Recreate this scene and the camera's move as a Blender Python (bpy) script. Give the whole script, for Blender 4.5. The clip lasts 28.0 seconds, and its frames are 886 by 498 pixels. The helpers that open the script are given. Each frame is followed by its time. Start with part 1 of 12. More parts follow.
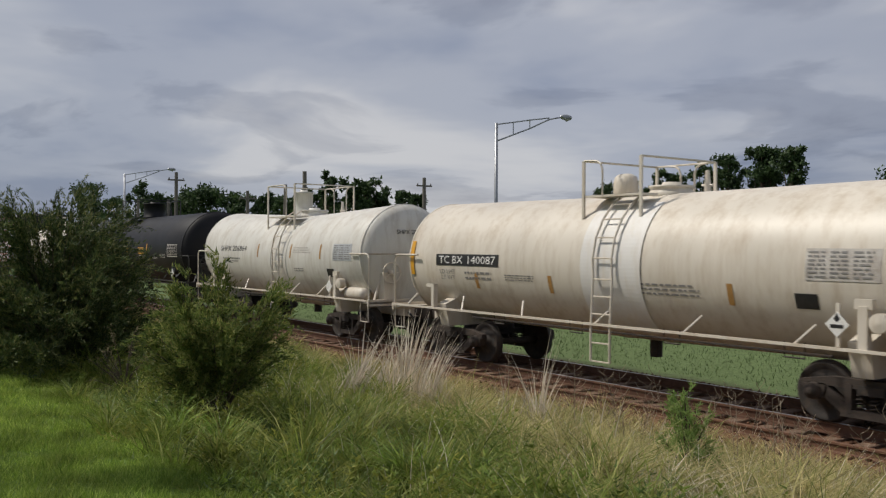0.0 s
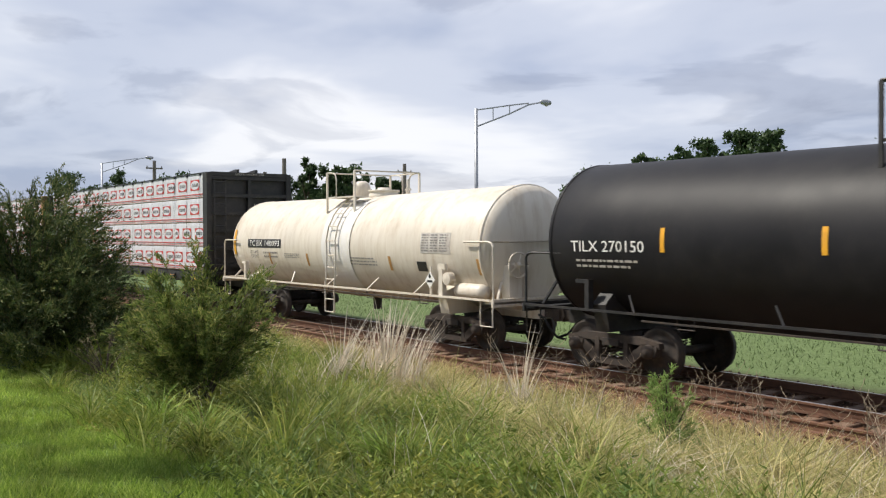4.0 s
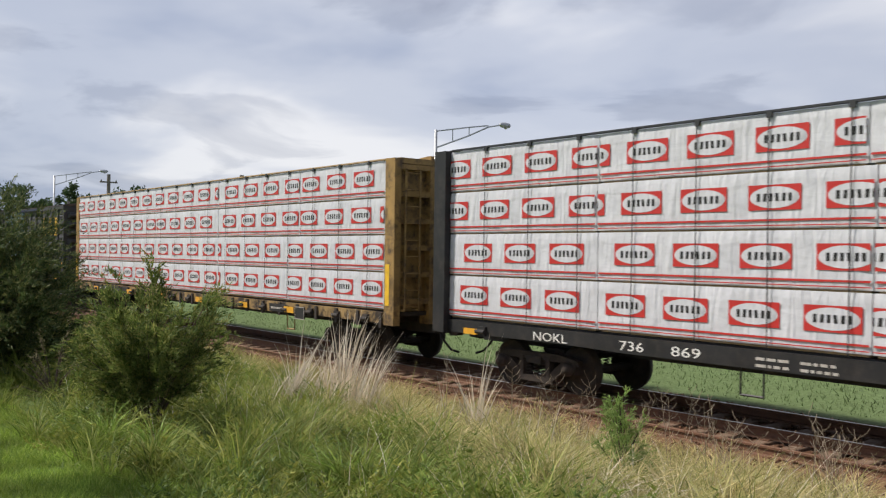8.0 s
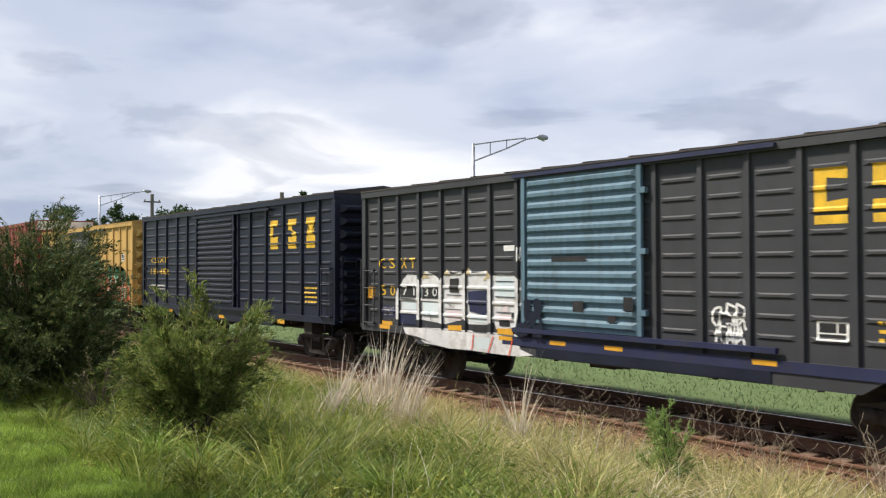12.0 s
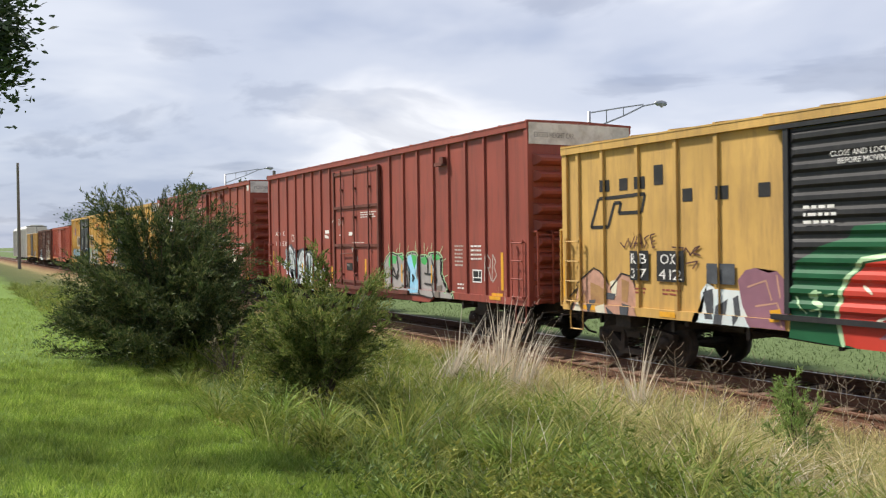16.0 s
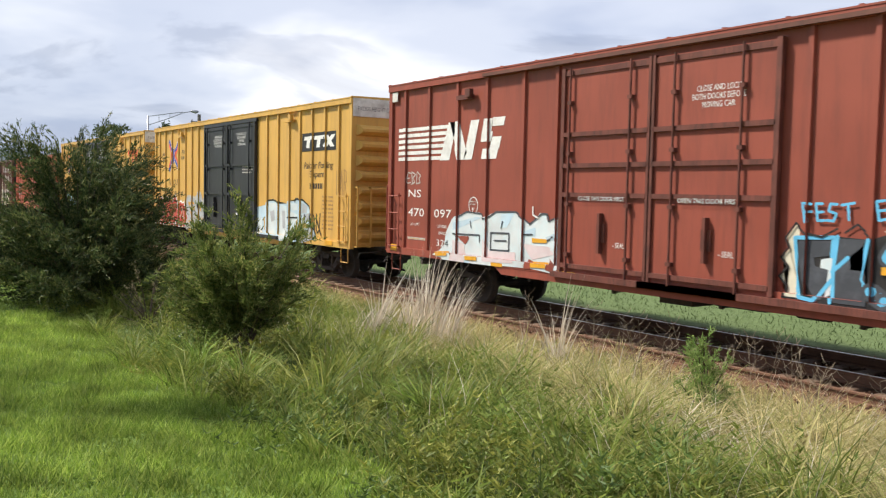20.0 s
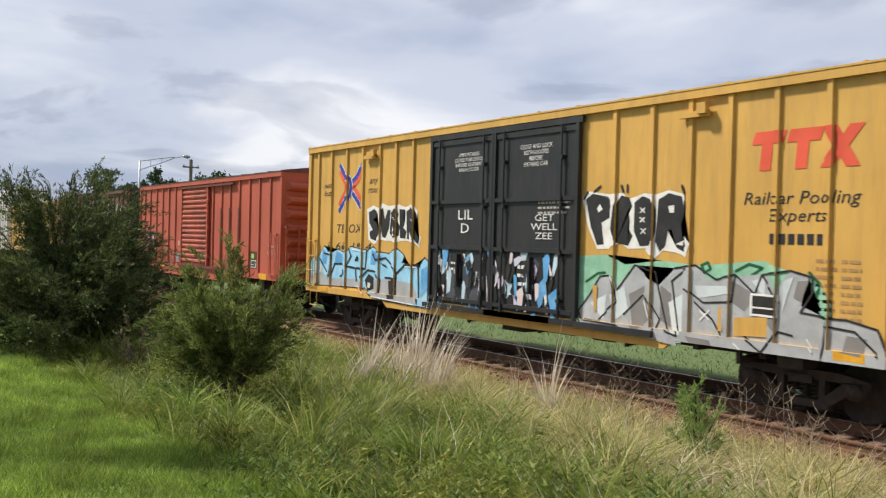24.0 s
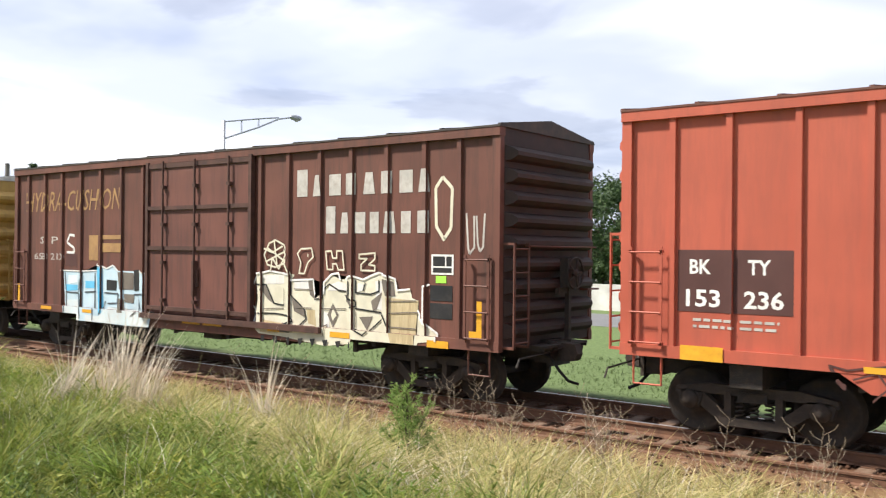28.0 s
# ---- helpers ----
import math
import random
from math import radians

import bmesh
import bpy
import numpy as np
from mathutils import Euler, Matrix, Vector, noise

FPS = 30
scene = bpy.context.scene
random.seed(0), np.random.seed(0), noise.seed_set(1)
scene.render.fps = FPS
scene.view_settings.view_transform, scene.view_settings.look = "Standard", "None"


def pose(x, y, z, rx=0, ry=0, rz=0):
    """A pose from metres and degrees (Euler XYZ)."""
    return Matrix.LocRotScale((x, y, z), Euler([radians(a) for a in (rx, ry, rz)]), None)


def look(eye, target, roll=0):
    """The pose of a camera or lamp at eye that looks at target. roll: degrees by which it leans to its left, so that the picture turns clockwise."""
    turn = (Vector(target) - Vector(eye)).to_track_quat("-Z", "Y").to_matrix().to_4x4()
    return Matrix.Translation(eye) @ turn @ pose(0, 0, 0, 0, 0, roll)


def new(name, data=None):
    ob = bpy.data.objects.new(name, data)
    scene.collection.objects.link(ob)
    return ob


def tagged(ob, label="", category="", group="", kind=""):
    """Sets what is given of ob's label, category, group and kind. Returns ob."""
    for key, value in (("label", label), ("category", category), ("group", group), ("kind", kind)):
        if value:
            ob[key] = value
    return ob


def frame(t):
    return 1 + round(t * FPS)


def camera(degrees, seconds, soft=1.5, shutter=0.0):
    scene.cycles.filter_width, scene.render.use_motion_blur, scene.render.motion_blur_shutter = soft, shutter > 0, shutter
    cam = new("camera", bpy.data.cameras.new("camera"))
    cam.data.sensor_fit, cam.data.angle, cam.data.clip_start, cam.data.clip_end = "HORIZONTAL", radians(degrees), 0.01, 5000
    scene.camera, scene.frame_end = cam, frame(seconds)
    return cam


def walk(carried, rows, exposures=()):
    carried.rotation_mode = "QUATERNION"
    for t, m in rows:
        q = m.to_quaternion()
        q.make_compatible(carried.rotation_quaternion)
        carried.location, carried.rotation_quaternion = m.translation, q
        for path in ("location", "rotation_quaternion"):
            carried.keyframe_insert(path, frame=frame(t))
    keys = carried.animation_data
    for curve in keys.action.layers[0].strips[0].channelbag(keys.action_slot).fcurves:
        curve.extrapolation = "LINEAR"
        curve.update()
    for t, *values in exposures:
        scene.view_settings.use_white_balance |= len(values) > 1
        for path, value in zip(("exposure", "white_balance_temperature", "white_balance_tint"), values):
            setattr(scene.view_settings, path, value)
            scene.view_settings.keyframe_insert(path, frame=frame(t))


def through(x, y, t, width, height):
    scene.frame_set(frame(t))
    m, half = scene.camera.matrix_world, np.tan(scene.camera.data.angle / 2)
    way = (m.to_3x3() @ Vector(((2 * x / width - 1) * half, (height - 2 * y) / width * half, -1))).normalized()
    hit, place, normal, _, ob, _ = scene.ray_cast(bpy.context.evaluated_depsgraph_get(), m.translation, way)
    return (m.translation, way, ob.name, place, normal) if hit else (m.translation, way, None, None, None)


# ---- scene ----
# ---- camera ----
cam = camera(52.50, 28.0, soft=1.2, shutter=0.12)
PATH = [
    (0.0, -0.002, -13.385, 2.611, 89.87, -0.31, 54.67),
    (0.5, -0.003, -13.385, 2.611, 89.57, -0.33, 55.10),
    (1.0, -0.002, -13.384, 2.611, 89.48, -0.15, 55.55),
    (1.5, -0.003, -13.384, 2.611, 89.53, 0.14, 55.83),
    (2.0, -0.002, -13.384, 2.611, 89.50, -0.05, 55.89),
    (2.5, -0.002, -13.384, 2.611, 89.48, -0.42, 55.71),
    (3.0, -0.003, -13.383, 2.611, 89.60, -0.36, 54.93),
    (3.5, -0.007, -13.383, 2.610, 89.10, 0.20, 54.48),
    (5.5, 0.004, -13.406, 2.608, 89.47, -0.86, 50.04),
    (6.0, 0.005, -13.407, 2.608, 89.37, -1.04, 50.11),
    (6.5, 0.005, -13.407, 2.608, 89.37, -0.91, 50.16),
    (7.0, 0.006, -13.407, 2.608, 89.70, -0.92, 50.14),
    (7.5, 0.005, -13.407, 2.608, 90.28, -0.98, 50.39),
    (8.0, 0.005, -13.408, 2.607, 90.30, -0.76, 50.74),
    (8.5, 0.005, -13.407, 2.607, 90.33, -0.59, 51.51),
    (9.0, 0.004, -13.407, 2.607, 90.07, -0.82, 52.71),
    (9.5, 0.004, -13.407, 2.608, 89.68, -0.59, 53.60),
    (10.0, 0.004, -13.406, 2.608, 89.72, -0.55, 53.49),
    (10.5, 0.003, -13.407, 2.608, 89.95, -0.62, 53.42),
    (11.0, 0.003, -13.406, 2.608, 90.18, -0.72, 53.79),
    (11.5, 0.004, -13.407, 2.608, 90.61, -0.59, 53.45),
    (12.0, 0.004, -13.407, 2.609, 91.15, 0.16, 53.26),
    (12.5, 0.004, -13.407, 2.608, 89.88, 0.94, 53.23),
    (13.0, 0.008, -13.409, 2.608, 88.09, 1.22, 54.90),
    (13.5, 0.010, -13.410, 2.607, 87.05, 1.38, 57.01),
    (15.5, 0.013, -13.423, 2.558, 88.70, 0.34, 61.25),
    (16.0, 0.012, -13.414, 2.555, 89.45, 0.82, 60.63),
    (16.5, 0.011, -13.408, 2.555, 90.04, 1.19, 59.79),
    (17.0, 0.010, -13.406, 2.554, 89.74, 0.86, 59.62),
    (17.5, 0.008, -13.405, 2.555, 89.66, 0.16, 59.35),
    (18.0, 0.003, -13.410, 2.557, 89.35, 0.00, 60.54),
    (18.5, 0.001, -13.408, 2.556, 87.33, -0.26, 61.87),
    (19.0, 0.001, -13.393, 2.555, 86.37, -0.79, 59.52),
    (19.5, 0.002, -13.390, 2.552, 86.10, -1.28, 57.59),
    (20.0, 0.000, -13.387, 2.552, 86.48, -1.21, 56.05),
    (20.5, 0.002, -13.391, 2.552, 87.23, -1.28, 54.80),
    (21.0, 0.005, -13.394, 2.556, 88.55, -1.47, 54.72),
    (21.5, 0.003, -13.393, 2.557, 89.07, -1.48, 55.16),
    (23.5, 0.005, -13.400, 2.557, 89.18, -1.29, 55.16),
    (24.0, 0.000, -13.399, 2.557, 89.41, -1.48, 55.45),
    (24.5, 0.002, -13.396, 2.561, 89.62, -1.18, 55.05),
    (25.0, 0.005, -13.381, 2.559, 89.96, -0.39, 55.01),
    (25.5, 0.009, -13.399, 2.562, 89.87, 0.04, 55.81),
    (26.0, 0.009, -13.404, 2.561, 90.09, -0.85, 56.89),
    (26.5, 0.008, -13.379, 2.558, 90.20, -1.30, 57.02),
    (27.0, 0.015, -13.394, 2.556, 90.30, -1.25, 53.63),
    (27.5, 0.031, -13.347, 2.551, 90.27, -0.99, 47.17),
    (28.0, 0.039, -13.372, 2.557, 90.13, -0.59, 37.56),
]
# how far the train has rolled, every two seconds
ROLLED = [-0.00, 18.63, 37.43, 56.01, 74.30, 92.63, 110.92, 129.49, 147.84, 166.16, 184.58, 202.92, 221.25, 239.10, 257.19]
EXPOSURES = [(0.0, -0.35), (0.3, -0.55), (1.0, -0.12), (2.0, 0.2), (2.6, 0.32), (3.0, 0.72), (5.5, -0.05), (6.0, 0.27), (9.0, 0.26), (10.5, 0.25), (11.5, 0.5), (12.5, 0.52), (13.5, 0.65), (15.5, 0.5),
             (18.0, 0.62), (20.0, 0.65), (21.0, 0.42), (23.5, 0.4), (25.0, 0.42), (26.0, 0.62), (27.0, 0.58), (28.0, 0.9)]
walk(cam, [(t, pose(*p)) for t, *p in PATH], EXPOSURES)


# ---- light: thin overcast sky with a veiled sun behind the viewer ----
SUN_ELEVATION, SUN_TURN = radians(52), radians(227)
world = bpy.data.worlds.new("world")
scene.world = world
world.use_nodes = True
wn, wl = world.node_tree.nodes, world.node_tree.links
wn.clear()


w_out = wn.new("ShaderNodeOutputWorld")
w_bg = wn.new("ShaderNodeBackground")
w_sky = wn.new("ShaderNodeTexSky")
w_sky.sky_type, w_sky.sun_disc = "NISHITA", False
w_sky.sun_elevation, w_sky.sun_rotation = SUN_ELEVATION, SUN_TURN
w_co = wn.new("ShaderNodeTexCoord")
w_sep = wn.new("ShaderNodeSeparateXYZ")
wl.new(w_co.outputs["Generated"], w_sep.inputs[0])
w_up = wn.new("ShaderNodeMath")
w_up.operation = "MAXIMUM"
w_up.inputs[1].default_value = 0.0
wl.new(w_sep.outputs["Z"], w_up.inputs[0])
w_add = wn.new("ShaderNodeMath")
w_add.operation = "ADD"
w_add.inputs[1].default_value = 0.12
wl.new(w_up.outputs[0], w_add.inputs[0])
w_div = wn.new("ShaderNodeVectorMath")
w_div.operation = "DIVIDE"
wl.new(w_co.outputs["Generated"], w_div.inputs[0])
w_comb = wn.new("ShaderNodeCombineXYZ")
for i in range(3):
    wl.new(w_add.outputs[0], w_comb.inputs[i])
wl.new(w_comb.outputs[0], w_div.inputs[1])
w_map = wn.new("ShaderNodeMapping")
w_map.inputs["Location"].default_value = (2.3, 0.7, 0.0)
w_map.inputs["Rotation"].default_value = (0, 0, radians(35))
w_map.inputs["Scale"].default_value = (0.85, 1.0, 0.0)
wl.new(w_div.outputs[0], w_map.inputs["Vector"])


def cloud_noise(scale, detail, rough, distortion, shift):
    mp = wn.new("ShaderNodeMapping")
    mp.inputs["Location"].default_value = shift
    wl.new(w_map.outputs[0], mp.inputs["Vector"])
    n = wn.new("ShaderNodeTexNoise")
    for k, v in (("Scale", scale), ("Detail", detail), ("Roughness", rough), ("Distortion", distortion)):
        n.inputs[k].default_value = v
    wl.new(mp.outputs[0], n.inputs["Vector"])
    return n


def ramp(source, stops):
    r = wn.new("ShaderNodeValToRGB")
    els = r.color_ramp.elements
    while len(els) < len(stops):
        els.new(0.5)
    for e, (p, c) in zip(els, stops):
        e.position, e.color = p, c + (1,)
    r.color_ramp.interpolation = "EASE"
    wl.new(source, r.inputs[0])
    return r


# a broad bright veil, and darker soft puffs drifting under it
w_veil = ramp(cloud_noise(0.55, 5, 0.5, 0.3, (0, 0, 0)).outputs["Fac"], ((0.34, (0.36, 0.41, 0.55)), (0.48, (0.54, 0.575, 0.68)), (0.62, (0.79, 0.795, 0.84))))
w_puff = ramp(cloud_noise(1.1, 6, 0.52, 0.5, (4.1, 1.7, 0)).outputs["Fac"], ((0.52, (1.0, 1.0, 1.0)), (0.60, (0.80, 0.81, 0.84)), (0.74, (0.62, 0.63, 0.68))))
w_ramp = wn.new("ShaderNodeMixRGB")
w_ramp.blend_type = "MULTIPLY"
w_ramp.inputs[0].default_value = 1.0
wl.new(w_veil.outputs[0], w_ramp.inputs[1])
wl.new(w_puff.outputs[0], w_ramp.inputs[2])
w_sc = wn.new("ShaderNodeVectorMath")
w_sc.operation = "SCALE"
w_sc.inputs["Scale"].default_value = 0.06
wl.new(w_sky.outputs[0], w_sc.inputs[0])
w_mix = wn.new("ShaderNodeMixRGB")
w_mix.inputs[0].default_value = 0.82
wl.new(w_sc.outputs[0], w_mix.inputs[1])
w_side = wn.new("ShaderNodeMapRange")
w_side.inputs["From Min"].default_value, w_side.inputs["From Max"].default_value = -0.05, 0.95
wl.new(w_sep.outputs["Y"], w_side.inputs["Value"])
w_tail = ramp(w_side.outputs[0], ((0.0, (0.74, 0.775, 0.83)), (0.58, (1.03, 1.02, 1.0)), (0.76, (1.0, 1.0, 1.0)), (1.0, (0.88, 0.885, 0.90))))
w_shade = wn.new("ShaderNodeMixRGB")
w_shade.blend_type, w_shade.inputs[0].default_value = "MULTIPLY", 1.0
wl.new(w_ramp.outputs[0], w_shade.inputs[1])
wl.new(w_tail.outputs[0], w_shade.inputs[2])
wl.new(w_shade.outputs[0], w_mix.inputs[2])
w_bg.inputs["Strength"].default_value = 1.0
wl.new(w_mix.outputs[0], w_bg.inputs["Color"])
wl.new(w_bg.outputs[0], w_out.inputs[0])

sun = new("sun", bpy.data.lights.new("sun", "SUN"))
sun.data.energy, sun.data.angle, sun.data.color = 4.3, radians(6), (1.0, 0.94, 0.84)
# from behind the viewer, a little to the rear of the train
sun.matrix_world = look((-39, -36, 67), (0, 0, 0))


# ---- materials ----
MATS = {}


def mat(name, rgb, rough=0.6, metal=0.0, dirt=None, dirt_amount=0.35, scale=1.5, streak=0.0, bump=0.0, bump_scale=40.0, vary=0.12, spec=0.4):
    """A painted or raw surface: base colour with soft variation, dirt in patches and streaks, fine relief."""
    if name in MATS:
        return MATS[name]
    m = bpy.data.materials.new(name)
    m.use_nodes = True
    n, l = m.node_tree.nodes, m.node_tree.links
    b = n["Principled BSDF"]
    b.inputs["Roughness"].default_value, b.inputs["Metallic"].default_value = rough, metal
    b.inputs["Specular IOR Level"].default_value = spec
    co = n.new("ShaderNodeTexCoord")
    n1 = n.new("ShaderNodeTexNoise")
    n1.inputs["Scale"].default_value, n1.inputs["Detail"].default_value = scale, 6
    l.new(co.outputs["Object"], n1.inputs["Vector"])
    c1 = n.new("ShaderNodeMixRGB")
    dark = tuple(c * (1 - vary * 1.6) for c in rgb[:3]) + (1,)
    lite = tuple(min(1, c * (1 + vary)) for c in rgb[:3]) + (1,)
    c1.inputs[1].default_value, c1.inputs[2].default_value = dark, lite
    r1 = n.new("ShaderNodeValToRGB")
    r1.color_ramp.elements[0].position, r1.color_ramp.elements[1].position = 0.3, 0.7
    l.new(n1.outputs["Fac"], r1.inputs[0])
    l.new(r1.outputs[0], c1.inputs[0])
    last = c1
    if dirt:
        mp = n.new("ShaderNodeMapping")
        mp.inputs["Scale"].default_value = (3.0, 3.0, 0.35) if streak else (1, 1, 1)
        l.new(co.outputs["Object"], mp.inputs["Vector"])
        n2 = n.new("ShaderNodeTexNoise")
        n2.inputs["Scale"].default_value, n2.inputs["Detail"].default_value, n2.inputs["Roughness"].default_value = scale * 1.7, 9, 0.7
        l.new(mp.outputs[0], n2.inputs["Vector"])
        r2 = n.new("ShaderNodeValToRGB")
        r2.color_ramp.elements[0].position, r2.color_ramp.elements[1].position = 0.46, 0.74
        r2.color_ramp.elements[1].color = (dirt_amount * 2,) * 3 + (1,)
        l.new(n2.outputs["Fac"], r2.inputs[0])
        c2 = n.new("ShaderNodeMixRGB")
        l.new(r2.outputs[0], c2.inputs[0])
        l.new(last.outputs[0], c2.inputs[1])
        c2.inputs[2].default_value = dirt
        last = c2
    l.new(last.outputs[0], b.inputs["Base Color"])
    n3 = n.new("ShaderNodeTexNoise")
    n3.inputs["Scale"].default_value, n3.inputs["Detail"].default_value = bump_scale, 4
    l.new(co.outputs["Object"], n3.inputs["Vector"])
    rr = n.new("ShaderNodeMapRange")
    rr.inputs["To Min"].default_value, rr.inputs["To Max"].default_value = max(0.05, rough - 0.12), min(1, rough + 0.14)
    l.new(n1.outputs["Fac"], rr.inputs["Value"])
    l.new(rr.outputs[0], b.inputs["Roughness"])
    if bump:
        bp = n.new("ShaderNodeBump")
        bp.inputs["Strength"].default_value, bp.inputs["Distance"].default_value = bump, 0.02
        l.new(n3.outputs["Fac"], bp.inputs["Height"])
        l.new(bp.outputs[0], b.inputs["Normal"])
    MATS[name] = m
    return m


def leafy(name, colours, rough=0.55, through=0.3, spec=0.3, patch=0.9):
    """Leaves or blades: each piece takes its own tone, light shines through in part."""
    if name in MATS:
        return MATS[name]
    m = bpy.data.materials.new(name)
    m.use_nodes = True
    n, l = m.node_tree.nodes, m.node_tree.links
    b = n["Principled BSDF"]
    b.inputs["Roughness"].default_value, b.inputs["Specular IOR Level"].default_value = rough, spec
    g = n.new("ShaderNodeNewGeometry")
    r = n.new("ShaderNodeValToRGB")
    els = r.color_ramp.elements
    while len(els) < len(colours):
        els.new(0.5)
    for i, c in enumerate(colours):
        els[i].position, els[i].color = i / (len(colours) - 1), tuple(c) + (1,)
    l.new(g.outputs["Random Per Island"], r.inputs[0])
    co = n.new("ShaderNodeTexCoord")
    nz = n.new("ShaderNodeTexNoise")
    nz.inputs["Scale"].default_value, nz.inputs["Detail"].default_value = patch, 3
    l.new(co.outputs["Object"], nz.inputs["Vector"])
    mr = n.new("ShaderNodeMapRange")
    mr.inputs["From Min"].default_value, mr.inputs["From Max"].default_value = 0.3, 0.7
    mr.inputs["To Min"].default_value, mr.inputs["To Max"].default_value = (0.72, 1.2) if patch < 1 else (0.55, 1.3)
    l.new(nz.outputs["Fac"], mr.inputs["Value"])
    mu = n.new("ShaderNodeMixRGB")
    mu.blend_type, mu.inputs[0].default_value = "MULTIPLY", 1.0
    l.new(r.outputs[0], mu.inputs[1])
    l.new(mr.outputs[0], mu.inputs[2])
    l.new(mu.outputs[0], b.inputs["Base Color"])
    t = n.new("ShaderNodeBsdfTranslucent")
    l.new(mu.outputs[0], t.inputs["Color"])
    mx = n.new("ShaderNodeMixShader")
    mx.inputs[0].default_value = through
    l.new(b.outputs[0], mx.inputs[1])
    l.new(t.outputs[0], mx.inputs[2])
    l.new(mx.outputs[0], n["Material Output"].inputs[0])
    MATS[name] = m
    return m


m_white_tank = mat("cream_tank_paint", (0.64, 0.583, 0.498), 0.42, dirt=(0.36, 0.26, 0.16, 1), dirt_amount=0.3, scale=0.7, streak=1, vary=0.05)
m_warm_white = mat("warm_white_paint", (0.70, 0.68, 0.65), 0.45, dirt=(0.62, 0.56, 0.47, 1), dirt_amount=0.4, scale=1.2, streak=1, vary=0.05)
m_grey_tank = mat("off_white_tank_paint", (0.62, 0.60, 0.55), 0.45, dirt=(0.34, 0.27, 0.19, 1), dirt_amount=0.3, scale=0.7, streak=1, vary=0.06)
m_black_tank = mat("black_tank_paint", (0.013, 0.0125, 0.0145), 0.5, dirt=(0.03, 0.028, 0.027, 1), dirt_amount=0.25, scale=0.8, vary=0.2, spec=0.2)
m_dark_steel = mat("dark_grimy_steel", (0.035, 0.03, 0.027), 0.75, dirt=(0.09, 0.06, 0.04, 1), scale=5, bump=0.3)
m_rust_steel = mat("rusty_truck_steel", (0.046, 0.036, 0.030), 0.8, dirt=(0.095, 0.066, 0.048, 1), scale=4, bump=0.4)
m_black_paint = mat("black_paint", (0.02, 0.02, 0.021), 0.5, dirt=(0.06, 0.05, 0.045, 1), scale=2)
m_white_paint = mat("white_lettering", (0.78, 0.77, 0.74), 0.5, dirt=(0.4, 0.36, 0.3, 1), dirt_amount=0.25, scale=3, vary=0.05)
m_dim_white = mat("faded_white_lettering", (0.5, 0.47, 0.43), 0.6, dirt=(0.25, 0.18, 0.14, 1), dirt_amount=0.3, scale=4)
m_grey_letter = mat("grey_lettering", (0.22, 0.21, 0.2), 0.6)
m_amber = mat("amber_reflector", (0.72, 0.36, 0.03), 0.4, dirt=(0.3, 0.15, 0.03, 1), dirt_amount=0.2, scale=6, vary=0.06)
m_yellow_letter = mat("yellow_lettering", (0.75, 0.45, 0.03), 0.5, dirt=(0.3, 0.2, 0.05, 1), dirt_amount=0.25, scale=4)
m_worn_stripe = mat("worn_brown_stripe", (0.42, 0.23, 0.07), 0.6, dirt=(0.25, 0.12, 0.04, 1), scale=6)
m_brown = mat("box_car_red", (0.285, 0.066, 0.046), 0.55, dirt=(0.10, 0.042, 0.032, 1), dirt_amount=0.3, scale=0.9, streak=1, vary=0.08)
m_brown_ns = mat("dark_box_car_red", (0.28, 0.066, 0.040), 0.55, dirt=(0.13, 0.040, 0.028, 1), dirt_amount=0.3, scale=0.9, streak=1, vary=0.08)
m_sp = mat("old_brown_paint", (0.145, 0.056, 0.039), 0.65, dirt=(0.06, 0.032, 0.025, 1), dirt_amount=0.4, scale=1.1, streak=1, vary=0.14)
m_sp_door = mat("brown_door_paint", (0.15, 0.058, 0.043), 0.65, dirt=(0.075, 0.035, 0.03, 1), dirt_amount=0.4, scale=1.0, streak=1, vary=0.14)
# end walls of the old brown car, a darker brown than its sides
m_sp_end = mat("dark_brown_end_paint", (0.05, 0.030, 0.026), 0.7, dirt=(0.022, 0.018, 0.017, 1), dirt_amount=0.45, scale=1.3, vary=0.2)
m_grime_red = mat("grimy_dark_red_iron", (0.15, 0.046, 0.032), 0.7, dirt=(0.05, 0.022, 0.016, 1), dirt_amount=0.5, scale=3, streak=1, vary=0.2)
m_grime_brown = mat("grimy_brown_iron", (0.085, 0.040, 0.030), 0.7, dirt=(0.035, 0.02, 0.016, 1), dirt_amount=0.4, scale=3, vary=0.2)
m_orange = mat("orange_red_paint", (0.43, 0.096, 0.056), 0.6, dirt=(0.26, 0.07, 0.048, 1), dirt_amount=0.3, scale=1.0, streak=1, vary=0.08)
m_orange_door = mat("stained_orange_red_paint", (0.40, 0.092, 0.055), 0.6, dirt=(0.035, 0.020, 0.018, 1), dirt_amount=0.42, scale=0.62, vary=0.1)
m_yellow = mat("box_car_yellow", (0.62, 0.36, 0.085), 0.5, dirt=(0.36, 0.21, 0.07, 1), dirt_amount=0.28, scale=0.9, streak=1, vary=0.06)
m_yellow_dull = mat("weathered_yellow", (0.56, 0.345, 0.10), 0.6, dirt=(0.28, 0.17, 0.07, 1), dirt_amount=0.38, scale=1.0, streak=1, vary=0.1)
m_sill_yellow = mat("grimy_yellow_sill_paint", (0.30, 0.195, 0.08), 0.8, dirt=(0.035, 0.025, 0.018, 1), dirt_amount=1.3, scale=1.5, bump=0.2, vary=0.25)
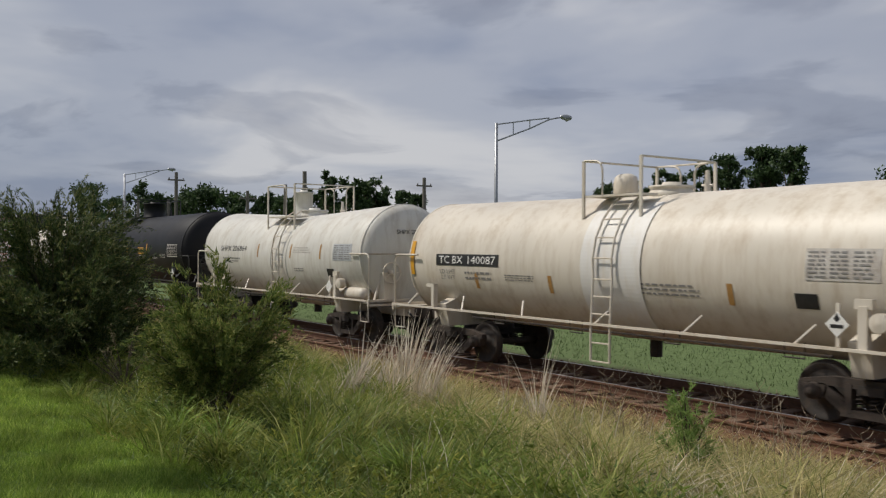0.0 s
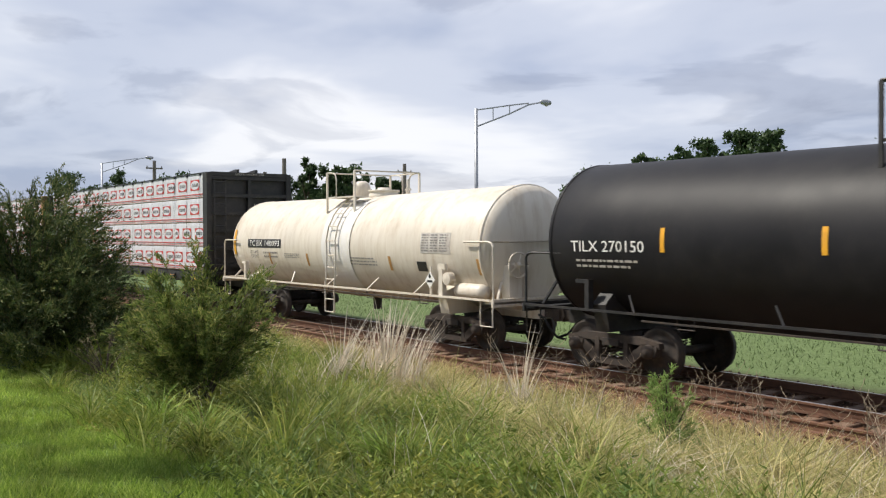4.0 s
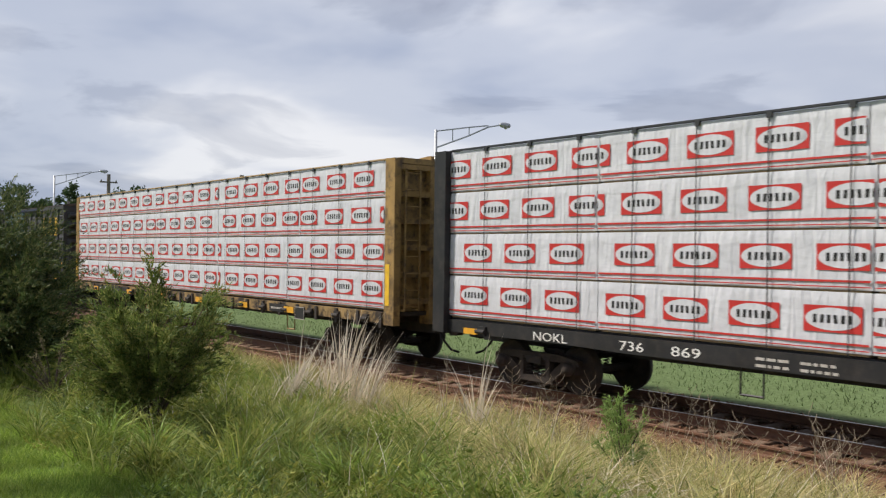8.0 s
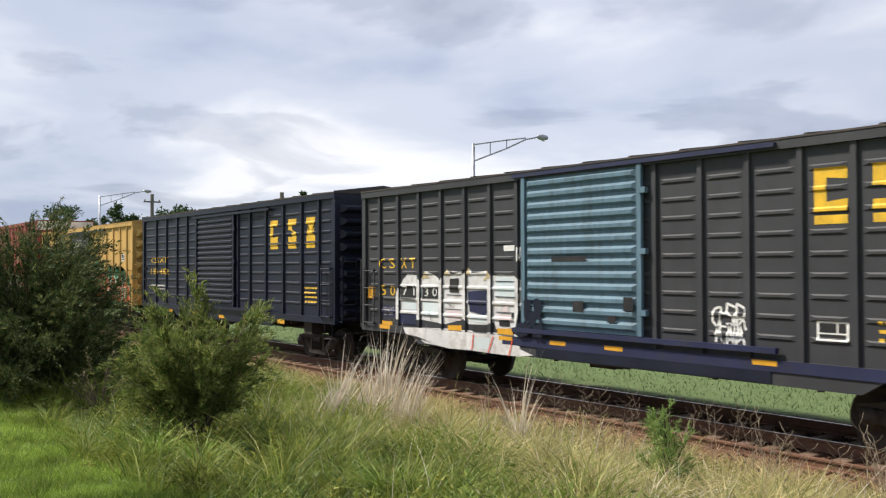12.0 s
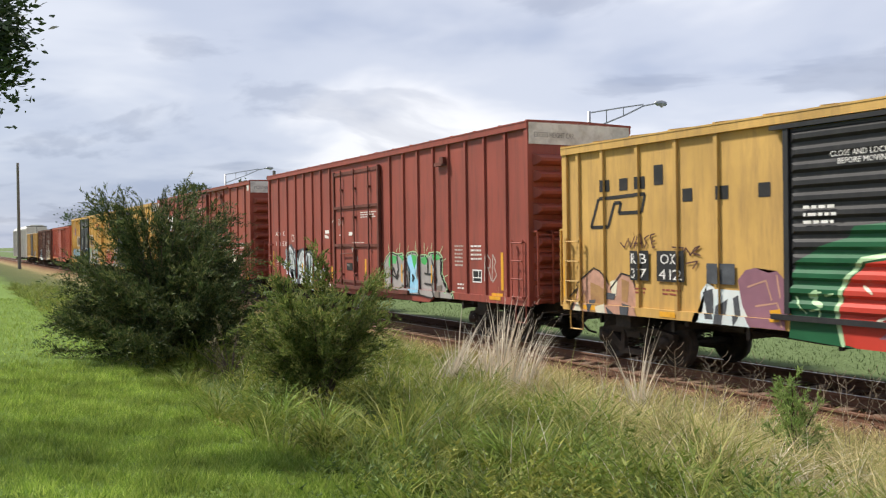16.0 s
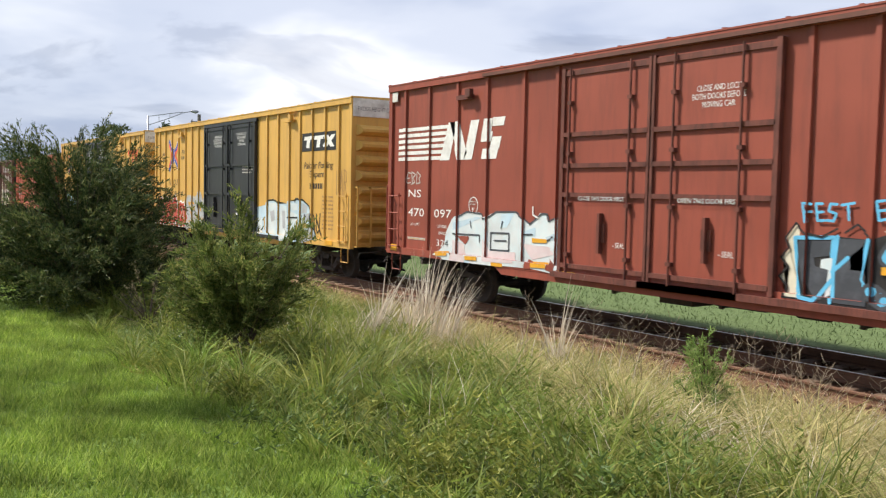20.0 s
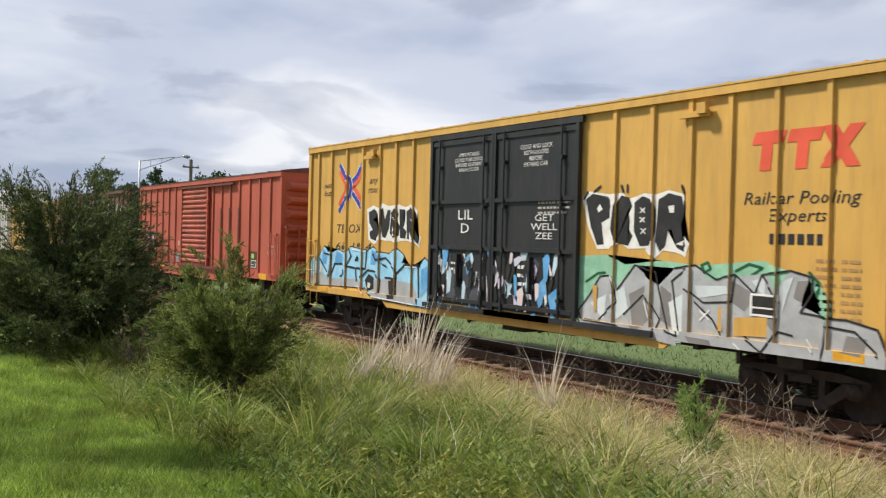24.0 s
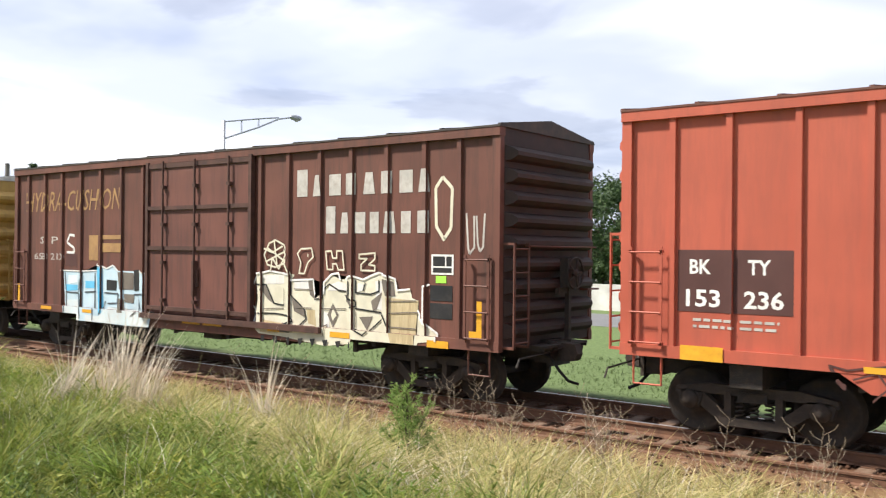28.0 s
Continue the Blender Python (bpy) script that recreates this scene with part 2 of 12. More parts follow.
m_flat_yellow = mat("flat_car_yellow", (0.33, 0.205, 0.07), 0.7, dirt=(0.075, 0.05, 0.032, 1), dirt_amount=0.7, scale=2.4, vary=0.2)
m_csx_grey = mat("weathered_charcoal_paint", (0.043, 0.0435, 0.048), 0.6, dirt=(0.030, 0.029, 0.031, 1), dirt_amount=0.35, scale=1.0, streak=1, vary=0.12)
m_csx_blue = mat("dark_blue_paint", (0.00723, 0.0101, 0.0244), 0.45, dirt=(0.02, 0.022, 0.028, 1), dirt_amount=0.2, scale=1.2, streak=1, vary=0.14)
m_blue_band = mat("deep_blue_paint", (0.018, 0.022, 0.065), 0.55, dirt=(0.03, 0.03, 0.035, 1), scale=1.4)
m_blue_door = mat("light_blue_door_paint", (0.115, 0.195, 0.25), 0.5, dirt=(0.055, 0.075, 0.085, 1), dirt_amount=0.45, scale=1.3, streak=1)
m_black_door = mat("black_door_paint", (0.024, 0.024, 0.026), 0.45, dirt=(0.055, 0.053, 0.05, 1), dirt_amount=0.25, scale=1.3, streak=1)
m_galv = mat("galvanised_roof", (0.50, 0.49, 0.47), 0.5, metal=0.3, dirt=(0.2, 0.17, 0.14, 1), scale=1.4)
m_pale_end = mat("pale_end_panel", (0.70, 0.68, 0.63), 0.55, dirt=(0.26, 0.22, 0.17, 1), scale=1.5)
m_dark_roof = mat("dark_weathered_roof", (0.055, 0.046, 0.042), 0.7, dirt=(0.12, 0.085, 0.06, 1), scale=1.6)
m_brown_box = mat("dark_brown_stencil_panel", (0.085, 0.035, 0.03), 0.6, scale=2)
def wrap_material():
    """Thin white plastic drawn over sawn boards: long slanting creases, fine crumple, a little grey."""
    m = mat("white_lumber_wrap", (0.62, 0.625, 0.66), 0.34, dirt=(0.40, 0.40, 0.43, 1), dirt_amount=0.25, scale=2.2, vary=0.05)
    n, l = m.node_tree.nodes, m.node_tree.links
    b = n["Principled BSDF"]
    co = n.new("ShaderNodeTexCoord")
    last = None
    for turn, size, scale, far in ((40, (5.0, 1.0, 0.9), 1.3, 0.055), (-50, (1.0, 1.0, 4.0), 1.3, 0.012), (0, (1.0, 1.0, 1.0), 7.0, 0.004)):
        mp = n.new("ShaderNodeMapping")
        mp.inputs["Rotation"].default_value, mp.inputs["Scale"].default_value = (0, radians(turn), 0), size
        l.new(co.outputs["Object"], mp.inputs["Vector"])
        nz = n.new("ShaderNodeTexNoise")
        nz.inputs["Scale"].default_value, nz.inputs["Detail"].default_value, nz.inputs["Distortion"].default_value = scale, 3, 0.8
        l.new(mp.outputs[0], nz.inputs["Vector"])
        bp = n.new("ShaderNodeBump")
        bp.inputs["Strength"].default_value, bp.inputs["Distance"].default_value = 0.8, far
        l.new(nz.outputs["Fac"], bp.inputs["Height"])
        if last:
            l.new(last.outputs[0], bp.inputs["Normal"])
        last = bp
    l.new(last.outputs[0], b.inputs["Normal"])
    return m


m_wrap = wrap_material()
m_red = mat("red_print", (0.50, 0.035, 0.03), 0.45, scale=3, vary=0.06)
m_band = mat("dark_strap", (0.03, 0.032, 0.035), 0.55)
m_wood = mat("sawn_lumber", (0.42, 0.29, 0.16), 0.8, scale=4, bump=0.3)
m_rail = mat("rusty_rail", (0.155, 0.076, 0.044), 0.7, dirt=(0.07, 0.040, 0.028, 1), scale=6, bump=0.3)
m_rail_top = mat("polished_rail_head", (0.46, 0.42, 0.39), 0.3, metal=0.9, scale=5)
m_tie = mat("weathered_tie_wood", (0.165, 0.098, 0.064), 0.9, dirt=(0.30, 0.24, 0.19, 1), scale=5, bump=0.7, bump_scale=25)
m_lamp_steel = mat("galvanised_pole", (0.36, 0.37, 0.39), 0.45, metal=0.6, scale=3)
m_pole_wood = mat("grey_pole_wood", (0.17, 0.15, 0.13), 0.85, scale=5, bump=0.3)
m_asphalt = mat("asphalt", (0.16, 0.16, 0.165), 0.9, dirt=(0.1, 0.1, 0.1, 1), scale=2, bump=0.3)
m_car_white = mat("white_car_paint", (0.78, 0.78, 0.78), 0.25, scale=2, vary=0.02)
m_glass = mat("dark_car_glass", (0.02, 0.025, 0.03), 0.08, scale=2, spec=0.8)
m_rubber = mat("tyre_rubber", (0.02, 0.02, 0.02), 0.85, scale=8)
m_wall_pale = mat("pale_block_wall", (0.62, 0.61, 0.58), 0.8, dirt=(0.45, 0.43, 0.38, 1), scale=0.8, bump=0.15)
m_wall_grey = mat("grey_shop_wall", (0.30, 0.29, 0.28), 0.8, scale=0.7)
m_bark = mat("grey_brown_bark", (0.10, 0.075, 0.055), 0.9, scale=6, bump=0.8, bump_scale=18)
m_cyan = mat("pale_blue_spray_paint", (0.28, 0.58, 0.78), 0.5, dirt=(0.5, 0.68, 0.8, 1), scale=2, vary=0.1)
m_blue_spray = mat("blue_spray_paint", (0.10, 0.33, 0.62), 0.5, dirt=(0.25, 0.5, 0.72, 1), scale=2)
m_green_spray = mat("green_spray_paint", (0.06, 0.42, 0.10), 0.5, dirt=(0.25, 0.5, 0.3, 1), scale=2)
m_pale_art = mat("pale_spray_paint", (0.62, 0.66, 0.66), 0.5, dirt=(0.55, 0.72, 0.76, 1), dirt_amount=0.4, scale=1.4)
m_slate = mat("slate_spray_paint", (0.06, 0.065, 0.075), 0.5, dirt=(0.12, 0.13, 0.15, 1), scale=2)
m_sky = mat("bright_blue_spray_paint", (0.13, 0.47, 0.72), 0.5, scale=2)
m_dark_green = mat("dark_green_spray_paint", (0.012, 0.10, 0.04), 0.5, scale=2)
m_rolled_white = mat("dirty_rolled_white_paint", (0.68, 0.67, 0.66), 0.6, dirt=(0.30, 0.26, 0.23, 1), dirt_amount=0.45, scale=1.5, vary=0.1)
m_warm_grey = mat("warm_grey_spray_paint", (0.36, 0.335, 0.32), 0.55, dirt=(0.24, 0.22, 0.2, 1), scale=2)
m_light_green = mat("pale_green_spray_paint", (0.42, 0.62, 0.36), 0.5, dirt=(0.3, 0.5, 0.28, 1), scale=2)
m_taupe = mat("taupe_spray_paint", (0.17, 0.145, 0.12), 0.6, dirt=(0.09, 0.07, 0.06, 1), scale=3)
m_stained = mat("stained_cream_paint", (0.56, 0.46, 0.27), 0.6, dirt=(0.25, 0.15, 0.08, 1), dirt_amount=0.4, scale=2, streak=1)
m_pale_blue = mat("washed_out_blue_paint", (0.46, 0.60, 0.68), 0.55, dirt=(0.58, 0.64, 0.66, 1), dirt_amount=0.4, scale=1.6)
m_pale_pink = mat("washed_out_pink_paint", (0.66, 0.54, 0.54), 0.55, dirt=(0.62, 0.6, 0.58, 1), dirt_amount=0.4, scale=1.6)
m_mint = mat("mint_spray_paint", (0.30, 0.55, 0.38), 0.5, dirt=(0.12, 0.32, 0.2, 1), scale=2)
m_red_spray = mat("red_spray_paint", (0.50, 0.045, 0.028), 0.5, dirt=(0.42, 0.06, 0.04, 1), scale=1.5)
m_silver = mat("silver_spray_paint", (0.48, 0.49, 0.50), 0.45, metal=0.2, dirt=(0.3, 0.3, 0.32, 1), scale=2)
m_cream = mat("cream_spray_paint", (0.68, 0.64, 0.50), 0.5, dirt=(0.55, 0.5, 0.36, 1), scale=2)
m_mist = mat("pale_lilac_blue_spray_paint", (0.62, 0.63, 0.74), 0.55, dirt=(0.74, 0.74, 0.80, 1), dirt_amount=0.45, scale=2.2)
m_teal_mist = mat("pale_teal_spray_paint", (0.42, 0.60, 0.62), 0.55, dirt=(0.6, 0.72, 0.72, 1), dirt_amount=0.45, scale=2.2)
m_lilac = mat("lilac_spray_paint", (0.60, 0.50, 0.62), 0.5, dirt=(0.45, 0.68, 0.72, 1), dirt_amount=0.45, scale=1.2)
m_pink = mat("dusty_peach_spray_paint", (0.50, 0.28, 0.20), 0.5, dirt=(0.30, 0.17, 0.13, 1), scale=3)
m_plum = mat("plum_spray_paint", (0.25, 0.12, 0.16), 0.5, scale=2)
m_lime = mat("lime_sticker", (0.35, 0.72, 0.08), 0.5)
m_logo_blue = mat("royal_blue_print", (0.03, 0.055, 0.33), 0.5)
m_logo_red = mat("orange_red_print", (0.72, 0.10, 0.05), 0.5)
m_tan = mat("faded_tan_paint", (0.38, 0.22, 0.09), 0.6, dirt=(0.2, 0.1, 0.06, 1), scale=2)


# ---- mesh helpers ----
def box(bm, x0, x1, y0, y1, z0, z1):
    v = [bm.verts.new((x, y, z)) for x in (x0, x1) for y in (y0, y1) for z in (z0, z1)]
    for q in ((0, 1, 3, 2), (4, 6, 7, 5), (0, 4, 5, 1), (2, 3, 7, 6), (0, 2, 6, 4), (1, 5, 7, 3)):
        bm.faces.new([v[i] for i in q])
    return v


def tube(bm, points, r, n=6, closed=False):
    """A round bar along the points."""
    rings = []
    pts = [Vector(p) for p in points]
    for i, p in enumerate(pts):
        a, b = pts[max(i - 1, 0)], pts[min(i + 1, len(pts) - 1)]
        d = (b - a).normalized()
        side = d.cross(Vector((0, 0, 1)))
        side = side.normalized() if side.length > 0.01 else Vector((1, 0, 0))
        up = side.cross(d).normalized()
        rr = r[i] if isinstance(r, (list, tuple)) else r
        rings.append([bm.verts.new(p + side * rr * math.cos(2 * math.pi * k / n) + up * rr * math.sin(2 * math.pi * k / n)) for k in range(n)])
    for a, b in zip(rings, rings[1:]):
        for k in range(n):
            bm.faces.new((a[k], a[(k + 1) % n], b[(k + 1) % n], b[k]))
    bm.faces.new(rings[0][::-1])
    bm.faces.new(rings[-1])


def lathe(bm, profile, n=24, axis="z", at=(0, 0, 0)):
    """Turns (radius, height) pairs round an axis."""
    rings = []
    for r, h in profile:
        ring = []
        for k in range(n):
            a = 2 * math.pi * k / n
            c, s = r * math.cos(a), r * math.sin(a)
            p = {"z": (c, s, h), "y": (c, h, s), "x": (h, c, s)}[axis]
            ring.append(bm.verts.new(Vector(p) + Vector(at)))
        rings.append(ring)
    for a, b in zip(rings, rings[1:]):
        for k in range(n):
            bm.faces.new((a[k], a[(k + 1) % n], b[(k + 1) % n], b[k]))
    bm.faces.new(rings[0][::-1])
    bm.faces.new(rings[-1])


def prism(bm, outline, y0, y1):
    """Extrudes an (x, z) outline from y0 to y1."""
    a = [bm.verts.new((x, y0, z)) for x, z in outline]
    b = [bm.verts.new((x, y1, z)) for x, z in outline]
    bm.faces.new(a)
    bm.faces.new(b[::-1])
    n = len(outline)
    for i in range(n):
        bm.faces.new((a[i], b[i], b[(i + 1) % n], a[(i + 1) % n]))


def mesh_of(name, bm, material, smooth=False, flip=True):
    if flip:
        bmesh.ops.recalc_face_normals(bm, faces=bm.faces)
    me = bpy.data.meshes.new(name)
    bm.to_mesh(me)
    bm.free()
    me.materials.append(material)
    if smooth:
        me.polygons.foreach_set("use_smooth", [True] * len(me.polygons))
    return me


def part(name, bm, material, parent, label="", smooth=False, at=None):
    """Links a bmesh (or a ready mesh) as one mesh under a thing or a part."""
    me = bm if isinstance(bm, bpy.types.Mesh) else mesh_of(name, bm, material, smooth)
    ob = new(name, me)
    ob.parent = parent
    if at is not None:
        ob.matrix_basis = at if isinstance(at, Matrix) else Matrix.Translation(at)
    if label:
        ob["label"] = label
    return ob


def thing(name, label, category, group="", kind="", at=None):
    ob = new(name)
    ob.empty_display_size = 0.3
    if at is not None:
        ob.matrix_basis = at
    return tagged(ob, label, category, group, kind)


def arrays(name, verts, faces, material, smooth=False):
    me = bpy.data.meshes.new(name)
    me.from_pydata(verts, [], faces)
    me.materials.append(material)
    if smooth:
        me.polygons.foreach_set("use_smooth", [True] * len(me.polygons))
    return me


def strips(name, v, per, material):
    """Many small strips of blades: v is an array (count, 2 * rows, 3), each a ribbon of rows."""
    count = v.shape[0]
    rows = per
    me = bpy.data.meshes.new(name)
    base = (np.arange(count) * 2 * rows)[:, None, None]
    q = np.array([[2 * i, 2 * i + 1, 2 * i + 3, 2 * i + 2] for i in range(rows - 1)])[None]
    idx = (base + q).reshape(-1)
    nf = count * (rows - 1)
    me.vertices.add(count * 2 * rows)
    me.vertices.foreach_set("co", v.reshape(-1).astype(np.float32))
    me.loops.add(nf * 4)
    me.loops.foreach_set("vertex_index", idx.astype(np.int32))
    me.polygons.add(nf)
    me.polygons.foreach_set("loop_start", np.arange(0, nf * 4, 4, dtype=np.int32))
    me.update(calc_edges=True)
    me.materials.append(material)
    return me


# ---- the train: common gear ----
TRAIN, WHEELS, PROFILE = [], [], {}
WHEEL_R = 0.457


def wheelset_mesh():
    bm = bmesh.new()
    for s in (-1, 1):
        lathe(bm, [(0.06, s * 0.70), (0.16, s * 0.70), (0.17, s * 0.76), (0.36, s * 0.74), (0.40, s * 0.70), (0.485, s * 0.685), (0.485, s * 0.715), (WHEEL_R, s * 0.73), (WHEEL_R - 0.005, s * 0.82),
                   (0.41, s * 0.825), (0.36, s * 0.785), (0.2, s * 0.80), (0.17, s * 0.84), (0.10, s * 0.85), (0.09, s * 0.98), (0.02, s * 0.98)], 26, "y")
    lathe(bm, [(0.085, -0.72), (0.075, -0.3), (0.075, 0.3), (0.085, 0.72)], 12, "y")
    return mesh_of("wheelset", bm, m_dark_steel, True)


def side_frame_mesh(s):
    """A cast frame: an arch with two window openings over the wheels' bearings."""
    bm = bmesh.new()
    y0, y1 = s * 0.94, s * 1.08
    prism(bm, [(-1.12, 0.56), (-1.1, 0.66), (-0.62, 0.74), (0.62, 0.74), (1.1, 0.66), (1.12, 0.56), (0.72, 0.60), (-0.72, 0.60)], y0, y1)
    for d in (-1, 1):
        prism(bm, [(d * 0.72, 0.62), (d * 1.02, 0.62), (d * 0.46, 0.22), (d * 0.30, 0.30)], y0, y1)
        prism(bm, [(d * 0.30, 0.66), (d * 0.40, 0.66), (d * 0.40, 0.24), (d * 0.30, 0.24)], y0 + s * 0.012, y1 + s * 0.012)
        prism(bm, [(d * 0.70, 0.60), (d * 1.08, 0.60), (d * 1.03, 0.40), (d * 0.75, 0.40)], y0 - s * 0.01, y1 + s * 0.02)
    prism(bm, [(-0.48, 0.18), (0.48, 0.18), (0.44, 0.29), (-0.44, 0.29)], y0 + s * 0.004, y1 + s * 0.004)
    return mesh_of("side_frame", bm, m_rust_steel)


def spring_mesh():
    bm = bmesh.new()
    turns, n = 4, 26
    tube(bm, [(0.055 * math.cos(2 * math.pi * turns * k / n), 0.055 * math.sin(2 * math.pi * turns * k / n), 0.24 * k / n) for k in range(n + 1)], 0.014, 5)
    return mesh_of("spring", bm, m_rust_steel, True)


def bearing_mesh():
    bm = bmesh.new()
    lathe(bm, [(0.12, -0.06), (0.13, 0.0), (0.12, 0.09), (0.07, 0.10), (0.06, 0.13), (0.01, 0.13)], 16, "y")
    return mesh_of("bearing_cap", bm, m_rust_steel, True)


def bolster_mesh():
    bm = bmesh.new()
    box(bm, -0.2, 0.2, -1.12, 1.12, 0.53, 0.66)
    box(bm, -0.28, 0.28, -0.55, 0.55, 0.66, 0.78)
    for d in (-1, 1):
        box(bm, d * 0.36, d * 0.42, -0.9, 0.9, 0.33, 0.43)
    return mesh_of("truck", bm, m_dark_steel)


M_WHEELSET, M_SPRING, M_BEARING, M_BOLSTER = wheelset_mesh(), spring_mesh(), bearing_mesh(), bolster_mesh()
M_FRAME = {s: side_frame_mesh(s) for s in (-1, 1)}


def add_truck(car, u):
    truck = part("truck", M_BOLSTER, None, car, "grimy cast steel truck", at=(-u, 0, 0))
    for s in (-1, 1):
        part("side_frame", M_FRAME[s], None, truck)
        for d in (-0.2, 0.0, 0.2):
            part("spring", M_SPRING, None, truck, at=(d, s * 1.01, 0.29))
        for d in (-0.89, 0.89):
            part("bearing_cap", M_BEARING, None, truck, at=pose(d, s * 1.09, 0.5, 0, 0, 0 if s > 0 else 180))
    for d in (-0.89, 0.89):
        w = part("wheelset", M_WHEELSET, None, truck, at=(d, 0, WHEEL_R))
        WHEELS.append((w, d))


def coupler_mesh():
    bm = bmesh.new()
    box(bm, -0.35, 0.36, -0.09, 0.09, 0.78, 0.97)
    prism(bm, [(0.34, 0.72), (0.60, 0.74), (0.66, 0.86), (0.60, 1.02), (0.34, 1.03)], -0.14, 0.05)
    prism(bm, [(0.36, 0.76), (0.56, 0.76), (0.60, 0.99), (0.36, 0.99)], 0.05, 0.17)
    return mesh_of("coupler", bm, m_rust_steel)


def hose_mesh():
    bm = bmesh.new()
    tube(bm, [(0.1, -0.35, 0.86), (0.28, -0.36, 0.8), (0.42, -0.34, 0.6), (0.55, -0.25, 0.42), (0.66, -0.1, 0.36)], 0.028, 6)
    return mesh_of("air_hose", bm, m_rubber, True)


M_COUPLER, M_HOSE = coupler_mesh(), hose_mesh()


def add_couplers(car, length):
    for x, rz in ((0.0, 0), (-length, 180)):
        part("coupler", M_COUPLER, None, car, at=pose(x, 0, 0, 0, 0, rz))
        part("air_hose", M_HOSE, None, car, at=pose(x, 0, 0, 0, 0, rz))


def new_car(name, label, s0, length, trucks, category="rail car"):
    car = thing(name, label, category, "cars of the freight train", at=Matrix.Translation((s0, 0, 0)))
    TRAIN.append((car, s0))
    for u in (trucks, length - trucks):
        add_truck(car, u)
    add_couplers(car, length)
    return car


def brake_wheel(car, x, y, z, material):
    bm = bmesh.new()
    n = 18
    tube(bm, [(0.0, 0.27 * math.cos(2 * math.pi * k / n), 0.27 * math.sin(2 * math.pi * k / n)) for k in range(n + 1)], 0.02, 6)
    for k in range(5):
        a = 2 * math.pi * k / 5
        tube(bm, [(0, 0, 0), (0, 0.26 * math.cos(a), 0.26 * math.sin(a))], 0.014, 5)
    lathe(bm, [(0.07, -0.12), (0.07, 0.02), (0.03, 0.04)], 10, "x")
    part("brake_wheel", bm, material, car, at=(x, y, z), smooth=True)


def ladder(car, x0, x1, y, z0, z1, rungs, material, name="ladder", out=-0.07):
    """Two rails and rungs on a side wall, standing off it."""
    for x in (x0, x1):
        bm = bmesh.new()
        box(bm, x - 0.025, x + 0.025, y + out, y + out + 0.02, z0, z1)
        box(bm, x - 0.02, x + 0.02, y + out, y, z0 + 0.05, z0 + 0.09)
        box(bm, x - 0.02, x + 0.02, y + out, y, z1 - 0.09, z1 - 0.05)
        part(name + "_rail", bm, material, car)
    for k in range(rungs):
        z = z0 + 0.08 + (z1 - z0 - 0.16) * k / max(1, rungs - 1)
        bm = bmesh.new()
        tube(bm, [(x0, y + out - 0.005, z), (x1, y + out - 0.005, z)], 0.014, 5)
        part("rung", bm, material, car)


def end_ladder(car, x, y0, y1, z0, z1, rungs, material):
    sgn = 1 if x > -0.5 else -1
    for y in (y0, y1):
        bm = bmesh.new()
        box(bm, min(x, x + sgn * 0.24), max(x, x + sgn * 0.24) , y - 0.02, y + 0.02, z0, z0 + 0.04)
        box(bm, min(x, x + sgn * 0.24), max(x, x + sgn * 0.24) , y - 0.02, y + 0.02, z1 - 0.04, z1)
        box(bm, min(x + sgn * 0.22, x + sgn * 0.24), max(x + sgn * 0.22, x + sgn * 0.24), y - 0.025, y + 0.025, z0, z1)
        part("end_ladder_rail", bm, material, car)
    for k in range(rungs):
        z = z0 + 0.1 + (z1 - z0 - 0.2) * k / max(1, rungs - 1)
        bm = bmesh.new()
        tube(bm, [(x + sgn * 0.24, y0, z), (x + sgn * 0.24, y1, z)], 0.014, 5)
        part("end_rung", bm, material, car)


def stirrup(car, x, y, z, material, w=0.42, drop=0.42):
    bm = bmesh.new()
    tube(bm, [(x - w / 2, y, z), (x - w / 2, y, z - drop), (x + w / 2, y, z - drop), (x + w / 2, y, z)], 0.02, 5)
    part("step", bm, material, car)


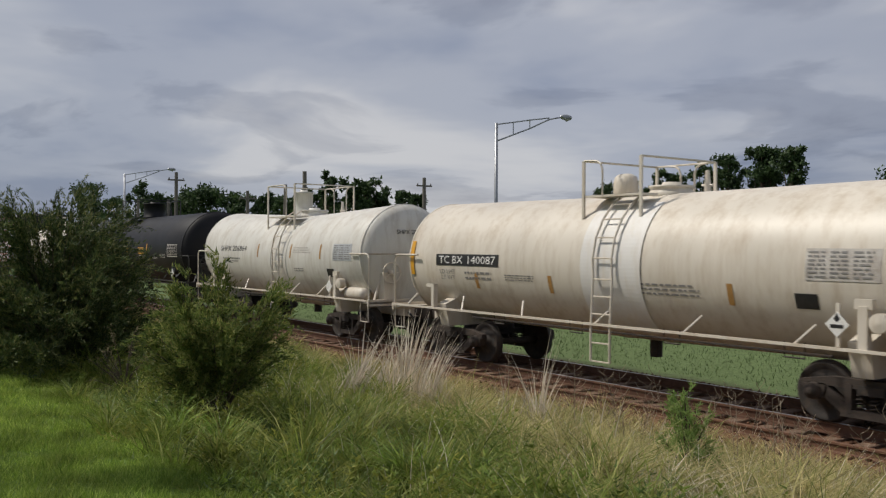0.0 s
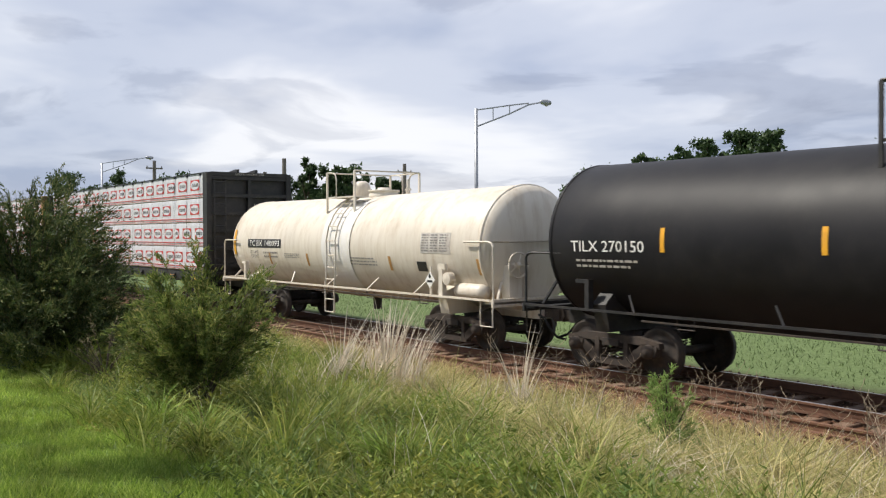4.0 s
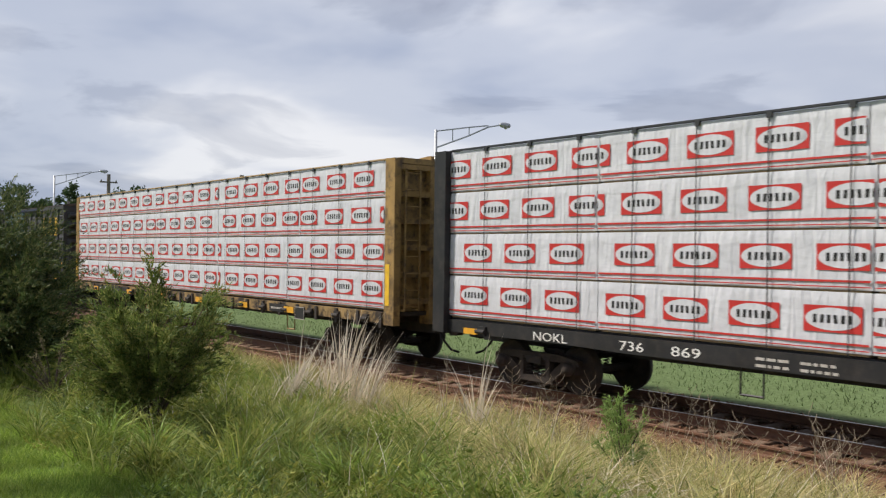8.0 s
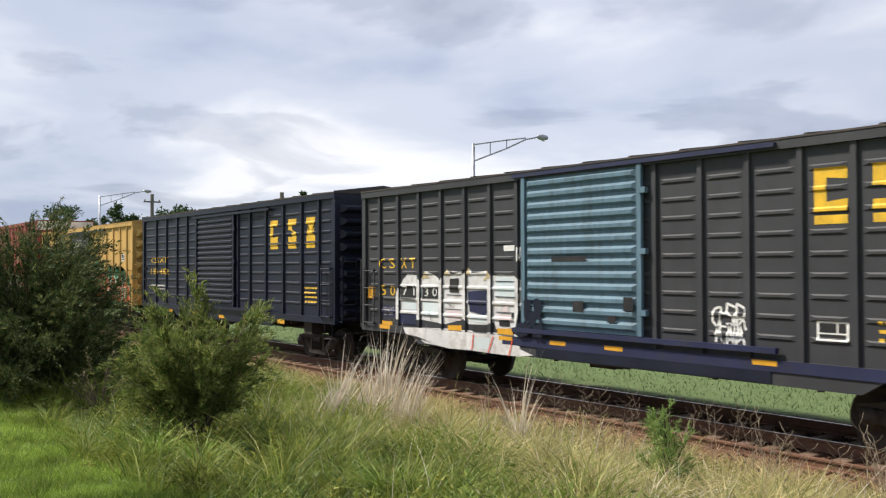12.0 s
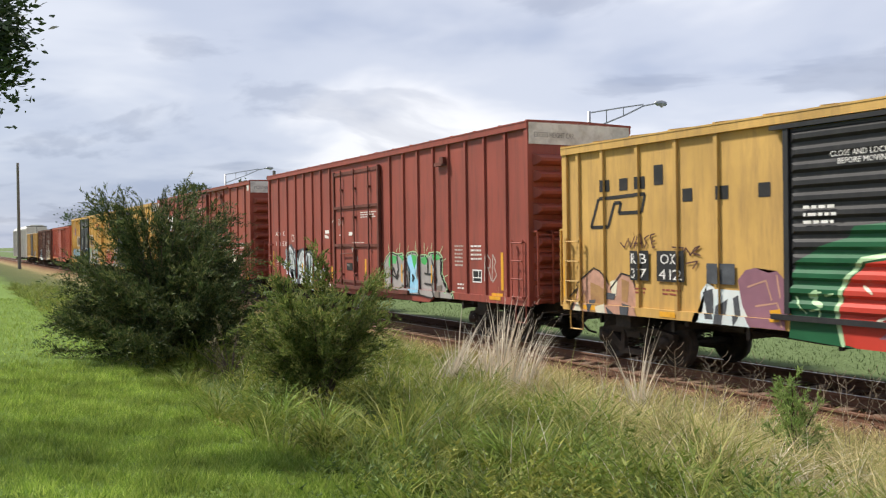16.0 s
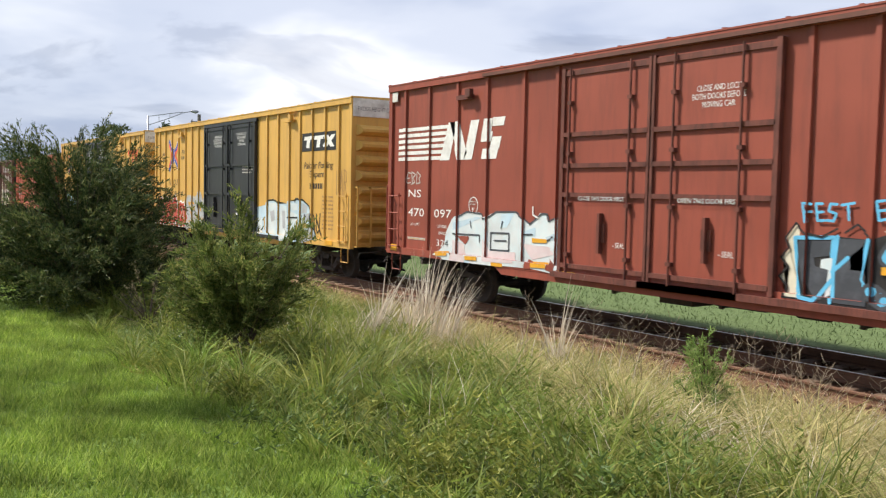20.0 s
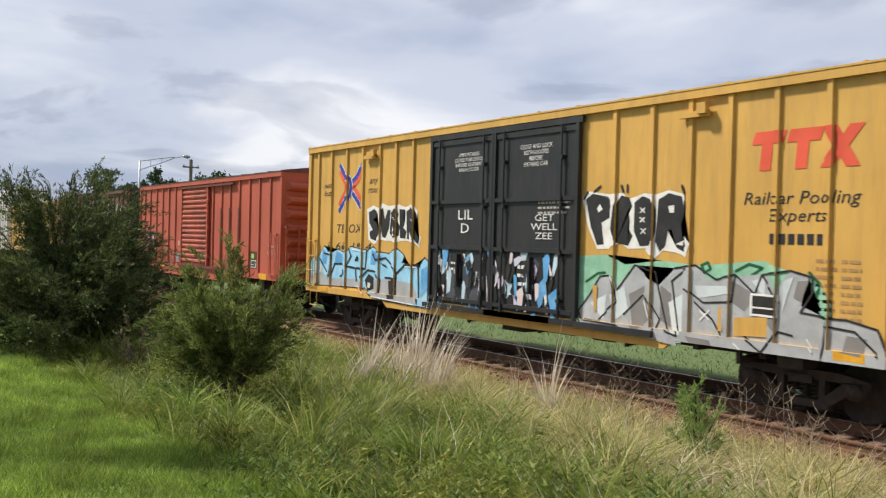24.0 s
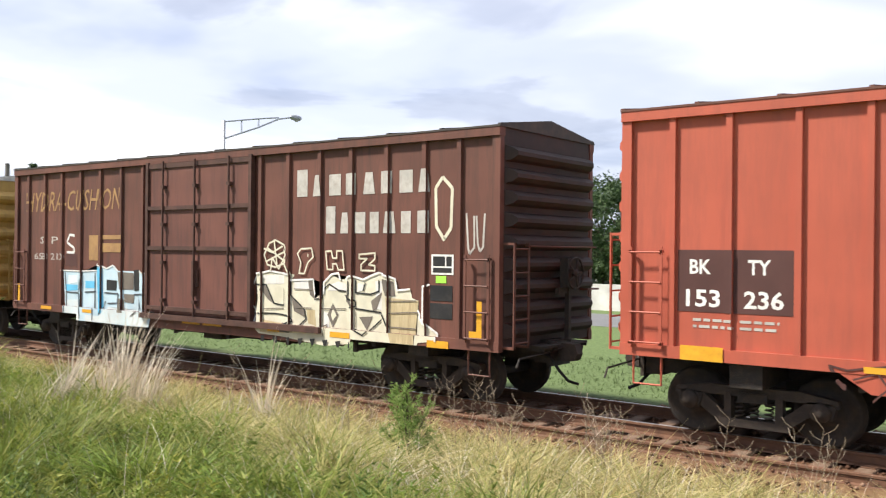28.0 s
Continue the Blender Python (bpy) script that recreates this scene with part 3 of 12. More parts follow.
# ---- paint and lettering that follows the posts of a side ----
def draped(name, bm, material, car, lift=0.004, label="", plain_y=None, ribs=None):
    """Lays a flat (x, z) mesh on the car's near side, over panels, posts and sill alike, or over a ribbed door."""
    sill, edges, yp, yr = PROFILE[car.name]
    if plain_y is not None or ribs:
        sill, edges, yp, yr = None, [], plain_y, plain_y
    if plain_y is None:
        # a coat of paint, not a board: what was laid over the beads lies close as well
        lift = 0.003 + 0.4 * (lift - 0.044 if sill and sill[3] and lift >= 0.044 else lift)
    bmesh.ops.triangulate(bm, faces=[f for f in bm.faces if len(f.verts) > 4])
    if not bm.verts:
        bm.free()
        return None

    def cut(at, way):
        bmesh.ops.bisect_plane(bm, geom=list(bm.verts) + list(bm.edges) + list(bm.faces), plane_co=at, plane_no=way)

    lo, hi = min(v.co.x for v in bm.verts), max(v.co.x for v in bm.verts)
    low, high = min(v.co.z for v in bm.verts), max(v.co.z for v in bm.verts)
    for a, b in edges:
        for x in (a, b):
            if lo < x < hi:
                cut((x, 0, 0), (1, 0, 0))
    levels = list(sill[:2]) if sill else []
    steps = []
    if sill and sill[3]:
        steps = [(z + a * 0.045, yp - b) for z in sill[3] for a, b in ((-1, 0.001), (-0.4, 0.026), (0.4, 0.026), (1, 0.001))]
        levels += [z for z, y in steps]
    if ribs:
        z0, z1, count = ribs
        h = (z1 - z0) / count * 0.36
        for k in range(count):
            z = z0 + 0.14 + (z1 - z0 - 0.28) * k / (count - 1)
            steps += [(z - h, -1.544), (z - h * 0.4, -1.60), (z + h * 0.4, -1.60), (z + h, -1.544)]
        levels += [z for z, y in steps]
    for z in levels:
        if low < z < high:
            cut((0, 0, z), (0, 0, 1))
    verts, faces = [], []
    for f in bm.faces:
        cx = sum(v.co.x for v in f.verts) / len(f.verts)
        cz = sum(v.co.z for v in f.verts) / len(f.verts)
        y = yp
        for a, b in edges:
            if a <= cx <= b:
                y = yr
        if sill and cz < sill[0]:
            y = -1.547
            if cz < sill[1]:
                belly = sill[2]
                if not belly or not belly[0] < -cx < belly[1] or cz < sill[1] - belly[2] - 0.03:
                    continue
        base = len(verts)
        over = ribs or steps and y == yp
        for v in f.verts:
            if over:
                y = float(np.interp(v.co.z, [z for z, q in steps], [q for z, q in steps]))
            verts.append((v.co.x, y - lift - v.co.y, v.co.z))
        faces.append(list(range(base, base + len(f.verts))))
    bm.free()
    me = arrays(name, verts, faces, material)
    ob = new(name, me)
    ob.parent = car
    if label:
        ob["label"] = label
    if len(faces) > 3 and name in ("small_print", "scrawl", "lettering", "company_mark") or name.startswith("graffiti"):
        ob["kind"] = "stuff"
    return ob


def poly(bm, pts, deep=0.0):
    """pts: (x, z); deep: raised towards the viewer by so much."""
    try:
        bm.faces.new([bm.verts.new((x, deep, z)) for x, z in pts])
    except ValueError:
        pass


def rects(car, name, material, rows, lift=0.004, label="", **k):
    """rows of (u_left, u_right, z0, z1)."""
    if len(rows) > 1:
        return [rects(car, name, material, [row], lift, label, **k) for row in rows][-1]
    bm = bmesh.new()
    for a, b, z0, z1 in rows:
        poly(bm, [(-a, z0), (-b, z0), (-b, z1), (-a, z1)])
    return draped(name, bm, material, car, lift, label, **k)


def words(car, text, u0, u1, z0, z1, material, lift=0.004, shear=0.0, name="lettering", plain_y=None, fat=0.0):
    """Lettering fitted between two places along the side and two heights."""
    cu = bpy.data.curves.new("t", "FONT")
    cu.body, cu.size, cu.shear, cu.resolution_u = text, 1.0, shear, 2
    cu.align_x = "CENTER"
    cu.space_line = 0.95
    cu.offset = fat
    ob = bpy.data.objects.new("t", cu)
    scene.collection.objects.link(ob)
    dg = bpy.context.evaluated_depsgraph_get()
    dg.update()
    me = bpy.data.meshes.new_from_object(ob.evaluated_get(dg))
    bpy.data.objects.remove(ob)
    bm = bmesh.new()
    bm.from_mesh(me)
    bpy.data.meshes.remove(me)
    if not bm.verts:
        bm.free()
        return None
    xs, ys = [v.co.x for v in bm.verts], [v.co.y for v in bm.verts]
    ax, bx, ay, by = min(xs), max(xs), min(ys), max(ys)
    for v in bm.verts:
        v.co = Vector((-u0 + (v.co.x - ax) / (bx - ax) * (u0 - u1), 0, z0 + (v.co.y - ay) / (by - ay) * (z1 - z0)))
    return draped(name, bm, material, car, lift, plain_y=plain_y)


def bars(car, u0, u1, z0, z1, lines, material, seed=1, lift=0.004, name="small_print", plain_y=None, cols=1):
    """Small print too fine to read: plain bars, line by line."""
    rnd = random.Random(seed)
    bm = bmesh.new()
    h = (z1 - z0) / lines
    w = (u0 - u1) / cols
    for c in range(cols):
        for k in range(lines):
            x = -u0 + c * w
            end = -u0 + (c + 1) * w - w * 0.12 * (cols > 1) - rnd.random() * w * 0.18
            while x < end - 0.02:
                n = min(rnd.uniform(0.05, 0.17), end - x)
                poly(bm, [(x, z1 - (k + 0.72) * h), (x + n, z1 - (k + 0.72) * h), (x + n, z1 - (k + 0.3) * h), (x, z1 - (k + 0.3) * h)])
                x += n + 0.035
    return draped(name, bm, material, car, lift, plain_y=plain_y)


def stroke(bm, pts, w, deep=0.0, cap=True):
    """A brush stroke of width w along (x, z) points, with round ends and joints."""
    for (ax, az), (bx, bz) in zip(pts, pts[1:]):
        d = math.hypot(bx - ax, bz - az)
        if d < 1e-6:
            continue
        nx, nz = -(bz - az) / d * w / 2, (bx - ax) / d * w / 2
        poly(bm, [(ax + nx, az + nz), (ax - nx, az - nz), (bx - nx, bz - nz), (bx + nx, bz + nz)], deep)
    if cap:
        for i, (x, z) in enumerate(pts):
            poly(bm, [(x + w / 2 * math.cos(a * math.pi / 4), z + w / 2 * math.sin(a * math.pi / 4)) for a in range(8)], deep + 0.0004 * (i + 1))


GLYPHS = [
    [[(0.1, 0), (0.1, 1), (0.8, 0.85), (0.75, 0.5), (0.15, 0.5)], [(0.4, 0.45), (0.9, 0)]],
    [[(0.85, 0.9), (0.2, 0.95), (0.1, 0.5), (0.2, 0.05), (0.85, 0.1)], [(0.15, 0.5), (0.7, 0.55)]],
    [[(0.5, 0.02), (0.12, 0.2), (0.1, 0.8), (0.5, 0.98), (0.88, 0.8), (0.9, 0.2), (0.5, 0.02)]],
    [[(0.85, 0.88), (0.3, 0.98), (0.15, 0.7), (0.75, 0.4), (0.8, 0.1), (0.15, 0.05)]],
    [[(0.1, 0), (0.15, 0.95), (0.5, 0.4), (0.85, 0.95), (0.9, 0)]],
    [[(0.12, 0.95), (0.15, 0.15), (0.5, 0.0), (0.85, 0.15), (0.88, 0.95)]],
    [[(0.1, 0), (0.12, 1), (0.8, 0.75), (0.4, 0.52), (0.85, 0.25), (0.1, 0.02)]],
    [[(0.1, 0), (0.45, 1.0), (0.9, 0)], [(0.25, 0.35), (0.75, 0.35)]],
]


def graffiti(car, u0, u1, z0, z1, n, fill, line, glow=None, seed=1, inner=None, fat=0.30, label="spray-painted graffiti", lift=0.006, accent=None, edge=None):
    """A piece of n tangled abstract characters between u0 and u1: ragged ground, outline, fill, inner lines and highlights."""
    rnd = random.Random(seed)
    x0, x1 = -u0, -u1
    w, h = (x1 - x0) / n, z1 - z0
    fat_w = fat * min(w, h)
    shapes = []
    for k in range(n):
        for again in range(2):
            lean, up = rnd.uniform(-0.25, 0.3), rnd.uniform(-0.08, 0.08)
            tall = rnd.uniform(0.7, 1.0)
            glyph = GLYPHS[rnd.randrange(len(GLYPHS))]
            for s in glyph:
                pts = []
                for a, b in s:
                    b2 = 0.10 + 0.8 * b * tall + (0.06 if again else 0)
                    pts.append((x0 + w * (k + 0.04 + 0.92 * a + lean * (b - 0.5)) + rnd.uniform(-0.04, 0.04), z0 + h * (b2 + up * 0.5)))
                shapes.append(pts)
    if glow:
        m = n * 7
        top = [(x0 + (x1 - x0) * i / m, z1 - h * (rnd.uniform(0.0, 0.07) if i % 3 else rnd.uniform(0.12, 0.26))) for i in range(m + 1)]
        bot = [(x0 + (x1 - x0) * i / m, z0 + h * rnd.uniform(0.0, 0.06)) for i in range(m + 1)]
        if edge:
            bm = bmesh.new()
            for i in range(m):
                poly(bm, [(bot[i][0] - 0.05, bot[i][1] - 0.02), (bot[i + 1][0] + 0.05, bot[i + 1][1] - 0.02), (top[i + 1][0] + 0.05, top[i + 1][1] + 0.07), (top[i][0] - 0.05, top[i][1] + 0.07)], 0.0003 * (i % 2))
            draped("graffiti_edge", bm, edge, car, lift, label)
        bm = bmesh.new()
        for i in range(m):
            poly(bm, [bot[i], bot[i + 1], top[i + 1], top[i]])
        draped("graffiti_background", bm, glow, car, lift + 0.003, label)
    bm = bmesh.new()
    for i, pts in enumerate(shapes):
        stroke(bm, pts, fat_w * 1.32 + 0.03, 0.0008 * (i % 9))
    draped("graffiti_outline", bm, line, car, lift + 0.007, label)
    bm = bmesh.new()
    for i, pts in enumerate(shapes):
        stroke(bm, pts, fat_w, 0.0008 * (i % 9))
    draped("graffiti_fill", bm, fill, car, lift + 0.017, label)
    bm = bmesh.new()
    for i, pts in enumerate(shapes):
        if rnd.random() < 0.6:
            a = rnd.randrange(len(pts) - 1)
            (ax, az), (bx, bz) = pts[a], pts[a + 1]
            stroke(bm, [(ax + fat_w * 0.3, az + fat_w * 0.1), (bx + fat_w * 0.25, bz - fat_w * 0.2), (bx + fat_w * rnd.uniform(-0.6, 0.6), bz - fat_w * 0.7)], 0.03, 0.0003 * (i % 9), False)
    draped("graffiti_line", bm, line, car, lift + 0.026, label)
    if inner:
        bm = bmesh.new()
        for i, pts in enumerate(shapes):
            for (ax, az), (bx, bz) in zip(pts, pts[1:]):
                if rnd.random() < 0.6:
                    a, b = rnd.uniform(0.05, 0.3), rnd.uniform(0.5, 0.9)
                    o = fat_w * rnd.uniform(-0.25, 0.25)
                    stroke(bm, [(ax + (bx - ax) * a + o, az + (bz - az) * a), (ax + (bx - ax) * b + o, az + (bz - az) * b)], fat_w * rnd.uniform(0.1, 0.26), 0.0003 * (i % 9), False)
        draped("graffiti_highlight", bm, inner, car, lift + 0.030, label)
    if accent:
        bm = bmesh.new()
        for k in range(n * 3):
            x, z = rnd.uniform(x0, x1), z0 + h * rnd.uniform(0.1, 0.9)
            r = h * rnd.uniform(0.02, 0.08)
            poly(bm, [(x + r * rnd.uniform(0.7, 1.2) * math.cos(a), z + r * rnd.uniform(0.7, 1.3) * math.sin(a)) for a in (0, 1, 2, 3, 4, 5)], 0.0003 * k)
        draped("graffiti_accent", bm, accent, car, lift + 0.034, label)


def art(car, u0, u1, z0, z1, label, layers, lift=0.008, plain_y=None, ribs=None):
    """A spray-painted piece in layers of flat shapes and lines, drawn in a unit square."""
    def at(p):
        return (-u0 + (u0 - u1) * p[0], z0 + (z1 - z0) * p[1])
    for i, (how, material, w, shapes) in enumerate(layers):
        bm = bmesh.new()
        for k, pts in enumerate(shapes):
            if how == "fill":
                poly(bm, [at(p) for p in pts], 0.0002 * k)
            else:
                stroke(bm, [at(p) for p in pts], w, 0.0002 * k)
        draped("graffiti_fill" if how == "fill" else "graffiti_line", bm, material, car, lift + 0.006 * i, label, plain_y=plain_y, ribs=ribs)


def smudges(car, u0, u1, z0, z1, materials, n, seed, lift=0.01, plain_y=None, size=0.16, label="faded patches of spray paint"):
    """Worn blots and drips of old spray paint in several colours."""
    rnd = random.Random(seed)
    for i, m in enumerate(materials):
        bm = bmesh.new()
        for k in range(n):
            x, z = rnd.uniform(-u0, -u1), z0 + (z1 - z0) * rnd.random() ** 1.2
            w, h = size * rnd.uniform(0.3, 1.2), size * rnd.uniform(0.4, 2.2)
            x, z = min(max(x, -u0 + w), -u1 - w), min(max(z, z0 + h * 0.5), z1)
            pts = []
            for a in range(9):
                t = 2 * math.pi * a / 9
                r = rnd.uniform(0.6, 1.1)
                pts.append((x + w * r * math.cos(t), max(z0, z + h * r * math.sin(t) * (1.3 if math.sin(t) < 0 else 0.8))))
            poly(bm, pts, 0.0002 * k)
        draped("graffiti_patch", bm, m, car, lift + 0.004 * i, label, plain_y=plain_y)


def scrawl(car, u0, u1, z0, z1, material, seed, w=0.02, loops=7):
    """A looping scribble in one thin line."""
    rnd = random.Random(seed)
    pts, a = [], 0.0
    n = loops * 9
    for k in range(n):
        f = k / (n - 1)
        if k % 9 == 0:
            rx, rz, mid = rnd.uniform(0.06, 0.16), rnd.uniform(0.25, 0.5), rnd.uniform(0.42, 0.6)
        a += 2 * math.pi / 9 * rnd.uniform(0.7, 1.3)
        x = -u0 + (u0 - u1) * min(0.98, max(0.02, f * 0.86 + 0.07 + rx * math.cos(a)))
        pts.append((x, z0 + (z1 - z0) * min(1.0, max(0.0, mid + rz * math.sin(a)))))
    bm = bmesh.new()
    stroke(bm, pts, w, 0.0, False)
    draped("scrawl", bm, material, car, 0.01)


def tag(car, u0, u1, z0, z1, material, seed=1, w=0.035, n=3):
    """A quick hand-drawn scrawl in one thin line."""
    rnd = random.Random(seed)
    bm = bmesh.new()
    for k in range(n):
        x, g = -u0 + (u0 - u1) * k / n, (u0 - u1) / n
        for s in GLYPHS[rnd.randrange(len(GLYPHS))]:
            stroke(bm, [(x + g * (0.05 + 0.9 * a) + rnd.uniform(-0.03, 0.03), z0 + (z1 - z0) * b + rnd.uniform(-0.04, 0.04)) for a, b in s], w, 0.0004 * k, False)
    draped("scrawl", bm, material, car, 0.006)


def end_words(car, text, x, d, y0, y1, z0, z1, material):
    """Lettering across an end wall."""
    if not text:
        return
    keep = PROFILE[car.name]
    PROFILE[car.name] = (None, [], 0.0, 0.0)
    ob = words(car, text, 0.0, y0 - y1, z0, z1, material, 0.0)
    PROFILE[car.name] = keep
    for v in ob.data.vertices:
        y = y0 + v.co.x
        v.co = (x, y if d > 0 else -y, v.co.z)


# ---- box cars ----
def box_car(name, label, s0, length, eave, sill, paint, posts, trucks=1.75, roof=None, end=None, pale_top=False, ends=8, beads=False, belly=None, rung_m=None, gap=(), mark="", grimy=False):
    """posts: places along the side, from the front end; gap: the door's reach; belly: (from, to, depth)."""
    roof, end, rung_m = roof or paint, end or paint, rung_m or paint
    car = new_car(name, label, s0, length, trucks, "box car")
    yp, yr = -1.475, -1.53
    edges = [(-u - 0.055, -u + 0.055) for u in posts]
    PROFILE[car.name] = ((sill + 0.17, sill, belly, [sill + 0.5 + (eave - sill - 0.95) * k / (beads - 1) for k in range(beads)] if beads else []), edges, yp, yr)
    for s, n in ((-1, "side_wall"), (1, "side_wall")):
        bm = bmesh.new()
        box(bm, -length, 0, min(s * 1.475, s * 1.40), max(s * 1.475, s * 1.40), sill + 0.16, eave - 0.02)
        part(n, bm, paint, car)
        bm = bmesh.new()
        box(bm, -length - 0.02, 0.02, min(s * 1.545, s * 1.42), max(s * 1.545, s * 1.42), sill, sill + 0.17)
        part("side_sill", bm, paint, car)
        bm = bmesh.new()
        box(bm, -length - 0.02, 0.02, min(s * 1.56, s * 1.40), max(s * 1.56, s * 1.40), eave - 0.14, eave)
        part("roof_rail", bm, paint, car)
        if belly:
            a, b, d = belly
            bm = bmesh.new()
            prism(bm, [(-a, sill), (-a - d * 1.6, sill - d), (-b + d * 1.6, sill - d), (-b, sill)], s * 1.535, s * 1.47)
            part("belly_sill", bm, paint, car)
        for u in posts:
            bm = bmesh.new()
            v = box(bm, -u - 0.055, -u + 0.055, min(s * 1.53, s * 1.47), max(s * 1.53, s * 1.47), sill + 0.165, eave - 0.135)
            for w in v:
                if abs(w.co.y) > 1.5:
                    w.co.x += 0.012 if w.co.x < -u else -0.012
            part("side_post", bm, paint, car)
        for x in (-0.06, -length + 0.06):
            bm = bmesh.new()
            box(bm, x - 0.075, x + 0.075, min(s * 1.535, s * 1.43), max(s * 1.535, s * 1.43), sill + 0.165, eave - 0.135)
            part("corner_post", bm, paint, car)
        if beads:
            stops = [0.15] + sorted(posts) + [length - 0.15]
            for a, b in zip(stops, stops[1:]):
                if gap and a >= gap[0] - 0.1 and b <= gap[1] + 0.1 or b - a < 0.4:
                    continue
                if s > 0:
                    continue
                bm = bmesh.new()
                prism_z(bm, -b + 0.1, -a - 0.1, s * 1.474, s * 1.499, 0.0, 0.045)
                me = mesh_of("bead", bm, paint)
                for k in range(beads):
                    part("bead", me, None, car, at=(0, 0, sill + 0.5 + (eave - sill - 0.95) * k / (beads - 1)))
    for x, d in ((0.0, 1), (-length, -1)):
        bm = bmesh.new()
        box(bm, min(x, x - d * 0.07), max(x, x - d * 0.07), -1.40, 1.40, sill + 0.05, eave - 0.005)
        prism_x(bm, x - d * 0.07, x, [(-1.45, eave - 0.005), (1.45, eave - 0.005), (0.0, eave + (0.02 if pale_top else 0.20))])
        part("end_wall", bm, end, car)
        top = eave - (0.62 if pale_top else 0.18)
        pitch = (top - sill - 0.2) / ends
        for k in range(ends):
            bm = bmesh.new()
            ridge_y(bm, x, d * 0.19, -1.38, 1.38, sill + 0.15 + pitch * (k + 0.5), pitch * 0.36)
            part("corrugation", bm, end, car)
        if pale_top:
            bm = bmesh.new()
            prism_x(bm, x, x + d * 0.03, [(-1.5, eave - 0.5), (1.5, eave - 0.5), (1.5, eave), (0.0, eave + 0.03), (-1.5, eave)])
            part("end_panel", bm, m_pale_end, car, "pale grey height-warning panel")
            end_words(car, "EXCESS HEIGHT CAR", x + d * 0.034, d, -1.35, -0.2, eave - 0.34, eave - 0.22, m_grey_letter)
            end_words(car, mark, x + d * 0.034, d, 0.45, 1.35, eave - 0.34, eave - 0.22, m_grey_letter)
        bm = bmesh.new()
        box(bm, min(x, x + d * 0.36), max(x, x + d * 0.36), -0.75, 0.75, sill + 0.02, sill + 0.06)
        for k in range(7):
            y = -0.72 + 0.24 * k
            box(bm, min(x, x + d * 0.36), max(x, x + d * 0.36), y - 0.012, y + 0.012, sill - 0.03, sill + 0.02)
        part("end_step", bm, m_dark_steel, car, "grimy crossover step")
        end_ladder(car, x, -1.42, -1.0, sill + 0.05, sill + 1.75, 5, rung_m)
        bm = bmesh.new()
        tube(bm, [(x + d * 0.1, -1.0, sill + 1.7), (x + d * 0.25, -1.0, sill + 1.7), (x + d * 0.25, 1.25, sill + 1.7), (x + d * 0.1, 1.25, sill + 1.7)], 0.016, 5)
        part("grab_iron", bm, rung_m, car)
        bm = bmesh.new()
        tube(bm, [(x + d * 0.1, 0.95, sill + 0.95), (x + d * 0.25, 0.95, sill + 0.95), (x + d * 0.25, 1.35, sill + 0.95), (x + d * 0.1, 1.35, sill + 0.95)], 0.016, 5)
        part("grab_iron", bm, rung_m, car)
        # striker, draft pocket and the lever that lifts the coupling pin
        bm = bmesh.new()
        box(bm, min(x - d * 0.1, x + d * 0.22), max(x - d * 0.1, x + d * 0.22), -0.27, 0.27, 0.68, sill + 0.04)
        box(bm, min(x + d * 0.2, x + d * 0.26), max(x + d * 0.2, x + d * 0.26), -0.33, 0.33, 0.64, 1.05)
        part("striker", bm, m_dark_steel, car)
        bm = bmesh.new()
        tube(bm, [(x + d * 0.3, -1.45, 0.72), (x + d * 0.3, -1.36, 0.86), (x + d * 0.3, -0.3, 0.9), (x + d * 0.42, -0.12, 0.98)], 0.017, 5)
        part("uncoupling_lever", bm, m_dark_steel, car)
    brake_wheel(car, 0.36, 0.3, sill + 1.25, m_dark_steel if grimy else rung_m)
    bm = bmesh.new()
    box(bm, 0.17, 0.32, 0.1, 0.5, sill + 1.0, sill + 1.5)
    box(bm, 0.18, 0.26, 0.26, 0.34, sill + 0.05, sill + 1.0)
    box(bm, 0.17, 0.24, -0.05, 0.62, sill + 0.9, sill + 1.0)
    part("brake_box", bm, m_dark_steel if grimy else rung_m, car)
    # roof: two low slopes with standing seams
    ridge = 0.03 if pale_top else 0.21
    bm = bmesh.new()
    prism_x(bm, -length - 0.03, 0.03, [(-1.57, eave), (1.57, eave), (1.57, eave + 0.03), (0, eave + ridge + 0.03), (-1.57, eave + 0.03)])
    part("roof", bm, roof, car)
    seams = max(10, int(length / 1.1))
    for k in range(seams + 1):
        x = -length * k / seams
        bm = bmesh.new()
        for s in (-1, 1):
            v = box(bm, x - 0.03, x + 0.03, min(0, s * 1.55), max(0, s * 1.55), 0, 0.022)
            for q in v:
                q.co.z += eave + 0.03 + ridge * (1 - abs(q.co.y) / 1.57)
        part("roof_seam", bm, roof, car)
    # underframe
    bm = bmesh.new()
    box(bm, -length + 0.1, -0.1, -1.38, 1.38, sill + 0.06, sill + 0.15)
    box(bm, -length - 0.15, 0.15, -0.24, 0.24, 0.72, sill + 0.12)
    for u in [2.8 + 1.3 * k for k in range(int((length - 5) / 1.3))]:
        box(bm, -u - 0.05, -u + 0.05, -1.36, 1.36, sill - 0.12, sill + 0.07)
    for u in (trucks, length - trucks):
        box(bm, -u - 0.22, -u + 0.22, -1.38, 1.38, 0.76, sill + 0.08)
    part("underframe", bm, m_dark_steel, car)
    bm = bmesh.new()
    lathe(bm, [(0.02, -0.55), (0.17, -0.5), (0.17, 0.5), (0.02, 0.55)], 14, "x", (-length * 0.44, -0.75, sill - 0.12))
    part("air_tank", bm, m_dark_steel, car, smooth=True)
    bm = bmesh.new()
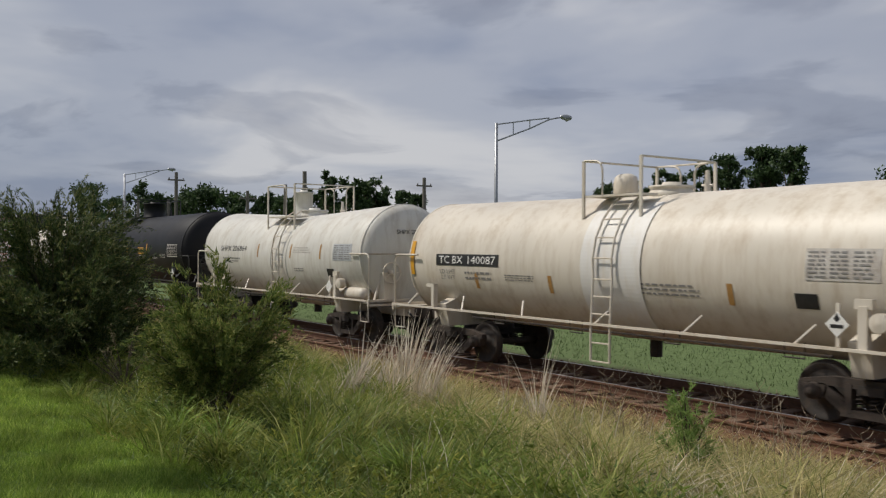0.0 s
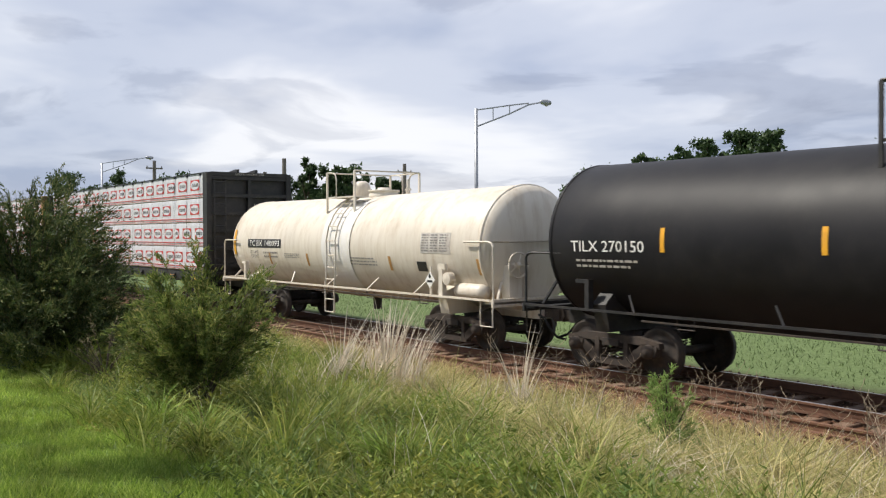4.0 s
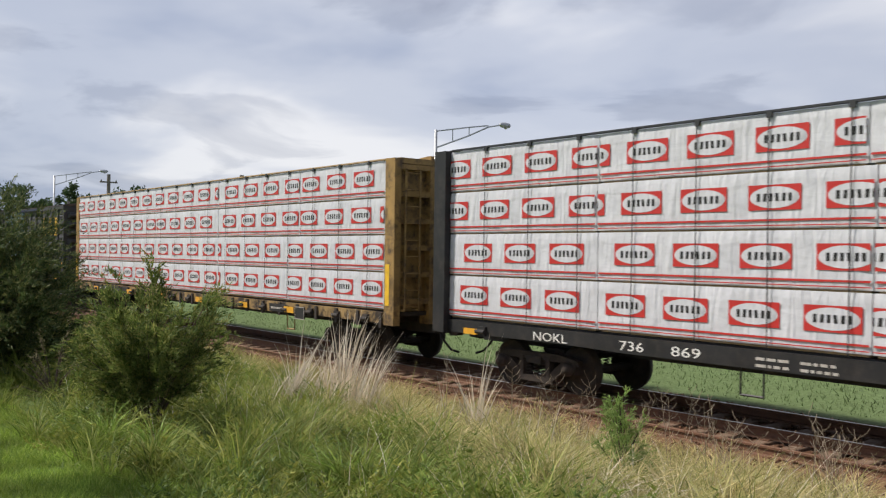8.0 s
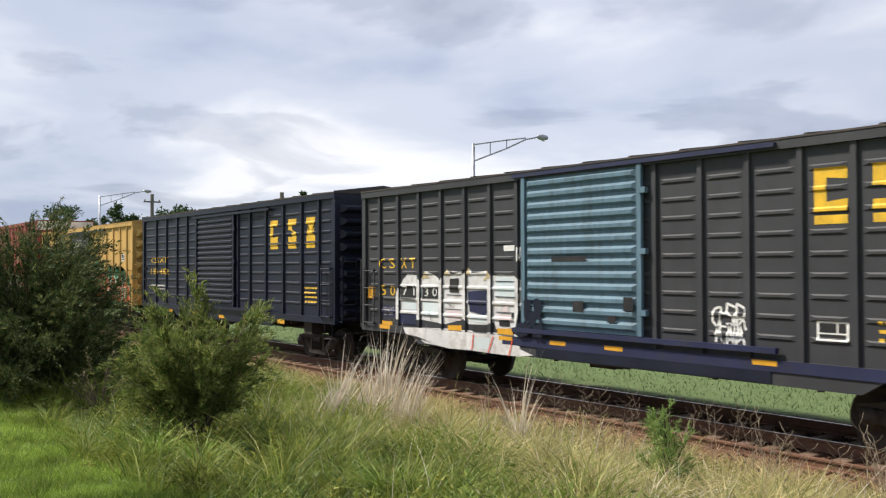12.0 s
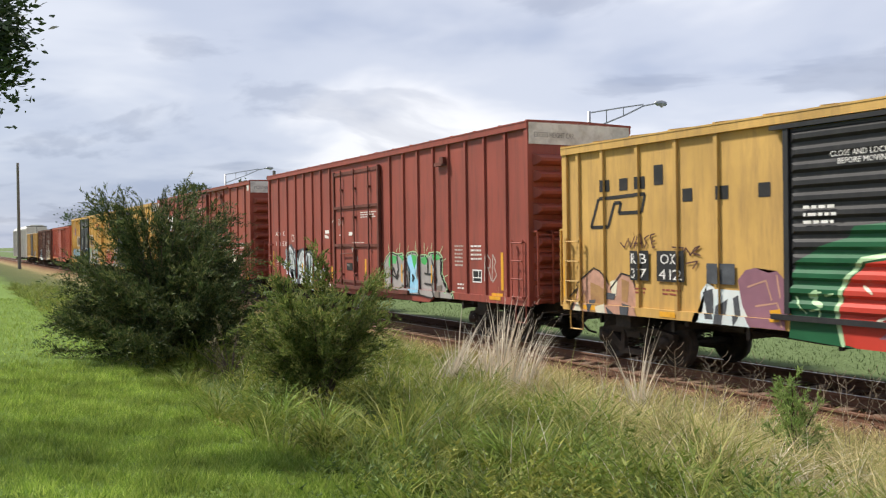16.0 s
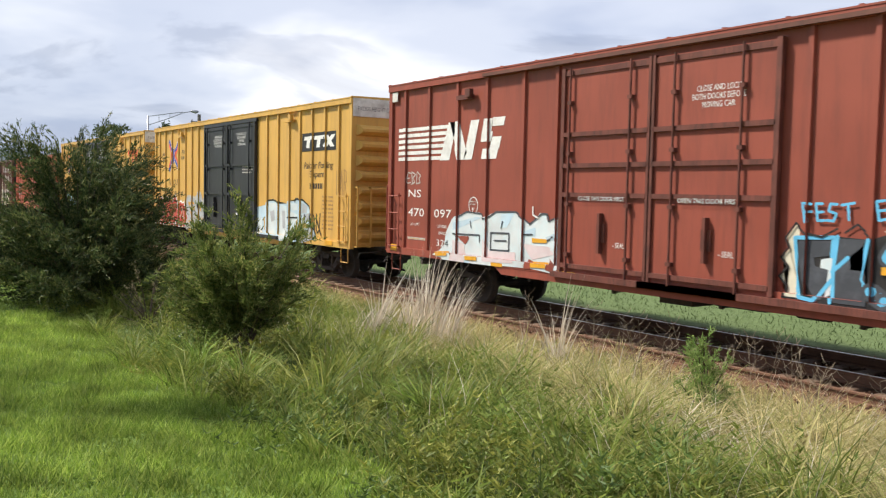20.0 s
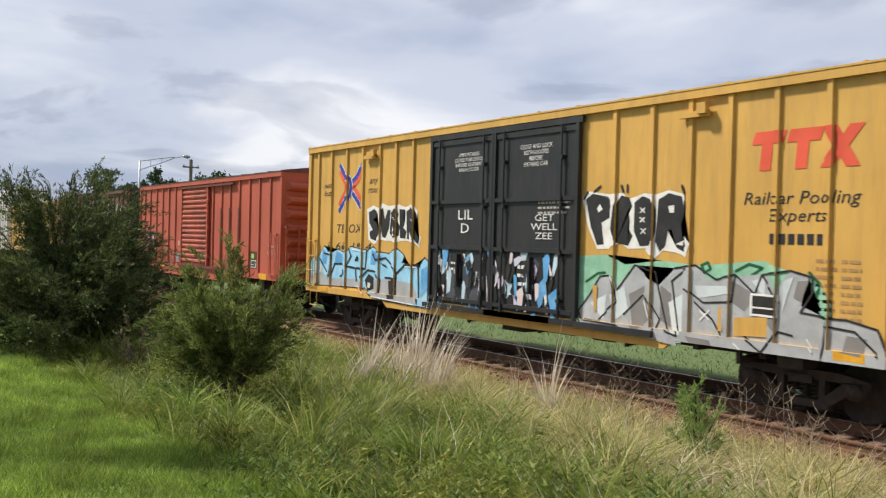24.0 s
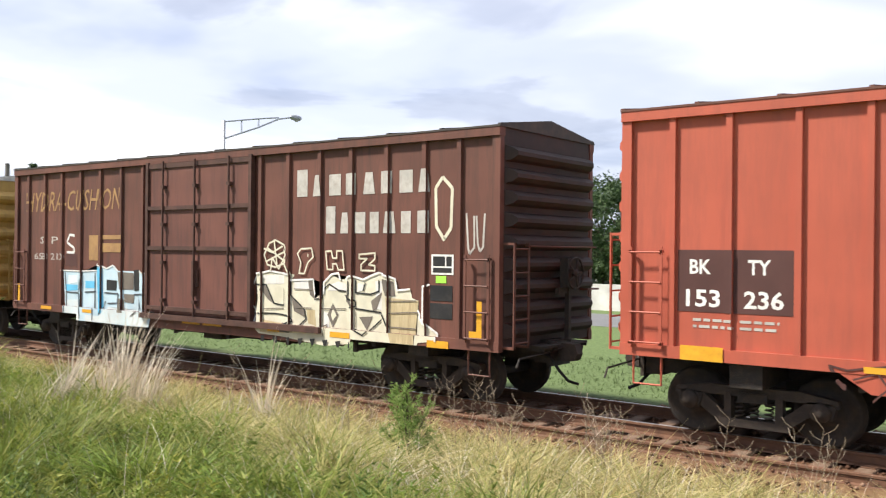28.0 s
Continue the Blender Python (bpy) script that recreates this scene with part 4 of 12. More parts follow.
    tube(bm, [(-trucks - 1.4, -1.0, sill - 0.05), (-length * 0.4, -1.0, sill - 0.22), (-length * 0.6, -1.0, sill - 0.22), (-length + trucks + 1.4, -1.0, sill - 0.05)], 0.022, 5)
    part("brake_rod", bm, m_dark_steel, car)
    # brake gear slung under the floor
    bm = bmesh.new()
    box(bm, -length * 0.52, -length * 0.48, -1.1, -0.55, sill - 0.32, sill + 0.05)
    part("brake_valve", bm, m_dark_steel, car)
    bm = bmesh.new()
    lathe(bm, [(0.02, -0.3), (0.14, -0.28), (0.14, 0.25), (0.05, 0.3), (0.03, 0.75)], 12, "x", (-length * 0.36, -0.9, sill - 0.14))
    part("brake_cylinder", bm, m_dark_steel, car)
    bm = bmesh.new()
    tube(bm, [(-length + 2.9, -1.25, sill - 0.02), (-2.9, -1.25, sill - 0.02)], 0.03, 5)
    part("brake_pipe", bm, m_dark_steel, car)
    for k in range(6):
        x = -3.2 - (length - 6.4) * k / 5
        bm = bmesh.new()
        box(bm, x - 0.04, x + 0.04, -1.4, -0.3, sill - 0.22, sill - 0.12)
        box(bm, x - 0.04, x + 0.04, -1.42, -1.36, sill - 0.24, sill + 0.08)
        part("pipe_bracket", bm, m_dark_steel, car)
    ladder(car, -0.62, -0.16, -1.53, sill + 0.12, sill + 1.55, 4, rung_m)
    ladder(car, -length + 0.16, -length + 0.62, -1.53, sill + 0.12, sill + 1.55, 4, rung_m)
    stirrup(car, -0.39, -1.49, sill + 0.02, rung_m)
    stirrup(car, -length + 0.39, -1.49, sill + 0.02, rung_m)
    return car


def prism_x(bm, x0, x1, outline):
    a = [bm.verts.new((x0, y, z)) for y, z in outline]
    b = [bm.verts.new((x1, y, z)) for y, z in outline]
    bm.faces.new(a)
    bm.faces.new(b[::-1])
    n = len(outline)
    for i in range(n):
        bm.faces.new((a[i], b[i], b[(i + 1) % n], a[(i + 1) % n]))


def prism_z(bm, x0, x1, y0, y1, z, h):
    """A shallow pressed bead along x with sloping ends."""
    a = [bm.verts.new(p) for p in ((x0, y0, z - h), (x1, y0, z - h), (x1, y0, z + h), (x0, y0, z + h))]
    e = min(0.1, (x1 - x0) * 0.2)
    b = [bm.verts.new(p) for p in ((x0 + e, y1, z - h * 0.4), (x1 - e, y1, z - h * 0.4), (x1 - e, y1, z + h * 0.4), (x0 + e, y1, z + h * 0.4))]
    bm.faces.new(b)
    for i in range(4):
        bm.faces.new((a[i], a[(i + 1) % 4], b[(i + 1) % 4], b[i]))


def ridge_y(bm, x, out, y0, y1, z, h):
    """A rounded corrugation across an end wall."""
    prof = [(0.0, -h), (0.55, -h * 0.72), (0.95, -h * 0.25), (0.95, h * 0.25), (0.55, h * 0.72), (0.0, h)]
    a = [bm.verts.new((x + out * p, y0 + (0.12 * p), z + q)) for p, q in prof]
    b = [bm.verts.new((x + out * p, y1 - (0.12 * p), z + q)) for p, q in prof]
    for i in range(len(prof) - 1):
        bm.faces.new((a[i], b[i], b[i + 1], a[i + 1]))
    bm.faces.new(a)
    bm.faces.new(b[::-1])


def ribbed_door(car, u0, u1, z0, z1, material, ribs, label, track=True, frame_m=None, track_m=None):
    """A sliding door of horizontal ribs in a frame, with its track and handle."""
    frame_m = frame_m or material
    track_m = track_m or frame_m
    bm = bmesh.new()
    box(bm, -u0, -u1, -1.545, -1.48, z0, z1)
    door = part("door", bm, material, car, label)
    for k in range(ribs):
        z = z0 + 0.14 + (z1 - z0 - 0.28) * k / (ribs - 1)
        bm = bmesh.new()
        prism_z(bm, -u0 + 0.06, -u1 - 0.06, -1.544, -1.60, z, (z1 - z0) / ribs * 0.36)
        part("door_rib", bm, material, door)
    for u in (u0, u1):
        bm = bmesh.new()
        box(bm, -u - 0.05, -u + 0.05, -1.60, -1.53, z0, z1)
        part("door_edge", bm, frame_m, door)
    for a in (z0 + 0.35, z0 + 1.4, z1 - 0.5):
        bm = bmesh.new()
        box(bm, -u1 + 0.02, -u1 + 0.16, -1.62, -1.53, a, a + 0.1)
        part("door_latch", bm, frame_m, door)
    if track:
        bm = bmesh.new()
        box(bm, -u0 - 0.3, -u1 + 2.6, -1.63, -1.53, z0 - 0.10, z0 - 0.015)
        part("door_track", bm, track_m, car)
        bm = bmesh.new()
        box(bm, -u0 - 0.3, -u1 + 2.6, -1.62, -1.53, z1 + 0.01, z1 + 0.08)
        part("door_hood", bm, track_m, car)
    return door


def plug_door(car, u0, u1, z0, z1, material, label, beams=(0.0, 0.27, 0.52, 0.78), rods=(0.2, 0.8), frame_m=None):
    """A flush insulated door with crossbars, lock rods and a handle."""
    frame_m = frame_m or material
    bm = bmesh.new()
    box(bm, -u0, -u1, -1.55, -1.48, z0, z1)
    door = part("door", bm, material, car, label)
    for f in beams:
        z = z0 + 0.06 + (z1 - z0 - 0.16) * f
        bm = bmesh.new()
        box(bm, -u0 + 0.03, -u1 - 0.03, -1.60, -1.545, z, z + 0.085)
        part("door_beam", bm, frame_m, door)
    bm = bmesh.new()
    box(bm, -u0 + 0.03, -u1 - 0.03, -1.58, -1.545, z1 - 0.12, z1 - 0.02)
    part("door_beam", bm, frame_m, door)
    w = u0 - u1
    for f in rods:
        x = -u0 + w * f
        bm = bmesh.new()
        tube(bm, [(x, -1.62, z0 - 0.05), (x, -1.62, z1 + 0.02)], 0.024, 6)
        for k in range(4):
            zz = z0 + (z1 - z0) * (k + 0.3) / 4
            box(bm, x - 0.05, x + 0.05, -1.645, -1.545, zz, zz + 0.07)
        part("lock_rod", bm, frame_m, door)
    for u in (u0, u1):
        bm = bmesh.new()
        box(bm, -u - 0.045, -u + 0.045, -1.60, -1.50, z0 - 0.02, z1 + 0.02)
        part("door_edge", bm, frame_m, door)
    x = -u0 + w * 0.5
    bm = bmesh.new()
    box(bm, x - 0.03, x + 0.03, -1.66, -1.55, z0 + 0.4, z0 + 1.15)
    box(bm, x - 0.1, x + 0.1, -1.60, -1.55, z0 + 0.6, z0 + 0.95)
    part("door_handle", bm, frame_m, door)
    bm = bmesh.new()
    box(bm, -u0 - 0.2, -u1 + 2.0, -1.64, -1.53, z0 - 0.14, z0 - 0.03)
    part("door_track", bm, frame_m, car)
    return door


def crank_box(car, u, z, material):
    bm = bmesh.new()
    box(bm, -u - 0.3, -u + 0.3, -1.60, -1.52, z - 0.06, z + 0.04)
    box(bm, -u + 0.12, -u + 0.3, -1.66, -1.55, z - 0.02, z + 0.16)
    part("door_stop", bm, material, car)


def label_box(car, u0, u1, z0, z1, lift=0.006):
    """The black inspection stencil with its white frame."""
    rects(car, "stencil_frame", m_white_paint, [(u0, u1, z0, z1)], lift)
    w, h = u0 - u1, z1 - z0
    rects(car, "stencil_field", m_black_paint, [(u0 - w * 0.08, u0 - w * 0.62, z0 + h * 0.42, z1 - h * 0.1), (u0 - w * 0.68, u1 + w * 0.08, z0 + h * 0.42, z1 - h * 0.1), (u0 - w * 0.08, u1 + w * 0.08, z0 + h * 0.1, z0 + h * 0.34)], lift + 0.004)


def reflectors(car, us, z0, z1, w=0.42, material=None):
    for u in us:
        rects(car, "reflector", material or m_amber, [(u + w / 2, u - w / 2, z0, z1)], 0.078 if False else 0.008, plain_y=-1.548)


# ---- tank cars ----
SHELL = {}


def tank_car(name, label, s0, length, radius, axis_z, paint, trim, ladder_u, domes, plat, rail_z, sag=0.06, sill_z=1.2, tip=0.2, hoop=0.5, grip=1.22):
    car = new_car(name, label, s0, length, 1.95, "tank car")
    a, b = -tip, -length + tip
    mid = -ladder_u
    n, rings = 40, []
    stations = []
    head = 0.42
    for k in range(7):
        t = math.pi / 2 * (1 - k / 6)
        stations.append((a - head + head * math.sin(t), radius * math.cos(t) if k else 0.02))
    for f in (0.25, 0.5, 0.75, 0.96):
        stations.append((a - head + (mid + 0.55 - a + head) * f, radius))
    stations += [(mid + 0.5, radius), (mid - 0.5, radius)]
    for f in (0.04, 0.25, 0.5, 0.75):
        stations.append((mid - 0.55 + (b + head - mid + 0.55) * f, radius))
    for k in range(7):
        t = math.pi / 2 * k / 6
        stations.append((b + head - head * math.sin(t), radius * math.cos(t) if k < 6 else 0.02))
    bm = bmesh.new()
    for x, r in stations:
        drop = sag * max(0.0, 1 - abs(x - mid) / (length / 2))
        rings.append([bm.verts.new((x, r * math.cos(2 * math.pi * k / n), axis_z - drop + r * math.sin(2 * math.pi * k / n))) for k in range(n)])
    for p, q in zip(rings, rings[1:]):
        for k in range(n):
            bm.faces.new((p[k], p[(k + 1) % n], q[(k + 1) % n], q[k]))
    bm.faces.new(rings[0])
    bm.faces.new(rings[-1][::-1])
    part("tank_shell", bm, paint, car, smooth=True)
    PROFILE[car.name] = (None, [], -radius, -radius)
    SHELL[car.name] = (sag, mid, length)
    # seams where the heads and the belts join
    for x in (a - head, b + head, mid + 0.55, mid - 0.55):
        bm = bmesh.new()
        drop = sag * max(0.0, 1 - abs(x - mid) / (length / 2))
        lathe(bm, [(radius - 0.02, x - 0.04), (radius + 0.012, x - 0.03), (radius + 0.012, x + 0.03), (radius - 0.02, x + 0.04)], 40, "x", (0, 0, axis_z - drop))
        part("shell_seam", bm, paint, car, smooth=True)
    top = axis_z - sag + radius
    # manways, bonnets and valves: place, radius, height, rounded or flat
    for u, w, hh, round_top in domes:
        bm = bmesh.new()
        if round_top:
            lathe(bm, [(w, -0.12), (w, hh * 0.6), (w * 0.86, hh * 0.85), (w * 0.5, hh * 0.97), (0.02, hh)], 22, "z", (-u, 0, top))
        else:
            lathe(bm, [(w * 1.06, -0.12), (w * 1.06, 0.03), (w, 0.05), (w, hh - 0.06), (w + 0.03, hh - 0.05), (w + 0.03, hh - 0.01), (w * 0.45, hh), (w * 0.43, hh + 0.06), (0.02, hh + 0.06)], 22, "z", (-u, 0, top))
        part("manway", bm, paint, car, smooth=True)
    bm = bmesh.new()
    xv = -plat[0] + 0.25
    tube(bm, [(xv, 0.5, top - 0.15), (xv, 0.5, top + 0.2), (xv, 0.5, top + 0.45)], [0.07, 0.06, 0.035], 8)
    tube(bm, [(xv - 0.12, 0.5, top + 0.16), (xv + 0.12, 0.5, top + 0.16)], 0.03, 6)
    part("relief_valve", bm, trim, car)
    # walkway round the manway with its railing
    hx0, hx1, hy, hz, rz = -plat[1], -plat[0], 1.05, top - 0.06, rail_z
    bm = bmesh.new()
    for y0, y1 in ((-hy, -0.6), (0.6, hy)):
        box(bm, hx0, hx1, y0, y1, hz, hz + 0.04)
    box(bm, hx0, hx0 + 0.3, -0.6, 0.6, hz, hz + 0.04)
    part("platform", bm, trim, car)
    for x in (hx0, hx1):
        for y in (-hy, hy):
            bm = bmesh.new()
            box(bm, x - 0.03, x + 0.03, y - 0.02, y + 0.02, hz - 0.4, rz)
            part("railing_post", bm, trim, car)
    for x, y in ((hx0 + hoop, -hy), (hx1 - 0.5, hy), (hx0 + 0.62, hy)):
        bm = bmesh.new()
        e = 0.35 if x < (hx0 + hx1) / 2 or y < 0 else -0.35
        tube(bm, [(x, y, hz), (x, y, rz - 0.2), (x - e * 0.12, y, rz - 0.08), (x - e * 0.4, y, rz - 0.02), (x - e, y, rz)], 0.022, 6)
        part("railing_post", bm, trim, car)
    bm = bmesh.new()
    tube(bm, [(hx0, -hy, rz), (hx0 + hoop - 0.3, -hy, rz)], 0.022, 6)
    tube(bm, [(hx1, -hy, rz), (hx1, hy, rz), (hx0, hy, rz), (hx0, -hy, rz)], 0.022, 6)
    part("railing", bm, trim, car)
    # ladder up the shell
    xs = (mid + 0.24, mid - 0.24)
    arc = [(-math.cos(t) * (radius + 0.09), axis_z + math.sin(t) * (radius + 0.09)) for t in [radians(v) for v in (-42, -25, -10, 5, 20, 35, 50, 62)]]
    foot = [(-1.52, 0.52), (-1.52, sill_z), (-1.5, axis_z - 0.9)]
    line = foot + [p for p in arc if p[1] > axis_z - 0.5]
    for x in xs:
        bm = bmesh.new()
        tube(bm, [(x, y0, z0) for y0, z0 in line], 0.024, 5)
        part("ladder_rail", bm, trim, car)
    total = list(zip(line, line[1:]))
    for (y0, z0), (y1, z1) in total:
        d = math.hypot(y1 - y0, z1 - z0)
        for k in range(max(1, round(d / 0.32))):
            f = k / max(1, round(d / 0.32))
            bm = bmesh.new()
            tube(bm, [(xs[0], y0 + (y1 - y0) * f, z0 + (z1 - z0) * f), (xs[1], y0 + (y1 - y0) * f, z0 + (z1 - z0) * f)], 0.016, 5)
            part("rung", bm, trim, car)
    # running sill along both sides, with struts
    for s in (-1, 1):
        bm = bmesh.new()
        box(bm, -length + 0.1, -0.1, min(s * 1.50, s * 1.56), max(s * 1.50, s * 1.56), sill_z - 0.02, sill_z + 0.022)
        part("running_sill", bm, trim, car)
        for k in range(5):
            x = -2.9 - (length - 5.8) * k / 4
            lean = -0.22 if k > 2 else 0.22
            bm = bmesh.new()
            tube(bm, [(x, s * 1.53, sill_z), (x + lean, s * (radius * 0.93), sill_z + 0.3)], 0.022, 5)
            part("sill_strut", bm, trim, car)
    # end platforms, saddles, hand rails
    for x, d in ((0.0, 1), (-length, -1)):
        e = x - d * 1.75
        bm = bmesh.new()
        box(bm, min(x, e), max(x, e), -0.24, 0.24, 0.75, 1.02)
        box(bm, min(x, x - d * 0.32), max(x, x - d * 0.32), -1.5, 1.5, sill_z - 0.08, sill_z - 0.035)
        part("end_platform", bm, trim, car)
        bm = bmesh.new()
        box(bm, min(x, x - d * 0.06), max(x, x - d * 0.06), -1.53, 1.53, sill_z - 0.14, sill_z + 0.03)
        part("end_beam", bm, trim, car)
        bm = bmesh.new()
        yy = radius * 0.8
        prism_x(bm, x - d * 2.12, x - d * 1.80, [(-1.3, 0.8), (1.3, 0.8), (1.42, sill_z + 0.1), (yy, axis_z - radius * 0.62), (0.5, axis_z - radius * 0.98), (-0.5, axis_z - radius * 0.98), (-yy, axis_z - radius * 0.62), (-1.42, sill_z + 0.1)])
        part("saddle", bm, trim, car)
        for y in (-1.48, 1.48):
            bm = bmesh.new()
            tube(bm, [(x - d * 0.06, y, sill_z), (x - d * 0.06, y, sill_z + grip - 0.1), (x - d * 0.12, y, sill_z + grip - 0.02), (x - d * 0.24, y, sill_z + grip), (x - d * 1.05, y, sill_z + grip)], 0.026, 6)
            tube(bm, [(x - d * 0.14, y, sill_z + grip), (x - d * 0.14, -y, sill_z + grip)], 0.022, 6)
            part("hand_rail", bm, trim, car)
            stirrup(car, x - d * 0.28, y, sill_z, trim, 0.4, 0.55)
        bm = bmesh.new()
        tube(bm, [(x - d * 0.25, -1.2, sill_z), (x - d * 0.42, -0.95, axis_z - 0.75)], 0.035, 6)
        part("brace", bm, trim, car)
    brake_wheel(car, 0.08 - 0.18, -0.75, sill_z + 0.72, trim)
    bm = bmesh.new()
    box(bm, -0.4, -0.16, -0.95, -0.6, sill_z, sill_z + 0.72)
    part("brake_box", bm, trim, car)
    if paint is not m_black_tank:
        bm = bmesh.new()
        lathe(bm, [(0.02, -0.5), (0.15, -0.46), (0.17, -0.3), (0.17, 0.3), (0.15, 0.46), (0.02, 0.5)], 16, "x", (-1.05, -1.25, sill_z + 0.14))
        part("air_reservoir", bm, trim, car, smooth=True)
    bm = bmesh.new()
    box(bm, -1.92, -1.78, -1.52, -1.40, sill_z, sill_z + 0.62)
    box(bm, -1.98, -1.72, -1.50, -1.42, sill_z + 0.58, sill_z + 0.72)
    lathe(bm, [(0.02, -0.1), (0.14, -0.08), (0.14, 0.08), (0.02, 0.1)], 14, "y", (-1.62, -1.45, sill_z + 0.4))
    part("valve_bracket", bm, trim, car)
    bm = bmesh.new()
    box(bm, -length + 1.72, -length + 1.82, -1.54, -1.42, sill_z, sill_z + 0.55)
    box(bm, -length + 1.45, -length + 1.8, -1.50, -1.44, sill_z + 0.48, sill_z + 0.55)
    part("valve_bracket", bm, trim, car)
    # bottom outlet, brake rod and cross pipes below the shell
    bm = bmesh.new()
    tube(bm, [(mid, 0, axis_z - radius), (mid, 0, 0.52)], 0.12, 10)
    part("bottom_outlet", bm, m_dark_steel, car)
    bm = bmesh.new()
    tube(bm, [(-2.6, -1.0, sill_z - 0.18), (-length + 2.6, -1.0, sill_z - 0.18)], 0.02, 5)
    for k in range(4):
        x = -3.4 - (length - 6.8) * k / 3
        tube(bm, [(x, -1.0, sill_z - 0.02), (x, -1.0, sill_z - 0.26), (x + 0.35, -1.0, sill_z - 0.26), (x + 0.35, -1.0, sill_z - 0.02)], 0.016, 4)
    part("brake_rod", bm, m_dark_steel, car)
    return car


def on_shell(car, name, bm, material, radius, axis_z, label=""):
    """Wraps a flat (x, z) mesh round the tank's near side."""
    bmesh.ops.triangulate(bm, faces=bm.faces)
    zs = [v.co.z for v in bm.verts]
    cuts = 5 if max(zs) - min(zs) < 1 else 32
    for z in [min(zs) + (max(zs) - min(zs)) * k / cuts for k in range(1, cuts)]:
        bmesh.ops.bisect_plane(bm, geom=list(bm.verts) + list(bm.edges) + list(bm.faces), plane_co=(0, 0, z), plane_no=(0, 0, 1))
    sag, mid, length = SHELL[car.name]
    for v in bm.verts:
        drop = sag * max(0.0, 1 - abs(v.co.x - mid) / (length / 2))
        t = max(-0.98, min(0.98, (v.co.z - axis_z + drop) / radius))
        v.co.y = -math.sqrt(1 - t * t) * (radius + 0.004) - v.co.y
    ob = part(name, bm, material, car, label)
    if name in ("lettering", "small_print"):
        ob["kind"] = "stuff"
    return ob


def shell_rects(car, name, material, rows, radius, axis_z, label=""):
    bm = bmesh.new()
    for a, b, z0, z1 in rows:
        poly(bm, [(-a, z0), (-b, z0), (-b, z1), (-a, z1)])
    return on_shell(car, name, bm, material, radius, axis_z, label)


def shell_words(car, text, u0, u1, z0, z1, material, radius, axis_z):
    PROFILE[car.name] = (None, [], 0.0, 0.0)
    ob = words(car, text, u0, u1, z0, z1, material, 0.0)
    bm = bmesh.new()
    bm.from_mesh(ob.data)
    bpy.data.objects.remove(ob)
    for v in bm.verts:
        v.co.y = 0
    on_shell(car, "lettering", bm, material, radius, axis_z)


def shell_bars(car, u0, u1, z0, z1, lines, material, radius, axis_z, seed=1, cols=1):
    PROFILE[car.name] = (None, [], 0.0, 0.0)
    ob = bars(car, u0, u1, z0, z1, lines, material, seed, 0.0, cols=cols)
    bm = bmesh.new()
    bm.from_mesh(ob.data)
    bpy.data.objects.remove(ob)
    for v in bm.verts:
        v.co.y = 0
    on_shell(car, "small_print", bm, material, radius, axis_z)


def head_words(car, text, y0, y1, z0, z1, material, radius, axis_z, tip):
    """Lettering on the domed front head."""
    PROFILE[car.name] = (None, [], 0.0, 0.0)
    ob = words(car, text, 0.0, y0 - y1, z0, z1, material, 0.0)
    for v in ob.data.vertices:
        y, z = y0 + v.co.x, v.co.z
        r = min(0.999, math.hypot(y, z - axis_z) / radius)
        v.co = (-tip - 0.42 + 0.42 * math.sqrt(1 - r * r) + 0.015, y, z)


def placard(car, u, z, y, material_back, mark=True):
    """A diamond sign on a stand at the sill."""
    bm = bmesh.new()
    r = 0.18
    prism(bm, [(-u, z - r), (-u + r, z), (-u, z + r), (-u - r, z)], y, y + 0.02)
    sign = part("placard", bm, m_white_paint, car, "white diamond hazard placard")
    if mark:
        bm = bmesh.new()
        prism(bm, [(-u, z + 0.16), (-u + 0.05, z + 0.08), (-u, z + 0.03), (-u - 0.05, z + 0.08)], y - 0.004, y)
        box(bm, -u - 0.1, -u + 0.1, y - 0.004, y, z - 0.05, z + 0.0)
        part("placard_mark", bm, m_black_paint, sign)
    bm = bmesh.new()
    box(bm, -u - 0.03, -u + 0.03, y + 0.02, y + 0.05, z - 0.32, z + 0.3)
    part("placard_post", bm, material_back, car)


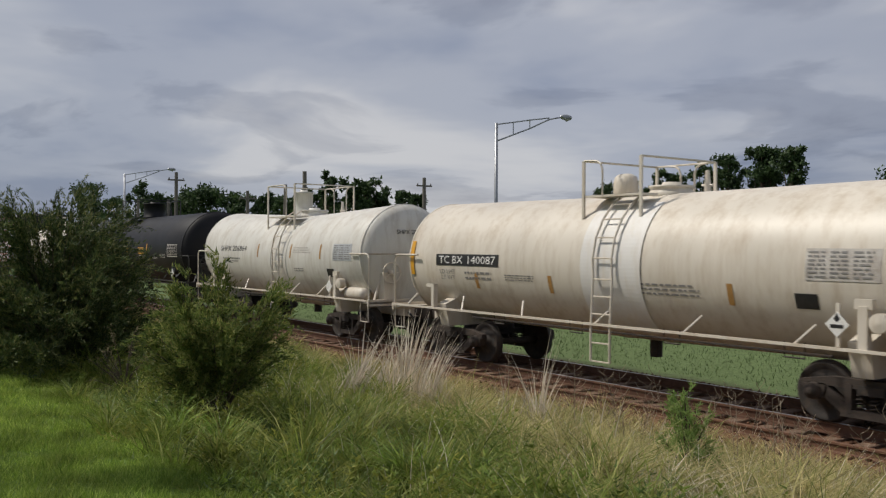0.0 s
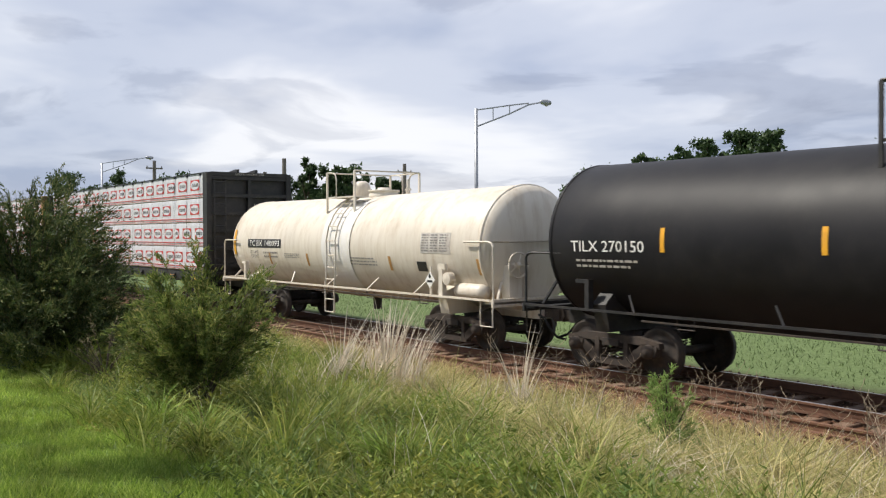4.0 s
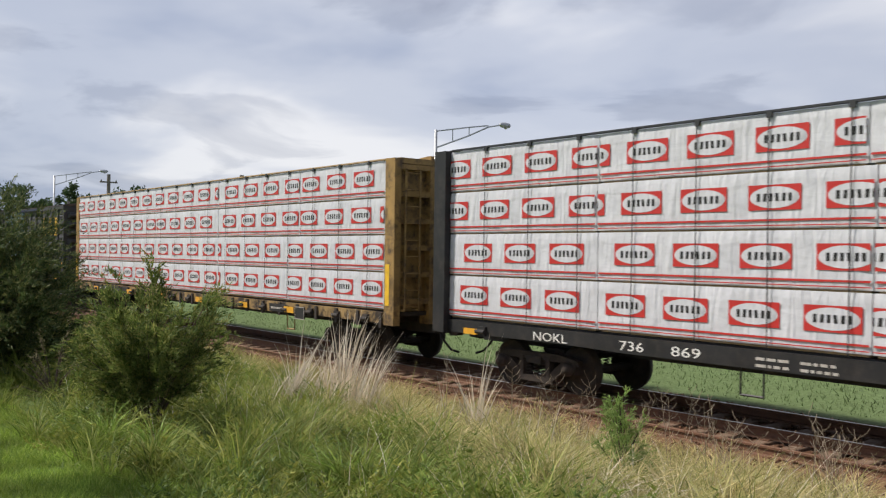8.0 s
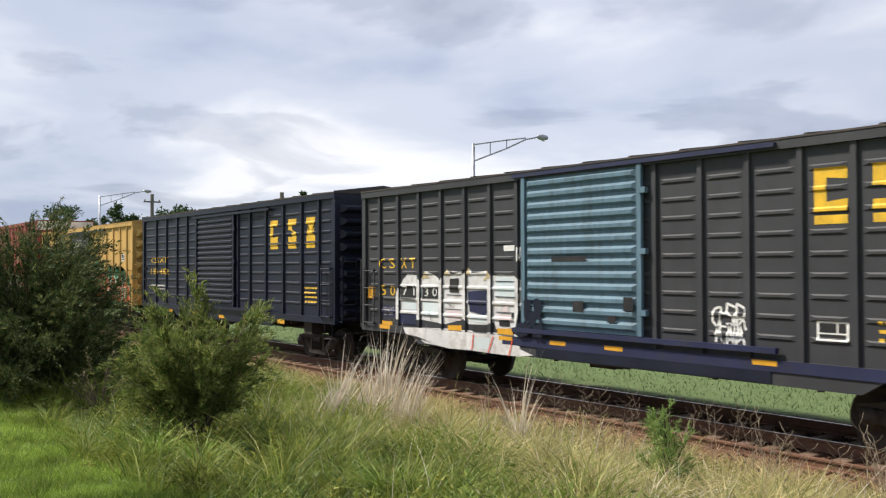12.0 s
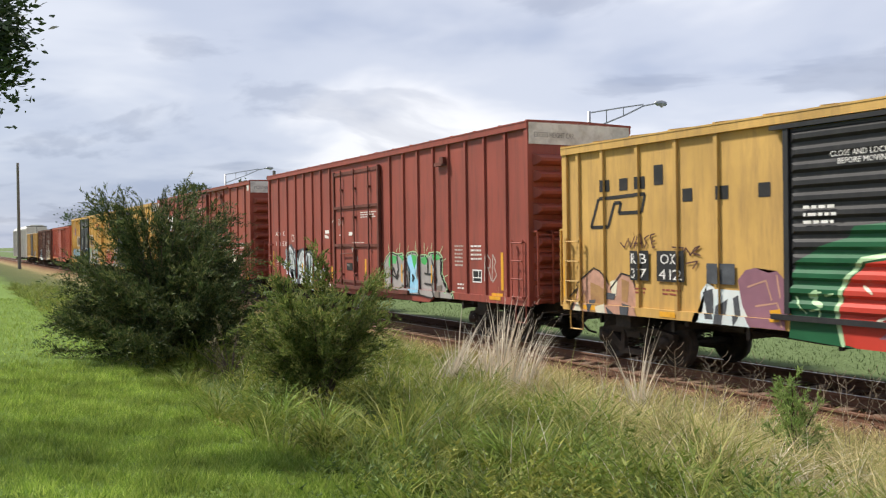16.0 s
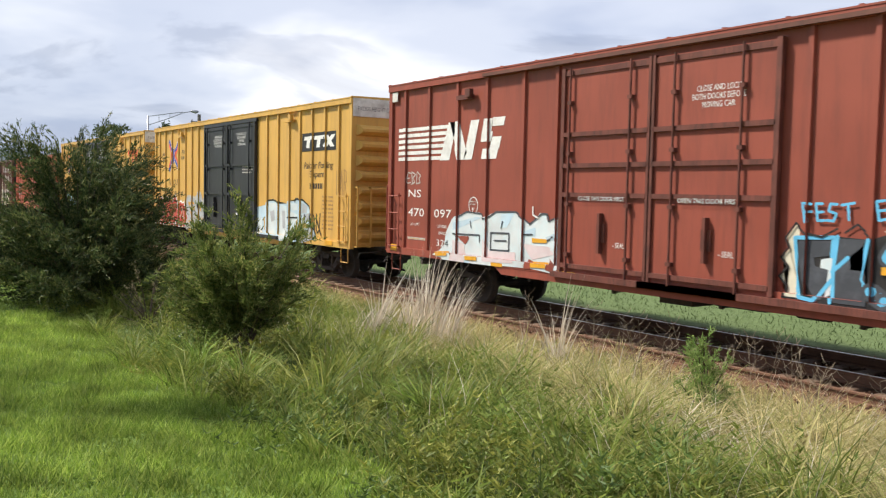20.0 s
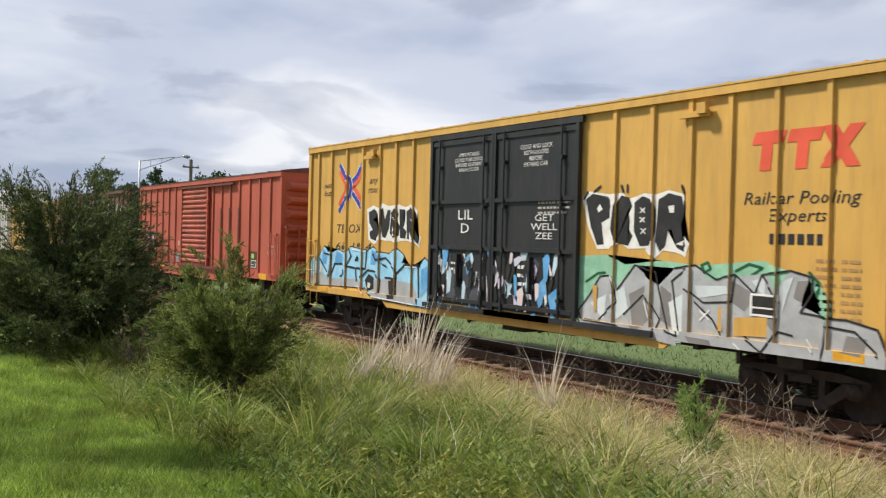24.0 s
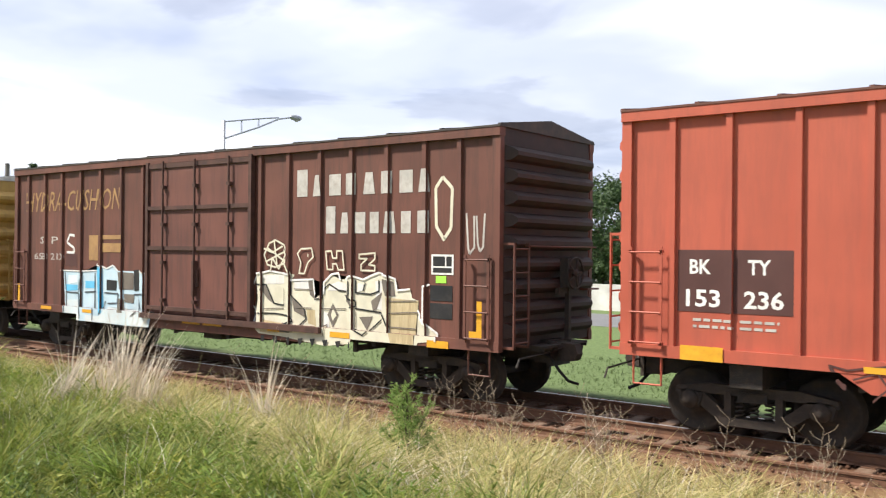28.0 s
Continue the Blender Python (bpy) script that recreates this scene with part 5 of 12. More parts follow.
def cream_tank(s0, number):
    L, R, AZ = 14.0, 1.40, 2.29
    car = tank_car("tank_car", "cream-white tank car with a black number panel and grimy belly", s0, L, R, AZ, m_white_tank, m_white_tank, 6.85, [(7.66, 0.25, 0.46, True), (6.5, 0.4, 0.16, False)], (6.31, 7.78), 4.29, 0.05)
    # a whiter band wrapped on the shell round the ladder
    shell_rects(car, "whiter_band", m_warm_white, [(7.5, 6.0, 1.05, 3.45)], R + 0.014, AZ, "whiter band round the ladder")
    shell_rects(car, "number_panel", m_black_paint, [(12.28, 9.98, 2.19, 2.45)], R, AZ, "black lettering panel")
    PROFILE[car.name] = (None, [], 0, 0)
    shell_words(car, "TC BX", 12.15, 11.25, 2.24, 2.41, m_white_paint, R + 0.006, AZ)
    shell_words(car, number, 11.05, 10.08, 2.24, 2.41, m_white_paint, R + 0.006, AZ)
    shell_words(car, "LD LMT\nLT WT", 12.15, 11.55, 1.87, 2.10, m_grey_letter, R, AZ)
    shell_bars(car, 11.2, 10.2, 1.87, 2.10, 2, m_grey_letter, R, AZ, 4)
    shell_rects(car, "reflector_stripe", m_amber, [(13.35, 13.20, 1.95, 2.75)], R + 0.012, AZ)
    for u in (10.85, 8.45, 4.2, 0.75):
        shell_rects(car, "reflector_stripe", m_worn_stripe, [(u, u - 0.11, 1.7, 2.05)], R, AZ)
    shell_bars(car, 6.6, 4.6, 1.78, 2.02, 3, m_grey_letter, R, AZ, 6)
    shell_bars(car, 9.8, 8.8, 1.9, 2.05, 3, m_grey_letter, R, AZ, 7)
    shell_rects(car, "data_table", m_dim_white, [(2.8, 1.65, 2.15, 2.62)], R, AZ)
    shell_bars(car, 2.76, 1.7, 2.18, 2.6, 7, m_grey_letter, R + 0.006, AZ, 8, 3)
    shell_rects(car, "stencil_field", m_black_paint, [(3.0, 2.62, 1.72, 1.95)], R, AZ)
    placard(car, 2.2, 1.55, -1.56, m_white_tank)
    return car


cream_tank(-4.9, "140087")

R1, AZ1 = 1.42, 2.40
shpx = tank_car("tank_car", "off-white tank car with dark lettering and a white railing", -20.06, 12.55, R1, AZ1, m_grey_tank, m_white_tank, 5.72, [(6.78, 0.3, 0.82, False), (6.0, 0.42, 0.2, False)], (5.3, 7.25), 4.55, 0.24, hoop=1.35)
shell_words(shpx, "SHPX 206864", 10.4, 8.2, 2.44, 2.62, m_black_paint, R1, AZ1)
shell_bars(shpx, 10.2, 8.6, 2.05, 2.24, 2, m_grey_letter, R1, AZ1, 3)
for u, z0 in ((7.3, 2.25), (4.9, 2.25), (2.95, 2.25)):
    shell_rects(shpx, "reflector_stripe", m_worn_stripe, [(u, u - 0.08, z0, z0 + 0.42)], R1, AZ1)
shell_rects(shpx, "reflector_stripe", m_amber, [(0.82, 0.70, 1.95, 2.7)], R1 - 0.01, AZ1, "amber reflective stripe")
shell_rects(shpx, "data_table", m_silver, [(2.15, 1.1, 2.22, 2.68)], R1, AZ1)
shell_bars(shpx, 2.1, 1.15, 2.25, 2.66, 7, m_grey_letter, R1 + 0.006, AZ1, 5, 3)
shell_bars(shpx, 4.7, 3.5, 2.4, 2.6, 3, m_dim_white, R1, AZ1, 6)
shell_bars(shpx, 4.6, 3.9, 1.85, 1.98, 2, m_grey_letter, R1, AZ1, 9)
shell_rects(shpx, "stencil_field", m_black_paint, [(2.55, 2.15, 1.75, 1.98)], R1, AZ1)
head_words(shpx, "SHPX 206864", -0.5, 0.45, 2.95, 3.07, m_black_paint, R1, AZ1, 0.2)
placard(shpx, 2.1, 1.5, -1.56, m_white_tank, False)

R2, AZ2 = 1.52, 2.44
tilx = tank_car("tank_car", "long glossy black tank car with white lettering and a yellow notice", -33.5, 17.3, R2, AZ2, m_black_tank, m_black_paint, 9.43, [(8.86, 0.5, 0.66, False), (9.75, 0.26, 0.16, False)], (8.33, 10.35), 4.71, 0.04, tip=0.38, grip=1.02)
shell_words(tilx, "TILX 270150", 15.95, 14.2, 2.26, 2.46, m_white_paint, R2, AZ2)
shell_bars(tilx, 15.85, 14.3, 1.95, 2.15, 2, m_dim_white, R2, AZ2, 3)
for u in (13.85, 10.95, 8.05, 5.2):
    shell_rects(tilx, "reflector_stripe", m_amber, [(u, u - 0.09, 2.27, 2.68)], R2, AZ2, "amber reflective stripe")
shell_rects(tilx, "reflector_stripe", m_amber, [(1.0, 0.86, 1.85, 2.72)], R2 - 0.02, AZ2, "amber reflective stripe")
shell_rects(tilx, "notice", m_amber, [(6.35, 5.6, 2.24, 2.52)], R2, AZ2, "yellow notice panel")
shell_bars(tilx, 6.3, 5.65, 2.27, 2.50, 3, m_black_paint, R2 + 0.006, AZ2, 3)
shell_bars(tilx, 6.3, 5.4, 1.82, 2.2, 6, m_dim_white, R2, AZ2, 4)
shell_bars(tilx, 4.5, 3.7, 2.03, 2.14, 2, m_dim_white, R2, AZ2, 5)
shell_bars(tilx, 3.45, 2.7, 2.1, 2.28, 3, m_dim_white, R2, AZ2, 6)
shell_rects(tilx, "data_table", m_dim_white, [(2.5, 1.35, 2.16, 2.20), (2.5, 1.35, 2.64, 2.66), (2.5, 2.48, 2.2, 2.64), (2.1, 2.08, 2.2, 2.64), (1.37, 1.35, 2.2, 2.64)], R2, AZ2)
shell_bars(tilx, 2.46, 1.4, 2.22, 2.63, 7, m_dim_white, R2, AZ2, 7, 4)
head_words(tilx, "TILX 270150", -0.5, 0.45, 2.95, 3.08, m_white_paint, R2, AZ2, 0.38)
placard(tilx, 1.72, 1.52, -1.57, m_black_paint)

cream_tank(-51.7, "140093")


# ---- centre-beam flat cars with wrapped lumber ----
def pack_mesh(length, seed):
    """A wrapped pack: slightly slack sides, rounded edges."""
    rnd = random.Random(seed)
    nx, nz, h, d = max(6, int(length * 6)), 9, 0.824, 1.26
    bm = bmesh.new()
    grid = []
    for i in range(nx + 1):
        row = []
        for k in range(nz + 1):
            x, z = -length * i / nx, h * k / nz
            y = 0.007 * noise.noise((x * 1.7 + seed, z * 3.1, seed * 1.3)) + 0.005 * noise.noise((x * 7 + seed, z * 9, 3.0))
            if k in (0, nz):
                y += 0.012
            if i in (0, nx):
                y += 0.01
            row.append(bm.verts.new((x, y, z)))
        grid.append(row)
    for i in range(nx):
        for k in range(nz):
            bm.faces.new((grid[i][k], grid[i][k + 1], grid[i + 1][k + 1], grid[i + 1][k]))
    t0 = [bm.verts.new(grid[i][nz].co) for i in range(nx + 1)]
    t1 = [bm.verts.new((v.co.x, d, h + 0.006 * rnd.uniform(-1, 1))) for v in t0]
    for i in range(nx):
        bm.faces.new((t0[i], t1[i], t1[i + 1], t0[i + 1]))
    b0 = [bm.verts.new(grid[i][0].co) for i in range(nx + 1)]
    b1 = [bm.verts.new((v.co.x, d, 0)) for v in b0]
    for i in range(nx):
        bm.faces.new((b0[i], b0[i + 1], b1[i + 1], b1[i]))
        bm.faces.new((t1[i], b1[i], b1[i + 1], t1[i + 1]))
    for i in (0, nx):
        bm.faces.new([bm.verts.new(grid[i][k].co) for k in range(nz + 1)] + [t1[i], b1[i]])
    return mesh_of("wrap", bm, m_wrap, True)


def flat_mesh(name, polys, material, y):
    verts, faces = [], []
    for pts in polys:
        faces.append(list(range(len(verts), len(verts) + len(pts))))
        verts += [(x, y, z) for x, z in pts]
    return arrays(name, verts, faces, material)


LOGO_SHAPE = [[(-0.42, -0.185), (0.42, -0.185), (0.42, 0.185), (-0.42, 0.185)]]
OVAL_SHAPE = [[(0.392 * math.cos(2 * math.pi * k / 28), 0.158 * math.sin(2 * math.pi * k / 28)) for k in range(28)]]
MARK_SHAPE = [[(x - 0.027, -0.058), (x + 0.027, -0.058), (x + 0.027 + k, 0.058), (x - 0.027 + k, 0.058)] for x, k in ((-0.25, 0.0), (-0.15, 0.01), (-0.05, 0.0), (0.05, -0.01), (0.15, 0.01), (0.25, 0.0))]
M_LOGO = flat_mesh("printed_panel", LOGO_SHAPE, m_red, 0)
M_OVAL = flat_mesh("printed_oval", OVAL_SHAPE, m_wrap, 0)
M_MARK = flat_mesh("printed_mark", MARK_SHAPE, m_black_paint, 0)


def cut_mesh(shapes, lo, hi, material):
    """The part of some flat shapes between two places."""
    kept = []
    for pts in shapes:
        for at, sign in ((lo, 1), (hi, -1)):
            out = []
            for (ax, az), (bx, bz) in zip(pts, pts[1:] + pts[:1]):
                ia, ib = (ax - at) * sign >= 0, (bx - at) * sign >= 0
                if ia:
                    out.append((ax, az))
                if ia != ib:
                    f = (at - ax) / (bx - ax)
                    out.append((at, az + (bz - az) * f))
            pts = out
        if len(pts) > 2:
            kept.append(pts)
    return flat_mesh("printed_cut", kept, material, 0)


PACKS = []


def lumber(s0, seams, seed, phases, low=None):
    """phases: for each pack from the front, where its prints begin, row by row from the deck; low: another first seam in the lower rows."""
    rnd = random.Random(seed)
    for r in range(4):
        z = 1.33 + 0.855 * r
        cut = [seams[0]] + [u + (rnd.uniform(-0.06, 0.06) if r else 0) for u in seams[1:-1]] + [seams[-1]]
        if low and r < 2:
            cut[1] = low
        for i, (a, b) in enumerate(zip(cut, cut[1:])):
            me = pack_mesh(b - a - 0.02, seed * 100 + r * 10 + i)
            for side in (0, 1):
                p = thing("lumber_pack", "white-wrapped lumber pack with printed red panels on a flat car", "lumber pack", "wrapped lumber packs",
                          at=pose(s0 - a - 0.01, -1.44, z) if side == 0 else pose(s0 - b + 0.01, 1.44, z, 0, 0, 180))
                PACKS.append((p, p.matrix_basis.copy()))
                part("wrap", me, None, p)
                bm = bmesh.new()
                x0, x1 = -(b - a - 0.02) + 0.02, -0.02
                for z0, z1 in ((0.105, 0.135), (0.035, 0.05)):
                    box(bm, x0, x1, -0.013, -0.009, z0, z1)
                part("red_stripe", bm, m_red, p)
                step = 1.203
                k0 = phases[i][r]
                u = k0 + step * math.ceil((a + 0.1 - k0) / step)
                u -= step
                while u < b + 0.4:
                    lo, hi = u - b + 0.03, u - a - 0.03
                    if lo < -0.42 and hi > 0.42:
                        lg = part("printed_panel", M_LOGO, None, p, at=(-(u - a), -0.011, 0.45))
                        part("printed_oval", M_OVAL, None, lg, at=(0, -0.003, 0))
                        part("printed_mark", M_MARK, None, lg, at=(0, -0.006, 0))["kind"] = "stuff"
                    elif side == 0 and hi > -0.3 and lo < 0.3:
                        # prints cut off by the pack's end
                        lg = part("printed_panel", cut_mesh(LOGO_SHAPE, lo, hi, m_red), None, p, at=(-(u - a), -0.011, 0.45))
                        part("printed_oval", cut_mesh(OVAL_SHAPE, lo, hi, m_wrap), None, lg, at=(0, -0.003, 0))
                        part("printed_mark", cut_mesh(MARK_SHAPE, lo, hi, m_black_paint), None, lg, at=(0, -0.006, 0))["kind"] = "stuff"
                    u += step
                bm = bmesh.new()
                box(bm, x0 + 0.03, x1 - 0.03, 0.05, 1.2, -0.036, -0.002)
                part("bearer", bm, m_wood, p)


def centre_beam(name, label, s0, length, paint, dark, post_us):
    car = new_car(name, label, s0, length, 2.4, "flat car")
    PROFILE[car.name] = (None, [], -1.50, -1.50)
    low = 0.97
    outline = [(0, 1.0), (0, 1.25), (-length, 1.25), (-length, 1.0), (-length + 3.6, 1.0), (-length + 4.8, low), (-4.8, low), (-3.6, 1.0)]
    for y0, y1 in ((-1.47, -1.35), (1.35, 1.47)):
        bm = bmesh.new()
        prism(bm, outline, y0, y1)
        part("side_sill", bm, paint if paint is m_black_paint else m_sill_yellow, car)
    # stake pockets along the sill
    for k in range(24 if paint is not m_black_paint else 0):
        x = -0.5 - (length - 1.0) * k / 23
        bm = bmesh.new()
        box(bm, x - 0.05, x + 0.05, -1.515, -1.47, 0.9, 1.24)
        part("stake_pocket", bm, m_dark_steel, car)
    bm = bmesh.new()
    box(bm, -length, 0, -1.35, 1.35, 1.18, 1.275)
    box(bm, -length, 0, -0.25, 0.25, 0.74, 1.18)
    for k in range(16):
        x = -0.8 - (length - 1.6) * k / 15
        box(bm, x - 0.06, x + 0.06, -1.35, 1.35, 0.98, 1.18)
    part("deck", bm, dark, car)
    for x, d in ((0.0, 1), (-length, -1)):
        bm = bmesh.new()
        box(bm, min(x - d * 0.08, x - d * 0.2), max(x - d * 0.08, x - d * 0.2), -1.42, 1.42, 1.25, 4.72)
        head = part("bulkhead", bm, paint if dark is not m_black_paint else m_black_paint, car, "braced end bulkhead")
        side = 1.5 if d > 0 or paint is m_black_paint else 1.36
        for y in (-side, 0.0, side) if paint is m_black_paint else (-side, -0.5, 0.5, side):
            w = 0.09 if abs(y) > 1 else 0.06
            bm = bmesh.new()
            box(bm, min(x + d * 0.12, x - d * 0.24), max(x + d * 0.12, x - d * 0.24) if abs(y) > 1 else max(x + d * 0.1, x - d * 0.1), y - w, y + w, 0.98, 4.74 if abs(y) > 1 else 4.6)
            part("bulkhead_post", bm, paint, head)
        for k in range(6):
            z = 1.45 + 0.61 * k
            bm = bmesh.new()
            box(bm, min(x - d * 0.09, x + d * 0.09), max(x - d * 0.09, x + d * 0.09), -1.41, 1.41, z, z + 0.12)
            part("bulkhead_beam", bm, paint, head)
        bm = bmesh.new()
        box(bm, min(x + d * 0.1, x - d * 0.26), max(x + d * 0.1, x - d * 0.26), -1.42, 1.42, 4.63, 4.76)
        part("bulkhead_cap", bm, paint, head)
        end_ladder(car, x + d * 0.0, -1.35, -0.95, 1.3, 4.5, 9, paint)
        for y in (-0.35, 0.35):
            bm = bmesh.new()
            prism(bm, [(x - d * 0.1, 4.74), (x - d * 0.8, 4.74), (x - d * 0.8, 4.83), (x - d * 0.25, 4.88), (x - d * 0.1, 4.88)], y - 0.05, y + 0.05)
            part("gusset", bm, paint, car)
    brake_wheel(car, 0.3, 0.5, 2.4, paint)
    # centre truss
    bm = bmesh.new()
    box(bm, -length + 0.2, -0.2, -0.13, 0.13, 4.66, 4.76)
    part("top_chord", bm, paint, car)
    for k in range(13):
        x = -1.2 - (length - 2.4) * k / 12
        bm = bmesh.new()
        box(bm, x - 0.07, x + 0.07, -0.10, 0.10, 1.27, 4.66)
        part("truss_post", bm, paint, car)
    # dark edging along the top of the load
    bm = bmesh.new()
    box(bm, -length + 0.3, -0.3, -1.47, -1.36, 4.735, 4.765)
    part("top_edging", bm, m_band if paint is m_black_paint else m_wood, car)
    # straps and winches
    for u in post_us:
        bm = bmesh.new()
        jit = 0.02 * math.sin(u * 7)
        for (y0, z0), (y1, z1) in (((-0.2, 4.76), (-1.45, 4.745)), ((-1.475, 4.745), (-1.485, 1.28))):
            v = [bm.verts.new(p) for p in ((-u - 0.011, y0, z0), (-u + 0.011, y0, z0), (-u + 0.011 + jit, y1, z1), (-u - 0.011 + jit, y1, z1))]
            bm.faces.new(v)
        part("tie_down_strap", bm, m_band, car)
        bm = bmesh.new()
        box(bm, -u - 0.045, -u + 0.045, -1.475, -1.40, 4.66, 4.755)
        part("corner_guard", bm, m_band, car)
        if paint is m_black_paint and 13.0 < u < 19.4:
            continue
        bm = bmesh.new()
        box(bm, -u - 0.11, -u + 0.11, -1.53, -1.47, 0.98, 1.17)
        tube(bm, [(-u - 0.13, -1.55, 1.07), (-u + 0.13, -1.55, 1.07)], 0.045, 8)
        part("winch", bm, dark, car)
    bm = bmesh.new()
    for u in (4.5, 9.5, 14.5):
        for d in (0, 0.38):
            tube(bm, [(-u - d, -1.42, 0.95), (-u - d, -1.42, 0.55)], 0.018, 4)
        tube(bm, [(-u, -1.42, 0.56), (-u - 0.38, -1.42, 0.56)], 0.018, 4)
    part("side_step", bm, paint, car)
    return car


NOKL_SEAMS = [0.28, 3.34, 8.16, 12.92, 17.68, 21.72]
nokl = centre_beam("flat_car", "black centre-beam flat car stacked with white-wrapped lumber", -67.0, 21.95, m_black_paint, m_black_paint, [0.85 + 1.235 * k for k in range(17)])
words(nokl, "NOKL", 19.2, 18.35, 1.02, 1.18, m_white_paint, plain_y=-1.474)
words(nokl, "736", 17.15, 16.65, 1.02, 1.18, m_white_paint, plain_y=-1.474)
words(nokl, "869", 16.1, 15.55, 1.02, 1.18, m_white_paint, plain_y=-1.474)
bars(nokl, 14.6, 13.2, 0.98, 1.18, 2, m_dim_white, 5, plain_y=-1.474, cols=2)
reflectors(nokl, (1.0, 3.4, 20.9), 1.0, 1.12)
end_words(nokl, "EXCESS HEIGHT CAR", 0.135, 1, -0.55, 0.55, 4.66, 4.73, m_dim_white)
end_words(nokl, "NOKL 736869", 0.135, 1, 0.15, 1.05, 3.55, 3.67, m_dim_white)
bm = bmesh.new()
for k in range(4):
    box(bm, 0.128, 0.135, 0.2, 0.95 - 0.12 * (k % 2), 2.75 - 0.13 * k, 2.82 - 0.13 * k)
part("small_print", bm, m_dim_white, nokl)["kind"] = "stuff"
lumber(-67.0, NOKL_SEAMS, 3, [(0.58, 0.92, 1.35, 1.30), (3.85, 4.01, 4.21, 3.68), (9.04, 9.03, 8.99, 8.46), (13.45, 13.27, 14.34, 14.23), (18.51, 18.41, 17.94, 17.88)])

YEL_SEAMS = [0.45, 4.23, 9.1, 14.05, 18.78, 22.38]
yel = centre_beam("flat_car", "worn yellow centre-beam flat car stacked with white-wrapped lumber", -90.6, 22.6, m_flat_yellow, m_dark_steel, [1.1 + 1.245 * k for k in range(17)])
rects(yel, "reflector", m_yellow_letter, [(0.2, 0.04, 1.42, 2.35)], plain_y=-1.594, label="yellow warning stripe")
rects(yel, "reflector", m_yellow_letter, [(22.58, 22.46, 1.42, 2.35)], plain_y=-1.46)
reflectors(yel, (4.6, 7.2, 10.2, 13.2, 16.2, 19.8), 1.0, 1.16, 0.5)
rects(yel, "number_panel", m_black_paint, [(20.2, 16.6, 0.96, 1.22)], plain_y=-1.474)
rects(yel, "company_panel", m_black_paint, [(5.72, 4.75, 0.99, 1.2)], plain_y=-1.516)
bars(yel, 5.62, 4.85, 1.03, 1.15, 1, m_dim_white, 8, plain_y=-1.522)
bm = bmesh.new()
box(bm, -4.28, -3.82, -1.545, -1.52, 0.86, 1.18)
part("data_plate", bm, m_black_paint, yel, "small black data plate hanging at the sill")
rects(yel, "plate_edge", m_dim_white, [(4.28, 3.82, 1.165, 1.18), (4.28, 3.82, 0.86, 0.875), (4.28, 4.265, 0.86, 1.18), (3.835, 3.82, 0.86, 1.18)], plain_y=-1.546)
words(yel, "863", 19.0, 18.4, 1.0, 1.18, m_white_paint, 0.004, plain_y=-1.478)
bars(yel, 20.1, 19.2, 1.0, 1.18, 1, m_dim_white, 2, plain_y=-1.478)
words(yel, "31", 17.5, 17.1, 1.0, 1.18, m_white_paint, 0.004, plain_y=-1.478)
lumber(-90.6, YEL_SEAMS, 5, [(0.93, 0.89, 0.2, 0.11), (0.93, 0.89, 1.15, 1.03), (0.0, 0.14, 0.36, 0.53), (1.02, 0.18, 0.05, 0.44), (1.02, 0.18, 0.05, 0.40)], 4.87)


# ---- box cars, front to rear ----
def block_mark(car, u, z0, z1, w, material, notch, line=True):
    """One heavy slab mark, notched, over a foot bar."""
    bm = bmesh.new()
    h = z1 - z0
    t = 0.22 * h
    x = -u
    if notch == 0:
        for p in ([(x, z0 + t), (x + w * 0.38, z0 + t), (x + w * 0.38, z1), (x, z1)], [(x + w * 0.38, z1 - t * 0.8), (x + w, z1 - t), (x + w, z1), (x + w * 0.38, z1)], [(x + w * 0.38, z0 + t), (x + w, z0 + t), (x + w, z0 + 2 * t), (x + w * 0.38, z0 + 1.8 * t)]):
            poly(bm, p)
    elif notch == 1:
        for p in ([(x, z1 - 1.7 * t), (x + w * 0.45, z1 - 1.7 * t), (x + w * 0.45, z1), (x, z1)], [(x + w * 0.45, z1 - t), (x + w, z1 - t), (x + w, z1), (x + w * 0.45, z1)], [(x + w * 0.5, z0 + t), (x + w, z0 + t), (x + w, z0 + 2.4 * t), (x + w * 0.5, z0 + 2.4 * t)], [(x, z0 + t), (x + w * 0.5, z0 + t), (x + w * 0.5, z0 + 1.8 * t), (x, z0 + 1.8 * t)], [(x + w * 0.25, z1 - 1.7 * t), (x + w * 0.75, z0 + 2.4 * t), (x + w, z0 + 2.4 * t), (x + w * 0.5, z1 - 1.7 * t)]):
            poly(bm, p)
    else:
        for p in ([(x, z1 - t), (x + w, z1 - t), (x + w, z1), (x, z1)], [(x, z0 + t), (x + w, z0 + t), (x + w, z0 + 1.8 * t), (x, z0 + 1.8 * t)], [(x + w * 0.1, z1 - t), (x + w * 0.38, z0 + h * 0.60), (x + w * 0.1, z0 + 1.8 * t), (x + w * 0.9, z0 + 1.8 * t), (x + w * 0.62, z0 + h * 0.60), (x + w * 0.9, z1 - t)]):
            poly(bm, p)
    if line:
        poly(bm, [(x, z0), (x + w, z0), (x + w, z0 + t * 0.72), (x, z0 + t * 0.72)])
    draped("company_mark", bm, material, car, 0.044)


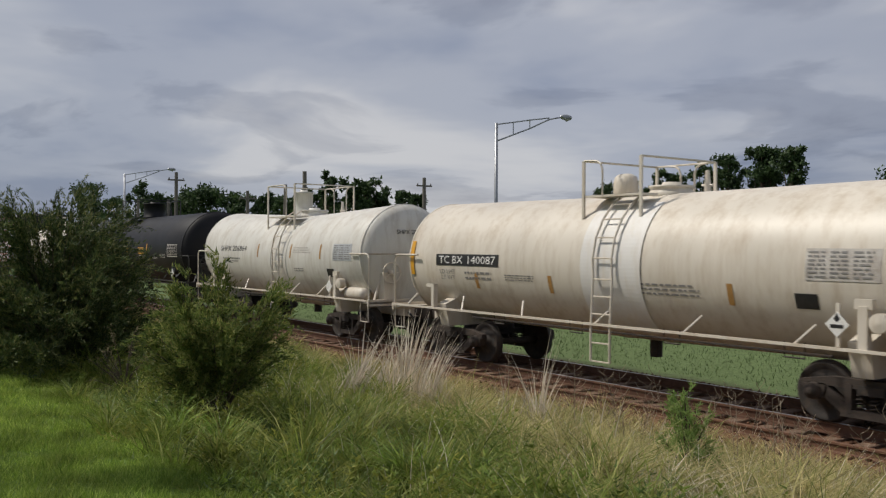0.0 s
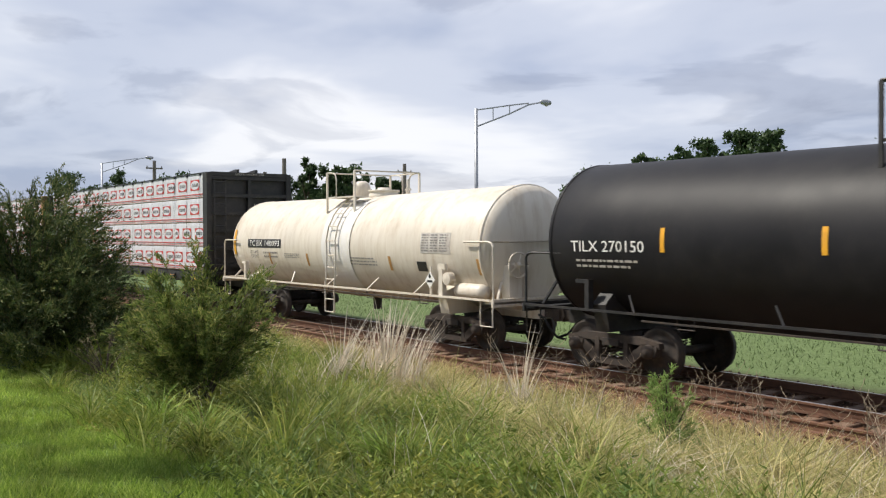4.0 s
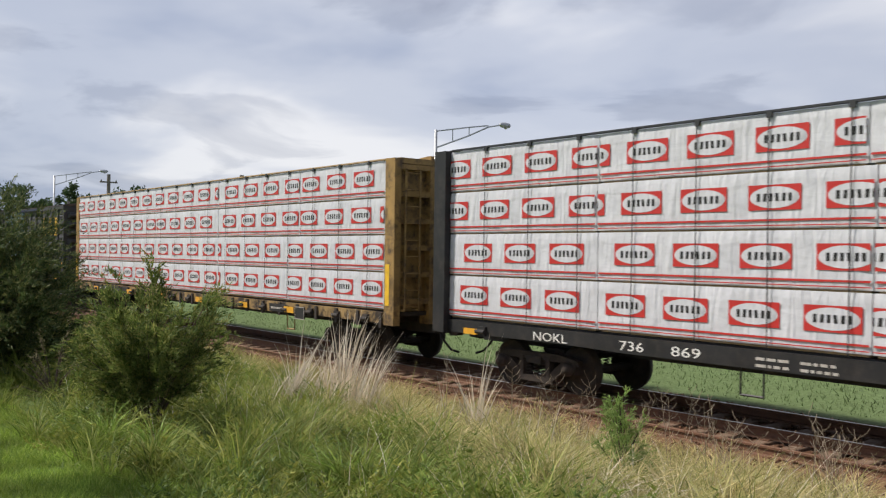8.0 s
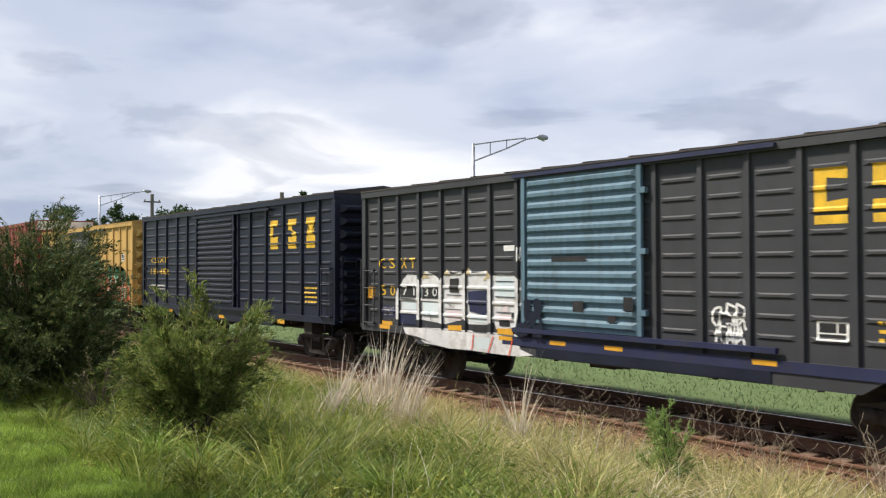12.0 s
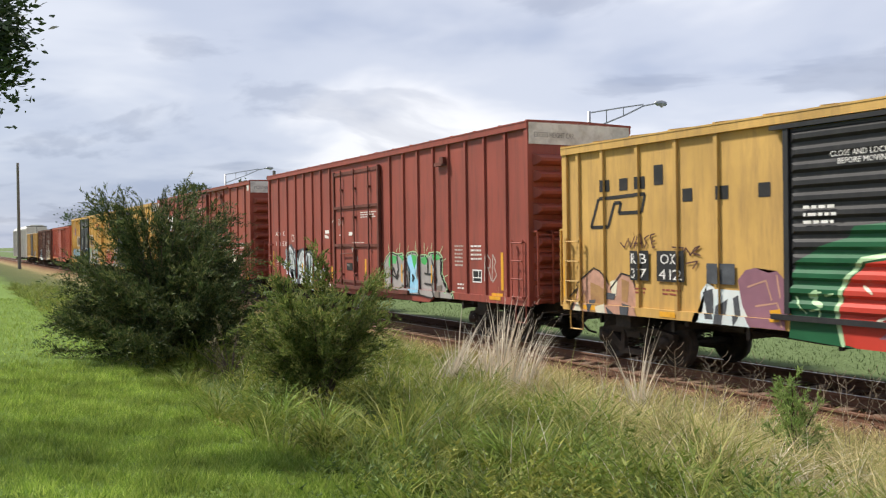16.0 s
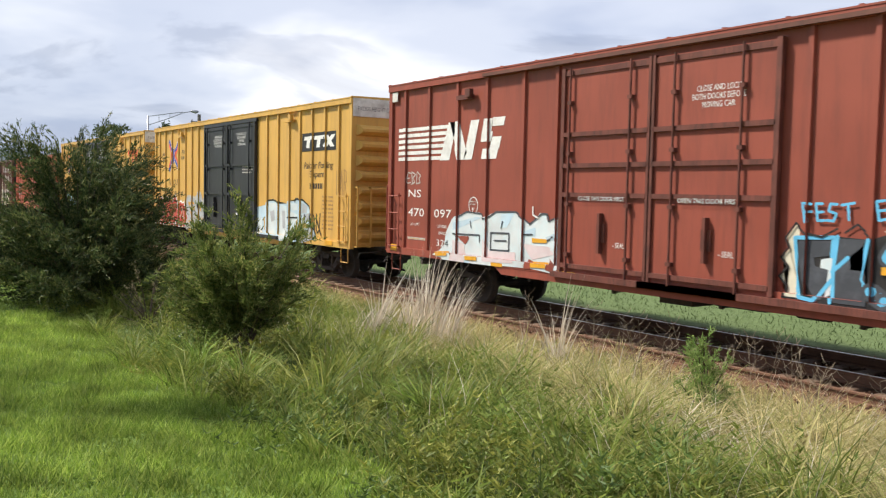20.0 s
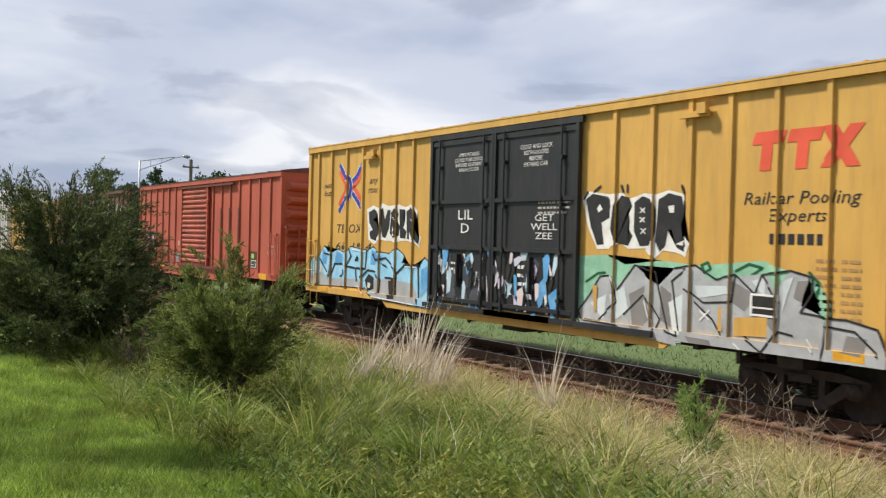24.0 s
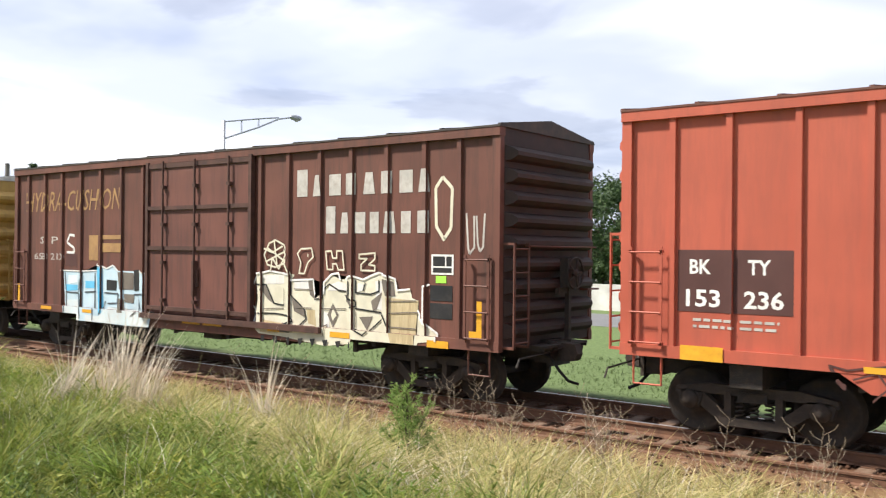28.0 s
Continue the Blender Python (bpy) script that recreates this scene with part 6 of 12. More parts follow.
# charcoal car with a light blue door
posts = [0.90, 1.71, 2.61, 3.42, 4.30, 5.17, 6.1, 9.6, 10.45, 11.3, 12.15, 13.0, 13.85, 14.65]
csx = box_car("box_car", "weathered charcoal box car with a light blue ribbed door and graffiti", -114.8, 15.4, 4.47, 1.05, m_csx_grey, posts, 1.75, roof=m_dark_roof, beads=9, gap=(6.37, 9.32), belly=(2.2, 13.3, 0.2), ends=8)
ribbed_door(csx, 9.32, 6.37, 1.42, 4.36, m_blue_door, 13, "light blue ribbed sliding door", frame_m=m_blue_door, track_m=m_blue_band)
for i, u in enumerate((3.22, 2.36, 1.56)):
    block_mark(csx, u, 3.2, 4.0, 0.5, m_yellow_letter, i)
rects(csx, "painted_band", m_blue_band, [(10.0, 1.3, 1.05, 1.22)], 0.008, "blue painted sill", plain_y=-1.547)
rects(csx, "reflector", m_amber, [(0.57, 0.24, 1.78, 2.05)], 0.008, "orange square")
rects(csx, "reflector", m_amber, [(1.38, 0.86, 1.25, 1.46)], 0.048)
label_box(csx, 3.2, 2.72, 1.55, 1.83, 0.046)
reflectors(csx, (4.0, 7.0, 8.4, 9.9), 1.13, 1.21)
for mark, u in (("C", 14.52), ("S", 14.13), ("X", 13.63), ("T", 13.27)):
    words(csx, mark, u + 0.12, u - 0.12, 2.58, 2.82, m_yellow_letter, 0.046)
words(csx, "5", 14.62, 14.40, 1.93, 2.17, m_yellow_letter, 0.046)
words(csx, "0", 14.22, 14.0, 1.93, 2.17, m_yellow_letter, 0.046)
bars(csx, 2.3, 1.7, 1.55, 1.9, 3, m_yellow_letter, 4, 0.044)
bars(csx, 1.55, 0.95, 1.9, 2.1, 2, m_dim_white, 5, 0.044)
art(csx, 14.0, 8.6, 0.85, 2.7, "white paint rolled over old graffiti", [("fill", m_rolled_white, 0, [[(0.01, 0.28), (0.02, 0.62), (0.06, 0.79), (0.1, 0.87), (0.17, 0.85), (0.19, 0.79), (0.24, 0.9), (0.29, 0.86), (0.34, 0.79), (0.38, 0.92), (0.42, 0.86), (0.47, 0.89), (0.5, 0.86), (0.52, 0.94), (0.55, 0.88), (0.6, 0.89), (0.64, 0.91), (0.67, 0.85), (0.71, 0.87), (0.8, 0.86), (0.84, 0.79), (0.86, 0.7), (0.85, 0.61), (0.83, 0.51), (0.81, 0.29), (0.69, 0.26), (0.68, 0.34), (0.64, 0.3), (0.52, 0.29), (0.5, 0.35), (0.37, 0.27), (0.2, 0.3)]])], 0.044)
art(csx, 14.0, 8.6, 0.85, 2.7, "white paint rolled over old graffiti", [("fill", m_rolled_white, 0, [[(0.08, 0.19), (0.38, 0.22), (0.69, 0.22), (0.83, 0.22), (0.84, 0.07), (0.91, 0.02), (0.83, -0.01), (0.68, -0.01), (0.55, 0.0), (0.41, -0.01), (0.33, 0.01), (0.24, 0.02), (0.19, 0.09), (0.1, 0.11)]])], 0.049)
art(csx, 14.0, 8.6, 0.85, 2.7, "white paint rolled over old graffiti", [("fill", m_pale_art, 0, [[(0.69, 0.85), (0.8, 0.83), (0.81, 0.61), (0.69, 0.63)], [(0.21, 0.52), (0.33, 0.52), (0.32, 0.35), (0.21, 0.36)], [(0.06, 0.51), (0.16, 0.51), (0.16, 0.42), (0.05, 0.41)], [(0.54, 0.4), (0.64, 0.41), (0.64, 0.32), (0.53, 0.32)], [(0.57, 0.15), (0.67, 0.16), (0.66, 0.03), (0.58, 0.02)]])], 0.054)
art(csx, 14.0, 8.6, 0.85, 2.7, "white paint rolled over old graffiti", [("fill", m_stained, 0, [[(0.2, 0.8), (0.23, 0.9), (0.26, 0.82)], [(0.61, 0.79), (0.65, 0.91), (0.67, 0.83)], [(0.36, 0.84), (0.38, 0.92), (0.41, 0.85)], [(0.51, 0.85), (0.52, 0.95), (0.54, 0.86)]])], 0.059)
art(csx, 14.0, 8.6, 0.85, 2.7, "white paint rolled over old graffiti", [("fill", m_pale_pink, 0, [[(0.73, 0.5), (0.76, 0.53), (0.76, 0.45), (0.73, 0.45)], [(0.38, 0.44), (0.48, 0.44), (0.47, 0.32), (0.39, 0.33)], [(0.69, 0.42), (0.8, 0.42), (0.79, 0.37), (0.7, 0.37)]])], 0.064)
art(csx, 14.0, 8.6, 0.85, 2.7, "white paint rolled over old graffiti", [("fill", m_black_paint, 0, [[(0.04, 0.71), (0.16, 0.72), (0.16, 0.56), (0.05, 0.55)], [(0.21, 0.7), (0.33, 0.71), (0.33, 0.56), (0.21, 0.56)], [(0.4, 0.81), (0.46, 0.82), (0.46, 0.65), (0.4, 0.65)], [(0.55, 0.27), (0.64, 0.28), (0.64, 0.21), (0.55, 0.21)], [(0.71, 0.36), (0.77, 0.37), (0.77, 0.3), (0.71, 0.3)], [(0.78, 0.44), (0.8, 0.45), (0.8, 0.39), (0.78, 0.39)]])], 0.069)
art(csx, 14.0, 8.6, 0.85, 2.7, "white paint rolled over old graffiti", [("line", m_slate, 0.02, [[(0.05, 0.55), (0.16, 0.54)], [(0.38, 0.62), (0.48, 0.62)], [(0.37, 0.45), (0.49, 0.45)], [(0.69, 0.79), (0.8, 0.79)], [(0.69, 0.62), (0.81, 0.62)], [(0.69, 0.45), (0.8, 0.45)], [(0.21, 0.36), (0.33, 0.36)], [(0.38, 0.53), (0.41, 0.49)], [(0.26, 0.4), (0.27, 0.31)]])], 0.074)
art(csx, 14.0, 8.6, 0.85, 2.7, "white paint rolled over old graffiti", [("fill", m_blue_band, 0, [[(0.52, 0.67), (0.65, 0.69), (0.65, 0.45), (0.62, 0.41), (0.53, 0.44)], [(0.04, 0.36), (0.17, 0.36), (0.17, 0.23), (0.04, 0.23)]])], 0.079)
art(csx, 14.0, 8.6, 0.85, 2.7, "white paint rolled over old graffiti", [("line", m_logo_red, 0.03, [[(0.57, 0.18), (0.56, 0.01)], [(0.69, 0.18), (0.66, 0.0)], [(0.8, 0.16), (0.78, -0.01)]])], 0.084)
art(csx, 14.0, 8.6, 0.85, 2.7, "white paint rolled over old graffiti", [("fill", m_amber, 0, [[(0.39, 0.26), (0.48, 0.27), (0.48, 0.21), (0.39, 0.2)], [(0.7, 0.27), (0.79, 0.28), (0.79, 0.21), (0.7, 0.21)]])], 0.089)
words(csx, "7 1", 13.66, 13.17, 1.95, 2.16, m_white_paint, 0.100)
words(csx, "3 0", 12.77, 12.29, 1.95, 2.15, m_white_paint, 0.100)
rects(csx, "data_panel", m_blue_band, [(14.57, 13.96, 1.42, 1.68)], 0.046, "blue data panel")
words(csx, "LD LMT\nLT WT", 14.5, 14.05, 1.45, 1.65, m_dim_white, 0.05)
rects(csx, "reflector", m_amber, [(15.2, 14.89, 1.84, 2.14)], 0.01, "orange square")
rects(csx, "reflector", m_amber, [(14.57, 14.11, 1.13, 1.31)], 0.074)
rects(csx, "label_plate", m_white_paint, [(10.03, 9.65, 2.93, 3.05)], 0.046)
rects(csx, "label_plate", m_white_paint, [(9.58, 9.50, 2.72, 3.0)], 0.02)
bars(csx, 8.3, 7.55, 2.70, 2.82, 1, m_yellow_letter, 8, 0.12)
rects(csx, "stencil_field", m_black_paint, [(8.5, 7.6, 2.70, 2.80), (7.95, 7.68, 1.78, 1.98), (6.72, 6.5, 1.84, 2.08), (7.1, 6.9, 1.62, 1.74)], 0.128, plain_y=-1.475)
tag(csx, 5.0, 4.3, 1.66, 2.0, m_white_paint, 21, 0.04, 3)
tag(csx, 4.95, 4.36, 1.38, 1.7, m_white_paint, 27, 0.045, 3)
tag(csx, 4.85, 4.4, 1.36, 1.9, m_white_paint, 29, 0.03, 2)
rects(csx, "painted_band", m_csx_blue, [(9.0, 3.9, 0.87, 1.05)], 0.008, "blue painted sill", plain_y=-1.547)
smudges(csx, 9.5, 8.75, 1.25, 1.95, [m_csx_blue], 16, 33, 0.006, -1.612, 0.15, "dark blue paint over the door's edge")
tag(csx, 0.75, 0.2, 2.3, 2.6, m_dim_white, 22, 0.03, 3)

# dark blue car
posts = [0.91, 1.91, 3.04, 4.18, 5.31, 6.2, 9.75, 10.6, 11.6, 12.7, 13.8]
blu = box_car("box_car", "dark blue box car with pressed panels and a ribbed door", -131.6, 15.3, 4.58, 1.1, m_csx_blue, posts, 1.75, roof=m_dark_roof, beads=10, gap=(6.39, 9.52), belly=(3.4, 11.9, 0.22), ends=9)
ribbed_door(blu, 9.52, 6.39, 1.35, 4.30, m_csx_blue, 16, "dark blue ribbed sliding door")
for i, u in enumerate((3.92, 2.76, 1.66)):
    block_mark(blu, u, 3.15, 4.0, 0.5, m_yellow_letter, i)
words(blu, "CSXT", 14.45, 12.5, 2.80, 3.0, m_yellow_letter, 0.044)
words(blu, "138 682", 14.45, 12.5, 2.36, 2.58, m_yellow_letter, 0.044)
bars(blu, 14.4, 12.7, 1.75, 2.0, 2, m_dim_white, 3, 0.044)
bars(blu, 1.75, 0.95, 1.6, 2.1, 4, m_yellow_letter, 4, 0.044)
rects(blu, "reflector", m_amber, [(12.3, 11.9, 0.98, 1.08), (9.9, 9.5, 0.98, 1.08), (7.6, 7.15, 0.95, 1.05), (5.65, 5.1, 0.95, 1.07), (3.3, 2.85, 0.98, 1.1)], 0.008, plain_y=-1.546)

# yellow car with a black door and a red graffiti piece
posts = [0.85, 1.75, 2.7, 3.7, 4.75, 5.8, 11.0, 12.0, 13.05, 14.1, 15.0 - 0.1]
rail = box_car("box_car", "yellow box car with a black ribbed door and red graffiti", -148.2, 15.4, 4.50, 1.02, m_yellow_dull, [u for u in posts], 1.75, roof=m_yellow_dull, ends=7, rung_m=m_yellow_dull)
ribbed_door(rail, 9.45, 6.3, 1.3, 4.25, m_black_door, 12, "black ribbed sliding door", frame_m=m_black_door)
words(rail, "CLOSE AND LOCK DOORS\nBEFORE MOVING CAR", 8.6, 7.2, 3.62, 3.82, m_white_paint, 0.08, plain_y=-1.545)
bars(rail, 9.1, 8.5, 2.7, 3.05, 3, m_white_paint, 3, 0.08, plain_y=-1.545)
for k, (u, z) in enumerate(((14.15, 3.5), (13.6, 3.5), (13.1, 3.5), (12.6, 3.55), (11.85, 3.2), (11.0, 3.2), (10.1, 3.2))):
    rects(rail, "company_mark", m_black_paint, [(u, u - 0.25, z, z + (0.24 if k != 3 else 0.38))], 0.008)
rects(rail, "number_panel", m_black_paint, [(13.28, 12.74, 1.72, 2.3), (12.52, 11.8, 1.72, 2.3)], 0.075, "black number panel")
words(rail, "RB", 13.24, 12.8, 2.05, 2.24, m_white_paint, 0.085)
words(rail, "OX", 12.42, 11.95, 2.05, 2.24, m_white_paint, 0.085)
words(rail, "37", 13.24, 12.8, 1.76, 1.95, m_white_paint, 0.085)
words(rail, "412", 12.46, 11.86, 1.76, 1.95, m_white_paint, 0.085)
rects(rail, "painted_patch", m_slate, [(11.25, 10.6, 1.72, 2.08)], 0.08, "dark grey rollered patch")
bars(rail, 13.1, 12.8, 1.45, 1.6, 2, m_brown, 3, 0.01)
bars(rail, 12.4, 11.9, 1.45, 1.6, 2, m_brown, 4, 0.01)
art(rail, 15.3, 9.5, 0.9, 2.4, "peach, white and plum graffiti with dark strokes", [("fill", m_pink, 0, [[(-0.0, -0.09), (0.06, 0.28), (0.08, 0.53), (0.14, 0.67), (0.2, 0.64), (0.24, 0.45), (0.29, 0.63), (0.33, 0.61), (0.37, 0.48), (0.38, 0.12), (0.42, -0.09), (0.28, -0.09), (0.15, -0.09)]])], 0.008)
art(rail, 15.3, 9.5, 0.9, 2.4, "peach, white and plum graffiti with dark strokes", [("fill", m_tan, 0, [[(0.13, 0.49), (0.22, 0.41), (0.22, 0.07), (0.17, -0.03), (0.13, 0.15)], [(0.3, 0.56), (0.34, 0.52), (0.33, 0.24), (0.3, 0.26)], [(0.06, 0.23), (0.1, 0.34), (0.1, -0.01), (0.06, -0.02)]])], 0.014)
art(rail, 15.3, 9.5, 0.9, 2.4, "peach, white and plum graffiti with dark strokes", [("fill", m_cream, 0, [[(0.03, 0.0), (0.07, 0.23), (0.11, -0.07)], [(0.17, 0.16), (0.22, 0.21), (0.23, -0.05), (0.18, -0.08)], [(0.37, 0.07), (0.45, 0.05), (0.42, -0.09)], [(0.24, 0.51), (0.28, 0.55), (0.27, 0.32), (0.25, 0.32)]])], 0.020)
art(rail, 15.3, 9.5, 0.9, 2.4, "peach, white and plum graffiti with dark strokes", [("fill", m_slate, 0, [[(0.12, 0.24), (0.16, 0.25), (0.13, 0.01)], [(0.23, 0.17), (0.27, 0.09), (0.25, -0.07)], [(0.3, 0.23), (0.35, 0.2), (0.34, 0.01), (0.31, -0.04)], [(0.22, 0.36), (0.27, 0.35), (0.26, 0.27), (0.22, 0.27)], [(0.39, 0.07), (0.43, 0.04), (0.42, -0.11)]])], 0.026)
art(rail, 15.3, 9.5, 0.9, 2.4, "peach, white and plum graffiti with dark strokes", [("line", m_black_paint, 0.03, [[(-0.02, 0.19), (0.05, 0.38), (0.08, 0.53), (0.15, 0.69), (0.21, 0.62), (0.23, 0.48)], [(0.24, 0.41), (0.3, 0.63), (0.36, 0.59), (0.37, 0.43)], [(0.06, 0.28), (0.01, -0.09)]])], 0.032)
art(rail, 15.3, 9.5, 0.9, 2.4, "peach, white and plum graffiti with dark strokes", [("fill", m_pale_art, 0, [[(0.67, 0.44), (0.7, 0.57), (0.73, 0.49), (0.85, 0.48), (0.87, 0.4), (0.88, -0.07), (0.77, -0.11), (0.72, -0.03), (0.63, -0.02), (0.67, 0.11)]])], 0.038)
art(rail, 15.3, 9.5, 0.9, 2.4, "peach, white and plum graffiti with dark strokes", [("fill", m_slate, 0, [[(0.68, 0.44), (0.72, 0.49), (0.73, 0.13), (0.7, 0.13)], [(0.74, 0.29), (0.78, 0.38), (0.76, -0.02), (0.73, 0.01)], [(0.8, 0.39), (0.82, 0.43), (0.83, 0.17), (0.81, 0.07)], [(0.67, 0.05), (0.72, 0.03), (0.71, -0.03)]])], 0.044)
art(rail, 15.3, 9.5, 0.9, 2.4, "peach, white and plum graffiti with dark strokes", [("line", m_brown_box, 0.028, [[(0.3, 1.04), (0.32, 0.97), (0.34, 1.09), (0.35, 0.97), (0.38, 1.16)], [(0.38, 0.97), (0.4, 1.15), (0.41, 0.97)], [(0.38, 1.03), (0.41, 1.03)], [(0.44, 1.13), (0.42, 1.09), (0.43, 1.03), (0.42, 0.97)], [(0.47, 1.15), (0.45, 1.13), (0.46, 0.97), (0.47, 0.98)], [(0.46, 1.05), (0.47, 1.06)], [(0.56, 0.98), (0.6, 0.97), (0.59, 0.87), (0.61, 0.97), (0.63, 0.88), (0.65, 0.97), (0.67, 0.99), (0.64, 0.91), (0.67, 0.88)], [(0.61, 0.78), (0.66, 0.81), (0.64, 0.72)]])], 0.050)
art(rail, 15.3, 9.5, 1.0, 2.4, "peach, white and plum graffiti with dark strokes", [("fill", m_plum, 0, [[(0.82, 0.571), (0.849, 0.698), (0.886, 0.728), (0.933, 0.672), (0.962, 0.7), (0.995, 0.571), (0.999, 0.021), (0.871, 0.021), (0.837, 0.26)]])], 0.056)
art(rail, 15.3, 9.5, 1.0, 2.4, "peach, white and plum graffiti with dark strokes", [("line", m_pink, 0.03, [[(0.858, 0.496), (0.924, 0.582), (0.943, 0.357)], [(0.886, 0.27), (0.962, 0.324), (0.988, 0.054)], [(0.962, 0.644), (0.973, 0.391)]])], 0.062)
art(rail, 15.3, 9.5, 1.0, 2.4, "peach, white and plum graffiti with dark strokes", [("fill", m_amber, 0, [[(0.935, 0.234), (0.973, 0.256), (0.98, 0.11), (0.947, 0.099)]])], 0.068)
bm = bmesh.new()
stroke(bm, [(-14.5, 2.78), (-14.25, 3.36), (-12.85, 3.4), (-12.95, 3.05), (-13.62, 3.05), (-13.55, 3.26), (-13.75, 3.26), (-13.95, 2.78), (-14.5, 2.78)], 0.07, 0.0, False)
draped("company_mark", bm, m_black_paint, rail, 0.01)
art(rail, 9.42, 6.33, 1.2, 3.1, "large red and green graffiti piece", [("fill", m_dark_green, 0, [[(-0.01, -0.15), (0.01, 0.23), (0.04, 0.48), (0.19, 0.62), (0.34, 0.69), (0.39, 0.78), (0.61, 0.81), (0.86, 0.84), (0.95, 0.86), (0.97, 0.81), (1.06, 0.96), (1.06, -0.05), (0.95, -0.18), (0.34, -0.18)]])], 0.004, ribs=(1.3, 4.25, 12))
art(rail, 9.42, 6.33, 1.2, 3.1, "large red and green graffiti piece", [("fill", m_red_spray, 0, [[(0.32, -0.16), (0.29, 0.05), (0.34, 0.32), (0.45, 0.49), (0.61, 0.53), (0.73, 0.5), (0.82, 0.38), (0.83, 0.23), (0.95, 0.1), (0.97, -0.03), (0.86, -0.18), (0.39, -0.18)], [(0.91, 0.81), (0.97, 0.74), (1.06, 0.54), (1.06, 0.31), (0.95, 0.24), (0.86, 0.35), (0.88, 0.47), (0.95, 0.56)]])], 0.010, ribs=(1.3, 4.25, 12))
art(rail, 9.42, 6.33, 1.2, 3.1, "large red and green graffiti piece", [("fill", m_plum, 0, [[(0.66, 0.09), (0.86, 0.14), (0.95, 0.06), (0.86, -0.07), (0.5, -0.09)], [(0.71, 0.72), (0.86, 0.59), (0.81, 0.56), (0.72, 0.62)]])], 0.016, ribs=(1.3, 4.25, 12))
art(rail, 9.42, 6.33, 1.2, 3.1, "large red and green graffiti piece", [("line", m_light_green, 0.075, [[(0.31, -0.16), (0.28, 0.05), (0.32, 0.32), (0.43, 0.52), (0.61, 0.57), (0.75, 0.52), (0.81, 0.41)], [(0.88, 0.84), (1.0, 0.73), (1.07, 0.54)], [(0.83, 0.39), (0.97, 0.31), (1.06, 0.18), (0.97, 0.03), (0.95, -0.06), (1.06, -0.06)], [(0.13, 0.21), (0.17, 0.25), (0.15, 0.17), (0.2, 0.14)]])], 0.022, ribs=(1.3, 4.25, 12))
art(rail, 9.42, 6.33, 1.2, 3.1, "large red and green graffiti piece", [("line", m_cream, 0.04, [[(0.66, 0.87), (0.65, 0.75), (0.76, 0.62), (0.86, 0.56), (0.81, 0.68), (0.72, 0.83), (0.66, 0.87)], [(0.5, 0.05), (0.66, 0.14), (0.86, 0.22), (1.06, 0.27)], [(0.5, 0.05), (0.61, -0.02), (0.95, 0.21), (1.06, 0.25)], [(0.43, 0.31), (0.48, 0.26)], [(0.56, 0.35), (0.61, 0.31)]])], 0.028, ribs=(1.3, 4.25, 12))
art(rail, 9.42, 6.33, 1.2, 3.1, "large red and green graffiti piece", [("line", m_light_green, 0.03, [[(0.13, 0.23), (0.2, 0.25)], [(0.22, 0.22), (0.27, 0.24)], [(0.13, 0.09), (0.19, 0.11), (0.17, 0.02)], [(0.04, 0.2), (0.1, 0.07)]])], 0.034, ribs=(1.3, 4.25, 12))
art(rail, 6.3, 3.9, 0.9, 3.1, "large red and green graffiti piece", [("fill", m_dark_green, 0, [[(0.05, 0.98), (0.15, 0.93), (0.26, 0.87), (0.37, 0.9), (0.42, 0.96), (0.55, 0.94), (0.62, 0.86), (0.76, 0.86), (0.87, 0.91), (0.87, 0.72), (0.57, 0.7), (0.62, 0.63), (0.26, 0.78), (0.1, 0.78), (0.05, 0.55)]])], 0.012)
art(rail, 6.3, 3.9, 0.9, 3.1, "large red and green graffiti piece", [("fill", m_red_spray, 0, [[(0.1, 0.96), (0.26, 0.8), (0.45, 0.68), (0.62, 0.61), (0.6, 0.54), (0.87, 0.71), (0.88, 0.19), (0.57, 0.16), (0.47, 0.1), (0.15, 0.1), (0.07, 0.2), (0.07, 0.35), (0.15, 0.43), (0.07, 0.5), (0.07, 0.7), (0.2, 0.73)], [(0.07, 0.06), (0.52, 0.1), (0.88, 0.05), (0.88, -0.04), (0.07, -0.03)]])], 0.018)
art(rail, 6.3, 3.9, 0.9, 3.1, "large red and green graffiti piece", [("fill", m_light_green, 0, [[(0.32, 0.36), (0.37, 0.44), (0.43, 0.39), (0.35, 0.31)], [(0.18, 0.55), (0.29, 0.68), (0.33, 0.65), (0.21, 0.5)], [(0.5, 0.49), (0.6, 0.3), (0.76, 0.3), (0.73, 0.43), (0.65, 0.35)], [(0.52, 0.12), (0.88, 0.15), (0.88, 0.08), (0.52, 0.09)], [(0.07, 0.18), (0.15, 0.16), (0.15, 0.1), (0.07, 0.1)]])], 0.024)
art(rail, 6.3, 3.9, 0.9, 3.1, "large red and green graffiti piece", [("line", m_light_green, 0.07, [[(0.11, 0.99), (0.26, 0.84), (0.47, 0.7), (0.64, 0.62)], [(0.63, 0.62), (0.6, 0.7), (0.87, 0.74)], [(0.21, 0.75), (0.15, 0.55), (0.26, 0.65), (0.34, 0.71)], [(0.07, 0.12), (0.1, 0.2), (0.32, 0.19), (0.35, 0.26)], [(0.52, 0.28), (0.87, 0.3)], [(0.07, 0.07), (0.88, 0.12)], [(0.07, -0.05), (0.55, -0.04), (0.72, 0.04), (0.88, 0.03)]])], 0.030)
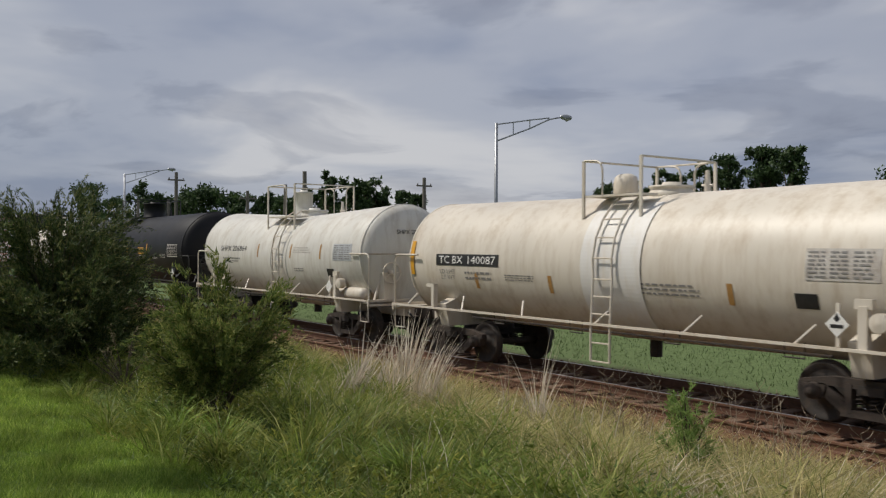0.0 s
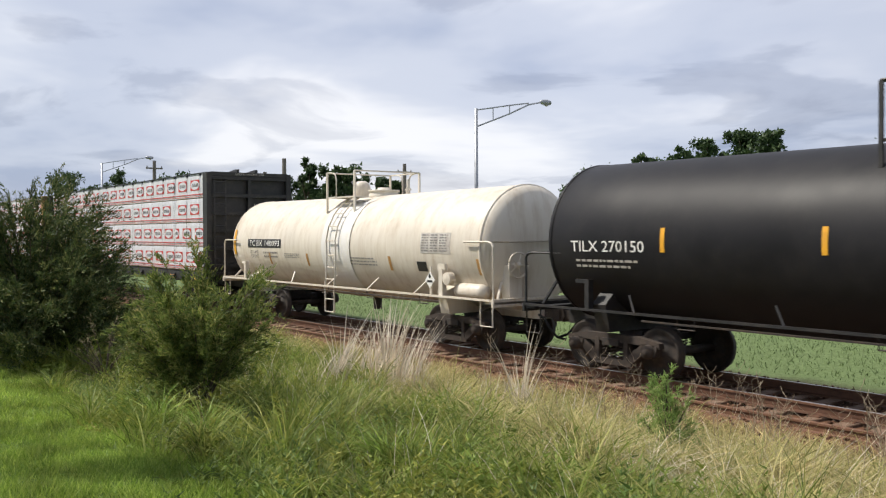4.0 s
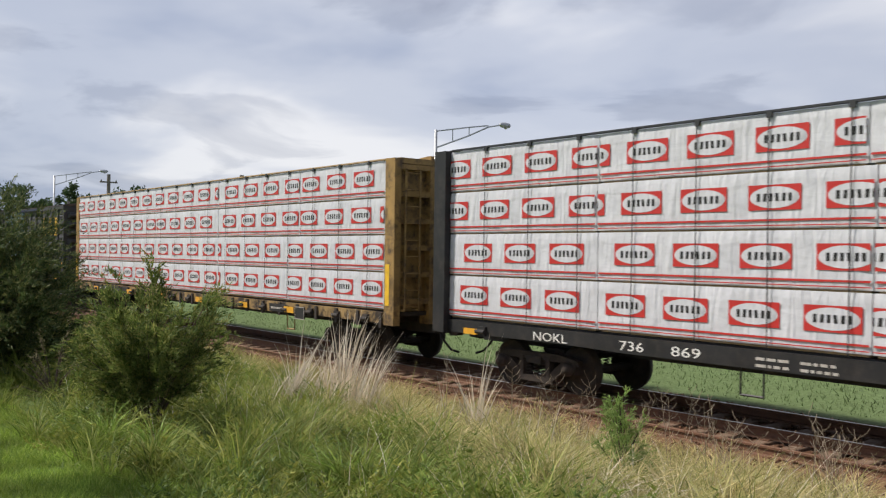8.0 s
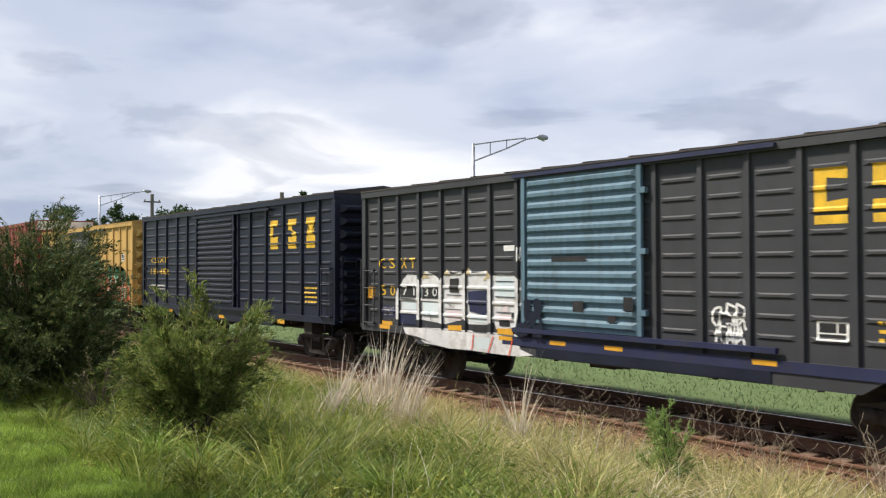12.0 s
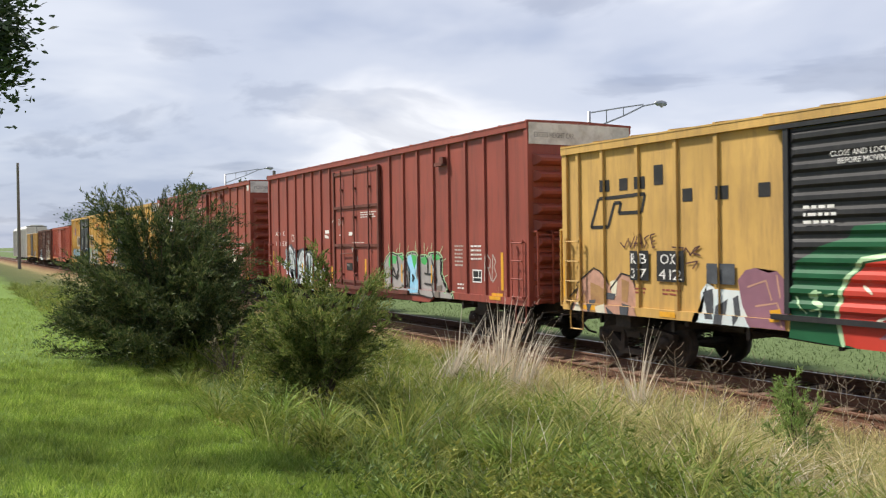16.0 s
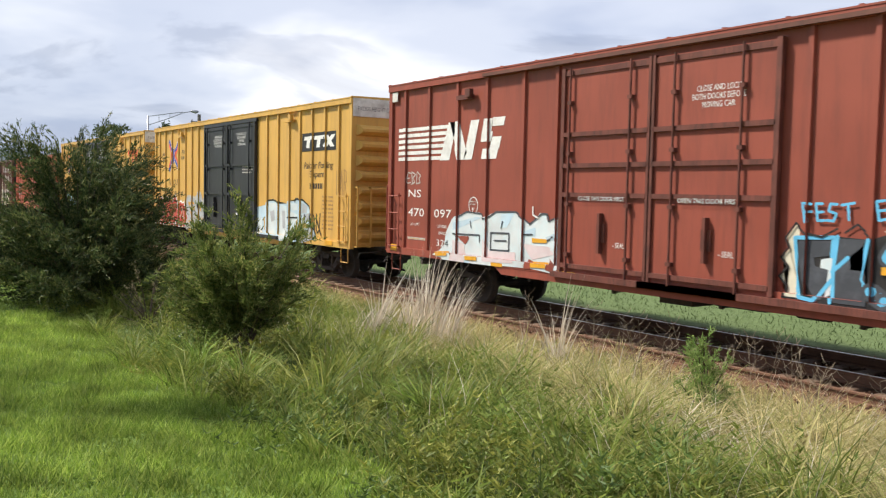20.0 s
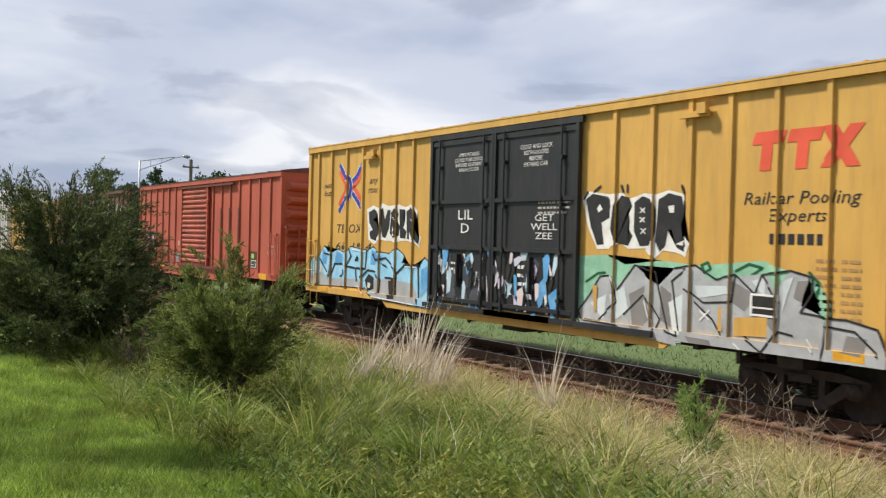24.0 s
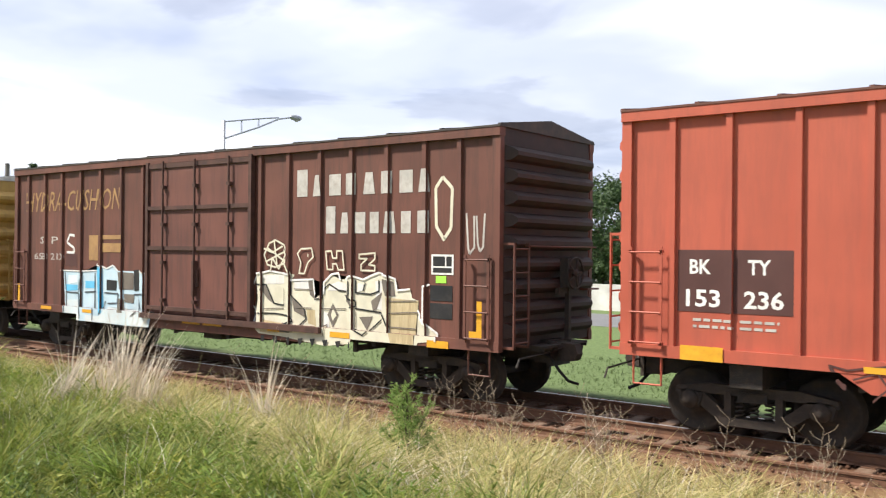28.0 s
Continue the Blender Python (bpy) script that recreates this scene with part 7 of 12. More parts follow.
art(rail, 6.3, 3.9, 0.9, 3.1, "large red and green graffiti piece", [("line", m_black_paint, 0.03, [[(0.2, 0.78), (0.32, 0.53), (0.42, 0.46)], [(0.42, 0.51), (0.62, 0.56)], [(0.63, 0.42), (0.74, 0.5)], [(0.07, 0.4), (0.26, 0.43)], [(0.26, 0.26), (0.3, 0.16)], [(0.47, 0.23), (0.45, 0.13)], [(0.33, 0.36), (0.39, 0.4)], [(0.63, 0.68), (0.63, 0.54)]])], 0.036)
art(rail, 6.3, 3.9, 0.9, 3.1, "large red and green graffiti piece", [("line", m_cream, 0.035, [[(0.24, 0.65), (0.34, 0.7), (0.26, 0.53)], [(0.76, 0.45), (0.65, 0.31), (0.6, 0.42), (0.67, 0.5)], [(0.37, 0.51), (0.42, 0.44)], [(0.7, 0.82), (0.73, 0.78), (0.7, 0.78), (0.75, 0.82)]])], 0.042)
art(rail, 6.3, 3.9, 0.9, 3.1, "large red and green graffiti piece", [("fill", m_logo_red, 0, [[(0.79, 0.57), (0.82, 0.59), (0.87, 0.55), (0.85, 0.5), (0.8, 0.51)], [(0.26, 0.36), (0.3, 0.39), (0.29, 0.31)]])], 0.048)
art(rail, 3.95, 0.35, 1.05, 2.8, "large red and green graffiti piece", [("fill", m_dark_green, 0, [[(0.0, 0.0), (0.0, 0.72), (0.02, 0.90), (0.06, 0.76), (0.12, 0.82), (0.17, 0.98), (0.22, 0.80), (0.30, 0.92), (0.36, 0.74), (0.44, 0.90), (0.52, 0.78), (0.60, 0.96), (0.66, 0.74), (0.76, 0.86), (0.84, 0.66), (0.92, 0.72), (1.0, 0.5), (1.0, 0.0)]])], 0.012)
art(rail, 3.95, 0.35, 1.05, 2.8, "large red and green graffiti piece", [("fill", m_red_spray, 0, [[(0.0, 0.02), (0.0, 0.60), (0.05, 0.50), (0.12, 0.66), (0.20, 0.52), (0.24, 0.12)], [(0.26, 0.08), (0.22, 0.50), (0.32, 0.74), (0.42, 0.60), (0.44, 0.06)], [(0.47, 0.10), (0.48, 0.58), (0.58, 0.76), (0.68, 0.56), (0.66, 0.08)], [(0.70, 0.06), (0.71, 0.52), (0.80, 0.62), (0.94, 0.40), (0.96, 0.06)]])], 0.018)
art(rail, 3.95, 0.35, 1.05, 2.8, "large red and green graffiti piece", [("line", m_mint, 0.07, [[(0.0, 0.62), (0.05, 0.52), (0.12, 0.69), (0.21, 0.54), (0.25, 0.10)], [(0.26, 0.10), (0.22, 0.51), (0.32, 0.77), (0.43, 0.62), (0.45, 0.08)], [(0.47, 0.10), (0.48, 0.60), (0.58, 0.79), (0.69, 0.58), (0.67, 0.08)], [(0.70, 0.08), (0.71, 0.54), (0.80, 0.65), (0.95, 0.42)]])], 0.024)
art(rail, 3.95, 0.35, 1.05, 2.8, "large red and green graffiti piece", [("fill", m_mint, 0, [[(0.10, 0.20), (0.14, 0.42), (0.18, 0.30), (0.15, 0.16)], [(0.30, 0.20), (0.32, 0.50), (0.38, 0.44), (0.37, 0.20)], [(0.54, 0.18), (0.54, 0.44), (0.61, 0.48), (0.61, 0.20)], [(0.78, 0.16), (0.78, 0.40), (0.86, 0.36), (0.86, 0.16)]])], 0.03)
art(rail, 3.95, 0.35, 1.05, 2.8, "large red and green graffiti piece", [("line", m_cream, 0.035, [[(0.02, 0.30), (0.08, 0.16), (0.12, 0.34), (0.20, 0.20)], [(0.06, 0.40), (0.16, 0.56)], [(0.26, 0.30), (0.36, 0.60), (0.42, 0.30)], [(0.50, 0.20), (0.58, 0.62), (0.66, 0.30)], [(0.72, 0.30), (0.82, 0.50), (0.92, 0.20)]])], 0.036)
tag(rail, 10.2, 9.6, 1.35, 1.8, m_mint, 35, 0.04, 3)
words(rail, "next\nload", 4.3, 3.9, 3.2, 3.55, m_black_paint, 0.008, 0.25)
label_box(rail, 1.6, 1.2, 2.9, 3.2)
reflectors(rail, (14.5, 12.2, 10.2), 1.06, 1.16)
rects(rail, "reflector", m_amber, [(15.38, 15.26, 1.3, 2.1)], plain_y=-1.545)


def tall_red(s0, length, paint, posts, label, gap):
    return box_car("box_car", label, s0, length, 5.26, 1.0, paint, posts, 2.3, roof=paint, ends=9, pale_top=True, belly=(4.6, length - 4.6, 0.16))


# tall red car with a green and silver piece
posts = [0.97, 1.93, 2.84, 3.75, 4.58, 5.5, 6.4, 7.3, 12.05, 12.9, 13.75, 14.6, 15.5, 16.45, 17.45]
aok = tall_red(-164.93, 18.6, m_brown, posts, "tall box-car-red car with a plug door and graffiti", (7.98, 11.5))
plug_door(aok, 11.5, 7.98, 1.15, 4.9, m_brown, "red plug door with lock rods", (0.0, 0.33, 0.68), (0.2, 0.5, 0.82), frame_m=m_grime_red)
crank_box(aok, 4.05, 4.62, m_grime_red)
words(aok, "AO", 17.9, 17.3, 2.82, 3.0, m_white_paint, 0.008)
words(aok, "K", 17.0, 16.8, 2.82, 3.0, m_white_paint, 0.008)
words(aok, "111 512", 17.85, 16.4, 2.42, 2.6, m_white_paint, 0.008)
bars(aok, 9.35, 8.1, 3.3, 3.52, 3, m_white_paint, 3, 0.008, plain_y=-1.552)
bars(aok, 11.18, 10.78, 3.1, 3.34, 4, m_dim_white, 13, 0.008, plain_y=-1.552)
bars(aok, 9.88, 8.9, 2.5, 2.55, 1, m_white_paint, 14, 0.008, plain_y=-1.602)
# torn paper tags and routing slips
for k, outline in enumerate(([(12.57, 2.97), (12.21, 2.97), (12.22, 2.85), (12.56, 2.85)], [(12.62, 2.81), (12.42, 2.80), (12.25, 2.74), (12.25, 2.68), (12.61, 2.69)], [(11.92, 3.24), (11.86, 3.31), (11.7, 3.31), (11.73, 3.23)], [(11.58, 2.57), (11.53, 2.58), (11.51, 2.85), (11.49, 2.85), (11.49, 2.53), (11.58, 2.54)])):
    bm = bmesh.new()
    poly(bm, [(-u, z) for u, z in outline])
    draped("paper_tag", bm, m_white_paint, aok, 0.010, "torn white paper tag")
for k, outline in enumerate(([(10.3, 2.87), (10.04, 2.87), (9.99, 2.83), (10.08, 2.75), (10.3, 2.76)], [(9.81, 2.1), (9.6, 2.1), (9.6, 1.91), (9.72, 1.91), (9.74, 1.96), (9.81, 1.96)], [(11.12, 2.80), (10.97, 2.80), (10.97, 2.77), (11.12, 2.77)])):
    bm = bmesh.new()
    poly(bm, [(-u, z) for u, z in outline])
    draped("paper_tag", bm, m_white_paint, aok, 0.010, "torn white paper tag", plain_y=-1.552)
for u0, u1, z0, z1, m in ((10.5, 10.04, 1.62, 1.86, m_black_paint), (9.94, 9.82, 1.57, 2.04, m_amber), (11.84, 11.72, 1.26, 1.73, m_amber)):
    rects(aok, "sticker_field" if m is m_black_paint else "reflector", m, [(u0, u1, z0, z1)], 0.012, plain_y=-1.552)
bars(aok, 10.45, 10.22, 1.74, 1.81, 2, m_dim_white, 15, 0.02, plain_y=-1.552)
for ring in ([(9.96 + 0.075 * math.cos(k * 0.5236), 2.31 + 0.085 * math.sin(k * 0.5236)) for k in range(13)], [(9.96, 2.36), (9.96, 2.26)]):
    bm = bmesh.new()
    stroke(bm, [(-u, z) for u, z in ring], 0.03)
    draped("round_stencil", bm, m_white_paint, aok, 0.012, plain_y=-1.552)
# long crank handle across the lower panel of the door
bm = bmesh.new()
tube(bm, [(-10.82, -1.63, 1.15), (-10.82, -1.63, 2.15), (-9.84, -1.63, 2.17), (-9.78, -1.63, 2.05), (-9.78, -1.63, 1.6)], 0.022, 6)
part("crank_handle", bm, m_grime_red, aok, "bent dark crank handle")
# small-print lines and stripe at the rear corner
rects(aok, "reflector", m_amber, [(18.21, 18.13, 1.5, 2.22)], 0.010)
rects(aok, "reflector", m_amber, [(17.94, 17.47, 1.06, 1.21)], 0.014)
words(aok, "LD LMT", 17.81, 17.38, 1.75, 1.83, m_white_paint, 0.008)
words(aok, "LT WT", 17.81, 17.45, 1.60, 1.68, m_white_paint, 0.008)
bars(aok, 12.56, 12.3, 1.16, 1.22, 1, m_white_paint, 16, 0.008)
bars(aok, 3.48, 3.0, 1.85, 2.45, 6, m_dim_white, 4, 0.008, cols=1)
bars(aok, 2.66, 2.08, 2.02, 2.45, 4, m_white_paint, 5, 0.008)
label_box(aok, 2.58, 2.13, 1.47, 1.8, 0.008)
rects(aok, "reflector", m_amber, [(1.25, 1.14, 1.32, 2.24)], 0.008, "amber reflective stripe")
rects(aok, "reflector", m_amber, [(1.68, 1.18, 1.08, 1.24)], 0.012)
bars(aok, 3.35, 3.0, 1.25, 1.45, 2, m_white_paint, 7, 0.008)
art(aok, 17.3, 12.0, 0.8, 2.5, "jagged silver and pale lilac graffiti with slate shadows", [("fill", m_mist, 0, [[(0.0, 0.5), (0.04, 0.6), (0.1, 0.63), (0.14, 0.74), (0.16, 0.42), (0.25, 0.3), (0.22, 0.18), (0.2, 0.29), (0.15, 0.31), (0.11, 0.44), (0.07, 0.42), (0.04, 0.5)], [(0.66, 0.68), (0.70, 0.63), (0.735, 0.565), (0.768, 0.59), (0.79, 0.525), (0.82, 0.535), (0.847, 0.48), (0.88, 0.49), (0.945, 0.453), (0.87, 0.42), (0.826, 0.375), (0.787, 0.39), (0.735, 0.44), (0.66, 0.5)]])], 0.008)
art(aok, 17.3, 12.0, 0.8, 2.5, "jagged silver and pale lilac graffiti with slate shadows", [("fill", m_slate, 0, [[(0.13, 0.84), (0.17, 0.96), (0.24, 1.0), (0.3, 0.82), (0.33, 0.92), (0.36, 0.79), (0.42, 0.89), (0.5, 0.92), (0.54, 0.85), (0.6, 0.86), (0.68, 0.86), (0.72, 0.61), (0.78, 0.47), (0.85, 0.31), (0.89, 0.01), (0.78, 0.03), (0.72, 0.34), (0.71, 0.01), (0.45, 0.02), (0.28, 0.02), (0.28, 0.35), (0.19, 0.39), (0.14, 0.59)]])], 0.014)
art(aok, 17.3, 12.0, 0.8, 2.5, "jagged silver and pale lilac graffiti with slate shadows", [("fill", m_pale_art, 0, [[(0.16, 0.84), (0.2, 0.96), (0.26, 0.85), (0.28, 0.72), (0.32, 0.88), (0.34, 0.9), (0.31, 0.58), (0.33, 0.39), (0.31, 0.05), (0.41, 0.02), (0.33, 0.25), (0.3, 0.42), (0.24, 0.42), (0.17, 0.53)], [(0.37, 0.59), (0.42, 0.79), (0.48, 0.88), (0.53, 0.83), (0.51, 0.71), (0.55, 0.8), (0.61, 0.79), (0.61, 0.53), (0.53, 0.39), (0.58, 0.22), (0.72, 0.01), (0.45, 0.04), (0.42, 0.27), (0.37, 0.36)]])], 0.020)
art(aok, 17.3, 12.0, 0.8, 2.5, "jagged silver and pale lilac graffiti with slate shadows", [("fill", m_pale_art, 0, [[(0.62, 0.76), (0.68, 0.78), (0.7, 0.66), (0.68, 0.52), (0.74, 0.49), (0.84, 0.31), (0.89, 0.02), (0.82, 0.02), (0.8, 0.21), (0.74, 0.38), (0.69, 0.42), (0.63, 0.32), (0.71, 0.04), (0.63, 0.11), (0.59, 0.31), (0.64, 0.51)]])], 0.026)
art(aok, 17.3, 12.0, 0.8, 2.5, "jagged silver and pale lilac graffiti with slate shadows", [("fill", m_silver, 0, [[(0.2, 0.91), (0.25, 0.85), (0.24, 0.79), (0.19, 0.81)], [(0.42, 0.76), (0.47, 0.83), (0.46, 0.64), (0.4, 0.59)], [(0.33, 0.22), (0.39, 0.2), (0.39, 0.04), (0.33, 0.05)], [(0.57, 0.74), (0.6, 0.74), (0.59, 0.56), (0.56, 0.55)], [(0.75, 0.44), (0.81, 0.33), (0.85, 0.05), (0.83, 0.04), (0.8, 0.24)]])], 0.032)
art(aok, 17.3, 12.0, 0.8, 2.5, "jagged silver and pale lilac graffiti with slate shadows", [("line", m_black_paint, 0.03, [[(0.18, 0.79), (0.24, 0.79), (0.25, 0.54), (0.19, 0.53), (0.18, 0.79)], [(0.26, 0.78), (0.31, 0.58), (0.3, 0.38)], [(0.39, 0.49), (0.45, 0.6), (0.46, 0.38), (0.39, 0.26), (0.45, 0.15), (0.41, 0.04)], [(0.53, 0.55), (0.57, 0.52), (0.58, 0.4)], [(0.51, 0.71), (0.55, 0.8)], [(0.69, 0.6), (0.66, 0.56), (0.64, 0.51)], [(0.61, 0.31), (0.66, 0.32), (0.63, 0.23)], [(0.55, 0.39), (0.61, 0.16)], [(0.69, 0.53), (0.78, 0.48), (0.85, 0.31), (0.86, 0.17)], [(0.37, 0.72), (0.36, 0.52)]])], 0.038)
art(aok, 17.3, 12.0, 0.8, 2.5, "jagged silver and pale lilac graffiti with slate shadows", [("fill", m_amber, 0, [[(0.45, 0.57), (0.48, 0.56), (0.47, 0.29), (0.45, 0.41)]])], 0.044)
art(aok, 17.3, 12.0, 0.8, 2.5, "jagged silver and pale lilac graffiti with slate shadows", [("line", m_slate, 0.028, [[(0.11, 0.81), (0.16, 0.94), (0.19, 0.86), (0.2, 0.58), (0.27, 0.36)], [(0.13, 0.75), (0.17, 0.77), (0.18, 0.54)], [(0.24, 0.83), (0.27, 0.66), (0.29, 0.92)], [(0.26, 0.62), (0.28, 0.26)], [(0.19, 0.86), (0.23, 0.55), (0.29, 0.26)], [(0.32, 0.45), (0.36, 0.44), (0.4, 0.25), (0.39, 0.1), (0.36, 0.05), (0.32, 0.12)], [(0.47, 0.75), (0.5, 0.79), (0.55, 0.75)], [(0.51, 0.51), (0.56, 0.66), (0.57, 0.52), (0.52, 0.41)], [(0.57, 0.72), (0.58, 0.35), (0.56, 0.24)], [(0.61, 0.76), (0.64, 0.63), (0.62, 0.49), (0.66, 0.49)], [(0.5, 0.3), (0.56, 0.15), (0.62, -0.05)], [(0.53, 0.38), (0.61, 0.12), (0.67, 0.1)], [(0.58, 0.25), (0.63, 0.29)]])], 0.050)
art(aok, 17.3, 12.0, 0.8, 2.5, "jagged silver and pale lilac graffiti with slate shadows", [("line", m_slate, 0.028, [[(0.43, 0.46), (0.48, 0.4), (0.43, 0.31)]])], 0.056)
art(aok, 17.3, 12.0, 0.8, 2.5, "jagged silver and pale lilac graffiti with slate shadows", [("line", m_teal_mist, 0.06, [[(0.16, 0.88), (0.15, 0.62), (0.21, 0.39)], [(0.36, 0.67), (0.38, 0.49), (0.38, 0.16)], [(0.49, 0.68), (0.49, 0.47), (0.55, 0.27)], [(0.61, 0.66), (0.6, 0.42), (0.66, 0.19)], [(0.29, 0.37), (0.31, 0.15)]])], 0.062)
tag(aok, 12.5, 11.9, 0.96, 1.14, m_white_paint, 47, 0.02, 4)
art(aok, 8.0, 3.4, 0.8, 2.7, "grey graffiti with black outlines, green fades and a pale green halo", [("line", m_light_green, 0.14, [[(0.08, 0.15), (0.06, 0.37), (0.05, 0.55), (0.09, 0.66), (0.17, 0.72), (0.24, 0.69), (0.27, 0.7), (0.33, 0.71), (0.37, 0.65), (0.39, 0.71), (0.46, 0.74), (0.53, 0.71), (0.55, 0.68), (0.63, 0.69), (0.65, 0.66), (0.68, 0.72), (0.79, 0.73), (0.83, 0.66), (0.82, 0.45), (0.85, 0.35), (0.89, 0.2), (0.97, 0.17), (0.98, 0.04)]])], 0.008)
art(aok, 8.0, 3.4, 0.8, 2.7, "grey graffiti with black outlines, green fades and a pale green halo", [("line", m_black_paint, 0.08, [[(0.08, 0.15), (0.06, 0.37), (0.05, 0.55), (0.09, 0.66), (0.17, 0.72), (0.24, 0.69), (0.27, 0.7), (0.33, 0.71), (0.37, 0.65), (0.39, 0.71), (0.46, 0.74), (0.53, 0.71), (0.55, 0.68), (0.63, 0.69), (0.65, 0.66), (0.68, 0.72), (0.79, 0.73), (0.83, 0.66), (0.82, 0.45), (0.85, 0.35), (0.89, 0.2), (0.97, 0.17), (0.98, 0.04), (0.84, 0.04), (0.76, 0.09), (0.57, 0.13), (0.37, 0.12), (0.08, 0.15)]])], 0.014)
art(aok, 8.0, 3.4, 0.8, 2.7, "grey graffiti with black outlines, green fades and a pale green halo", [("fill", m_warm_grey, 0, [[(0.08, 0.15), (0.06, 0.37), (0.05, 0.55), (0.09, 0.66), (0.17, 0.72), (0.24, 0.69), (0.27, 0.7), (0.33, 0.71), (0.37, 0.65), (0.39, 0.71), (0.46, 0.74), (0.53, 0.71), (0.55, 0.68), (0.63, 0.69), (0.65, 0.66), (0.68, 0.72), (0.79, 0.73), (0.83, 0.66), (0.82, 0.45), (0.85, 0.35), (0.89, 0.2), (0.97, 0.17), (0.98, 0.04), (0.84, 0.04), (0.76, 0.09), (0.57, 0.13), (0.37, 0.12)]])], 0.020)
art(aok, 8.0, 3.4, 0.8, 2.7, "grey graffiti with black outlines, green fades and a pale green halo", [("fill", m_green_spray, 0, [[(0.11, 0.59), (0.17, 0.7), (0.24, 0.68), (0.22, 0.56), (0.18, 0.58), (0.13, 0.47)], [(0.27, 0.69), (0.33, 0.71), (0.36, 0.65), (0.33, 0.59)], [(0.57, 0.67), (0.64, 0.69), (0.66, 0.62), (0.62, 0.56), (0.58, 0.59)], [(0.73, 0.72), (0.79, 0.72), (0.82, 0.66), (0.75, 0.63)]])], 0.026)
art(aok, 8.0, 3.4, 0.8, 2.7, "grey graffiti with black outlines, green fades and a pale green halo", [("fill", m_cyan, 0, [[(0.39, 0.69), (0.45, 0.72), (0.52, 0.61), (0.5, 0.41), (0.55, 0.33), (0.55, 0.15), (0.42, 0.13), (0.42, 0.41), (0.39, 0.52)]])], 0.032)
art(aok, 8.0, 3.4, 0.8, 2.7, "grey graffiti with black outlines, green fades and a pale green halo", [("fill", m_green_spray, 0, [[(0.44, 0.72), (0.53, 0.69), (0.48, 0.49)]])], 0.038)
art(aok, 8.0, 3.4, 0.8, 2.7, "grey graffiti with black outlines, green fades and a pale green halo", [("fill", m_amber, 0, [[(0.3, 0.57), (0.33, 0.54), (0.32, 0.26), (0.3, 0.3)], [(0.7, 0.57), (0.73, 0.56), (0.72, 0.28), (0.7, 0.3)]])], 0.044)
art(aok, 8.0, 3.4, 0.8, 2.7, "grey graffiti with black outlines, green fades and a pale green halo", [("fill", m_taupe, 0, [[(0.77, 0.26), (0.83, 0.29), (0.83, 0.05), (0.77, 0.08)], [(0.13, 0.28), (0.18, 0.23), (0.17, 0.13), (0.12, 0.15)]])], 0.050)
art(aok, 8.0, 3.4, 0.8, 2.7, "grey graffiti with black outlines, green fades and a pale green halo", [("line", m_black_paint, 0.05, [[(0.24, 0.67), (0.26, 0.48), (0.23, 0.35), (0.19, 0.5), (0.16, 0.41), (0.24, 0.33), (0.26, 0.39)], [(0.36, 0.65), (0.38, 0.49), (0.32, 0.43)], [(0.31, 0.24), (0.39, 0.23), (0.38, 0.4)], [(0.38, 0.61), (0.42, 0.46), (0.41, 0.2)], [(0.46, 0.41), (0.48, 0.37), (0.46, 0.31), (0.46, 0.41)], [(0.55, 0.67), (0.55, 0.47), (0.57, 0.14)], [(0.62, 0.44), (0.7, 0.43)], [(0.62, 0.29), (0.7, 0.28)], [(0.66, 0.65), (0.66, 0.46)], [(0.73, 0.65), (0.76, 0.52), (0.73, 0.25), (0.76, 0.11)], [(0.76, 0.4), (0.77, 0.36), (0.76, 0.32)], [(0.82, 0.66), (0.82, 0.45), (0.87, 0.27)]])], 0.056)
art(aok, 8.0, 3.4, 0.8, 2.7, "grey graffiti with black outlines, green fades and a pale green halo", [("line", m_light_green, 0.022, [[(0.13, 0.76), (0.12, 0.88)], [(0.24, 0.76), (0.25, 0.81)], [(0.28, 0.76), (0.29, 0.88)], [(0.4, 0.78), (0.41, 0.85)], [(0.5, 0.77), (0.51, 0.91)], [(0.52, 0.77), (0.53, 0.84)], [(0.62, 0.75), (0.62, 0.89)], [(0.65, 0.77), (0.67, 0.83)], [(0.73, 0.77), (0.74, 0.88)], [(0.82, 0.75), (0.85, 0.84)], [(0.86, 0.63), (0.89, 0.67)], [(0.87, 0.4), (0.91, 0.44)], [(0.91, 0.33), (0.92, 0.23)], [(0.03, 0.55), (-0.01, 0.59)], [(0.03, 0.39), (-0.02, 0.37)], [(0.04, 0.24), (-0.03, 0.18)]])], 0.062)
rects(aok, "reflector", m_amber, [(8.9, 8.78, 1.5, 2.0)], 0.085, plain_y=-1.548)
rects(aok, "sticker_frame", m_white_paint, [(16.0, 15.75, 2.6, 2.85)], 0.008)
rects(aok, "sticker_field", m_brown, [(15.97, 15.78, 2.63, 2.82)], 0.012)
tag(aok, 1.95, 1.4, 1.5, 2.2, m_dim_white, 43, 0.03, 2)

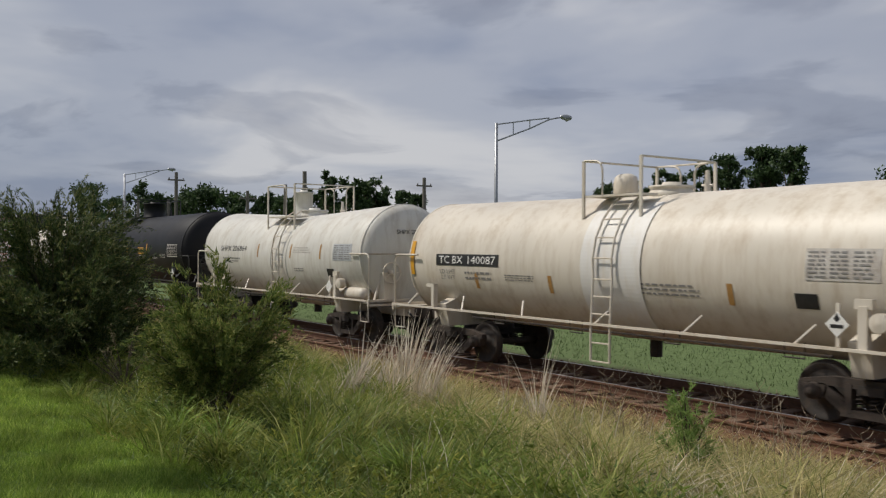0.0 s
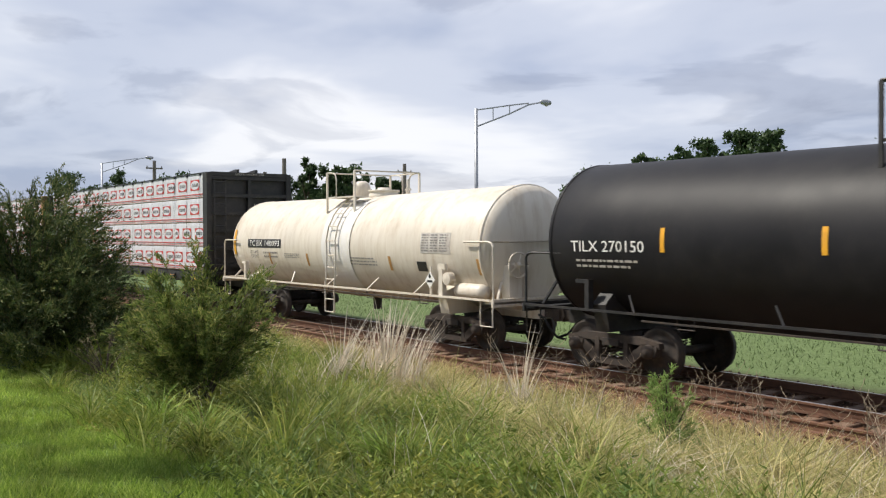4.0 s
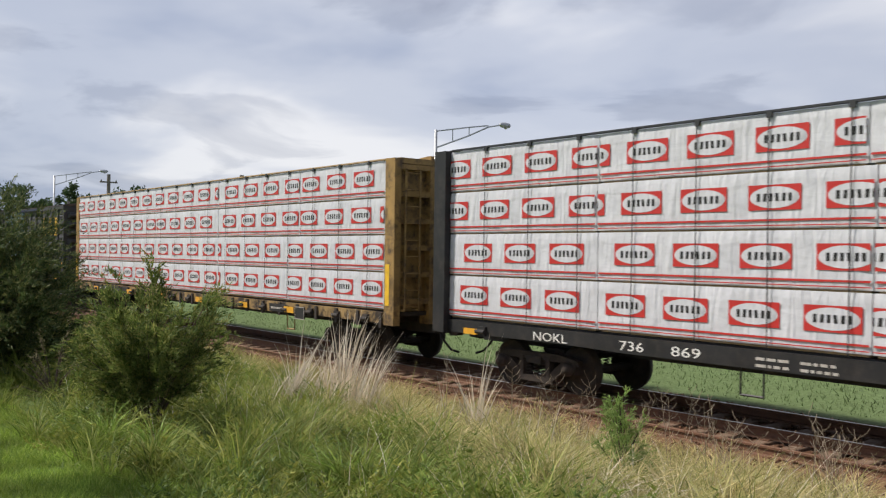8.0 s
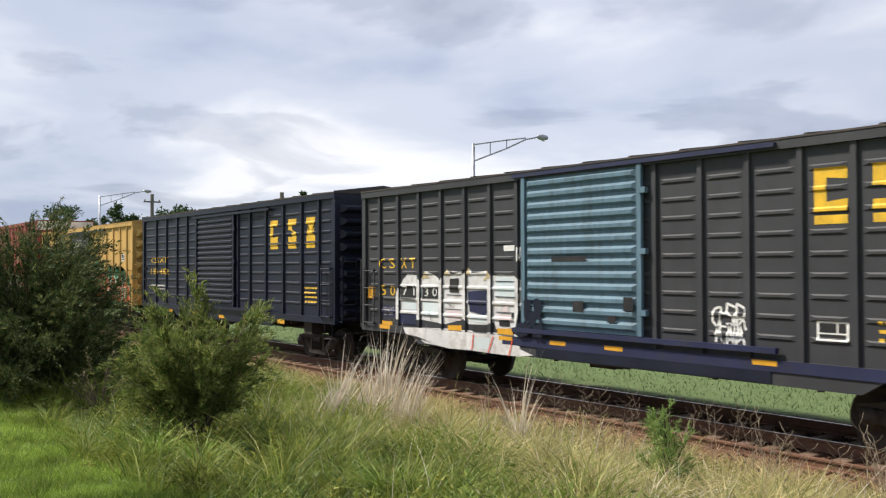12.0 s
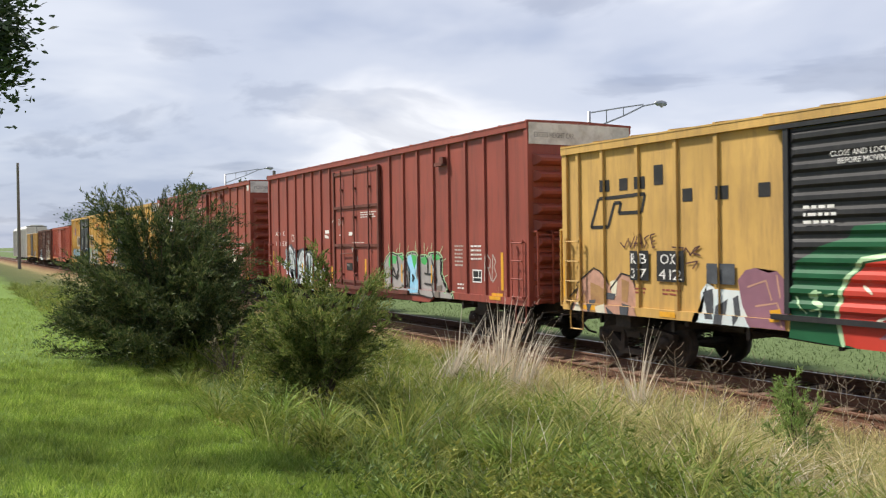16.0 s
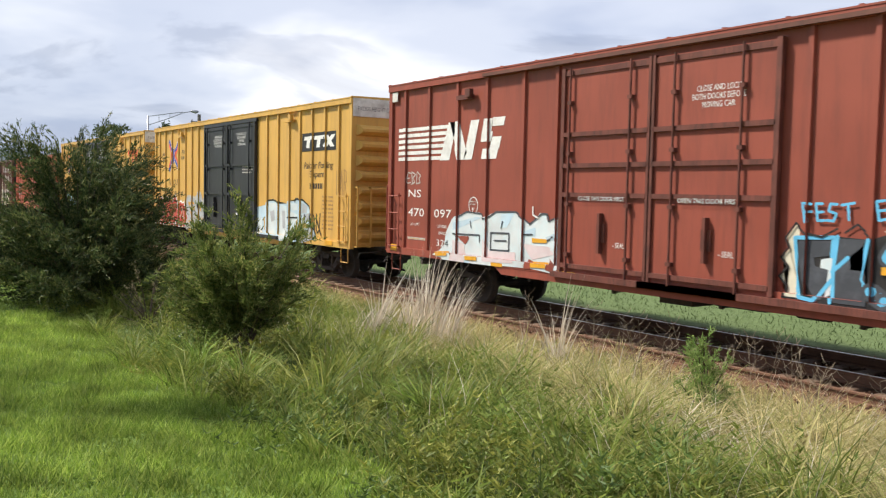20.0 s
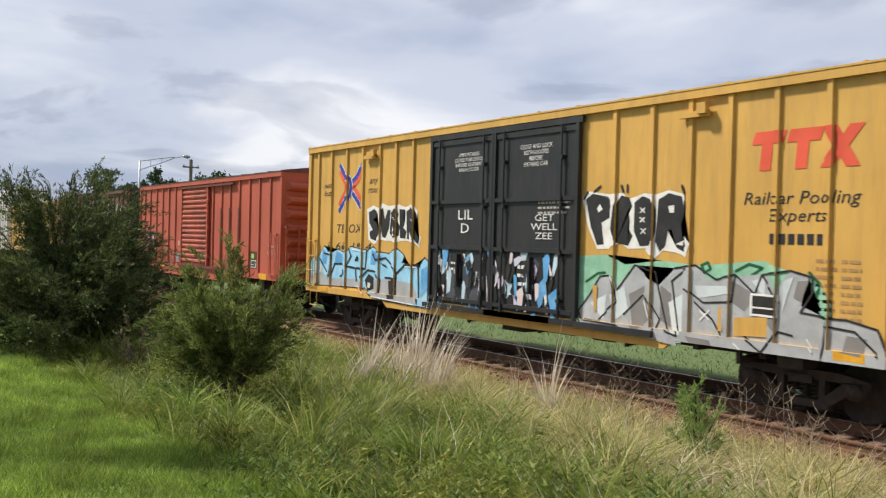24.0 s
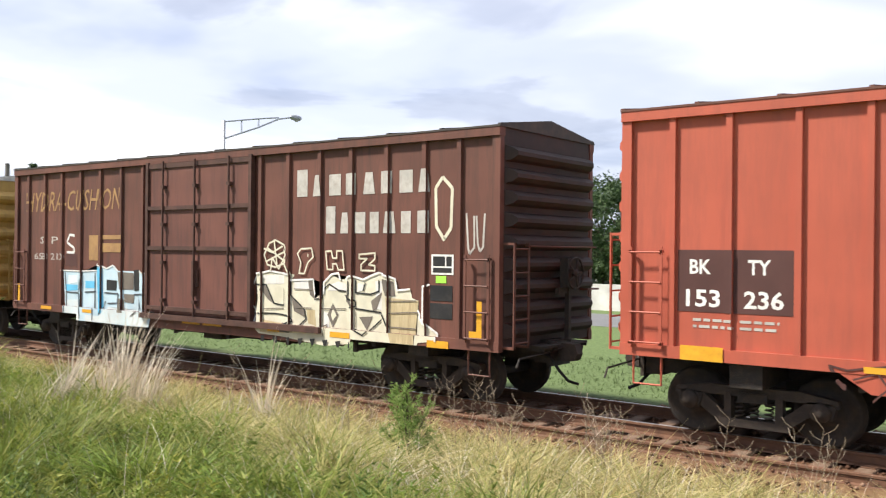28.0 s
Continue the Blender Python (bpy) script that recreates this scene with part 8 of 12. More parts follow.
# tall red car with white stripes
posts = [0.87, 2.0, 3.17, 4.28, 5.57, 6.6, 12.2, 13.25, 14.53, 15.66, 16.86, 17.95]
ns = tall_red(-186.03, 18.7, m_brown_ns, posts, "tall dark red box car with white stripes and double doors", (7.08, 11.93))
plug_door(ns, 11.93, 9.66, 1.1, 5.0, m_brown_ns, "dark red plug door with lock rods", (0.0, 0.37, 0.52, 0.68), (0.1, 0.8), frame_m=m_grime_red)
# hood over the doors, in darker brown to paint the overhang's shadow
bm = bmesh.new()
box(bm, -14.6, -3.2, -1.615, -1.50, 5.13, 5.20)
part("door_hood", bm, m_sp, ns)
plug_door(ns, 9.6, 7.08, 1.1, 5.0, m_brown_ns, "dark red plug door with lock rods", (0.0, 0.37, 0.52, 0.68), (0.2, 0.75), frame_m=m_grime_red)
crank_box(ns, 15.3, 4.75, m_grime_red)
crank_box(ns, 4.6, 4.75, m_grime_red)
words(ns, "CLOSE AND LOCK\nBOTH DOORS BEFORE\nMOVING CAR", 8.75, 7.68, 4.05, 4.42, m_white_paint, 0.006, plain_y=-1.552)
words(ns, "CLOSE THIS DOOR FIRST", 11.4, 10.2, 2.48, 2.56, m_white_paint, 0.006, plain_y=-1.602)
words(ns, "OPEN THIS DOOR FIRST", 8.95, 7.7, 2.48, 2.56, m_white_paint, 0.006, plain_y=-1.602)
words(ns, "- SEAL", 10.5, 10.2, 1.62, 1.72, m_white_paint, 0.006, plain_y=-1.552)
words(ns, "- SEAL", 8.1, 7.8, 1.62, 1.72, m_white_paint, 0.006, plain_y=-1.552)
for k in range(6):
    z = 3.36 + 0.145 * k
    bm = bmesh.new()
    e = 16.25 - 0.06 * k
    poly(bm, [(-18.3, z), (-e, z), (-e + 0.03, z + 0.085), (-18.3, z + 0.085)])
    draped("stripe", bm, m_white_paint, ns, 0.008, "white stripe")
bm = bmesh.new()
for p in ([(-16.4, 3.34), (-16.0, 3.34), (-15.72, 4.22), (-16.05, 4.22)], [(-16.0, 4.22), (-15.62, 4.22), (-15.3, 3.5), (-15.42, 3.34), (-15.62, 3.34)], [(-15.42, 3.34), (-15.1, 3.34), (-14.85, 4.22), (-15.16, 4.22)],
          [(-14.75, 3.34), (-14.2, 3.34), (-14.12, 3.56), (-14.7, 3.56)], [(-14.45, 3.56), (-14.1, 3.56), (-14.02, 3.82), (-14.35, 3.82)], [(-14.78, 3.72), (-14.4, 3.72), (-14.33, 3.94), (-14.74, 3.94)], [(-14.74, 3.94), (-14.4, 3.94), (-14.32, 4.22), (-14.66, 4.22)], [(-14.4, 4.05), (-13.95, 4.05), (-13.9, 4.24), (-14.34, 4.24)]):
    poly(bm, p)
draped("company_mark", bm, m_white_paint, ns, 0.012)
words(ns, "NS", 17.78, 17.2, 2.45, 2.64, m_white_paint, 0.008)
words(ns, "470", 17.78, 17.05, 1.98, 2.18, m_white_paint, 0.008)
words(ns, "097", 16.6, 15.88, 1.98, 2.18, m_white_paint, 0.008)
words(ns, "LD LMT", 17.65, 17.24, 1.75, 1.82, m_white_paint, 0.008)
words(ns, "201500", 16.46, 16.06, 1.74, 1.81, m_white_paint, 0.008)
words(ns, "84100", 16.39, 16.06, 1.58, 1.65, m_white_paint, 0.008)
words(ns, "324", 16.48, 15.97, 1.3, 1.46, m_white_paint, 0.008)
rects(ns, "reflector", m_dim_white, [(17.79, 16.97, 1.4, 1.46)], 0.008)
rects(ns, "reflector", m_amber, [(17.76, 17, 1.42, 1.43)], 0.014)
bm = bmesh.new()
stroke(bm, [(-15 + 0.17 * math.cos(k * 0.3491), 2.3 + 0.19 * math.sin(k * 0.3491)) for k in range(19)], 0.022)
draped("round_stencil", bm, m_white_paint, ns, 0.010)
words(ns, "F", 15.04, 14.96, 2.15, 2.25, m_white_paint, 0.008)
bars(ns, 15.12, 14.88, 2.3, 2.42, 2, m_dim_white, 12, 0.008)
label_box(ns, 1.68, 1.18, 1.75, 2.08, 0.008)
bars(ns, 3.0, 2.55, 1.7, 2.6, 7, m_white_paint, 6, 0.008)
bars(ns, 2.3, 1.95, 1.7, 2.6, 7, m_dim_white, 7, 0.008)
bars(ns, 1.7, 1.1, 2.3, 2.6, 3, m_white_paint, 8, 0.008)
rects(ns, "reflector", m_amber, [(1.85, 1.0, 1.36, 1.46)], 0.012)
rects(ns, "reflector", m_amber, [(0.7, 0.3, 1.0, 1.12), (18.5, 18.2, 1.08, 1.24), (14.2, 13.8, 1.0, 1.08), (12.0, 11.5, 1.0, 1.08)], 0.008, plain_y=-1.548)
art(ns, 16.2, 11.6, 0.85, 2.35, "pale white, turquoise and pink graffiti with dark lines", [("fill", m_pale_art, 0, [[(-0.07, 0.16), (0.01, 0.33), (0.03, 0.55), (0.08, 0.75), (0.18, 0.85), (0.31, 0.87), (0.35, 0.79), (0.45, 0.9), (0.59, 0.89), (0.65, 0.8), (0.7, 0.73), (0.77, 0.9), (0.81, 0.89), (0.82, 0.79), (0.89, 0.85), (0.93, 0.75), (0.94, 0.6), (0.9, 0.47), (0.91, 0.18), (0.89, 0.1), (0.73, 0.13), (0.54, 0.12), (0.34, 0.07), (0.24, -0.02), (0.04, 0.01), (0.01, 0.13)]])], 0.008)
art(ns, 16.2, 11.6, 0.85, 2.35, "pale white, turquoise and pink graffiti with dark lines", [("fill", m_pale_blue, 0, [[(0.1, 0.69), (0.29, 0.8), (0.33, 0.79), (0.1, 0.57)], [(0.49, 0.86), (0.59, 0.89), (0.53, 0.67), (0.48, 0.66)], [(0.65, 0.63), (0.74, 0.7), (0.74, 0.57), (0.66, 0.57)], [(0.81, 0.58), (0.9, 0.65), (0.9, 0.56), (0.82, 0.51)], [(0.19, 0.2), (0.25, 0.17), (0.27, -0.01), (0.22, 0.01)]])], 0.014)
art(ns, 16.2, 11.6, 0.85, 2.35, "pale white, turquoise and pink graffiti with dark lines", [("fill", m_pale_pink, 0, [[(0.1, 0.43), (0.19, 0.37), (0.22, 0.08), (0.08, 0.07)], [(0.36, 0.48), (0.4, 0.31), (0.6, 0.33), (0.6, 0.17), (0.36, 0.15)], [(0.65, 0.46), (0.83, 0.45), (0.89, 0.36), (0.72, 0.25)]])], 0.020)
art(ns, 16.2, 11.6, 0.85, 2.35, "pale white, turquoise and pink graffiti with dark lines", [("fill", m_brown_ns, 0, [[(0.68, 0.17), (0.7, 0.26), (0.73, 0.23), (0.73, 0.13), (0.68, 0.12)], [(0.83, 0.14), (0.85, 0.31), (0.89, 0.21), (0.88, 0.11)], [(0.13, 0.49), (0.23, 0.5), (0.23, 0.45), (0.2, 0.37), (0.16, 0.43)]])], 0.026)
art(ns, 16.2, 11.6, 0.85, 2.35, "pale white, turquoise and pink graffiti with dark lines", [("line", m_slate, 0.035, [[(0.13, 0.78), (0.21, 0.87), (0.33, 0.85), (0.36, 0.77), (0.45, 0.89), (0.6, 0.9), (0.7, 0.74), (0.78, 0.89), (0.82, 0.89), (0.83, 0.79), (0.9, 0.85), (0.93, 0.73), (0.93, 0.6)], [(0.1, 0.52), (0.32, 0.53), (0.32, 0.43)], [(0.24, 0.73), (0.25, 0.63)], [(0.1, 0.5), (0.09, 0.2)], [(0.41, 0.58), (0.55, 0.59), (0.55, 0.34), (0.41, 0.33), (0.41, 0.58)], [(0.44, 0.47), (0.53, 0.48)], [(0.49, 0.66), (0.5, 0.75)], [(0.66, 0.59), (0.72, 0.6)], [(0.82, 0.53), (0.87, 0.59)]])], 0.032)
art(ns, 16.2, 11.6, 0.85, 2.35, "pale white, turquoise and pink graffiti with dark lines", [("line", m_white_paint, 0.035, [[(0.72, 0.98), (0.72, 0.87), (0.76, 0.83)], [(0.91, 0.47), (0.99, 0.4), (1.07, 0.36)], [(0.94, 0.3), (1.05, 0.29)], [(0.93, 0.37), (0.96, 0.19)]])], 0.038)
art(ns, 16.2, 11.6, 0.85, 2.35, "pale white, turquoise and pink graffiti with dark lines", [("fill", m_amber, 0, [[(-0.05, 0.22), (0.06, 0.24), (0.06, 0.17), (-0.04, 0.15)], [(0.22, 0.2), (0.32, 0.21), (0.32, 0.15), (0.22, 0.14)], [(0.72, 0.55), (0.82, 0.55), (0.82, 0.5), (0.72, 0.49)], [(0.73, 0.23), (0.84, 0.24), (0.83, 0.16), (0.73, 0.15)]])], 0.044)
for a, b, m in ((6.3, 3.35, m_black_paint), (3.35, 2.25, m_cream), (2.25, 1.5, m_black_paint)):
    rects(ns, "graffiti_band", m, [(a, b, 1.0, 1.11)], 0.006, "graffiti carried over the sill", plain_y=-1.548)
art(ns, 6.95, 3.7, 1.13, 2.30, "slate and bright blue graffiti letters with a black and white peak", [("fill", m_cream, 0, [[(0.066, 0.925), (0.018, 0.743), (0.037, 0.623), (-0.001, 0.491), (0.037, 0.376), (-0.01, 0.24), (0.037, 0.128), (0.028, -0.02), (0.104, -0.02), (0.132, 0.031), (0.094, 0.758)]])], 0.008)
art(ns, 6.95, 3.7, 1.13, 2.30, "slate and bright blue graffiti letters with a black and white peak", [("fill", m_black_paint, 0, [[(0.056, 0.775), (0.274, 0.792), (0.426, 0.773), (0.54, 0.888), (0.616, 0.854), (0.729, 0.782), (0.843, 0.893), (0.976, 0.803), (1.184, 0.456), (1.298, 0.792), (1.488, 0.354), (1.668, -0.02), (1.668, -0.02), (1.222, -0.02), (1.033, -0.02), (0.691, -0.02), (0.35, -0.02), (0.122, -0.02), (0.075, 0.311)]])], 0.014)
art(ns, 6.95, 3.7, 1.13, 2.30, "slate and bright blue graffiti letters with a black and white peak", [("fill", m_cream, 0, [[(0.625, 0.833), (0.701, 0.708), (0.691, 0.521), (0.631, 0.578)], [(0.578, 0.287), (0.672, 0.17), (0.597, 0.059), (0.53, 0.135)], [(0.701, 0.339), (0.758, 0.351), (0.701, 0.085)], [(0.824, 0.89), (0.881, 0.99), (0.976, 0.816), (0.843, 0.825)], [(0.483, 0.878), (0.653, 1.023), (0.714, 0.871), (0.578, 0.885)], [(1.298, 0.748), (1.384, 0.569), (1.365, 0.363), (1.175, 0.322), (1.166, 0.426)], [(0.976, -0.02), (1.156, 0.283), (1.147, -0.006), (1.431, 0.063), (1.492, -0.02), (1.184, -0.02), (1.042, -0.02)], [(1.203, -0.02), (1.374, -0.015), (1.422, -0.02), (1.194, -0.02)]])], 0.02)
art(ns, 6.95, 3.7, 1.13, 2.30, "slate and bright blue graffiti letters with a black and white peak", [("fill", m_pale_art, 0, [[(0.198, 0.496), (0.265, 0.54), (0.248, 0.062), (0.187, -0.02)], [(0.35, 0.543), (0.426, 0.559), (0.416, 0.429), (0.358, 0.426)]])], 0.026)
art(ns, 6.95, 3.7, 1.13, 2.30, "slate and bright blue graffiti letters with a black and white peak", [("fill", m_slate, 0, [[(0.085, 0.717), (0.255, 0.74), (0.246, 0.555), (0.16, 0.512), (0.17, 0.407), (0.236, 0.374), (0.221, 0.007), (0.179, -0.02), (0.113, 0.222)], [(0.274, 0.768), (0.426, 0.773), (0.416, 0.605), (0.335, 0.555), (0.341, 0.398), (0.416, 0.391), (0.43, -0.02), (0.278, -0.02), (0.255, 0.354)], [(0.473, 0.64), (0.578, 0.801), (0.631, 0.671), (0.521, 0.579)], [(0.739, 0.728), (0.966, 0.77), (0.98, 0.503), (0.733, 0.484)], [(0.805, 0.43), (0.934, 0.458), (0.953, 0.012), (1.014, -0.02), (0.815, -0.02)]])], 0.032)
art(ns, 6.95, 3.7, 1.13, 2.30, "slate and bright blue graffiti letters with a black and white peak", [("line", m_sky, 0.06, [[(0.062, 0.751), (0.081, 0.361), (0.107, -0.0), (0.179, -0.02), (0.251, 0.247)], [(0.069, 0.753), (0.255, 0.779), (0.251, 0.546)], [(0.274, 0.792), (0.259, 0.355), (0.263, -0.02)], [(0.327, 0.543), (0.255, 0.354)], [(0.426, 0.773), (0.397, 0.292), (0.449, 0.115)], [(0.729, 0.759), (0.976, 0.789), (0.991, 0.478), (0.748, 0.473), (0.726, 0.735)], [(0.767, 0.399), (0.739, 0.186), (0.691, 0.014)], [(0.815, -0.02), (0.919, -0.02), (1.033, -0.02)]])], 0.038)
art(ns, 6.95, 3.7, 1.13, 2.30, "slate and bright blue graffiti letters with a black and white peak", [("line", m_slate, 0.26, [[(0.635, 0.788), (0.549, 0.772), (0.502, 0.575), (0.559, 0.446), (0.644, 0.372), (0.663, 0.168), (0.597, -0.02), (0.502, 0.057), (0.445, 0.161)]])], 0.044)
art(ns, 6.95, 3.7, 1.13, 2.30, "slate and bright blue graffiti letters with a black and white peak", [("line", m_sky, 0.14, [[(0.635, 0.788), (0.549, 0.772), (0.502, 0.575), (0.559, 0.446), (0.644, 0.372), (0.663, 0.168), (0.597, -0.02), (0.502, 0.057), (0.445, 0.161)]])], 0.05)
art(ns, 6.95, 3.7, 1.13, 2.30, "slate and bright blue graffiti letters with a black and white peak", [("line", m_slate, 0.05, [[(0.631, 0.727), (0.568, 0.706), (0.53, 0.581), (0.578, 0.511), (0.625, 0.475)]])], 0.056)
art(ns, 6.95, 3.7, 1.13, 2.30, "slate and bright blue graffiti letters with a black and white peak", [("line", m_black_paint, 0.03, [[(1.166, 0.307), (1.213, -0.011), (1.26, 0.306), (1.298, -0.012), (1.336, 0.322), (1.378, 0.115)], [(1.156, 0.283), (1.147, -0.006), (1.184, -0.02), (1.374, -0.006)], [(1.175, -0.02), (1.232, -0.02), (1.355, -0.02), (1.412, -0.02)], [(0.824, 0.662), (0.872, 0.658)], [(0.824, 0.594), (0.872, 0.59)], [(0.122, 0.812), (0.066, 0.94), (0.014, 0.742), (0.033, 0.622), (-0.006, 0.489), (0.033, 0.375), (-0.014, 0.239), (0.031, 0.127), (0.024, -0.02), (0.1, -0.02)], [(0.122, 0.812), (0.198, 0.778), (0.274, 0.889)], [(0.312, 0.847), (0.369, 0.953), (0.426, 0.82)]])], 0.062)
art(ns, 6.95, 3.7, 1.13, 2.30, "slate and bright blue graffiti letters with a black and white peak", [("line", m_cream, 0.035, [[(0.881, 0.945), (0.976, 0.803), (1.194, 0.445)], [(1.298, 0.813), (1.683, -0.02)], [(1.298, 0.813), (1.175, 0.331)], [(0.976, 0.399), (1.033, 0.255)], [(1.014, 0.407), (1.071, 0.286)], [(1.422, 0.297), (1.469, 0.158)], [(1.469, 0.307), (1.516, 0.168)], [(1.184, -0.02), (1.232, -0.02)]])], 0.068)
art(ns, 6.95, 3.7, 1.13, 2.30, "slate and bright blue graffiti letters with a black and white peak", [("fill", m_amber, 0, [[(0.483, 0.463), (0.625, 0.475), (0.621, 0.381), (0.483, 0.368)], [(1.336, 0.443), (1.522, 0.446), (1.518, 0.352), (1.336, 0.339)]])], 0.074)
art(ns, 6.95, 3.7, 1.13, 2.30, "slate and bright blue graffiti letters with a black and white peak", [("line", m_sky, 0.04, [[(0.141, 1.183), (0.107, 1.192), (0.122, 0.959)], [(0.113, 1.08), (0.145, 1.09)], [(0.198, 1.191), (0.164, 1.191), (0.176, 0.978), (0.21, 0.984)], [(0.17, 1.084), (0.202, 1.09)], [(0.27, 1.187), (0.236, 1.192), (0.229, 1.103), (0.267, 1.071), (0.255, 0.982), (0.221, 0.986)], [(0.289, 1.18), (0.35, 1.208)], [(0.32, 1.185), (0.327, 1.003)], [(0.487, 1.246), (0.449, 1.231), (0.464, 1.007), (0.502, 1.032)], [(0.454, 1.119), (0.494, 1.134)], [(0.509, 1.23), (0.578, 1.268)], [(0.543, 1.235), (0.547, 1.02)], [(0.578, 1.034), (0.587, 1.26), (0.638, 1.053), (0.642, 1.276)], [(0.71, 1.285), (0.672, 1.271), (0.68, 1.069), (0.733, 1.095)]])], 0.08)
art(ns, 6.95, 3.7, 1.13, 2.30, "slate and bright blue graffiti letters with a black and white peak", [("line", m_sky, 0.04, [[(0.676, 1.17), (0.714, 1.184)]])], 0.08)
for x, z, r in ((2.35, 2.02, 0.09), (3.3, 2.0, 0.1), (4.35, 2.26, 0.1), (2.0, 1.95, 0.08), (1.85, 1.5, 0.07), (2.95, 1.85, 0.08)):
    bm = bmesh.new()
    poly(bm, [(-x + r * math.cos(k * 0.6283), z + r * math.sin(k * 0.6283)) for k in range(10)])
    draped("graffiti_accent", bm, m_cream, ns, 0.03)
tag(ns, 11.5, 10.8, 1.5, 2.0, m_white_paint, 54, 0.05, 2)
rects(ns, "corner_patch", m_pale_end, [(0.42, 0.14, 4.86, 5.10), (18.56, 18.3, 4.86, 5.10)], 0.06, "pale corner patch", plain_y=-1.475)
tag(ns, 17.9, 17.2, 2.75, 3.1, m_dim_white, 55, 0.03, 3)


ARROW_BLUE = [[(-0.62, 0.62), (-0.36, 0.36), (-0.05, 0.22), (0.03, 0.0), (-0.05, -0.22), (-0.36, -0.40), (-0.62, -0.62)], [(0.1, 0.16), (0.36, 0.30), (0.62, 0.62)], [(0.1, -0.16), (0.36, -0.34), (0.62, -0.58)]]
ARROW_RED = [[(-0.62, 0.44), (-0.42, 0.22), (-0.14, 0.02), (-0.42, -0.22), (-0.62, -0.44)], [(0.62, 0.42), (0.40, 0.18), (0.14, 0.02), (0.40, -0.18), (0.62, -0.38)]]


def tall_yellow(s0, length, label, posts, first, number):
    car = box_car("box_car", label, s0, length, 5.15, 0.95, m_yellow, posts, 2.3, roof=m_yellow, end=m_yellow, pale_top=True, ends=8, belly=(4.4, length - 4.4, 0.16), rung_m=m_yellow, mark="TBOX " + number.replace(" ", ""))
    plug_door(car, 11.85, 9.50, 1.1, 4.85, m_black_door, "black plug door with lock rods", (0.0, 0.33, 0.62), (0.16, 0.88))
    plug_door(car, 9.43, 6.86, 1.1, 4.85, m_black_door, "black plug door with lock rods", (0.0, 0.33, 0.62), (0.14, 0.84))
    bm = bmesh.new()
    box(bm, -11.95, -6.75, -1.57, -1.50, 4.87, 4.99)
    part("door_hood", bm, m_black_door, car)
    words(car, "-IMPORTANT-\nCLOSE THIS DOOR\nBEFORE CLOSING\nMAIN DOOR", 10.95, 9.85, 4.1, 4.52, m_white_paint, 0.006, plain_y=-1.552)
    words(car, "CLOSE AND LOCK\nBOTH DOORS\nBEFORE\nMOVING CAR", 8.6, 7.6, 4.1, 4.55, m_white_paint, 0.006, plain_y=-1.552)
    bars(car, 8.0, 7.0, 3.1, 3.4, 3, m_dim_white, 4, 0.006, plain_y=-1.552)
    # crossed arrows in red and blue
    cx, cz = -16.0, 3.93
    for m, rows, lift, w in ((m_white_paint, ARROW_BLUE, 0.008, 0.19), (m_logo_red, ARROW_RED, 0.014, 0.14), (m_logo_blue, ARROW_BLUE, 0.020, 0.135)):
        bm = bmesh.new()
        for k, pts in enumerate(rows):
            stroke(bm, [(cx + a, cz + b) for a, b in pts], w, 0.001 * k, k == 0 and w < 0.15)
        draped("company_mark", bm, m, car, lift)
    words(car, "next\nload", 17.58, 17.02, 3.72, 4.08, m_black_paint, 0.008, 0.25)
    words(car, "any\nroad", 15.02, 14.46, 3.75, 4.12, m_black_paint, 0.008, 0.25)
    words(car, "TB OX", 16.75, 15.3, 2.68, 2.92, m_black_paint, 0.008, 0.2)
    words(car, number, 17.3, 14.8, 2.2, 2.42, m_black_paint, 0.008, 0.2)
    words(car, "Railcar Pooling\nExperts", 3.13, 1.18, 2.9, 3.42, m_black_paint, 0.008, 0.2)
    rects(car, "company_mark", m_black_paint, [(2.65 - 0.16 * k, 2.54 - 0.16 * k, 2.62, 2.78) for k in range(6)], 0.008)
    crank_box(car, 4.1, 4.75, m_yellow)
    crank_box(car, 14.8, 4.7, m_yellow)
    rects(car, "reflector", m_amber, [(1.5, 1.02, 0.99, 1.12), (17.6, 17.1, 0.99, 1.12)], 0.012, plain_y=-1.548)
    bars(car, 1.85, 1.05, 1.4, 2.45, 9, m_tan, 6, 0.008, cols=2)
    bars(car, 11.0, 10.6, 1.7, 2.1, 3, m_white_paint, 7, 0.006, plain_y=-1.552)
    bars(car, 8.6, 8.2, 1.6, 2.3, 4, m_white_paint, 8, 0.006, plain_y=-1.552)
    return car


def slab_mark(car, u0, u1, z0, z1, material, panel=None):
    """Three heavy slabs side by side, on a dark panel where there is one."""
    if panel:
        rects(car, "mark_panel", panel, [(u0 + 0.08, u1 - 0.08, z0 - 0.1, z1 + 0.1)], 0.008)
    w, h = (u0 - u1) / 3, z1 - z0
    bm = bmesh.new()
    for k in range(3):
        x = -u0 + w * k
        if k < 2:
            poly(bm, [(x + 0.04, z1 - h * 0.32), (x + w - 0.02, z1 - h * 0.32), (x + w + 0.04, z1), (x + 0.1, z1)])
            poly(bm, [(x + w * 0.3, z0), (x + w * 0.62, z0), (x + w * 0.68, z1 - h * 0.32), (x + w * 0.36, z1 - h * 0.32)])
        else:
            poly(bm, [(x - 0.02, z0), (x + w * 0.3, z0), (x + w * 1.08, z1), (x + w * 0.7, z1)])
            poly(bm, [(x + 0.02, z1), (x + w * 0.4, z1), (x + w * 0.98, z0), (x + w * 0.62, z0)], 0.001)
    draped("company_mark", bm, material, car, 0.012)


